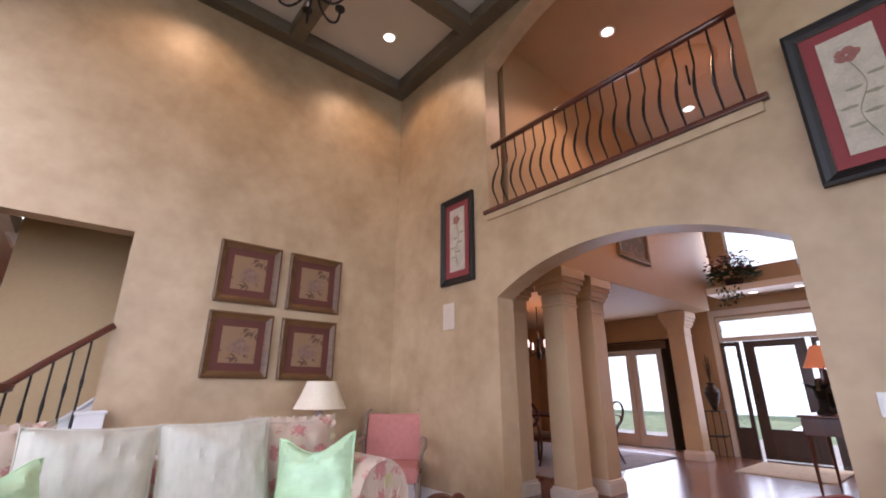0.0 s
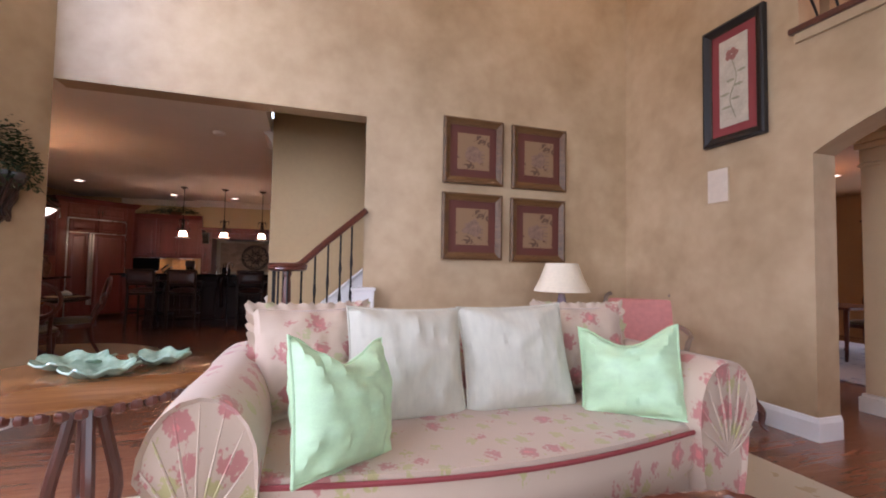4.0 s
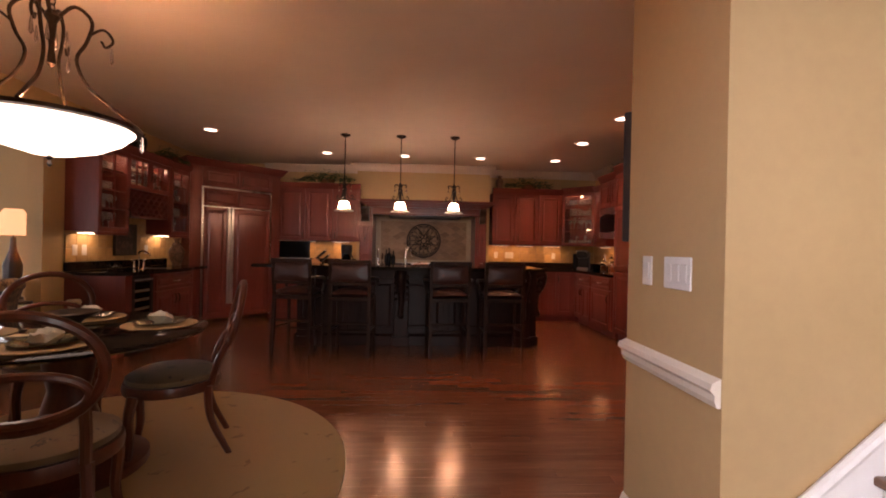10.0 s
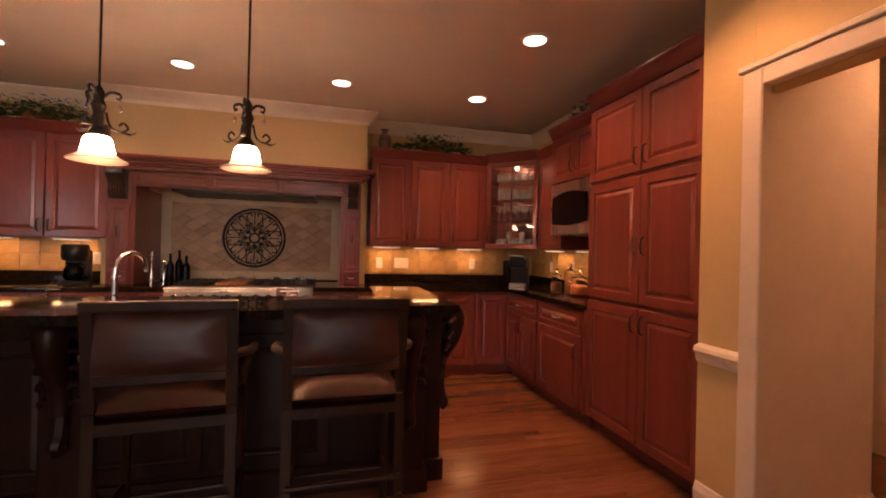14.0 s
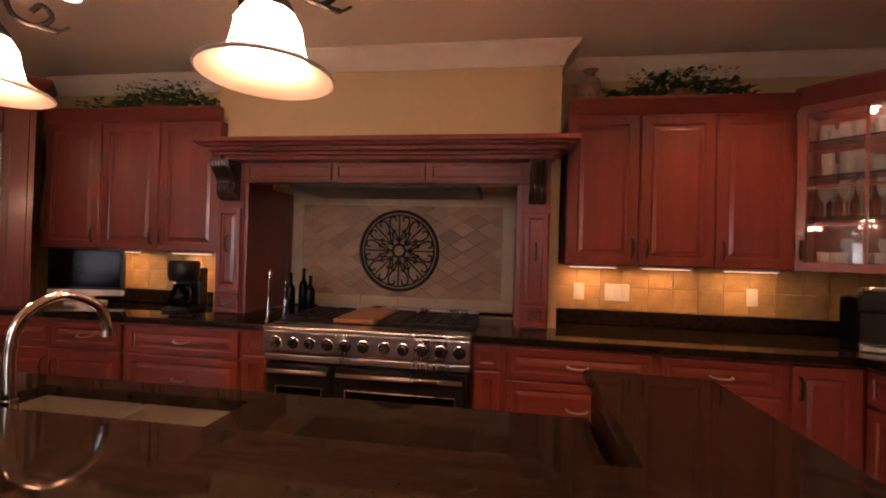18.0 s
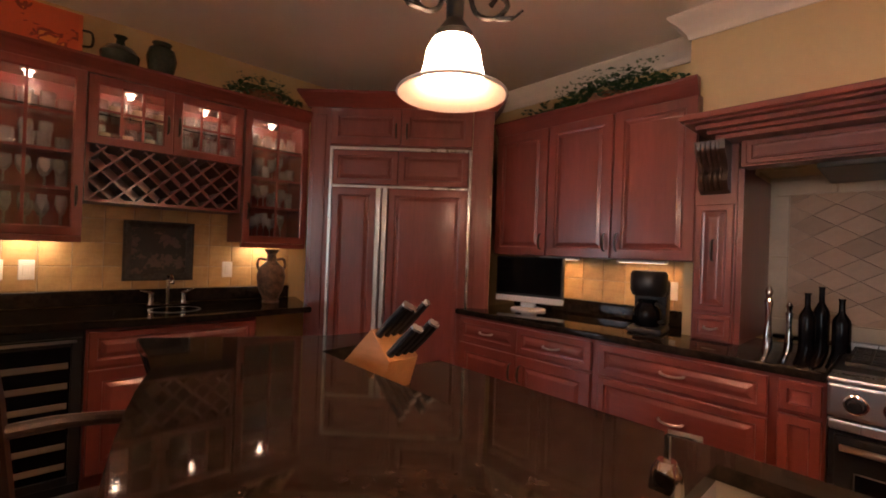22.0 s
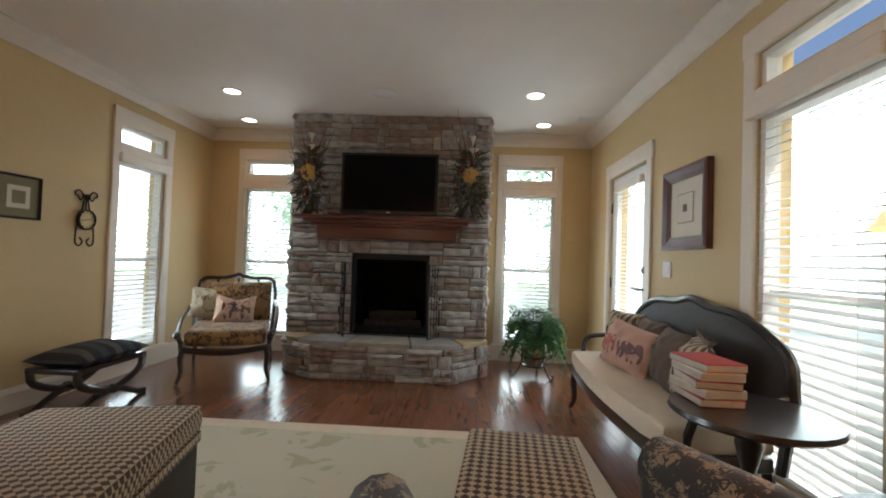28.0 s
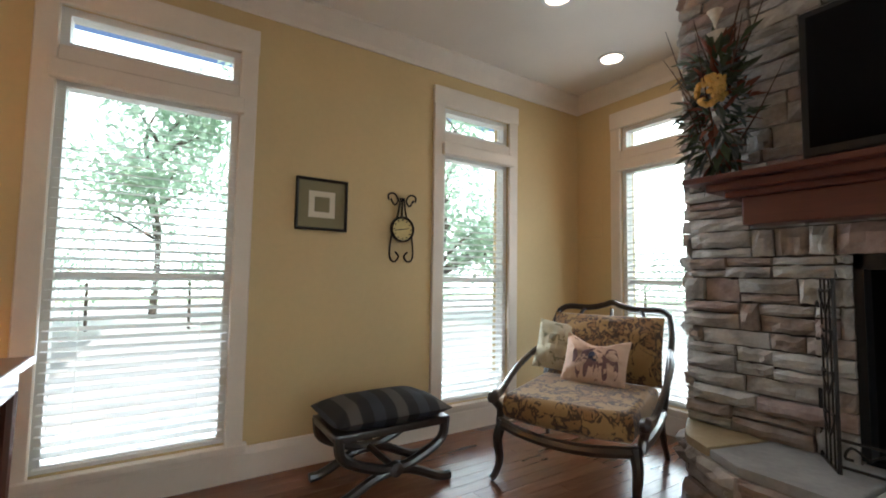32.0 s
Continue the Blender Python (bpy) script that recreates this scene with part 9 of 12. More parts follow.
# tops of the cabinets
ivy_box((-2.86, 12.40, UT + 0.10), 0.50, 0.12, 0.22, 11)
ivy_box((0.80, 12.40, UT + 0.10), 0.45, 0.12, 0.20, 12)
ivy_box((1.88, 11.05, 2.36), 0.32, 0.14, 0.24, 13, -90)
solo("urn_vase", lathe(B(), [(0.05, 0), (0.055, 0.01), (0.06, 0.05), (0.075, 0.12), (0.06, 0.17), (0.03, 0.19), (0.028, 0.215), (0.05, 0.235), (0.04, 0.235)], seg=22), VASE, "mottled brown urn on the cabinets", "vase", pose(0.245, 12.36, UT + 0.10), smooth=True)
# case glassware in the corner case
for q, s in enumerate((UB + 0.021, 1.625, 1.855, 2.055)):
    stock(pose(1.385, 12.225, 0, 0, 0, -45), 0.07, 0.52, s, 50 + q, ((0, 2), (0, 1), (3, 2), (2, 2))[q])
case_light(pose(1.385, 12.225, 0, 0, 0, -45), 0.29, 0.14, UT - 0.002)
# lights under the wall cabinets
for x, y, turn in ((-3.2, 12.42, 0), (-2.6, 12.42, 0), (0.30, 12.42, 0), (0.75, 12.42, 0), (1.25, 12.42, 0), (1.97, 11.75, 90), (1.97, 11.15, 90)):
    z = UB - 0.001 if y > 11.3 else UB - 0.001
    lt = thing("undercabinet_light", "slim light under the wall cabinets", "light", pose(x, y, z, 0, 0, turn), "under-cabinet lights")
    part("case", box(B(), -0.15, -0.035, -0.018, 0.15, 0.035, -0.001, 0.003), WHITE, lt)
    part("lens", box(B(), -0.14, -0.027, -0.021, 0.14, 0.027, -0.018), STRIPGLASS, lt)
    area_lamp("undercabinet_lamp", (x, y, z - 0.024), (x, y, 0.9), *((0.28, 0.05) if not turn else (0.05, 0.28)), 1.15, AMBER)
# wall clock over the doorway
WCD = material("aged_clock_dial", (0.60, 0.48, 0.20), 0.4, vary=0.1, scale=12, bump=0.03)
ck = thing("wall_clock", "round dark wood wall clock with pale dial", "clock", pose(1.499, 8.71, 2.335, 0, 0, -90) @ Matrix.Diagonal((0.74, 1, 0.74, 1)))
part("rim", lathe(B(), [(0.0, 0.0), (0.20, 0.0), (0.20, 0.03), (0.18, 0.05), (0.16, 0.04), (0.145, 0.02)], seg=40, caps=False, m=pose(0, 0, 0, 90, 0, 0)), DARKWOOD, ck, smooth=True)
part("dial", lathe(B(), [(0.15, 0.018), (0.0, 0.018)], seg=36, caps=False, m=pose(0, 0, 0, 90, 0, 0)), WCD, ck)
for k in range(12):
    o = part("numeral", box(B(), -0.007, -0.022, 0.092, 0.007, -0.019, 0.135), BRONZE, ck)
    o.matrix_basis = pose(0, 0, 0, 0, 30 * k, 0)
for ln, an in ((0.10, 172), (0.07, 20)):
    o = part("clock_hand", box(B(), -0.004, -0.026, -0.01, 0.004, -0.023, ln), BLACK, ck)
    o.matrix_basis = pose(0, 0, 0, 0, an, 0)
# doorway casing
dcz = 2.0
bm = B()
box(bm, 1.445, 9.12, 0.0, 1.499, 9.21, dcz + 0.08, 0.006)
box(bm, 1.445, 8.17, dcz, 1.499, 9.12, dcz + 0.08, 0.006)
box(bm, 1.435, 8.165, dcz + 0.08, 1.499, 9.23, dcz + 0.11, 0.006)
box(bm, 1.502, 9.175, 0.0, 1.60, 9.199, dcz, 0.003)
setting("trim_doorway", bm, TRIM, "cream casing round the hall doorway", category="door casing")


def panel_door(name, m, w, h, label, knob_side=1):
    e = tagged(new(name), label, "door", "", "structure")
    e.matrix_world = m
    bm = B()
    cols = ((0.10, w / 2 - 0.04), (w / 2 + 0.04, w - 0.10))
    rows_ = ((0.20, 0.80), (0.95, 1.50), (1.62, h - 0.13))
    part("leaf", box(B(), 0, 0.012, 0, w, 0.04, h), TRIM, e)
    xs, zs = [0, 0.10, w / 2 - 0.04, w / 2 + 0.04, w - 0.10, w], [0, 0.20, 0.80, 0.95, 1.50, 1.62, h - 0.13, h]
    bm = B()
    for i in (0, 2, 4):
        box(bm, xs[i], 0, 0, xs[i + 1], 0.012, h)
    for i in (1, 3):
        for j in (0, 2, 4, 6):
            box(bm, xs[i], 0.0005, zs[j], xs[i + 1], 0.012, zs[j + 1])
    part("stiles", bm, TRIM, e)
    for i in (1, 3):
        for j in (1, 3, 5):
            bm = B()
            rr = [ring(bm, [(xs[i] + o, d, zs[j] + o), (xs[i + 1] - o, d, zs[j] + o), (xs[i + 1] - o, d, zs[j + 1] - o), (xs[i] + o, d, zs[j + 1] - o)]) for o, d in ((0.012, 0.013), (0.04, 0.004), (0.044, 0.004))]
            skin(bm, rr, True, True)
            part("panel", bm, TRIM, e)
    for a, b_ in ((-0.085, -0.005), (w + 0.005, w + 0.085)):
        part("casing", box(B(), a, -0.02, 0, b_, 0.01, h + 0.09, 0.006), TRIM, e)
    part("head_casing", box(B(), -0.005, -0.018, h + 0.006, w + 0.005, 0.01, h + 0.09, 0.006), TRIM, e)
    kx = 0.06 if knob_side < 0 else w - 0.06
    part("lever", tube(B(), smooth_path([(kx, 0.0, 0.95), (kx, -0.045, 0.95), (kx - knob_side * 0.04, -0.05, 0.95), (kx - knob_side * 0.11, -0.045, 0.955)], 4), 0.010, 8), BRONZE, e, "dark lever handle", smooth=True)
    part("rose", lathe(B(), [(0.03, 0), (0.03, 0.006), (0.012, 0.012)], seg=16, m=pose(kx, 0, 0.95, 90, 0, 0)), BRONZE, e, smooth=True)
    hx = w - 0.0 if knob_side < 0 else 0.0
    for z in (0.22, 1.0, 1.80):
        part("hinge", tube(B(), [(hx, -0.004, z - 0.045), (hx, -0.004, z + 0.045)], 0.008, 6), BRONZE, e)
    return e


panel_door("door_2", pose(3.25, 10.05, 0, 0, 0, -90), 0.80, 2.03, "cream six-panel hall door, closed", -1)
# the angled wall beside the stairs
aw = pose(-0.26, 6.46, 0, 0, 0, 45)
panel_door("door_3", aw @ pose(1.17, 0.024, 0, 0, 0, 180), 0.71, 2.03, "cream six-panel closet door, closed", -1)
SEPIA = pattern("faded_print", (0.50, 0.42, 0.28), (0.16, 0.10, 0.06), 10, 0.5, None, 0.38)
GOLDF = material("antique_gold_frame", (0.22, 0.13, 0.05), 0.4, 0.4, vary=0.4, scale=30, bump=0.3)
picture_frame("framed_picture", "pale print in a black frame beside the closet door", aw @ pose(1.76, 0.001, 1.54, 0, 0, 180), 0.46, 0.55, BLACKFRAME, TRIM, SEPIA, 0.035, 0.10, 0.025)
picture_frame("framed_picture", "pale print in a deep black frame at the wall corner", aw @ pose(0.185, 0.001, 1.575, 0, 0, 180), 0.27, 0.59, BLACKFRAME, TRIM, SEPIA, 0.03, 0.05, 0.045)

# ---- family room ----
STONES = [material("ledge_stone_" + n, c, 0.8, vary=0.25, scale=9, fine=50, bump=0.7, second=c2, dist=0.012) for n, c, c2 in (
    ("grey", (0.28, 0.255, 0.23), (0.43, 0.40, 0.365)), ("brown", (0.24, 0.18, 0.145), (0.36, 0.29, 0.24)), ("pale", (0.38, 0.355, 0.32), (0.52, 0.49, 0.44)), ("rose", (0.25, 0.17, 0.145), (0.37, 0.285, 0.25)))]
MORTAR = material("recessed_mortar", (0.09, 0.08, 0.07), 0.95, vary=0.2, scale=30, bump=0.4)
SX, SY0, SY1 = FIRE["front"], FIRE["y0"], FIRE["y1"]
fp = thing("fireplace", "stacked ledge stone fireplace with raised hearth", "fireplace", pose(0, 0, 0))
bm = B()
fy0, fy1, fz0, fz1 = FIRE["box"]
wall_back = FAM["x0"] + 0.002
bm.free()
for a in ((wall_back, SY0 + 0.03, 0, SX - 0.03, fy0, F_TOP - 0.002), (wall_back, fy1, 0, SX - 0.03, SY1 - 0.03, F_TOP - 0.002), (wall_back, fy0, fz1, SX - 0.03, fy1, F_TOP - 0.002), (wall_back, fy0, 0, wall_back + 0.15, fy1, fz1)):
    part("core", box(B(), *a), MORTAR, fp, "recessed dark mortar")
part("firebox", box(B(), wall_back + 0.15, fy0, 0.0, SX - 0.08, fy1, fz0), BLACK, fp, "black firebox floor")


lx0, lx1 = wall_back + 0.15, SX - 0.05
# near-black panels over the inner faces of the firebox
for a in ((lx0, fy0 + 0.001, fz0 + 0.001, lx0 + 0.01, fy1 - 0.001, fz1 - 0.001), (lx0 + 0.01, fy0 + 0.001, fz0 + 0.001, lx1, fy0 + 0.012, fz1 - 0.001), (lx0 + 0.01, fy1 - 0.012, fz0 + 0.001, lx1, fy1 - 0.001, fz1 - 0.001), (lx0 + 0.01, fy0 + 0.012, fz1 - 0.012, lx1, fy1 - 0.012, fz1 - 0.001), (lx0 + 0.01, fy0 + 0.012, fz0 + 0.001, lx1, fy1 - 0.012, fz0 + 0.008)):
    part("fire_lining", box(B(), *a), FIREBRICK, fp, "near-black firebrick lining")


def stone_mesh(rnd, w, h, d):
    """A split-faced ledge stone about its centre, facing +x, with uneven edges."""
    bm = B()
    n, k = 6, 4
    grid = []
    sd = rnd.random() * 50
    tilt, lean = rnd.uniform(-0.35, 0.35), rnd.uniform(-0.4, 0.4)
    skew = [rnd.uniform(-0.10, 0.10) for _ in range(4)]
    for i in range(n):
        row = []
        for j in range(k):
            u, v = i / (n - 1), j / (k - 1)
            e = 0.30 if (i in (0, n - 1) or j in (0, k - 1)) else 1.0
            face = d * (0.50 + 0.50 * e) * (1 + tilt * (u - 0.5) + lean * (v - 0.5)) + 0.026 * e * noise.noise(Vector((u * 3.0 + sd, v * 2.2, sd)))
            y = (u - 0.5) * w + 0.007 * noise.noise(Vector((v * 3, sd, u)))
            cut = skew[0] * (1 - u) + skew[1] * u if v > 0.5 else skew[2] * (1 - u) + skew[3] * u
            z = (v - 0.5) * h * (1 + min(0.0, cut)) + 0.008 * noise.noise(Vector((u * 4, sd, v)))
            row.append(bm.verts.new((max(0.006, face), y, z)))
        grid.append(row)
    for i in range(n - 1):
        for j in range(k - 1):
            bm.faces.new((grid[i][j], grid[i + 1][j], grid[i + 1][j + 1], grid[i][j + 1]))
    loop = [grid[i][0] for i in range(n)] + [grid[n - 1][j] for j in range(1, k)] + [grid[i][k - 1] for i in range(n - 2, -1, -1)] + [grid[0][j] for j in range(k - 2, 0, -1)]
    back = [bm.verts.new((0, v.co.y, v.co.z)) for v in loop]
    m_ = len(loop)
    for i in range(m_):
        bm.faces.new((loop[i], back[i], back[(i + 1) % m_], loop[(i + 1) % m_]))
    return bm


def stone_course(parent, rnd, m, length, z0, z1, hole=None):
    """Ledge stone in broken courses on an upright face; hole is (s0, s1, za, zb)."""
    z = z0
    while z < z1 - 0.02:
        h = min(rnd.choice((0.06, 0.08, 0.10, 0.12, 0.135)), z1 - z)
        if z1 - z - h < 0.05:
            h = z1 - z
        s = -rnd.uniform(0, 0.16)
        while s < length:
            w = rnd.choice((rnd.uniform(0.07, 0.16), rnd.uniform(0.18, 0.30), rnd.uniform(0.26, 0.46)))
            a, b_ = max(0.0, s), min(length, s + w)
            s += w
            if length - b_ < 0.06:
                b_ = length
                s = length + 1
            pieces = [(a, b_)]
            if hole and z < hole[3] - 0.01 and z + h > hole[2] + 0.01:
                pieces = [(p, min(q, hole[0])) for p, q in pieces if p < hole[0]] + [(max(p, hole[1]), q) for p, q in pieces if q > hole[1]]
            for p, q in pieces:
                if q - p < 0.03:
                    continue
                share = rnd.uniform(0.35, 0.65)
                split = h > 0.095 and (q - p > 0.17 or rnd.random() < 0.3) and rnd.random() < 0.82
                for za, zb in (((0, share), (share, 1)) if split else ((0, 1),)):
                    d = 0.022 + 0.050 * rnd.random()
                    o = new("stone", mesh_of("stone", stone_mesh(rnd, q - p - 0.008, h * (zb - za) - 0.007, d), STONES[rnd.choice((0, 0, 0, 1, 1, 2, 2, 3))]))
                    o.parent = parent
                    o.matrix_basis = m @ pose(0, (p + q) / 2, z + h * (za + zb) / 2)
        z += h


rnd = random.Random(11)
stone_course(fp, rnd, pose(SX - 0.035, SY0, 0), SY1 - SY0, FIRE["hearth"], F_TOP, (fy0 - SY0, fy1 - SY0, 0, fz1))
stone_course(fp, rnd, pose(FAM["x0"], SY0 + 0.035, 0, 0, 0, -90), SX - FAM["x0"], 0.0, F_TOP)
stone_course(fp, rnd, pose(SX, SY1 - 0.035, 0, 0, 0, 90), SX - FAM["x0"], 0.0, F_TOP)
# hearth
hp = FIRE["plan"]
he = part("hearth", prism(B(), [(SX - 0.05, SY0 + 0.02)] + [(x - 0.03, y) for x, y in hp] + [(SX - 0.05, SY1 - 0.02)], 0, FIRE["hearth"] - 0.03), MORTAR, fp)
edge = [(SX - 0.02, SY0 - 0.01)] + hp + [(SX - 0.02, SY1 + 0.01)]
for (x0, y0), (x1, y1) in zip(edge, edge[1:]):
    ang = math.degrees(math.atan2(y1 - y0, x1 - x0)) - 90
    stone_course(fp, rnd, pose(x0, y0, 0, 0, 0, ang) @ pose(-0.035, 0, 0), math.hypot(x1 - x0, y1 - y0), 0.0, FIRE["hearth"] - 0.04)
FLAG = [material("hearth_flagstone_" + n, c, 0.6, vary=0.15, scale=6, fine=40, bump=0.4, second=c2) for n, c, c2 in (("grey", (0.26, 0.26, 0.25), (0.36, 0.35, 0.33)), ("gold", (0.34, 0.26, 0.13), (0.42, 0.34, 0.2)), ("buff", (0.33, 0.29, 0.23), (0.42, 0.38, 0.31)))]
cuts = [0.0, 0.18, 0.38, 0.62, 0.82, 1.0]


def at_edge(f):
    lens = [math.hypot(b_[0] - a[0], b_[1] - a[1]) for a, b_ in zip(edge, edge[1:])]
    g = f * sum(lens)
    for (a, b_), l in zip(zip(edge, edge[1:]), lens):
        if g <= l:
            return (a[0] + (b_[0] - a[0]) * g / l, a[1] + (b_[1] - a[1]) * g / l)
        g -= l
    return edge[-1]


for k in range(5):
    f0, f1 = cuts[k] + 0.004, cuts[k + 1] - 0.004
    out = [at_edge(f0 + (f1 - f0) * q / 6) for q in range(7)]
    poly = [(min(x, SX + 0.60), y) for x, y in out] + [(SX - 0.06, SY0 + (SY1 - SY0) * f1), (SX - 0.06, SY0 + (SY1 - SY0) * f0)]
    part("flagstone", prism(B(), poly, FIRE["hearth"] - 0.04, FIRE["hearth"], 0.006), FLAG[(1, 0, 2, 0, 1)[k]], fp, "flat hearth flagstone")
# firebox front, logs and screen
part("fire_surround", box(B(), SX - 0.06, fy0 - 0.02, fz0, SX - 0.03, fy1 + 0.02, fz1, 0.004), BLACK, fp)
bm = B()
box(bm, SX - 0.12, fy0, fz1 - 0.06, SX - 0.02, fy1, fz1)
box(bm, SX - 0.12, fy0, fz0, SX - 0.02, fy0 + 0.03, fz1)
box(bm, SX - 0.12, fy1 - 0.03, fz0, SX - 0.02, fy1, fz1)
part("firebox_frame", bm, BLACK, fp, "black metal firebox frame")
for ob in list(fp.children):
    if ob.name.startswith("fire_surround"):
        bpy.data.objects.remove(ob)
LOG = material("charred_log", (0.05, 0.04, 0.032), 0.9, vary=0.5, scale=20, bump=0.8)
cyf = (fy0 + fy1) / 2
for k, (dy, dz, an) in enumerate(((-0.12, 0.06, 8), (0.13, 0.06, -6), (0.0, 0.15, 14))):
    solo("fire_log", tube(B(), [(0, -0.26, 0), (0.01, -0.1, 0.01), (-0.01, 0.1, 0), (0, 0.26, 0.01)], [0.045, 0.055, 0.05, 0.045], 10), LOG, "charred gas fire log in the grate", "log", pose(SX - 0.30, cyf + dy * 0.4, fz0 + dz, 0, an / 2, an), "fire logs", smooth=True)
scr = thing("fire_screen", "three-leaf wrought iron fire screen with scrolls", "fire screen", pose(SX + 0.16, cyf, FIRE["hearth"]))
hw, hh = (fy1 - fy0) / 2 + 0.02, fz1 - FIRE["hearth"] - 0.10
for name, c0, c1 in (("leaf", (0.0, -hw), (0.0, hw)), ("side_leaf", (-0.17, -hw - 0.10), (0.0, -hw)), ("side_leaf", (0.0, hw), (-0.17, hw + 0.10))):
    a, b_ = Vector((c0[0], c0[1], 0)), Vector((c1[0], c1[1], 0))
    up = Vector((0, 0, hh))
    if name == "leaf":
        bm = B()
        for z in (0.03, 0.13):
            tube(bm, [a + Vector((0, 0, z)), b_ + Vector((0, 0, z))], 0.006, 6)
        for k in range(5):
            c = a.lerp(b_, (k + 0.5) / 5) + Vector((0, 0, 0.08))
            for s in (-1, 1):
                tube(bm, smooth_path([c, c + Vector((0, s * 0.05, 0.03)), c + Vector((0, s * 0.07, -0.01)), c + Vector((0, s * 0.045, -0.015))], 4), 0.005, 5)
    else:
        bm = tube(B(), [a, b_, b_ + up, a + up, a], 0.008, 6)
        for k in range(1, 4):
            p = a.lerp(b_, k / 4)
            tube(bm, [p, p + up], 0.004, 5)
        for q in range(4):
            c = a.lerp(b_, 0.5) + up * (0.15 + 0.22 * q)
            d = (b_ - a).normalized()
            for s in (-1, 1):
                tube(bm, smooth_path([c, c + d * s * 0.05 + Vector((0, 0, 0.06)), c + d * s * 0.06 + Vector((0, 0, 0.10)), c + d * s * 0.02 + Vector((0, 0, 0.09))], 4), 0.005, 5)
    part(name, bm, IRON, scr, smooth=True)
# mantel
mn = thing("mantel_shelf", "dark cherry mantel shelf on the stone fireplace", "mantel", pose(SX, (SY0 + SY1) / 2, FIRE["mantel"]))
DARKCHERRY = wood("dark_cherry_mantel", (0.060, 0.012, 0.007), (0.12, 0.028, 0.016), 0.4, "Y", 7, 0.2)
hwm = FIRE["mantel_half"]
for o, z0_, z1_, d_ in ((0.20, -0.23, -0.10, 0.12), (0.14, -0.10, -0.07, 0.15), (0.08, -0.07, -0.03, 0.20), (0.0, -0.03, 0.0, 0.26)):
    part("step", box(B(), -0.01, -hwm + o, z0_, d_, hwm - o, z1_, 0.008), DARKCHERRY, mn)
# television
tv = thing("television", "black flat television standing on the mantel", "television", pose(SX + 0.13, FIRE["tv"][0], FIRE["mantel"]))
tw, th = FIRE["tv"][1], FIRE["tv"][2]
part("case", box(B(), -0.05, -tw / 2, 0.03, 0.0, tw / 2, th, 0.010), BLACK, tv)
part("screen", box(B(), -0.002, -tw / 2 + 0.028, 0.07, 0.003, tw / 2 - 0.028, th - 0.028), SCREEN, tv)
part("stand", box(B(), -0.10, -0.22, 0.0, 0.05, 0.22, 0.03, 0.006), BLACK, tv)
part("badge", box(B(), 0.0, -0.02, 0.044, 0.004, 0.02, 0.054), STEEL, tv)
# dried flower sprays
STRAW = [material("dried_" + n, c, 0.8, vary=0.3, scale=20, bump=0.2) for n, c in (("leaf_green", (0.06, 0.08, 0.04)), ("twig", (0.07, 0.035, 0.02)), ("rust_leaf", (0.16, 0.05, 0.025)), ("grey_leaf", (0.13, 0.15, 0.14)))]
BLOOM = [material("silk_" + n, c, 0.7, vary=0.15, scale=30, bump=0.3) for n, c in (("gold_bloom", (0.50, 0.30, 0.07)), ("cream_bloom", (0.62, 0.55, 0.42)))]
for y in FIRE["sprays"]:
    e = thing("flower_spray", "dried flower spray with gold hydrangea hung on the stone", "flowers", pose(SX + 0.03, y, FIRE["mantel"] + 0.36) @ Matrix.Diagonal((1.2, 1.25, 1.3, 1)))
    for q, mat in enumerate(STRAW):
        bm = B()
        rnd = random.Random(100 * q + int(y * 10))
        for k in range((150, 12, 80, 150)[q]):
            a = rnd.uniform(0, 2 * math.pi)
            r = rnd.uniform(0.02, 0.10)
            up = rnd.uniform(-0.34, 0.32)
            p = Vector((0.06 + 0.05 * rnd.random(), r * math.cos(a) * (1.2 - abs(up)), up * 0.7))
            d = Vector((rnd.uniform(0.0, 0.5), math.cos(a) * (0.9 if q != 1 else 0.45), (up * 2 if q != 1 else 1.0) + rnd.uniform(-0.6, 0.5) - (0.8 if q == 3 else 0))).normalized()
            if q == 1:
                tube(bm, [p, p + d * 0.12, p + d * rnd.uniform(0.18, 0.34) + Vector((0, 0, 0.03))], [0.004, 0.003, 0.001], 4)
            else:
                s = rnd.uniform(0.05, 0.11)
                leaf(bm, p, p + d * s, s * 0.4)
        part(("leaf_spray", "twig_spray", "rust_leaf_spray", "trailing_spray")[q], bm, mat, e)
    bm = B()
    rnd = random.Random(int(y * 7))
    for k in range(70):
        v = Vector((abs(rnd.gauss(0, 1)), rnd.gauss(0, 1), rnd.gauss(0, 1))).normalized() * 0.055
        bmesh.ops.create_icosphere(bm, subdivisions=1, radius=0.013, matrix=Matrix.Translation(Vector((0.11, 0.0, 0.06)) + v))
    part("hydrangea", bm, BLOOM[0], e, smooth=True)
    part("lily", lathe(B(), [(0.004, 0), (0.012, 0.03), (0.03, 0.06), (0.045, 0.075), (0.02, 0.055), (0.0, 0.04)], (0.10, 0.02, 0.20), 10), BLOOM[1], e, smooth=True)
    part("lily", lathe(B(), [(0.004, 0), (0.010, 0.03), (0.022, 0.06), (0.03, 0.07), (0.0, 0.04)], (0.10, 0.01, 0.30), 10), BLOOM[1], e, smooth=True)

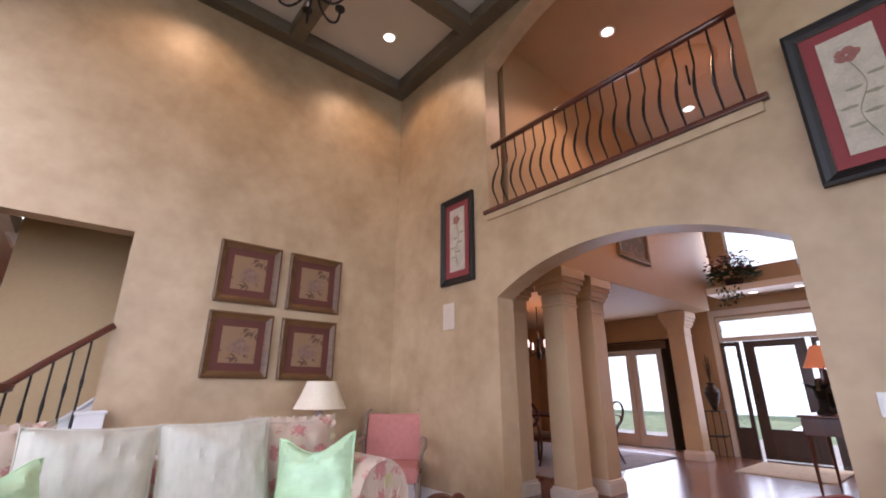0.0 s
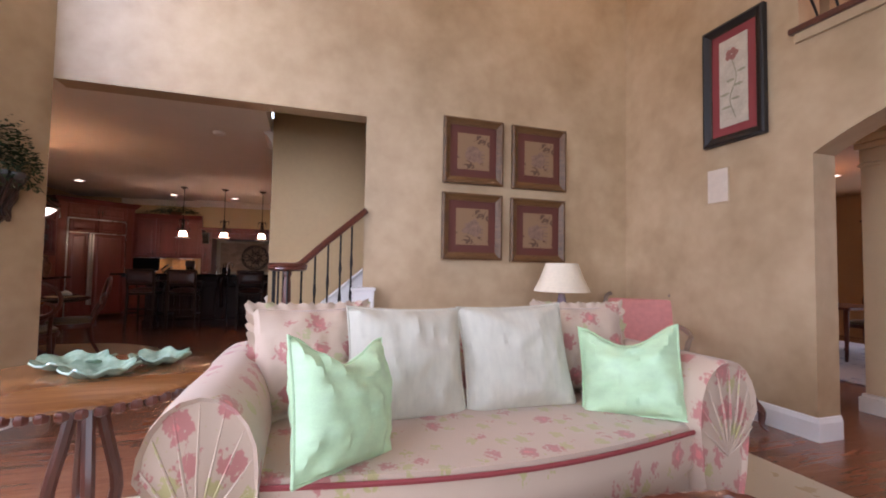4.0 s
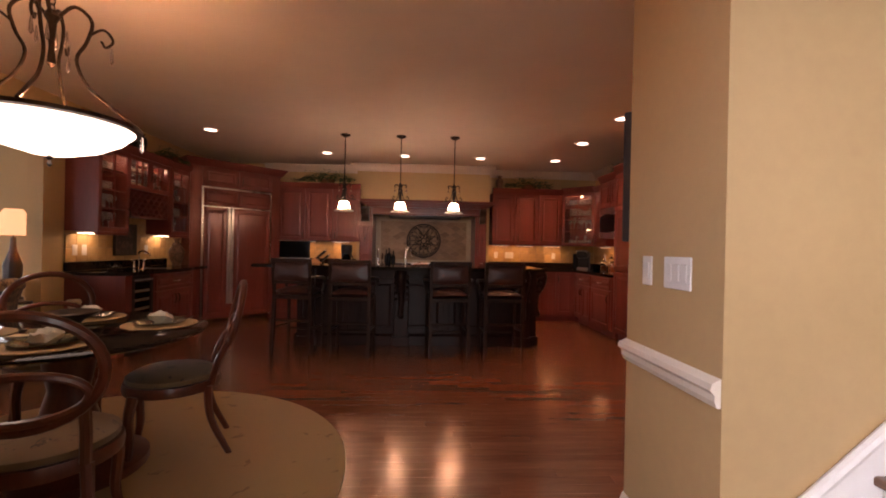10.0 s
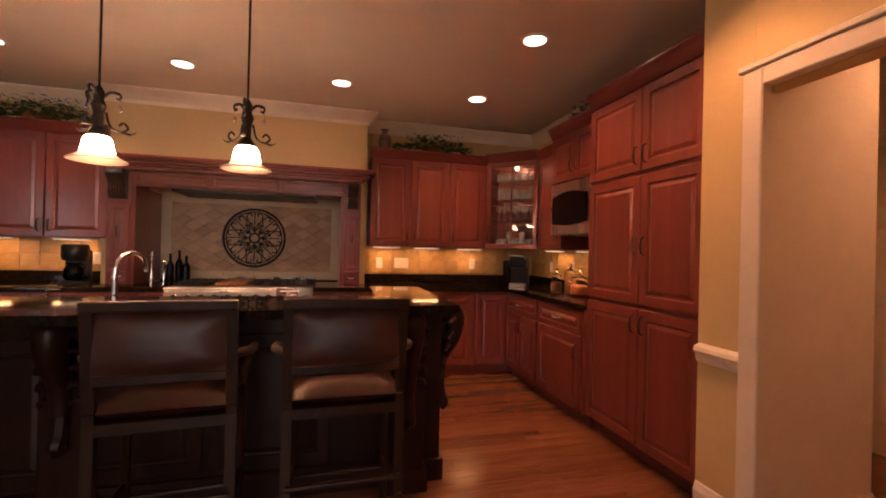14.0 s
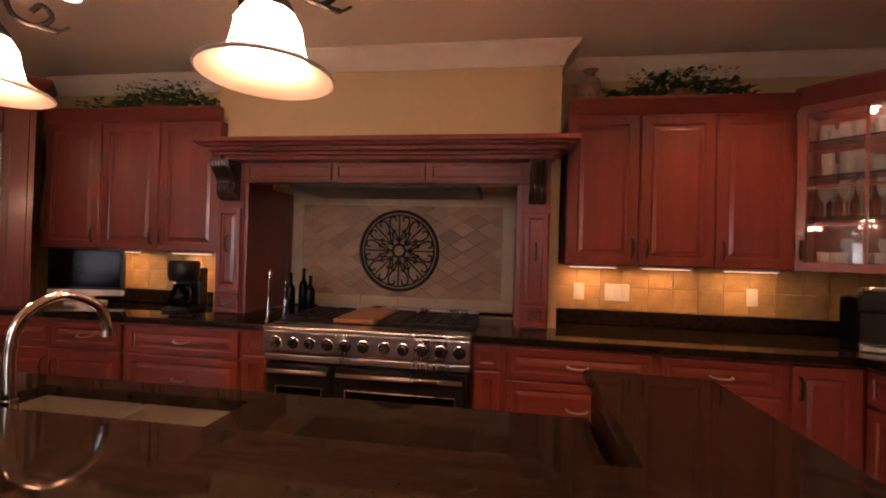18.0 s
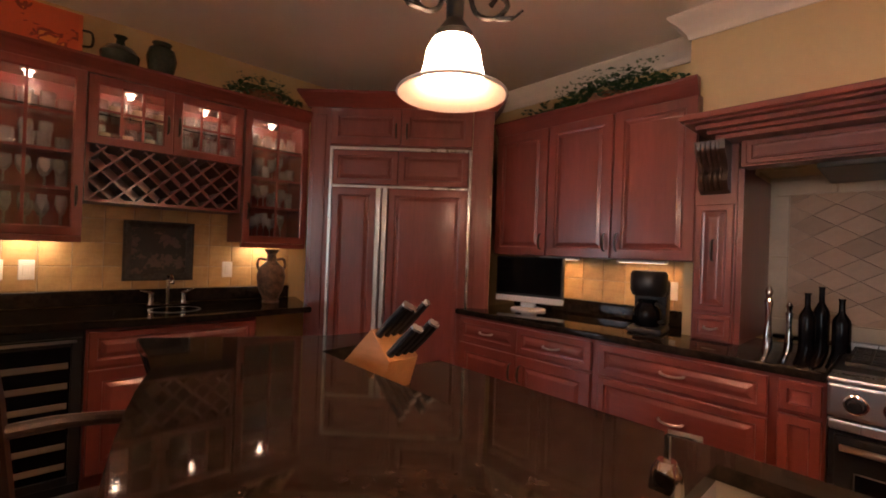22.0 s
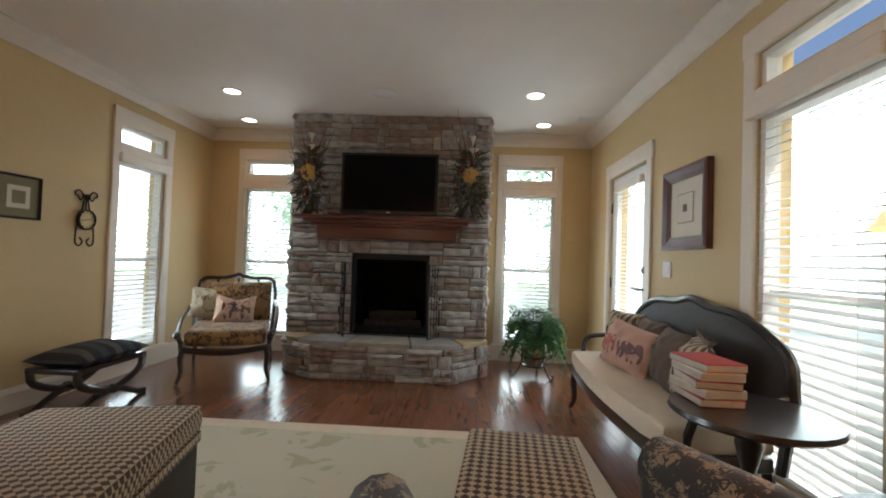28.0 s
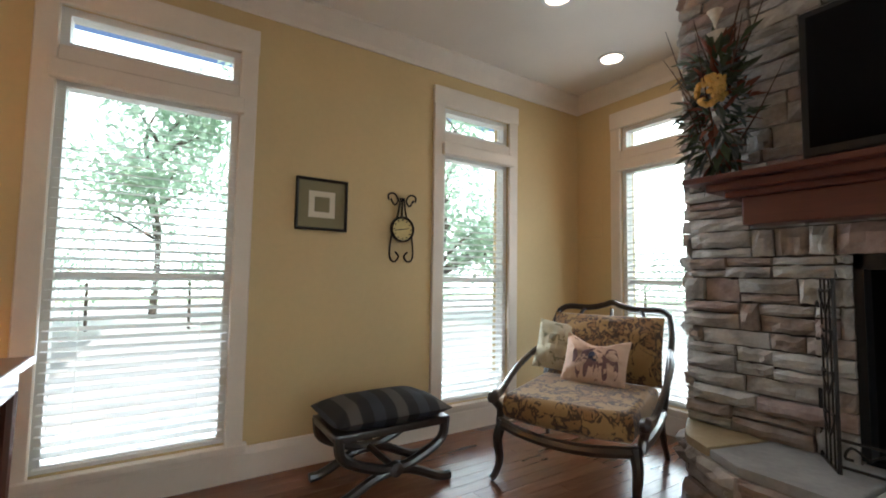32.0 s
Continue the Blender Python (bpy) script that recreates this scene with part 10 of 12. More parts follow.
# windows with blinds
BLIND = material("white_wood_blind", (0.85, 0.85, 0.83), 0.5, vary=0.03, scale=10, bump=0.03)
_b = BLIND.node_tree
_tl, _ms = _b.nodes.new("ShaderNodeBsdfTranslucent"), _b.nodes.new("ShaderNodeMixShader")
_tl.inputs[0].default_value, _ms.inputs[0].default_value = (0.95, 0.95, 0.93, 1), 0.7
_b.links.new(_b.nodes["Principled BSDF"].outputs[0], _ms.inputs[1])
_b.links.new(_tl.outputs[0], _ms.inputs[2])
_b.links.new(_ms.outputs[0], _b.nodes["Material Output"].inputs[0])
SLAT = {}


def window(name, m, w, z0, z1, t0, t1, head=True):
    """A double-hung window with a transom and an open slatted blind; x along its width, room side at -y."""
    e = tagged(new(name), "white double-hung window with transom and slatted blind", "window", "", "structure")
    e.matrix_world = m
    D = 0.10
    def bar(nm, x0, y0, a, x1, y1, b_, bev=0.004, mat=WHITE):
        return part(nm, box(B(), x0, y0, a, x1, y1, b_, bev), mat, e)
    for z_0, z_1, nm in ((z0, z1, "window_frame"), (t0, t1, "transom_frame")):
        bm = B()
        box(bm, 0, 0.02, z_0, 0.035, D, z_1)
        box(bm, w - 0.035, 0.02, z_0, w, D, z_1)
        box(bm, 0.035, 0.02, z_0, w - 0.035, D, z_0 + 0.035)
        box(bm, 0.035, 0.02, z_1 - 0.035, w - 0.035, D, z_1)
        part(nm, bm, WHITE, e)
    zm = (z0 + z1) / 2 - 0.02
    bar("meeting_rail", 0.035, 0.05, zm - 0.02, w - 0.035, 0.085, zm + 0.02)
    for a, b_ in ((z0 + 0.035, zm - 0.02), (zm + 0.02, z1 - 0.035), (t0 + 0.035, t1 - 0.035)):
        g = part("pane", box(B(), 0.035, 0.066, a, w - 0.035, 0.070, b_), CLEAR, e)
        g.visible_shadow = False
    cs = 0.085
    part("casing", box(B(), -cs, -0.022, z0 - 0.02, 0.004, 0.004, t1 + cs, 0.006), TRIM, e)
    part("casing", box(B(), w - 0.004, -0.022, z0 - 0.02, w + cs, 0.004, t1 + cs, 0.006), TRIM, e)
    part("head_casing", box(B(), -cs - 0.004, -0.026, t1 - 0.004, w + cs + 0.004, 0.003, t1 + cs + 0.05, 0.008), TRIM, e)
    part("transom_bar", box(B(), 0.004, -0.020, z1 - 0.004, w - 0.004, 0.02, t0 + 0.004, 0.004), TRIM, e)
    part("window_sill", box(B(), -cs - 0.02, -0.045, z0 - 0.045, w + cs + 0.02, 0.02, z0 - 0.005, 0.008), TRIM, e)
    part("apron", box(B(), -cs, -0.016, z0 - 0.10, w + cs, 0.003, z0 - 0.045, 0.004), TRIM, e)
    if head:
        part("blind_head", box(B(), -0.02, -0.055, z1 - 0.02, w + 0.02, -0.002, z1 + 0.065, 0.006), TRIM, e, "blind valance")
    key = round(w, 3)
    if key not in SLAT:
        SLAT[key] = mesh_of("slat", box(B(), 0.012, -0.022, -0.0014, w - 0.012, 0.022, 0.0014, 0, pose(0, 0, 0, 17, 0, 0)), BLIND)
    z = z0 + 0.03
    while z < z1 - 0.04:
        o = new("slat", SLAT[key])
        o.parent, o.location = e, (0, 0.026, z)
        z += 0.046
    for x in (w * 0.18, w * 0.82):
        part("ladder_cord", tube(B(), [(x, 0.003, z0 + 0.01), (x, 0.003, z1 - 0.02)], 0.0012, 4), BLIND, e)
    return e


x0_ = FAM["x0"]
for k, (a, b_) in enumerate(FAM["south"]):
    window("window_%d" % (k + 1), pose(b_, FAM["y0"], 0, 0, 0, 180), b_ - a, *WIN_Z[0], *WIN_Z[1])
for k, (a, b_) in enumerate(FAM["west"]):
    window("window_%d" % (k + 3), pose(x0_, a, 0, 0, 0, 90), b_ - a, *WIN_Z[0], *WIN_Z[1])
a, b_ = FAM["north_win"]
window("window_5", pose(a, FAM["y1"], 0, 0, 0, 0), b_ - a, 0.20, 1.97, 2.10, 2.30)
# glazed garden door
a, b_ = FAM["door"]
gd = tagged(new("door_1"), "white glazed garden door with a slatted blind", "door", "", "structure")
gd.matrix_world = pose(a, FAM["y1"], 0)
dw = b_ - a
bm = B()
box(bm, 0.0, 0.02, 0.0, 0.13, 0.065, 2.04)
box(bm, dw - 0.13, 0.02, 0.0, dw, 0.065, 2.04)
box(bm, 0.13, 0.02, 0.0, dw - 0.13, 0.065, 0.22)
box(bm, 0.13, 0.02, 1.92, dw - 0.13, 0.065, 2.04)
part("leaf", bm, WHITE, gd)
g = part("pane", box(B(), 0.13, 0.04, 0.22, dw - 0.13, 0.045, 1.92), CLEAR, gd)
g.visible_shadow = False
for x0, x1 in ((-0.095, -0.004), (dw + 0.004, dw + 0.095)):
    part("casing", box(B(), x0, -0.022, 0.0, x1, 0.004, 2.14, 0.006), TRIM, gd)
part("head_casing", box(B(), -0.11, -0.026, 2.05, dw + 0.11, 0.003, 2.19, 0.008), TRIM, gd)
sl_ = mesh_of("slat", box(B(), 0.15, -0.014, -0.0013, dw - 0.15, 0.014, 0.0013, 0, pose(0, 0, 0, 14, 0, 0)), BLIND)
for k in range(46):
    o = new("slat", sl_)
    o.parent, o.location = gd, (0, 0.004, 0.24 + 0.036 * k)
part("blind_head", box(B(), 0.12, -0.02, 1.89, dw - 0.12, 0.018, 1.96, 0.005), TRIM, gd)
part("handle", tube(B(), smooth_path([(dw - 0.06, 0.02, 0.98), (dw - 0.06, -0.04, 0.98), (dw - 0.10, -0.045, 0.98), (dw - 0.19, -0.04, 0.985)], 4), 0.010, 8), BRONZE, gd, "dark lever handle", smooth=True)
part("deadbolt", lathe(B(), [(0.0, 0.03), (0.03, 0.028), (0.032, 0.0)], seg=16, m=pose(dw - 0.06, 0.02, 1.14, 90, 0, 0)), BRONZE, gd, smooth=True)
for z in (0.25, 1.0, 1.75):
    part("hinge", tube(B(), [(0.0, 0.012, z - 0.05), (0.0, 0.012, z + 0.05)], 0.009, 6), BRONZE, gd)

# ---- family room furniture ----
EBONY = wood("ebonised_chair_wood", (0.010, 0.007, 0.006), (0.028, 0.016, 0.011), 0.3, "Z", 10, 0.5)
GOLDTAP = pattern("gold_brown_tapestry", (0.34, 0.20, 0.07), (0.06, 0.032, 0.017), 8.0, 0.8, (0.27, 0.14, 0.05), 0.57, swirl=2.2)
PALETAP = pattern("pale_sage_tapestry", (0.52, 0.47, 0.33), (0.24, 0.22, 0.14), 11, 0.85, None, 0.36)
CREAMCLOTH = material("cream_cotton", (0.62, 0.50, 0.36), 0.85, vary=0.06, scale=14, fine=180, bump=0.25)
PINKCREAM = material("blush_linen", (0.60, 0.42, 0.31), 0.85, vary=0.08, scale=14, fine=180, bump=0.25)
NAVYSTRIPE = stripes("navy_black_stripe", [(0.008, 0.009, 0.012), (0.03, 0.036, 0.05), (0.008, 0.009, 0.012), (0.085, 0.078, 0.07)], 4.0)
TANSTRIPE = stripes("tan_brown_stripe", [(0.10, 0.06, 0.03), (0.42, 0.32, 0.20), (0.05, 0.03, 0.02), (0.42, 0.32, 0.20)], 9.0)
MOTIF = [material("woven_" + n, c, 0.85, vary=0.2, scale=40, bump=0.2) for n, c in (("mauve", (0.18, 0.10, 0.10)), ("rust", (0.34, 0.09, 0.07)), ("navy", (0.05, 0.05, 0.09)))]


def flat_motif(parent, shapes, y, mat, label):
    """Woven figure: joined flat patches on a cushion face."""
    bm = B()
    for k, (cx, cz, rx, rz) in enumerate(shapes):
        blob_shape(bm, (cx, cz), rx, rz, y - 0.0004 * k, 70 + k, 12)
    o = part("woven_motif", bm, mat, parent, label)
    sh = o.modifiers.new("follow", "SHRINKWRAP")
    sh.target, sh.wrap_method, sh.offset = parent.children[0], "PROJECT", 0.003
    sh.use_project_y, sh.use_negative_direction, sh.use_positive_direction = True, True, True
    return o


BEAST = [(0.0, 0.0, 0.085, 0.055), (-0.075, -0.055, 0.016, 0.055), (-0.03, -0.055, 0.016, 0.055), (0.03, -0.055, 0.016, 0.055), (0.072, -0.055, 0.016, 0.055), (0.10, 0.02, 0.04, 0.045), (0.13, -0.04, 0.012, 0.05), (-0.10, 0.0, 0.015, 0.04)]

# carved French armchair
fc = thing("french_armchair", "ebonised carved armchair with gold tapestry seat and back", "chair", pose(-8.63, 5.76, 0, 0, 0, 113.6) @ Matrix.Diagonal((0.88, 1, 1.03, 1)))
bm = B()
prism(bm, [(-0.38, -0.46), (-0.2, -0.50), (0.2, -0.50), (0.38, -0.46), (0.40, 0.22), (-0.40, 0.22)], 0.31, 0.45, 0.045)
part("seat", bm, GOLDTAP, fc, "gold scroll tapestry seat", smooth=True)
bm = B()
pts = [(-0.40, -0.46, 0.29), (-0.2, -0.515, 0.275), (0.0, -0.52, 0.265), (0.2, -0.515, 0.275), (0.40, -0.46, 0.29)]
tube(bm, smooth_path(pts, 5), 0.028, 8)
tube(bm, smooth_path([(-0.40, -0.46, 0.29), (-0.43, -0.1, 0.29), (-0.42, 0.26, 0.29)], 5), 0.026, 8)
tube(bm, smooth_path([(0.40, -0.46, 0.29), (0.43, -0.1, 0.29), (0.42, 0.26, 0.29)], 5), 0.026, 8)
tube(bm, [(-0.42, 0.26, 0.29), (0.42, 0.26, 0.29)], 0.026, 8)
part("seat_rail", bm, EBONY, fc, "carved black seat rail", smooth=True)
for s in (-1, 1):
    part("leg", cabriole_leg(B(), s * 0.38, -0.46, 0.30, (s * 0.06, -0.07), 0.036, 0.017), EBONY, fc, smooth=True)
    part("leg", tube(B(), smooth_path([(s * 0.40, 0.26, 0.30), (s * 0.41, 0.29, 0.15), (s * 0.43, 0.36, 0.0)], 5), [0.028 - 0.001 * k for k in range(11)], 8), EBONY, fc, smooth=True)
    part("back_post", tube(B(), smooth_path([(s * 0.42, 0.26, 0.28), (s * 0.44, 0.38, 0.5), (s * 0.45, 0.52, 0.70), (s * 0.43, 0.61, 0.82)], 5), 0.022, 8), EBONY, fc, smooth=True)
    part("arm", tube(B(), smooth_path([(s * 0.445, 0.46, 0.62), (s * 0.48, 0.20, 0.57), (s * 0.48, -0.10, 0.50), (s * 0.46, -0.34, 0.42), (s * 0.44, -0.47, 0.42), (s * 0.44, -0.49, 0.39)], 5), [0.020] * 16 + [0.022, 0.025, 0.028, 0.032, 0.036, 0.036, 0.034, 0.03, 0.026, 0.02], 8), EBONY, fc, smooth=True)
    part("arm_support", tube(B(), smooth_path([(s * 0.44, -0.46, 0.40), (s * 0.42, -0.42, 0.35), (s * 0.41, -0.44, 0.29)], 4), 0.024, 8), EBONY, fc, smooth=True)
part("crest_rail", tube(B(), smooth_path([(-0.43, 0.61, 0.82), (-0.36, 0.64, 0.855), (-0.18, 0.65, 0.855), (-0.07, 0.66, 0.875), (0.0, 0.665, 0.895), (0.07, 0.66, 0.875), (0.18, 0.65, 0.855), (0.36, 0.64, 0.855), (0.43, 0.61, 0.82)], 4), 0.021, 8), EBONY, fc, smooth=True)
for s in (-1, 0, 1):
    part("spindle", tube(B(), smooth_path([(s * 0.22, 0.64, 0.85), (s * 0.25, 0.62, 0.80), (s * 0.24, 0.60, 0.74)], 4), 0.014, 7), EBONY, fc, smooth=True)
bm = pillow_mesh(B(), 0.82, 0.44, 0.22, 31, 16, 0.02)
bm.transform(pose(0, 0.40, 0.62, -24, 0, 0))
part("back_cushion", bm, GOLDTAP, fc, "plump gold tapestry back cushion", smooth=True)
cm_ = fc.matrix_world.copy()
pillow("throw_pillow", "pale sage tapestry pillow in the carved chair", PALETAP, cm_ @ pose(-0.30, 0.28, 0.61, -24, 8, 14), 0.36, 0.34, 0.13, 32)
pw = pillow("throw_pillow", "blush pillow with woven elephant figure on the carved chair", PINKCREAM, cm_ @ pose(0.02, 0.10, 0.57, -22, 4, 0), 0.44, 0.30, 0.14, 33, chop=0.05)
flat_motif(pw, [(x * 1.2, z * 1.2, a * 1.15, c * 1.1) for x, z, a, c in BEAST], -0.09, MOTIF[0], "mauve woven elephant")
flat_motif(pw, [(0.0, 0.005, 0.035, 0.035)], -0.10, MOTIF[2], "navy saddle patch")

# X-frame bench
BENCH = pose(-7.50, 5.31, 0)
xb = thing("x_bench", "curule bench with navy striped cushion on crossed black legs", "bench", BENCH)
bm = pillow_mesh(B(), 0.66, 0.40, 0.13, 35, 14, 0.0, 0.003)
bm.transform(pose(0, 0, 0.385, 90, 0, 0))
part("seat", bm, NAVYSTRIPE, xb, "navy and black striped padded seat", smooth=True)
part("seat_frame", box(B(), -0.32, -0.19, 0.30, 0.32, 0.19, 0.34, 0.01), EBONY, xb)
for y in (-0.17, 0.17):
    part("crossed_leg", tube(B(), smooth_path([(-0.30, y, 0.33), (-0.27, y, 0.22), (-0.10, y, 0.14), (0.0, y, 0.13), (0.10, y, 0.14), (0.27, y, 0.22), (0.30, y, 0.33)], 5), 0.026, 8), EBONY, xb, smooth=True)
    part("crossed_foot", tube(B(), smooth_path([(-0.33, y, 0.02), (-0.26, y, 0.03), (-0.10, y, 0.10), (0.0, y, 0.115), (0.10, y, 0.10), (0.26, y, 0.03), (0.33, y, 0.02)], 5), 0.024, 8), EBONY, xb, smooth=True)
    part("rosette", lathe(B(), [(0.0, 0.03), (0.035, 0.026), (0.04, 0.0)], seg=14, m=pose(0, y, 0.125, 90 if y < 0 else -90, 0, 0)), EBONY, xb, smooth=True)
part("stretcher", tube(B(), [(0, -0.17, 0.125), (0, 0.17, 0.125)], 0.018, 8), EBONY, xb)

# floor rug
RUG2 = pattern("cream_green_floral_rug", (0.46, 0.40, 0.27), (0.34, 0.31, 0.17), 3.4, 0.95, (0.38, 0.30, 0.16), 0.33)
rg = thing("floral_rug", "cream wool rug with faded green flowers", "rug")
part("field", prism(B(), [(-7.20, 5.86), (-5.05, 5.86), (-5.05, 8.75), (-7.20, 8.75)], 0.001, 0.016, 0.004), RUG2, rg)
bm = B()
for a, b_, c, d_ in ((-7.33, 5.73, -7.205, 8.88), (-5.045, 5.73, -4.95, 8.88), (-7.205, 5.73, -5.045, 5.855), (-7.205, 8.755, -5.045, 8.88)):
    box(bm, a, b_, 0.001, c, d_, 0.0145, 0.003)
part("border", bm, CREAMCLOTH, rg, "plain cream border")

# checked ottomans
CHECK = bpy.data.materials.new("tan_brown_check")
CHECK.use_nodes = True
_nt = CHECK.node_tree
_ck, _tc = _nt.nodes.new("ShaderNodeTexChecker"), _nt.nodes.new("ShaderNodeTexCoord")
_ck.inputs["Scale"].default_value = 42
_ck.inputs["Color1"].default_value, _ck.inputs["Color2"].default_value = (0.42, 0.31, 0.19, 1), (0.06, 0.032, 0.02, 1)
_mp = _nt.nodes.new("ShaderNodeMapping")
_mp.inputs["Rotation"].default_value, _mp.inputs["Location"].default_value = (0.0, 0.0, 0.785), (0.001, 0.002, 0.0065)
_nt.links.new(_tc.outputs["Object"], _mp.inputs[0])
_nt.links.new(_mp.outputs[0], _ck.inputs[0])
_nt.links.new(_ck.outputs[0], _nt.nodes["Principled BSDF"].inputs["Base Color"])
_nt.nodes["Principled BSDF"].inputs["Roughness"].default_value = 0.85
BROWNCLOTH = material("dark_brown_cloth", (0.03, 0.02, 0.013), 0.9, vary=0.2, scale=20, fine=200, bump=0.25)


def ottoman(m, w, d):
    e = thing("ottoman", "brown ottoman with tan and brown checked cushion", "ottoman", m, "checked ottomans")
    part("body", box(B(), -w / 2 + 0.01, -d / 2 + 0.01, 0.018, w / 2 - 0.01, d / 2 - 0.01, 0.30, 0.02), BROWNCLOTH, e, smooth=True)
    part("skirt_band", box(B(), -w / 2, -d / 2, 0.28, w / 2, d / 2, 0.335, 0.015), CHECK, e, smooth=True)
    part("cushion", box(B(), -w / 2 - 0.005, -d / 2 - 0.005, 0.335, w / 2 + 0.005, d / 2 + 0.005, 0.455, 0.035), CHECK, e, "checked cushion", smooth=True)
    return e


ot = ottoman(pose(-5.90, 6.62, 0, 0, 0, 12), 0.84, 0.68)
ottoman(pose(-5.86, 8.30, 0, 0, 0, -6), 0.80, 0.44)

# damask wing chair, seen from behind
DAMASK = pattern("brown_damask", (0.026, 0.017, 0.012), (0.27, 0.185, 0.10), 19, 0.75, None, 0.45, swirl=3.0)
GOLDDAM = pattern("gold_damask_roll", (0.42, 0.27, 0.11), (0.12, 0.065, 0.03), 10, 0.75, None, 0.54, swirl=2.0)
wc = thing("damask_armchair", "brown damask rolled-back armchair facing the hearth", "chair", pose(-5.22, 8.45, 0, 0, 0, -68))
bm = B()
rr = []
for y, z, w in ((0.30, 0.10, 0.74), (0.33, 0.30, 0.78), (0.40, 0.60, 0.84), (0.44, 0.78, 0.88), (0.42, 0.82, 0.89), (0.28, 0.80, 0.86), (0.20, 0.55, 0.78), (0.16, 0.30, 0.72), (0.16, 0.10, 0.70)):
    rr.append(ring(bm, [(-w / 2, y - 0.05, z), (-w / 4, y, z + 0.01), (0, y + 0.02, z + 0.02), (w / 4, y, z + 0.01), (w / 2, y - 0.05, z)]))
for a, b_ in zip(rr, rr[1:] + rr[:1]):
    for i in range(4):
        bm.faces.new((a[i], a[i + 1], b_[i + 1], b_[i]))
bm.faces.new([r[0] for r in rr])
bm.faces.new([r[-1] for r in rr][::-1])
part("backrest", bm, DAMASK, wc, smooth=True)
part("back_roll", tube(B(), smooth_path([(-0.45, 0.34, 0.78), (-0.22, 0.40, 0.815), (0, 0.42, 0.83), (0.22, 0.40, 0.815), (0.45, 0.34, 0.78)], 5), [0.055] * 21, 12), GOLDDAM, wc, "gold damask top roll", smooth=True)
part("seat", box(B(), -0.36, -0.45, 0.20, 0.36, 0.20, 0.46, 0.05), DAMASK, wc, smooth=True)
for s in (-1, 1):
    part("arm", tube(B(), smooth_path([(s * 0.43, 0.25, 0.60), (s * 0.44, 0.0, 0.58), (s * 0.44, -0.42, 0.56)], 5), 0.085, 12), DAMASK, wc, smooth=True)
    part("side_panel", box(B(), min(s * 0.36, s * 0.46), -0.42, 0.10, max(s * 0.36, s * 0.46), 0.26, 0.56, 0.02), DAMASK, wc)
    for y in (-0.40, 0.24):
        part("leg", lathe(B(), [(0.018, 0.017), (0.028, 0.05), (0.022, 0.11)], (s * 0.36, y, 0), 12), EBONY, wc, smooth=True)
for k in range(17):
    x = -0.38 + 0.0475 * k
    part("pleat", tube(B(), [(x, 0.275, 0.02), (x, 0.30, 0.22)], [0.026, 0.012], 6), DAMASK, wc, smooth=True)

# cane settee on the north wall
se = thing("settee", "dark cane-backed settee with cream seat cushion", "settee", pose(-7.15, 9.24, 0))
CANE = material("woven_dark_cane", (0.035, 0.026, 0.020), 0.5, vary=0.5, scale=90, fine=200, bump=0.6)
bm = B()
prof = [(-0.84, 0.62), (-0.80, 0.80), (-0.50, 0.93), (-0.2, 0.95), (0.0, 0.985), (0.2, 0.95), (0.50, 0.93), (0.80, 0.80), (0.84, 0.62)]
tube(bm, smooth_path([(x, 0.27, z) for x, z in prof], 4), 0.024, 8)
tube(bm, [(-0.84, 0.24, 0.42), (0.84, 0.24, 0.42)], 0.022, 8)
for x in (-0.84, 0.84):
    tube(bm, [(x, 0.22, 0.30), (x, 0.27, 0.63)], 0.024, 8)
part("back_frame", bm, EBONY, se, smooth=True)
bm = B()
a = ring(bm, [(x * 0.985, 0.262, z - 0.012) for x, z in prof] + [(0.83, 0.236, 0.43), (-0.83, 0.236, 0.43)])
b_ = ring(bm, [(x * 0.985, 0.276, z - 0.012) for x, z in prof] + [(0.83, 0.25, 0.43), (-0.83, 0.25, 0.43)])
skin(bm, [a, b_])
part("cane_panel", bm, CANE, se, "dark woven cane back")
seat = [(-0.82, 0.20), (-0.84, -0.05)] + [(-0.80 + 1.60 * k / 8, -0.26 - 0.05 * math.sin(math.pi * k / 8)) for k in range(9)] + [(0.84, -0.05), (0.82, 0.20)]
part("seat_cushion", prism(B(), seat, 0.36, 0.47, 0.035), CREAMCLOTH, se, "cream welted seat cushion", smooth=True)
part("seat_frame", prism(B(), seat, 0.29, 0.36, 0.012), EBONY, se, smooth=True)
for x in (-0.78, 0.78):
    part("leg", cabriole_leg(B(), x, -0.22, 0.30, (0.05 if x > 0 else -0.05, -0.05), 0.034, 0.016), EBONY, se, smooth=True)
    part("leg", tube(B(), [(x, 0.20, 0.30), (x, 0.25, 0.0)], [0.026, 0.018], 8), EBONY, se)
    part("arm", tube(B(), smooth_path([(x * 1.06, 0.25, 0.62), (x * 1.10, 0.05, 0.60), (x * 1.10, -0.12, 0.57), (x * 1.05, -0.16, 0.45), (x * 1.02, -0.16, 0.36)], 5), 0.020, 8), EBONY, se, smooth=True)
ROSECLOTH = material("faded_rose_linen", (0.50, 0.30, 0.22), 0.85, vary=0.1, scale=12, fine=180, bump=0.25)
TAUPE = material("taupe_cloth", (0.12, 0.085, 0.06), 0.85, vary=0.15, scale=20, fine=180, bump=0.25)
sm_ = se.matrix_world.copy()
pillow("throw_pillow", "tan and brown striped pillow on the settee", TANSTRIPE, sm_ @ pose(-0.66, 0.10, 0.65, -16, 0, 22), 0.36, 0.34, 0.14, 41, group="settee pillows")
pillow("throw_pillow", "taupe pillow behind the others on the settee", TAUPE, sm_ @ pose(-0.30, 0.14, 0.64, -14, 0, 0), 0.42, 0.34, 0.13, 42, group="settee pillows")
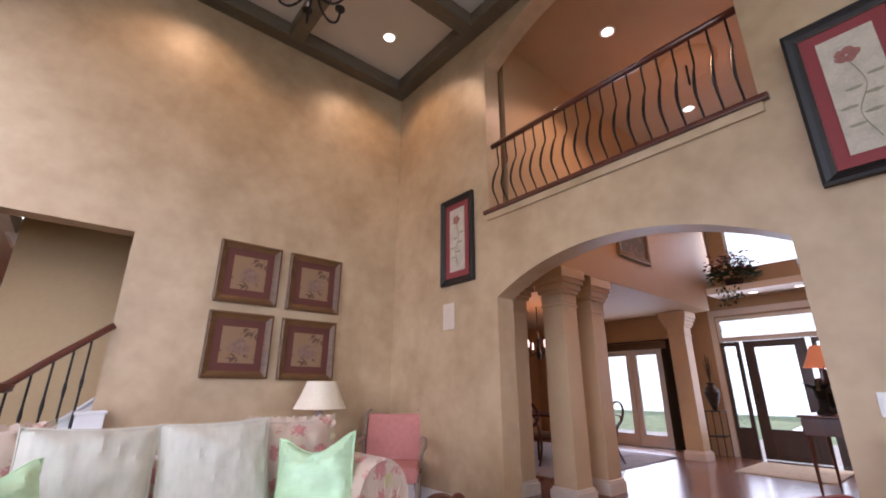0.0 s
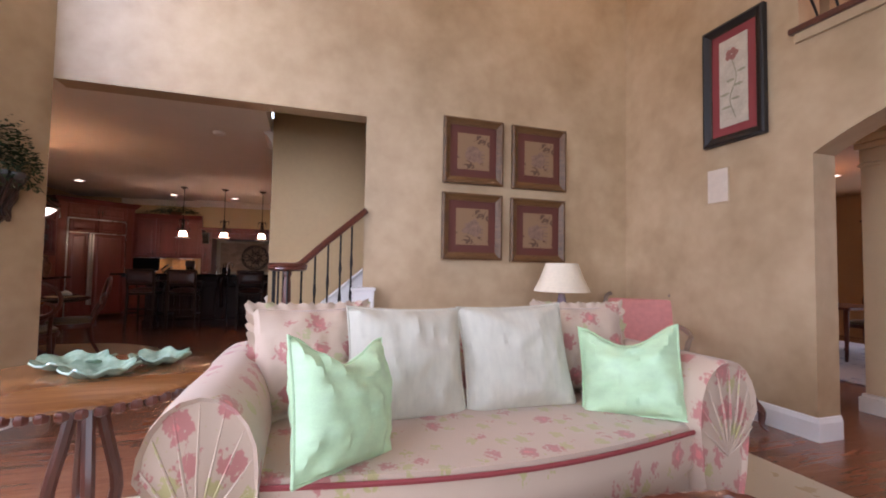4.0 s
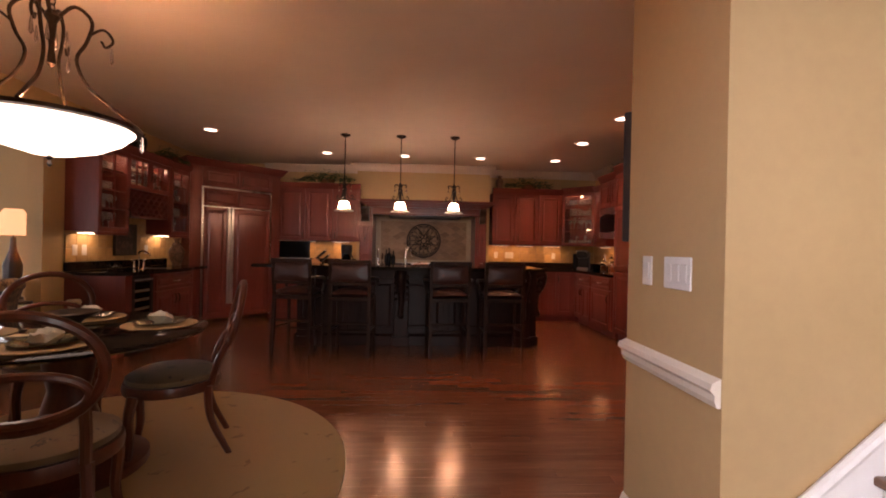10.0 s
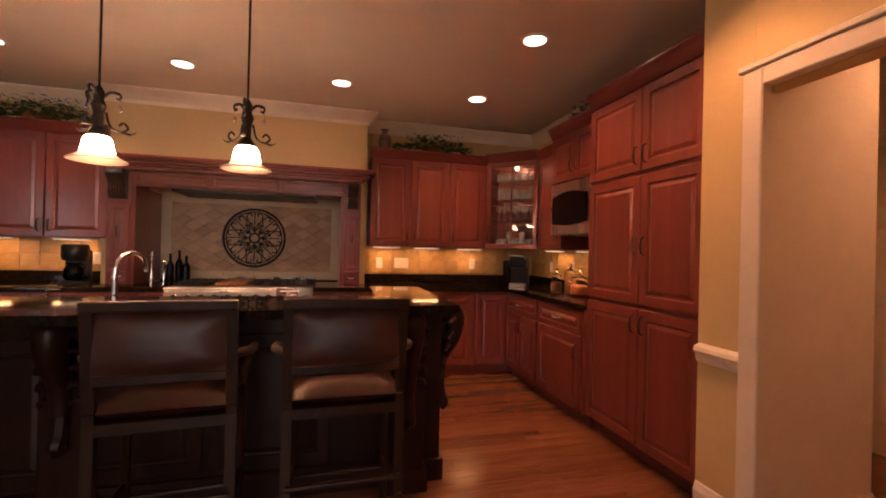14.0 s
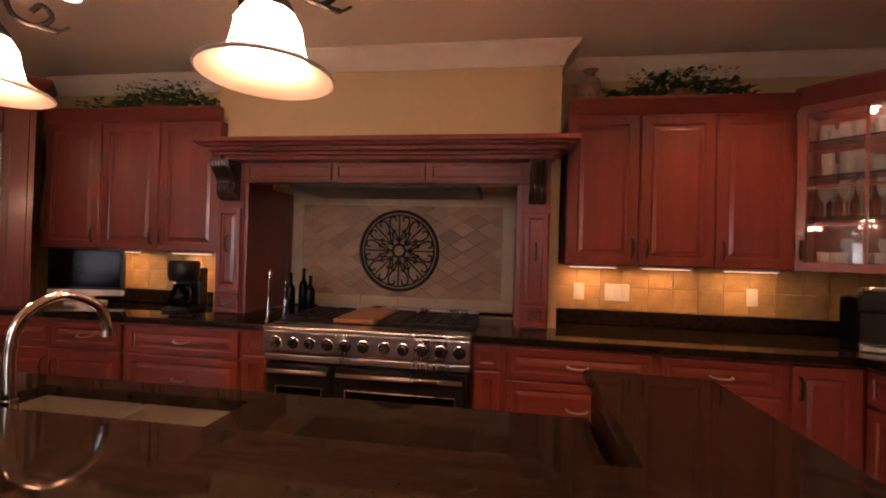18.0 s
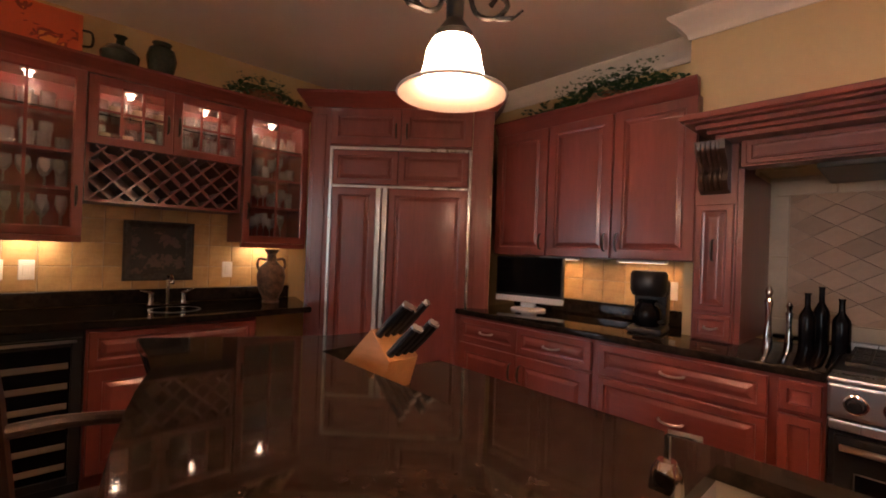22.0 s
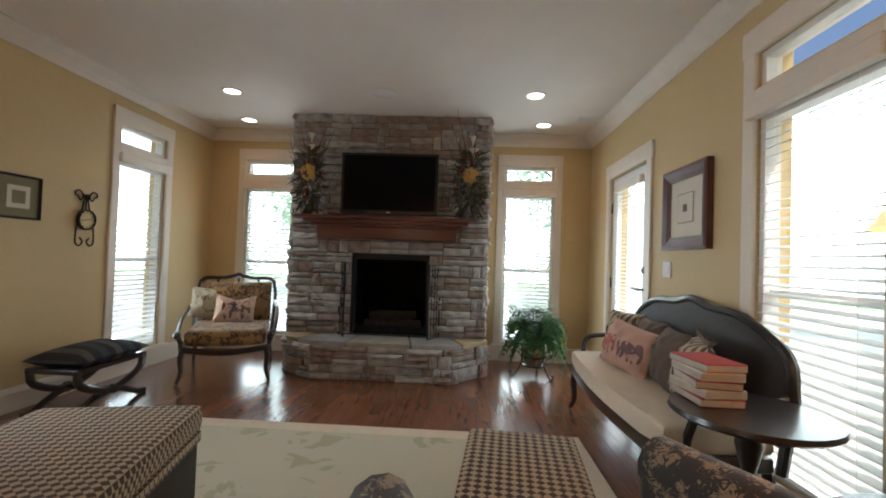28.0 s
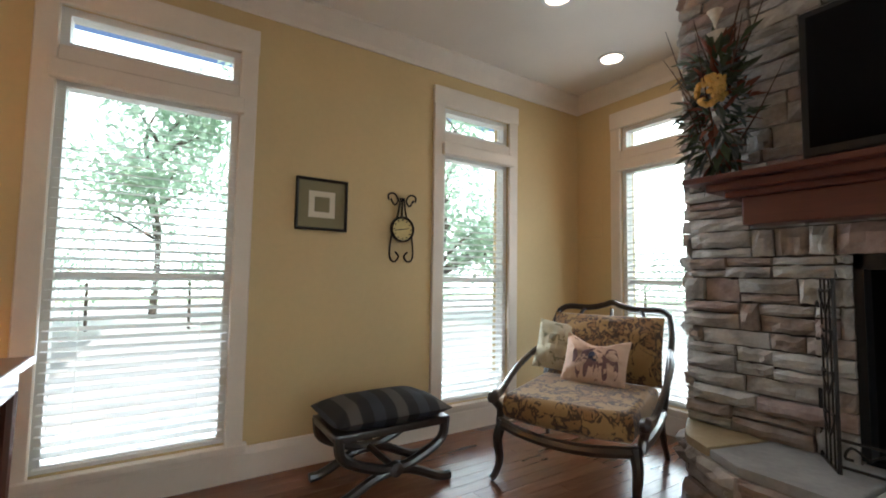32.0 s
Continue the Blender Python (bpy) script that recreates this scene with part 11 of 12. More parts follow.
ep = pillow("throw_pillow", "rose pillow with woven elephant figures on the settee", ROSECLOTH, sm_ @ pose(-0.22, -0.03, 0.62, -20, 6, 14), 0.50, 0.32, 0.15, 43, group="settee pillows")
flat_motif(ep, [(x * 0.8 - 0.13, z * 0.8, a_ * 0.8, c * 0.8) for x, z, a_, c in BEAST], -0.10, MOTIF[1], "rust woven elephant")
flat_motif(ep, [(x * 0.8 + 0.10, z * 0.8, a_ * 0.8, c * 0.8) for x, z, a_, c in BEAST], -0.10, MOTIF[0], "mauve woven elephant")
pillow("throw_pillow", "dark taupe pillow on the settee", TAUPE, sm_ @ pose(0.14, 0.08, 0.63, -14, 0, -8), 0.40, 0.36, 0.14, 44, group="settee pillows")
pillow("throw_pillow", "striped fringed pillow on the settee", TANSTRIPE, sm_ @ pose(0.46, 0.04, 0.63, -16, 0, -22), 0.44, 0.36, 0.15, 45, ruffle=TAUPE, group="settee pillows")

# side table with books and lamp
tb2 = thing("side_table", "dark round side table beside the settee", "table", pose(-6.12, 9.20, 0))
part("tabletop", lathe(B(), [(0.0, 0.60), (0.27, 0.60), (0.285, 0.612), (0.28, 0.63), (0.0, 0.632)], seg=32, caps=False), EBONY, tb2, smooth=True)
part("pedestal", lathe(B(), [(0.03, 0.60), (0.05, 0.50), (0.025, 0.40), (0.05, 0.25), (0.06, 0.18), (0.03, 0.12)], seg=18), EBONY, tb2, smooth=True)
for k in range(3):
    a = 2 * math.pi * k / 3 + 0.4
    c, s = math.cos(a), math.sin(a)
    part("foot", tube(B(), smooth_path([(0.03 * c, 0.03 * s, 0.16), (0.14 * c, 0.14 * s, 0.12), (0.24 * c, 0.24 * s, 0.02)], 5), 0.022, 8), EBONY, tb2, smooth=True)
BOOKC = [material("book_" + n, c, 0.5, vary=0.08, bump=0.05) for n, c in (("red", (0.42, 0.03, 0.03)), ("ivory", (0.62, 0.56, 0.46)), ("crimson", (0.30, 0.02, 0.03)), ("white", (0.7, 0.67, 0.62)))]
for k in range(5):
    bk = thing("book", "hardback book lying in a stack on the side table", "book", pose(-6.24, 9.10, 0.632 + 0.034 * k, 0, 0, 8 * math.sin(k * 2.1)), "stacked books")
    part("cover", box(B(), -0.12, -0.085, 0.0, 0.12, 0.085, 0.033, 0.003), BOOKC[k % 4], bk)
    part("pages", box(B(), -0.116, -0.0875, 0.005, 0.121, 0.081, 0.028), PAPER, bk, "pale page block")
AMBERSHADE = glowing("lit_parchment_shade", (0.95, 0.62, 0.30), 1.1)
table_lamp("table_lamp", "dark turned table lamp with glowing parchment shade", pose(-5.24, 9.12, 0.632), 0.62, 0.08, 0.21, 0.07, 0.26, DARKWOOD, AMBERSHADE)
bulb("side_lamp_bulb", (-5.24, 9.12, 1.36), 4, WARM, 0.04)
copy_thing(tb2, pose(-5.24, 9.12, 0, 0, 0, 40))
# dark console with lamp by the south window
cn = thing("console_table", "dark wooden console table by the window", "table", pose(-5.62, 5.42, 0))
part("tabletop", box(B(), -0.44, -0.30, 0.72, 0.44, 0.30, 0.75, 0.008), MAHOG, cn)
part("apron", box(B(), -0.40, -0.26, 0.62, 0.40, 0.26, 0.72), MAHOG, cn)
for x in (-0.38, 0.38):
    for y in (-0.24, 0.24):
        part("leg", tube(B(), [(x, y, 0.63), (x, y, 0.0)], [0.026, 0.016], 8), MAHOG, cn)
table_lamp("table_lamp", "dark turned lamp with glowing parchment shade on the console", pose(-5.42, 5.30, 0.75), 0.42, 0.08, 0.20, 0.09, 0.28, DARKWOOD, AMBERSHADE)
bulb("console_lamp_bulb", (-5.42, 5.30, 1.33), 6, WARM, 0.04)

# fern on an iron stand
fs = thing("plant_stand", "wrought iron scroll plant stand on the floor", "plant stand", pose(-8.92, 8.84, 0))
bm = tube(B(), [(0.13 * math.cos(2 * math.pi * k / 20), 0.13 * math.sin(2 * math.pi * k / 20), 0.20) for k in range(21)], 0.008, 6, False)
part("hoop", bm, IRON, fs)
for k in range(3):
    a = 2 * math.pi * k / 3 + 0.7
    c, s = math.cos(a), math.sin(a)
    part("leg", tube(B(), smooth_path([(0.13 * c, 0.13 * s, 0.34), (0.13 * c, 0.13 * s, 0.15), (0.19 * c, 0.19 * s, 0.03), (0.24 * c, 0.24 * s, 0.01), (0.255 * c, 0.255 * s, 0.04), (0.23 * c, 0.23 * s, 0.05)], 5), 0.008, 6), IRON, fs, smooth=True)
part("pan", lathe(B(), [(0.0, 0.10), (0.12, 0.10), (0.12, 0.112), (0.0, 0.112)], seg=18, caps=False), IRON, fs)
fn_ = thing("fern_plant", "bushy green fern in a dark pot on the stand", "plant", pose(-8.92, 8.84, 0.113))
part("pot", lathe(B(), [(0.08, 0), (0.10, 0.04), (0.118, 0.16), (0.122, 0.20), (0.105, 0.20), (0.09, 0.17), (0.0, 0.165)], seg=22), VASE, fn_, smooth=True)
FERN = material("fern_frond_green", (0.04, 0.12, 0.03), 0.45, vary=0.4, scale=20, bump=0.1, second=(0.10, 0.23, 0.07))
rnd = random.Random(21)
for q in range(3):
    bm = B()
    for k in range(26):
        a = rnd.uniform(0, 6.28)
        fern_frond(bm, rnd, (0.03 * math.cos(a), 0.03 * math.sin(a), 0.18), a, rnd.uniform(0.14, 0.36), rnd.uniform(0.18, 0.48), rnd.uniform(0.08, 0.50), 12, 0.105)
    part("fronds", bm, FERN, fn_)

# wall pieces
OLIVEMAT = material("olive_mat_board", (0.22, 0.19, 0.10), 0.7, vary=0.05, bump=0.04)
IVORYMAT = material("ivory_mat_board", (0.66, 0.60, 0.48), 0.7, vary=0.04, bump=0.04)
fr = picture_frame("framed_picture", "small print with olive mat in a black frame", pose(-7.25, FAM["y0"] + 0.002, 1.512, 0, 0, 180), 0.31, 0.31, BLACKFRAME, OLIVEMAT, IVORYMAT, 0.016, 0.06, 0.022)
part("print", box(B(), -0.045, -0.0125, -0.045, 0.045, -0.0098, 0.045), OLIVEMAT, fr, "small olive square print")
fr = picture_frame("framed_picture", "large dark walnut frame with pale mats on the wall", pose(-7.32, FAM["y1"] - 0.002, 1.575), 0.58, 0.56, DARKCHERRY, IVORYMAT, IVORYMAT, 0.075, 0.10, 0.04, GOLDWOOD)
part("inner_mat", box(B(), -0.10, -0.020, -0.10, 0.10, -0.0165, 0.10), OLIVEMAT, fr, "olive inner mat line")
part("inner_sheet", box(B(), -0.095, -0.0215, -0.095, 0.095, -0.0195, 0.095), IVORYMAT, fr)
part("print", box(B(), -0.025, -0.023, -0.025, 0.025, -0.021, 0.025), MOTIF[0], fr, "tiny dark square print")
switch_plate(pose(-7.60, FAM["y1"] - 0.001, 1.155), 2, "white double switch by the garden door")
for x, y, rz in ((FAM["x0"] + 0.001, 5.08, 90), (FAM["x0"] + 0.001, 9.37, 90)):
    sp_ = thing("wall_speaker", "painted wall speaker flush in the corner wall", "speaker", pose(x, y, 1.60, 0, 0, rz))
    part("frame", box(B(), -0.10, -0.008, -0.16, 0.10, 0.0, 0.16, 0.003), YELLOW, sp_)
    part("grille", box(B(), -0.088, -0.010, -0.148, 0.088, -0.007, 0.148, 0.001), YELLOW, sp_)
wk = thing("scroll_clock", "wrought iron scroll wall clock with cream dial", "clock", pose(-7.785, FAM["y0"] + 0.004, 1.40, 0, 0, 180))
bm = B()
for s in (-1, 1):
    tube(bm, smooth_path([(s * 0.085, -0.012, 0.20), (s * 0.055, -0.012, 0.16), (s * 0.03, -0.012, 0.195), (s * 0.06, -0.012, 0.235), (s * 0.025 + s * 0.075, -0.012, 0.225), (s * 0.10, -0.012, 0.19)], 5), 0.006, 7)
    tube(bm, smooth_path([(s * 0.012, -0.012, 0.21), (s * 0.03, -0.012, 0.10), (s * 0.075, -0.012, -0.05), (s * 0.085, -0.012, -0.18), (s * 0.05, -0.012, -0.215), (s * 0.02, -0.012, -0.18), (s * 0.045, -0.012, -0.15)], 6), 0.006, 7)
tube(bm, [(0.0, -0.012, 0.21), (0, -0.012, 0.0)], 0.006, 7)
part("scrollwork", bm, IRON, wk, smooth=True)
part("rim", lathe(B(), [(0.086, 0.0), (0.086, 0.02), (0.076, 0.026), (0.072, 0.015)], seg=30, caps=False, m=pose(0, -0.012, 0, 90, 0, 0)), IRON, wk, smooth=True)
part("dial", lathe(B(), [(0.084, 0.012), (0.0, 0.013)], seg=28, caps=False, m=pose(0, -0.012, 0, 90, 0, 0)), WCD, wk, "cream dial")
for k in range(12):
    o = part("hour_mark", box(B(), -0.003, -0.027, 0.055, 0.003, -0.0245, 0.068), BLACK, wk)
    o.matrix_basis = pose(0, 0, 0, 0, 30 * k, 0)
for ln, an in ((0.06, -100), (0.045, 80)):
    o = part("clock_hand", box(B(), -0.0025, -0.030, -0.008, 0.0025, -0.0275, ln), BLACK, wk)
    o.matrix_basis = pose(0, 0, 0, 0, an, 0)

# ---- entry hall and dining room beyond the arch ----
CREAMCOL = material("cream_column_paint", (0.64, 0.46, 0.265), 0.45, vary=0.05, scale=4, bump=0.05)


def column(x, y, top=2.62, w=0.15):
    e = thing("column", "square cream painted column with moulded capital and base", "column", pose(x, y, 0), "hall columns", "structure")
    part("shaft", box(B(), -w, -w, 0.16, w, w, top - 0.42, 0.006), CREAMCOL, e)
    bm = box(B(), -w - 0.035, -w - 0.035, 0.0, w + 0.035, w + 0.035, 0.13, 0.004)
    box(bm, -w - 0.02, -w - 0.02, 0.13, w + 0.02, w + 0.02, 0.16, 0.006)
    part("plinth", bm, TRIM, e)
    bm = B()
    for z0, z1, o in ((-0.46, -0.43, 0.015), (-0.42, -0.30, 0.005), (-0.30, -0.25, 0.03), (-0.25, -0.18, 0.055), (-0.18, -0.12, 0.08), (-0.12, 0.0, 0.10)):
        box(bm, -w - o, -w - o, top + z0, w + o, w + o, top + z1, 0.006)
    part("capital", bm, CREAMCOL, e)
    return e


for x, y in ((4.85, 3.72), (5.0, 3.05), (5.75, 3.12), (9.35, 3.40)):
    column(x, y)
bm = B()
box(bm, 4.65, 2.88, 2.621, 9.6, 3.55, 3.05, 0.01)
box(bm, 4.65, 3.551, 2.621, 5.2, 7.6, 3.05, 0.01)
box(bm, 4.0, 2.92, 3.051, 10.29, 3.10, 5.59)
setting("trim_hall_beam", bm, ENTRY, "tan plastered beam over the columns", category="beam")
bm = B()
box(bm, 9.55, 0.12, 2.92, 10.295, 2.87, 3.04, 0.008)
setting("trim_plant_ledge", bm, TRIM, "cream plant ledge over the front door", category="ledge")
DOORW = wood("espresso_door_wood", (0.035, 0.018, 0.011), (0.075, 0.038, 0.022), 0.35, "Z", 8, 0.4)
PANEG = glass("door_glass")
fd = tagged(new("door_4"), "espresso front door with tall glass pane, closed", "door", "", "structure")
fd.matrix_world = pose(10.32, 2.66, 0, 0, 0, -90)
w = 0.96
bm = B()
box(bm, 0, 0, 0.01, 0.17, 0.05, 2.08, 0.004)
box(bm, w - 0.17, 0, 0.01, w, 0.05, 2.08, 0.004)
box(bm, 0.17, 0, 0.01, w - 0.17, 0.05, 0.52, 0.004)
box(bm, 0.17, 0, 1.96, w - 0.17, 0.05, 2.08, 0.004)
part("leaf", bm, DOORW, fd)
g = part("pane", box(B(), 0.17, 0.02, 0.52, w - 0.17, 0.026, 1.96), PANEG, fd, "bevelled glass pane")
g.visible_shadow = False
part("panel", box(B(), 0.24, -0.012, 0.10, w - 0.24, 0.001, 0.44, 0.01), DOORW, fd)
part("handle", tube(B(), smooth_path([(0.08, 0, 0.85), (0.08, -0.05, 0.88), (0.08, -0.05, 1.10), (0.08, 0, 1.13)], 4), 0.012, 8), BRONZE, fd, smooth=True)
for k, y0 in enumerate((3.06, 1.62)):
    sl = tagged(new("window_%d" % (6 + k)), "leaded glass sidelight beside the front door", "window", "", "structure")
    sl.matrix_world = pose(10.32, y0, 0, 0, 0, -90)
    bm = B()
    box(bm, 0, 0, 0.0, 0.07, 0.05, 2.08)
    box(bm, 0.27, 0, 0.0, 0.34, 0.05, 2.08)
    box(bm, 0.07, 0, 0.0, 0.27, 0.05, 0.52)
    box(bm, 0.07, 0, 2.0, 0.27, 0.05, 2.08)
    part("window_frame", bm, DOORW, sl)
    g = part("pane", box(B(), 0.07, 0.02, 0.52, 0.27, 0.026, 2.0), PANEG, sl)
    g.visible_shadow = False
    bm = B()
    for q in range(5):
        z = 0.70 + 0.28 * q
        tube(bm, [(0.07, 0.016, z), (0.17, 0.016, z + 0.12), (0.27, 0.016, z), (0.17, 0.016, z - 0.12), (0.07, 0.016, z)], 0.003, 4)
    part("leading", bm, PEWTER, sl)
tr = tagged(new("window_8"), "leaded transom window over the front door", "window", "", "structure")
tr.matrix_world = pose(10.32, 3.05, 0, 0, 0, -90)
bm = B()
box(bm, 0, 0, 2.09, 1.88, 0.05, 2.18)
box(bm, 0, 0, 2.50, 1.88, 0.05, 2.57)
for x in (0.0, 1.82):
    box(bm, x, 0, 2.18, x + 0.06, 0.05, 2.50)
part("window_frame", bm, TRIM, tr)
g = part("pane", box(B(), 0.06, 0.02, 2.18, 1.82, 0.026, 2.50), PANEG, tr)
g.visible_shadow = False
bm = B()
for q in range(7):
    c = 0.18 + 0.25 * q
    tube(bm, [(c + 0.11 * math.cos(a), 0.016, 2.34 + 0.13 * math.sin(a)) for a in (2 * math.pi * i / 12 for i in range(13))], 0.004, 4, False)
part("leading", bm, PEWTER, tr)
bm = B()
for a, b_, c, d_ in ((3.06, 3.16, 0, 2.60), (1.06, 1.16, 0, 2.60), (1.06, 3.16, 2.60, 2.72)):
    box(bm, 10.272, a, c, 10.299, b_, d_, 0.006)
setting("trim_front_door", bm, TRIM, "cream casing round the front door", category="door casing")
# dining room french doors with drapes
dd = tagged(new("door_5"), "pair of white glazed french doors, closed", "door", "", "structure")
dd.matrix_world = pose(10.32, 5.66, 0, 0, 0, -90)
for k in range(2):
    x = 0.02 + 0.71 * k
    bm = B()
    box(bm, x, 0, 0.01, x + 0.12, 0.05, 2.04)
    box(bm, x + 0.58, 0, 0.01, x + 0.70, 0.05, 2.04)
    box(bm, x + 0.12, 0, 0.01, x + 0.58, 0.05, 0.26)
    box(bm, x + 0.12, 0, 1.93, x + 0.58, 0.05, 2.04)
    part("leaf", bm, WHITE, dd)
    g = part("pane", box(B(), x + 0.12, 0.02, 0.26, x + 0.58, 0.026, 1.93), PANEG, dd)
    g.visible_shadow = False
DRAPE = material("brown_gold_drape", (0.12, 0.075, 0.04), 0.8, vary=0.2, scale=12, bump=0.2)
for y in (5.82, 4.05):
    bm = B()
    n = 40
    rows_ = []
    for z in (0.03, 0.8, 1.5, 2.2):
        rows_.append(ring(bm, [(10.22 + 0.03 * math.sin(k * 1.3), y - 0.14 + 0.28 * k / n, z) for k in range(n + 1)]))
    skin(bm, rows_, False, False)
    bm2 = bmesh.ops.solidify(bm, geom=bm.faces[:], thickness=0.006)
    solo("drape", bm, DRAPE, "brown gold floor-length drape by the french doors", "curtain", group="dining drapes", smooth=True)
solo("curtain_rod", tube(B(), [(10.22, 3.85, 2.22), (10.22, 6.05, 2.22)], 0.018, 10), DARKWOOD, "dark wooden curtain rod", "curtain rod", smooth=True)
solo("valance", box(B(), 10.19, 4.05, 2.04, 10.25, 5.80, 2.19, 0.01), DRAPE, "gathered brown gold valance", "curtain")
# dining furniture
DINE = thing("dining_table", "dark polished dining table", "table", pose(7.6, 5.4, 0))
part("tabletop", box(B(), -0.55, -0.9, 0.72, 0.55, 0.9, 0.755, 0.01), MAHOG, DINE)
for x in (-0.45, 0.45):
    for y in (-0.8, 0.8):
        part("leg", cabriole_leg(B(), x, y, 0.72, (0.04, 0.04)), MAHOG, DINE, smooth=True)
ch0 = bpy.data.objects["dining_chair"]
for k, (x, y, r) in enumerate(((6.80, 4.9, 90), (6.80, 5.7, 90), (7.6, 4.25, 180), (8.4, 5.0, -90))):
    o = copy_thing(ch0, pose(x, y, 0, 0, 0, r))
    tagged(o, "dark carved dining chair with upholstered seat", "chair", "dining room chairs")
dc = thing("candle_chandelier", "bronze candle chandelier lit over the dining table", "chandelier", pose(7.3, 5.2, 0))
part("rod", tube(B(), [(0, 0, 2.75), (0, 0, 1.75)], 0.012, 8), BRONZE, dc)
part("stem", lathe(B(), [(0.02, 2.2), (0.05, 2.1), (0.025, 2.0), (0.06, 1.85), (0.03, 1.74), (0.0, 1.70)], seg=16), BRONZE, dc, smooth=True)
for k in range(6):
    a = math.pi / 3 * k
    c, s = math.cos(a), math.sin(a)
    part("arm", tube(B(), smooth_path([(0.03 * c, 0.03 * s, 1.90), (0.16 * c, 0.16 * s, 1.80), (0.28 * c, 0.28 * s, 1.86), (0.30 * c, 0.30 * s, 1.94)], 4), 0.010, 7), BRONZE, dc, smooth=True)
    part("candle", lathe(B(), [(0.012, 1.94), (0.012, 2.02), (0.014, 2.03), (0.010, 2.06), (0.0, 2.08)], (0.30 * c, 0.30 * s, 0), 10), ALABASTER, dc, "lit candle bulb", smooth=True)
bulb("dining_bulb", (7.3, 5.2, 2.25), 34, WARM, 0.15)
RUG3 = pattern("blue_cream_rug", (0.40, 0.38, 0.38), (0.20, 0.20, 0.26), 5, 0.95, None, 0.34)
solo("dining_rug", prism(B(), [(5.9, 3.75), (9.3, 3.75), (9.3, 6.9), (5.9, 6.9)], 0.002, 0.014), RUG3, "blue grey patterned rug under the dining table", "rug")
solo("entry_rug", prism(B(), [(8.5, 1.4), (9.9, 1.4), (9.9, 2.6), (8.5, 2.6)], 0.002, 0.014), RUG, "small cream rug inside the front door", "rug")
# urn on stand, console with lamp
us = thing("plant_stand", "thin iron stand with glass shelf", "stand", pose(9.95, 3.22, 0))
for x in (-0.16, 0.16):
    for y in (-0.12, 0.12):
        part("leg", tube(B(), [(x, y, 0), (x, y, 0.80)], 0.008, 6), IRON, us)
part("shelf", box(B(), -0.18, -0.14, 0.80, 0.18, 0.14, 0.815), IRON, us)
part("lower_shelf", box(B(), -0.17, -0.13, 0.36, 0.17, 0.13, 0.375), IRON, us)
u = thing("floor_urn", "dark bronze amphora urn with dried grasses", "urn", pose(9.95, 3.22, 0.816))
part("body", lathe(B(), [(0.03, 0), (0.05, 0.04), (0.11, 0.20), (0.14, 0.32), (0.10, 0.42), (0.05, 0.46), (0.08, 0.50), (0.05, 0.50)], seg=22), BRONZE, u, smooth=True)
bm = B()
rnd = random.Random(8)
for k in range(26):
    a, t_ = rnd.uniform(0, 6.28), rnd.uniform(0.02, 0.09)
    tube(bm, [(0, 0, 0.48), (t_ * math.cos(a) * 0.5, t_ * math.sin(a) * 0.5, 0.68), (t_ * math.cos(a), t_ * math.sin(a), rnd.uniform(0.85, 1.05))], [0.004, 0.004, 0.002], 4)
part("dried_grass", bm, STRAW[1], u, "dried brown grasses")
cs = thing("hall_console", "dark mahogany hall console with tapered legs", "table", pose(7.20, 1.05, 0))
part("tabletop", box(B(), -0.50, -0.22, 0.90, 0.50, 0.22, 0.93, 0.008), MAHOG, cs)
part("apron", box(B(), -0.47, -0.19, 0.72, 0.47, 0.19, 0.90, 0.004), MAHOG, cs)
for k in range(3):
    d_ = part("drawer", box(B(), -0.45 + 0.31 * k, 0.188, 0.74, -0.17 + 0.31 * k, 0.202, 0.88, 0.004), MAHOG, cs)
    part("knob", lathe(B(), [(0.0, 0.0), (0.012, 0.004), (0.008, 0.02)], seg=10, m=pose(-0.31 + 0.31 * k, 0.204, 0.81, -90, 0, 0)), BRONZE, d_)
for x in (-0.44, 0.44):
    for y in (-0.16, 0.16):
        part("leg", tube(B(), [(x, y, 0.73), (x, y, 0.0)], [0.024, 0.012], 8), MAHOG, cs)
REDSHADE = glowing("lit_rust_shade", (0.50, 0.17, 0.07), 0.8)
table_lamp("table_lamp", "dark sculpted table lamp with rust pleated shade", pose(7.45, 1.05, 0.93), 0.50, 0.08, 0.20, 0.09, 0.26, IRON, REDSHADE, [(0.09, 0), (0.09, 0.03), (0.03, 0.06), (0.05, 0.14), (0.10, 0.22), (0.08, 0.30), (0.03, 0.38), (0.02, 0.50)])
bulb("hall_lamp_bulb", (7.45, 1.05, 1.56), 5, WARM, 0.05)
bm = B()
tube(bm, smooth_path([(0.0, 0, 0.05), (0.02, 0, 0.16), (-0.04, 0, 0.26), (0.02, 0, 0.36), (0.10, 0, 0.38)], 5), [0.05] * 6 + [0.06] * 5 + [0.035] * 5 + [0.02] * 5, 10)
lathe(bm, [(0.08, 0), (0.08, 0.03), (0.05, 0.06)], seg=16)
for s in (-1, 1):
    leaf(bm, (0, 0.02 * s, 0.24), (-0.14, 0.14 * s, 0.34), 0.12)
solo("bird_sculpture", bm, IRON, "dark metal bird sculpture on the hall console", "sculpture", pose(6.95, 1.05, 0.93), smooth=True)
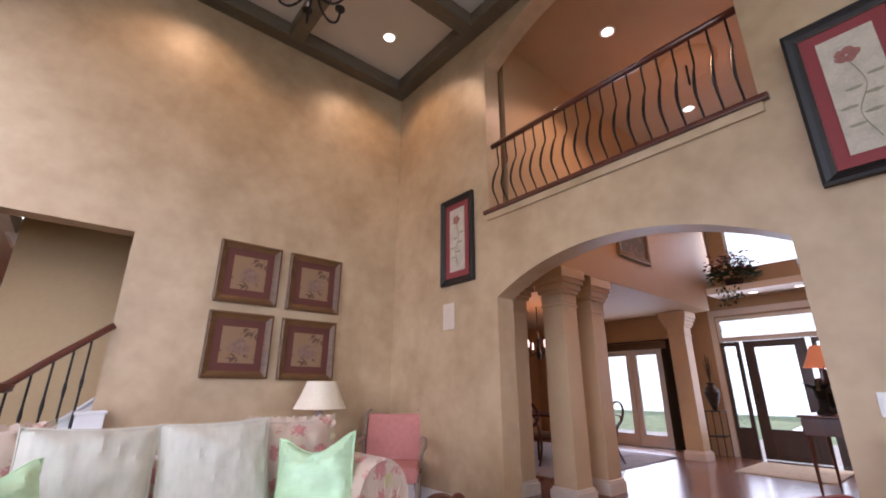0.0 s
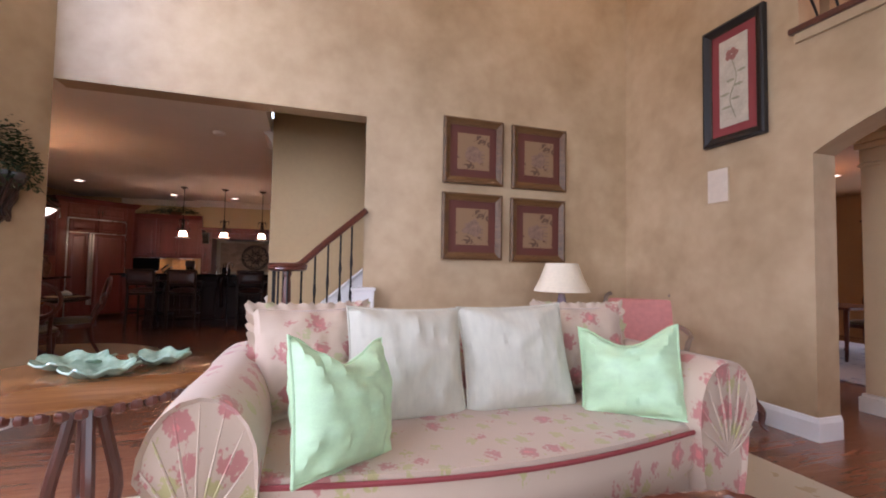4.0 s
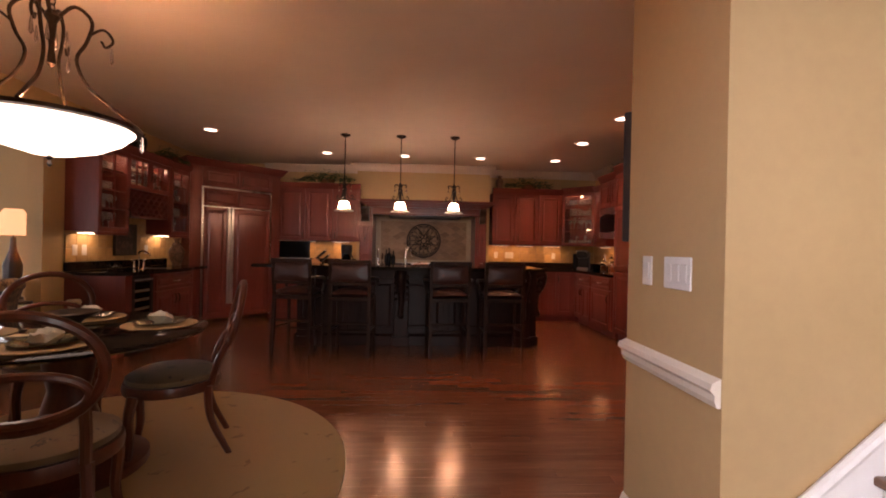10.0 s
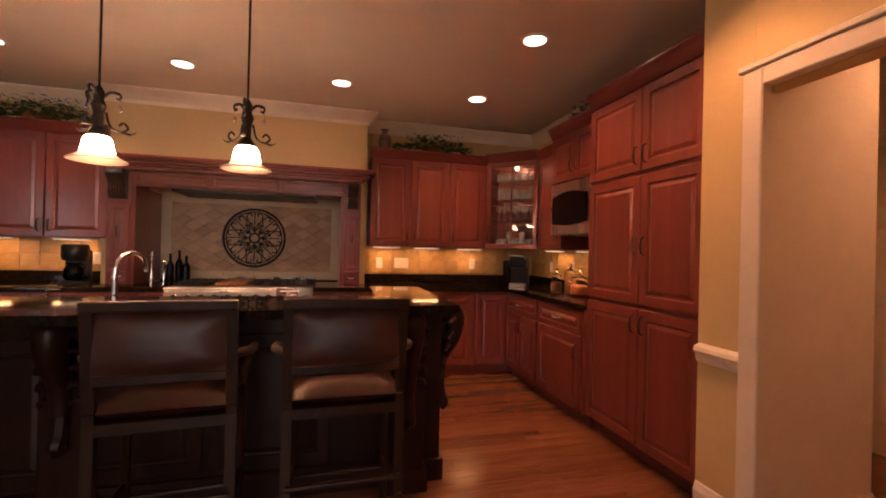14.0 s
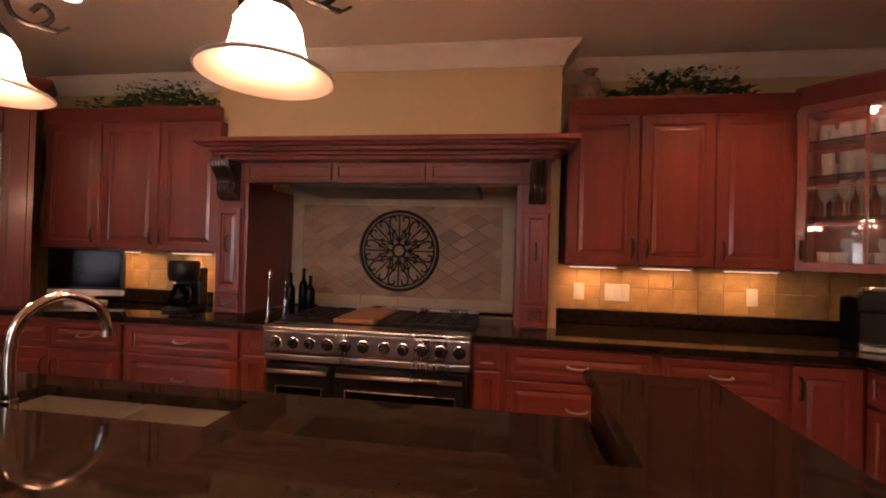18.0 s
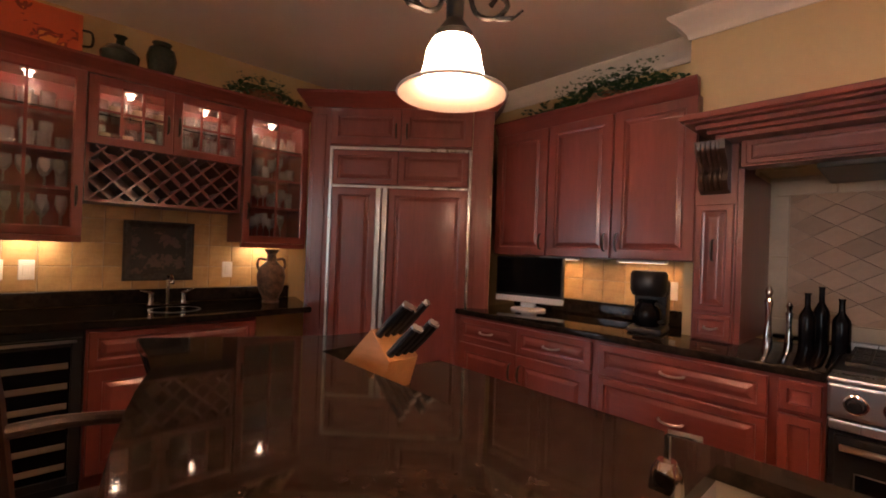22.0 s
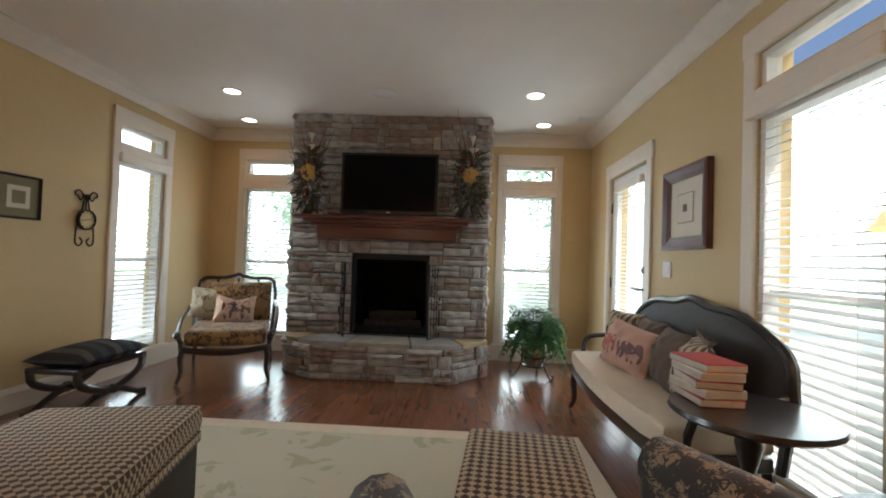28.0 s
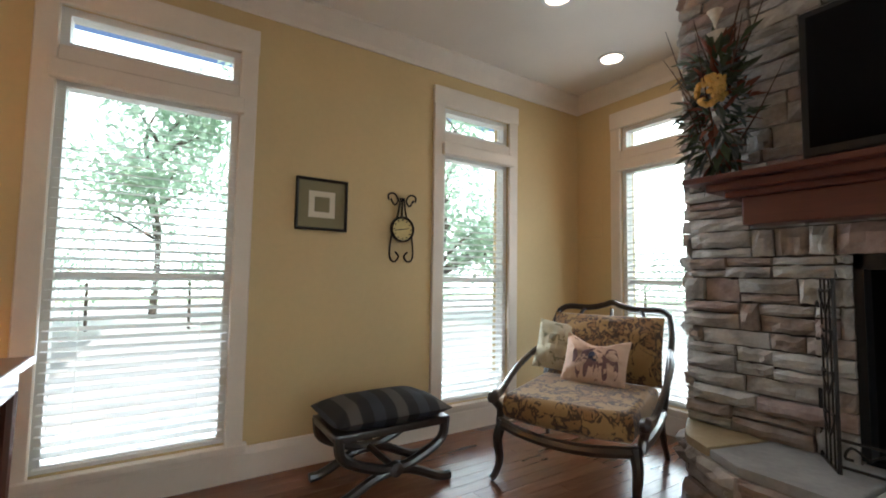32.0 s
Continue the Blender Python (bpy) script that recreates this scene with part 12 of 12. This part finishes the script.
# painting on the beam and plants on the ledge
OILART = pattern("dark_landscape_oil", (0.06, 0.035, 0.016), (0.16, 0.09, 0.035), 5, 0.9, None, 0.36)
picture_frame("framed_picture", "dark landscape in a wide gold frame on the beam", pose(6.9, 2.915, 3.42, 0, 0, 0), 1.0, 0.62, GOLDF, OILART, OILART, 0.09, 0.01, 0.04)
pl = thing("ledge_plant", "dusky flowering plant trailing over the ledge", "plant", pose(9.85, 2.45, 3.041))
part("pot", lathe(B(), [(0.12, 0), (0.16, 0.1), (0.17, 0.16), (0.14, 0.16)], seg=18), BRONZE, pl, smooth=True)
bm = B()
rnd = random.Random(17)
ivy(bm, rnd, (0, 0, 0.10), 0.42, 0.42, 0.62, 520, 0.10)
for k in range(60):
    p = Vector((-0.32 - 0.06 * rnd.random(), rnd.uniform(-0.2, 0.2), -0.35 * rnd.random()))
    leaf(bm, p, p + Vector((rnd.uniform(-0.05, 0.05), rnd.uniform(-0.05, 0.05), -0.06)), 0.05)
part("leaves", bm, PLANTGREEN, pl)
bm = B()
for k in range(190):
    a, q = rnd.uniform(0, 6.28), rnd.uniform(0.1, 0.46)
    p = Vector((q * math.cos(a), q * math.sin(a), rnd.uniform(0.25, 0.65)))
    leaf(bm, p, p + Vector((rnd.uniform(-0.06, 0.06), rnd.uniform(-0.06, 0.06), 0.03)), 0.075)
part("blossoms", bm, MOTIF[1], pl, "dusky red silk blossoms")
solo("ledge_urn", lathe(B(), [(0.10, 0), (0.18, 0.12), (0.20, 0.30), (0.14, 0.44), (0.08, 0.50), (0.12, 0.56), (0.09, 0.56)], seg=24), IRON, "large dark urn on the ledge", "urn", pose(9.85, 1.25, 3.041), smooth=True)
for x, y, z in ((9.9, 2.2, 2.918), (9.9, 1.5, 2.918)):
    recessed(x, y, z, 6)
# medallion and fixture on the loft ceiling
md = thing("ceiling_medallion", "round plaster medallion with small hook on the loft ceiling", "medallion", pose(6.3, 1.5, 5.6))
part("disc", lathe(B(), [(0.0, -0.02), (0.12, -0.03), (0.20, -0.015), (0.34, -0.03), (0.38, -0.012), (0.40, 0.0)], seg=40, caps=False), ENTRY, md, smooth=True)
part("rod", tube(B(), [(0, 0, 0), (0, 0, -0.35)], 0.015, 8), BRONZE, md)
# lamp without a fitting, added to light the loft
bulb("loft_bulb", (6.3, 1.5, 4.6), 26, WARM, 0.2)

# ---- outside the windows ----
PATIO = material("pale_concrete", (0.55, 0.53, 0.49), 0.85, vary=0.12, scale=2, fine=40, bump=0.2)
for x0, y0, x1, y1 in ((-24.0, -12.0, -3.2, 4.72), (-24.0, 4.72, -9.74, 9.76), (-24.0, 9.76, -5.1, 22.0), (10.55, -1.0, 15.0, 8.0)):
    setting("pavement", box(B(), x0, y0, -0.30, x1, y1, -0.08), PATIO, "pale concrete terrace round the house", category="terrace")


def distance_card(name, p0, p1, z1, glow):
    """Woods beyond the garden on a card that emits its own daylight brightness."""
    m = bpy.data.materials.new(name)
    m.use_nodes = True
    nt = m.node_tree
    b = nt.nodes["Principled BSDF"]
    tc = nt.nodes.new("ShaderNodeTexCoord")
    n1, n2 = nt.nodes.new("ShaderNodeTexNoise"), nt.nodes.new("ShaderNodeTexNoise")
    n1.inputs["Scale"].default_value, n1.inputs["Detail"].default_value = 0.55, 8
    n2.inputs["Scale"].default_value, n2.inputs["Detail"].default_value = 3.5, 6
    for n in (n1, n2):
        nt.links.new(tc.outputs["Object"], n.inputs["Vector"])
    mx = nt.nodes.new("ShaderNodeMix")
    mx.inputs[0].default_value = 0.45
    nt.links.new(n1.outputs[0], mx.inputs[2])
    nt.links.new(n2.outputs[0], mx.inputs[3])
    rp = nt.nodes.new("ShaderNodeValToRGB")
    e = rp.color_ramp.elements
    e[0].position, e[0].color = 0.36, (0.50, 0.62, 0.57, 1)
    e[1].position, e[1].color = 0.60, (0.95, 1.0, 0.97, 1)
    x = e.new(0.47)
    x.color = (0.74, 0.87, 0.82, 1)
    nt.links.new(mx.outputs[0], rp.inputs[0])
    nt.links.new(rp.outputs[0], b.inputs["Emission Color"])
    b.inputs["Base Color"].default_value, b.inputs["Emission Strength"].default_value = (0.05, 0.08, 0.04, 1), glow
    bm = B()
    (ax, ay), (bx, by) = p0, p1
    a = ring(bm, [(ax, ay, -0.6), (bx, by, -0.6), (bx, by, z1), (ax, ay, z1)])
    bm.faces.new(a)
    setting(name, bm, m, "self-glowing card of pale distant woods", category="backdrop")


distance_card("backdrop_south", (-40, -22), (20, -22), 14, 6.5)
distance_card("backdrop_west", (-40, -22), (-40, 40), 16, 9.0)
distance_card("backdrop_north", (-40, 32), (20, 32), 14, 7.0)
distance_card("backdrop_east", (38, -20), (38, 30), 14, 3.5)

BARK = material("grey_brown_bark", (0.12, 0.09, 0.07), 0.9, vary=0.35, scale=9, bump=0.8, stretch=(1, 1, 0.25))
LEAFM = material("broad_leaf", (0.14, 0.22, 0.13), 0.5, vary=0.4, scale=9, bump=0.05, second=(0.28, 0.42, 0.20))
_ln, _ll = LEAFM.node_tree.nodes, LEAFM.node_tree.links
_tr, _mx = _ln.new("ShaderNodeBsdfTranslucent"), _ln.new("ShaderNodeMixShader")
_tr.inputs[0].default_value, _mx.inputs[0].default_value = (0.66, 0.80, 0.66, 1), 0.65
_ll.new(_ln["Principled BSDF"].outputs[0], _mx.inputs[1])
_ll.new(_tr.outputs[0], _mx.inputs[2])
_ll.new(_mx.outputs[0], _ln["Material Output"].inputs[0])


def leaf_mass(bm, rnd, c, r, n, s):
    for _ in range(n):
        v = Vector((rnd.gauss(0, 1), rnd.gauss(0, 1), rnd.gauss(0, 0.8)))
        v = v.normalized() * r * rnd.random() ** 0.45
        p = Vector(c) + v
        d = Vector((rnd.uniform(-1, 1), rnd.uniform(-1, 1), rnd.uniform(-0.8, 0.5))).normalized()
        leaf(bm, p, p + d * s * rnd.uniform(0.6, 1.3), s * 0.55, 0, 0.2)


def tree(x, y, h, seed):
    rnd = random.Random(seed)
    e = thing("tree", "slender broadleaf tree in sunlit garden", "tree", pose(x, y, -0.085), "garden trees")
    pts = [Vector((0.1 * rnd.uniform(-1, 1) * k, 0.1 * rnd.uniform(-1, 1) * k, h * k / 5)) for k in range(6)]
    part("trunk", tube(B(), smooth_path(pts, 3), [0.09 - 0.0045 * k for k in range(16)], 8), BARK, e, smooth=True)
    cr = B()
    for k in range(16):
        z = h * rnd.uniform(0.16, 0.95)
        a = rnd.uniform(0, 6.28)
        r = rnd.uniform(0.6, 1.7) * (1.15 - z / h * 0.5)
        tip = Vector((r * math.cos(a), r * math.sin(a), z + 0.5))
        part("limb", tube(B(), smooth_path([(0, 0, z - 0.2), (tip * 0.5 + Vector((0, 0, z * 0.5 - 0.05))), tip], 3), [0.05, 0.045, 0.04, 0.035, 0.03, 0.02, 0.012], 6), BARK, e, smooth=True)
        leaf_mass(cr, rnd, tip, rnd.uniform(0.7, 1.15), 240, 0.24)
    part("crown", cr, LEAFM, e)


for k, (x, y, h) in enumerate(((-6.2, -5.5, 6.0), (-9.2, -4.8, 6.5), (-12.5, -2.0, 6.0), (-17.5, 4.2, 7.0), (-16.0, 7.2, 6.0), (-17.0, 10.8, 7.0), (-10.5, 18.5, 6.5), (-7.0, 19.0, 6.0))):
    tree(x, y, h, 60 + k)


def shrub(x, y, r, h, seed):
    e = thing("shrub", "rounded evergreen shrub beside the terrace", "shrub", pose(x, y, -0.085), "garden shrubs")
    rnd = random.Random(seed)
    bm = B()
    for k in range(6):
        leaf_mass(bm, rnd, (rnd.uniform(-r, r) * 0.6, rnd.uniform(-r, r) * 0.6, h * rnd.uniform(0.25, 0.75)), r * 0.6, 260, 0.10)
    part("foliage", bm, LEAFM, e)
    part("stem", tube(B(), [(0, 0, 0), (0.02, 0, h * 0.5)], 0.03, 6), BARK, e)


for k, (x, y, r, h) in enumerate(((-5.2, -3.2, 1.1, 1.9), (-6.9, -2.9, 1.1, 2.1), (-8.6, -3.0, 1.2, 2.3), (-10.6, -2.6, 1.1, 2.0), (-12.6, -2.4, 1.2, 2.2), (-14.9, 2.2, 1.2, 2.2), (-15.2, 4.0, 1.1, 2.0), (-15.2, 5.6, 1.1, 2.3), (-15.3, 7.2, 1.2, 2.1), (-15.4, 8.8, 1.1, 2.2), (-15.3, 10.4, 1.2, 2.1), (-15.0, 12.0, 1.1, 2.0), (-8.6, 15.4, 0.9, 1.4), (12.2, 4.75, 0.45, 2.0))):
    shrub(x, y, r, h, 90 + k)

# ---- oak floor boards ----
BW = 0.0826
LENGTHS = (0.75, 0.95, 1.15, 1.35, 1.6, 1.9)


def board_verts(x0, y0, x1, y1):
    g, b = 0.0003, 0.0009
    x0, x1, y0, y1 = x0 + g, x1 - g, y0 + g, y1 - g
    vs = [(x0, y0, -0.021), (x1, y0, -0.021), (x1, y1, -0.021), (x0, y1, -0.021), (x0, y0, -b), (x1, y0, -b), (x1, y1, -b), (x0, y1, -b), (x0 + b, y0 + b, 0), (x1 - b, y0 + b, 0), (x1 - b, y1 - b, 0), (x0 + b, y1 - b, 0)]
    fs = [(8, 9, 10, 11)] + [(i, (i + 1) % 4, (i + 1) % 4 + 4, i + 4) for i in range(4)] + [(i + 4, (i + 1) % 4 + 4, (i + 1) % 4 + 8, i + 8) for i in range(4)]
    return vs, fs


BOARD = {}
for L in LENGTHS:
    vs, fs = board_verts(-L / 2, -BW / 2, L / 2, BW / 2)
    me = bpy.data.meshes.new("board")
    me.from_pydata(vs, [], fs)
    me.materials.append(OAK)
    BOARD[L] = me
ROOMS = [(-2.80, 3.95, -3.5, 4.95), (-5.05, 3.50, 4.95, 12.6), (-9.57, -4.95, 4.94, 9.6), (3.70, 10.45, 0.05, 7.65)]
rnd = random.Random(3)
rest_v, rest_f, count = [], [], 0
y = -3.5
while y < 12.6:
    spans = []
    for a, b in sorted((a, b) for a, b, c, d in ROOMS if c < y + BW / 2 < d):
        if spans and a < spans[-1][1] + 0.3:
            spans[-1] = (spans[-1][0], max(b, spans[-1][1]))
        else:
            spans.append((a, b))
    for lo, hi in spans:
        x = lo
        first = rnd.uniform(0.3, 1.2)
        while x < hi - 0.01:
            L = first or rnd.choice(LENGTHS)
            cut = bool(first) or x + L > hi
            first = 0
            L = min(L, hi - x)
            cx, cy = x + L / 2, y + BW / 2
            near = (-9.6 < cx < -6.6 and 4.9 < cy < 9.6) or (-5.4 < cx < -3.2 and 6.6 < cy < 9.2) or (0.2 < cx < 1.6 and 8.0 < cy < 11.8) or (2.2 < cx < 5.6 and 0.6 < cy < 2.8)
            if near and not cut and count < 300:
                o = new("board", BOARD[L])
                o.parent, o.location = floor_ob, (cx, cy, 0)
                count += 1
            else:
                vs, fs = board_verts(x, y, x + L, y + BW)
                n = len(rest_v)
                rest_v += vs
                rest_f += [tuple(i + n for i in f) for f in fs]
            x += L
    y += BW
me = bpy.data.meshes.new("boards")
me.from_pydata(rest_v, [], rest_f)
me.materials.append(OAK_JOINED)
o = new("boards", me)
o.parent = floor_ob
tagged(o, kind="stuff")
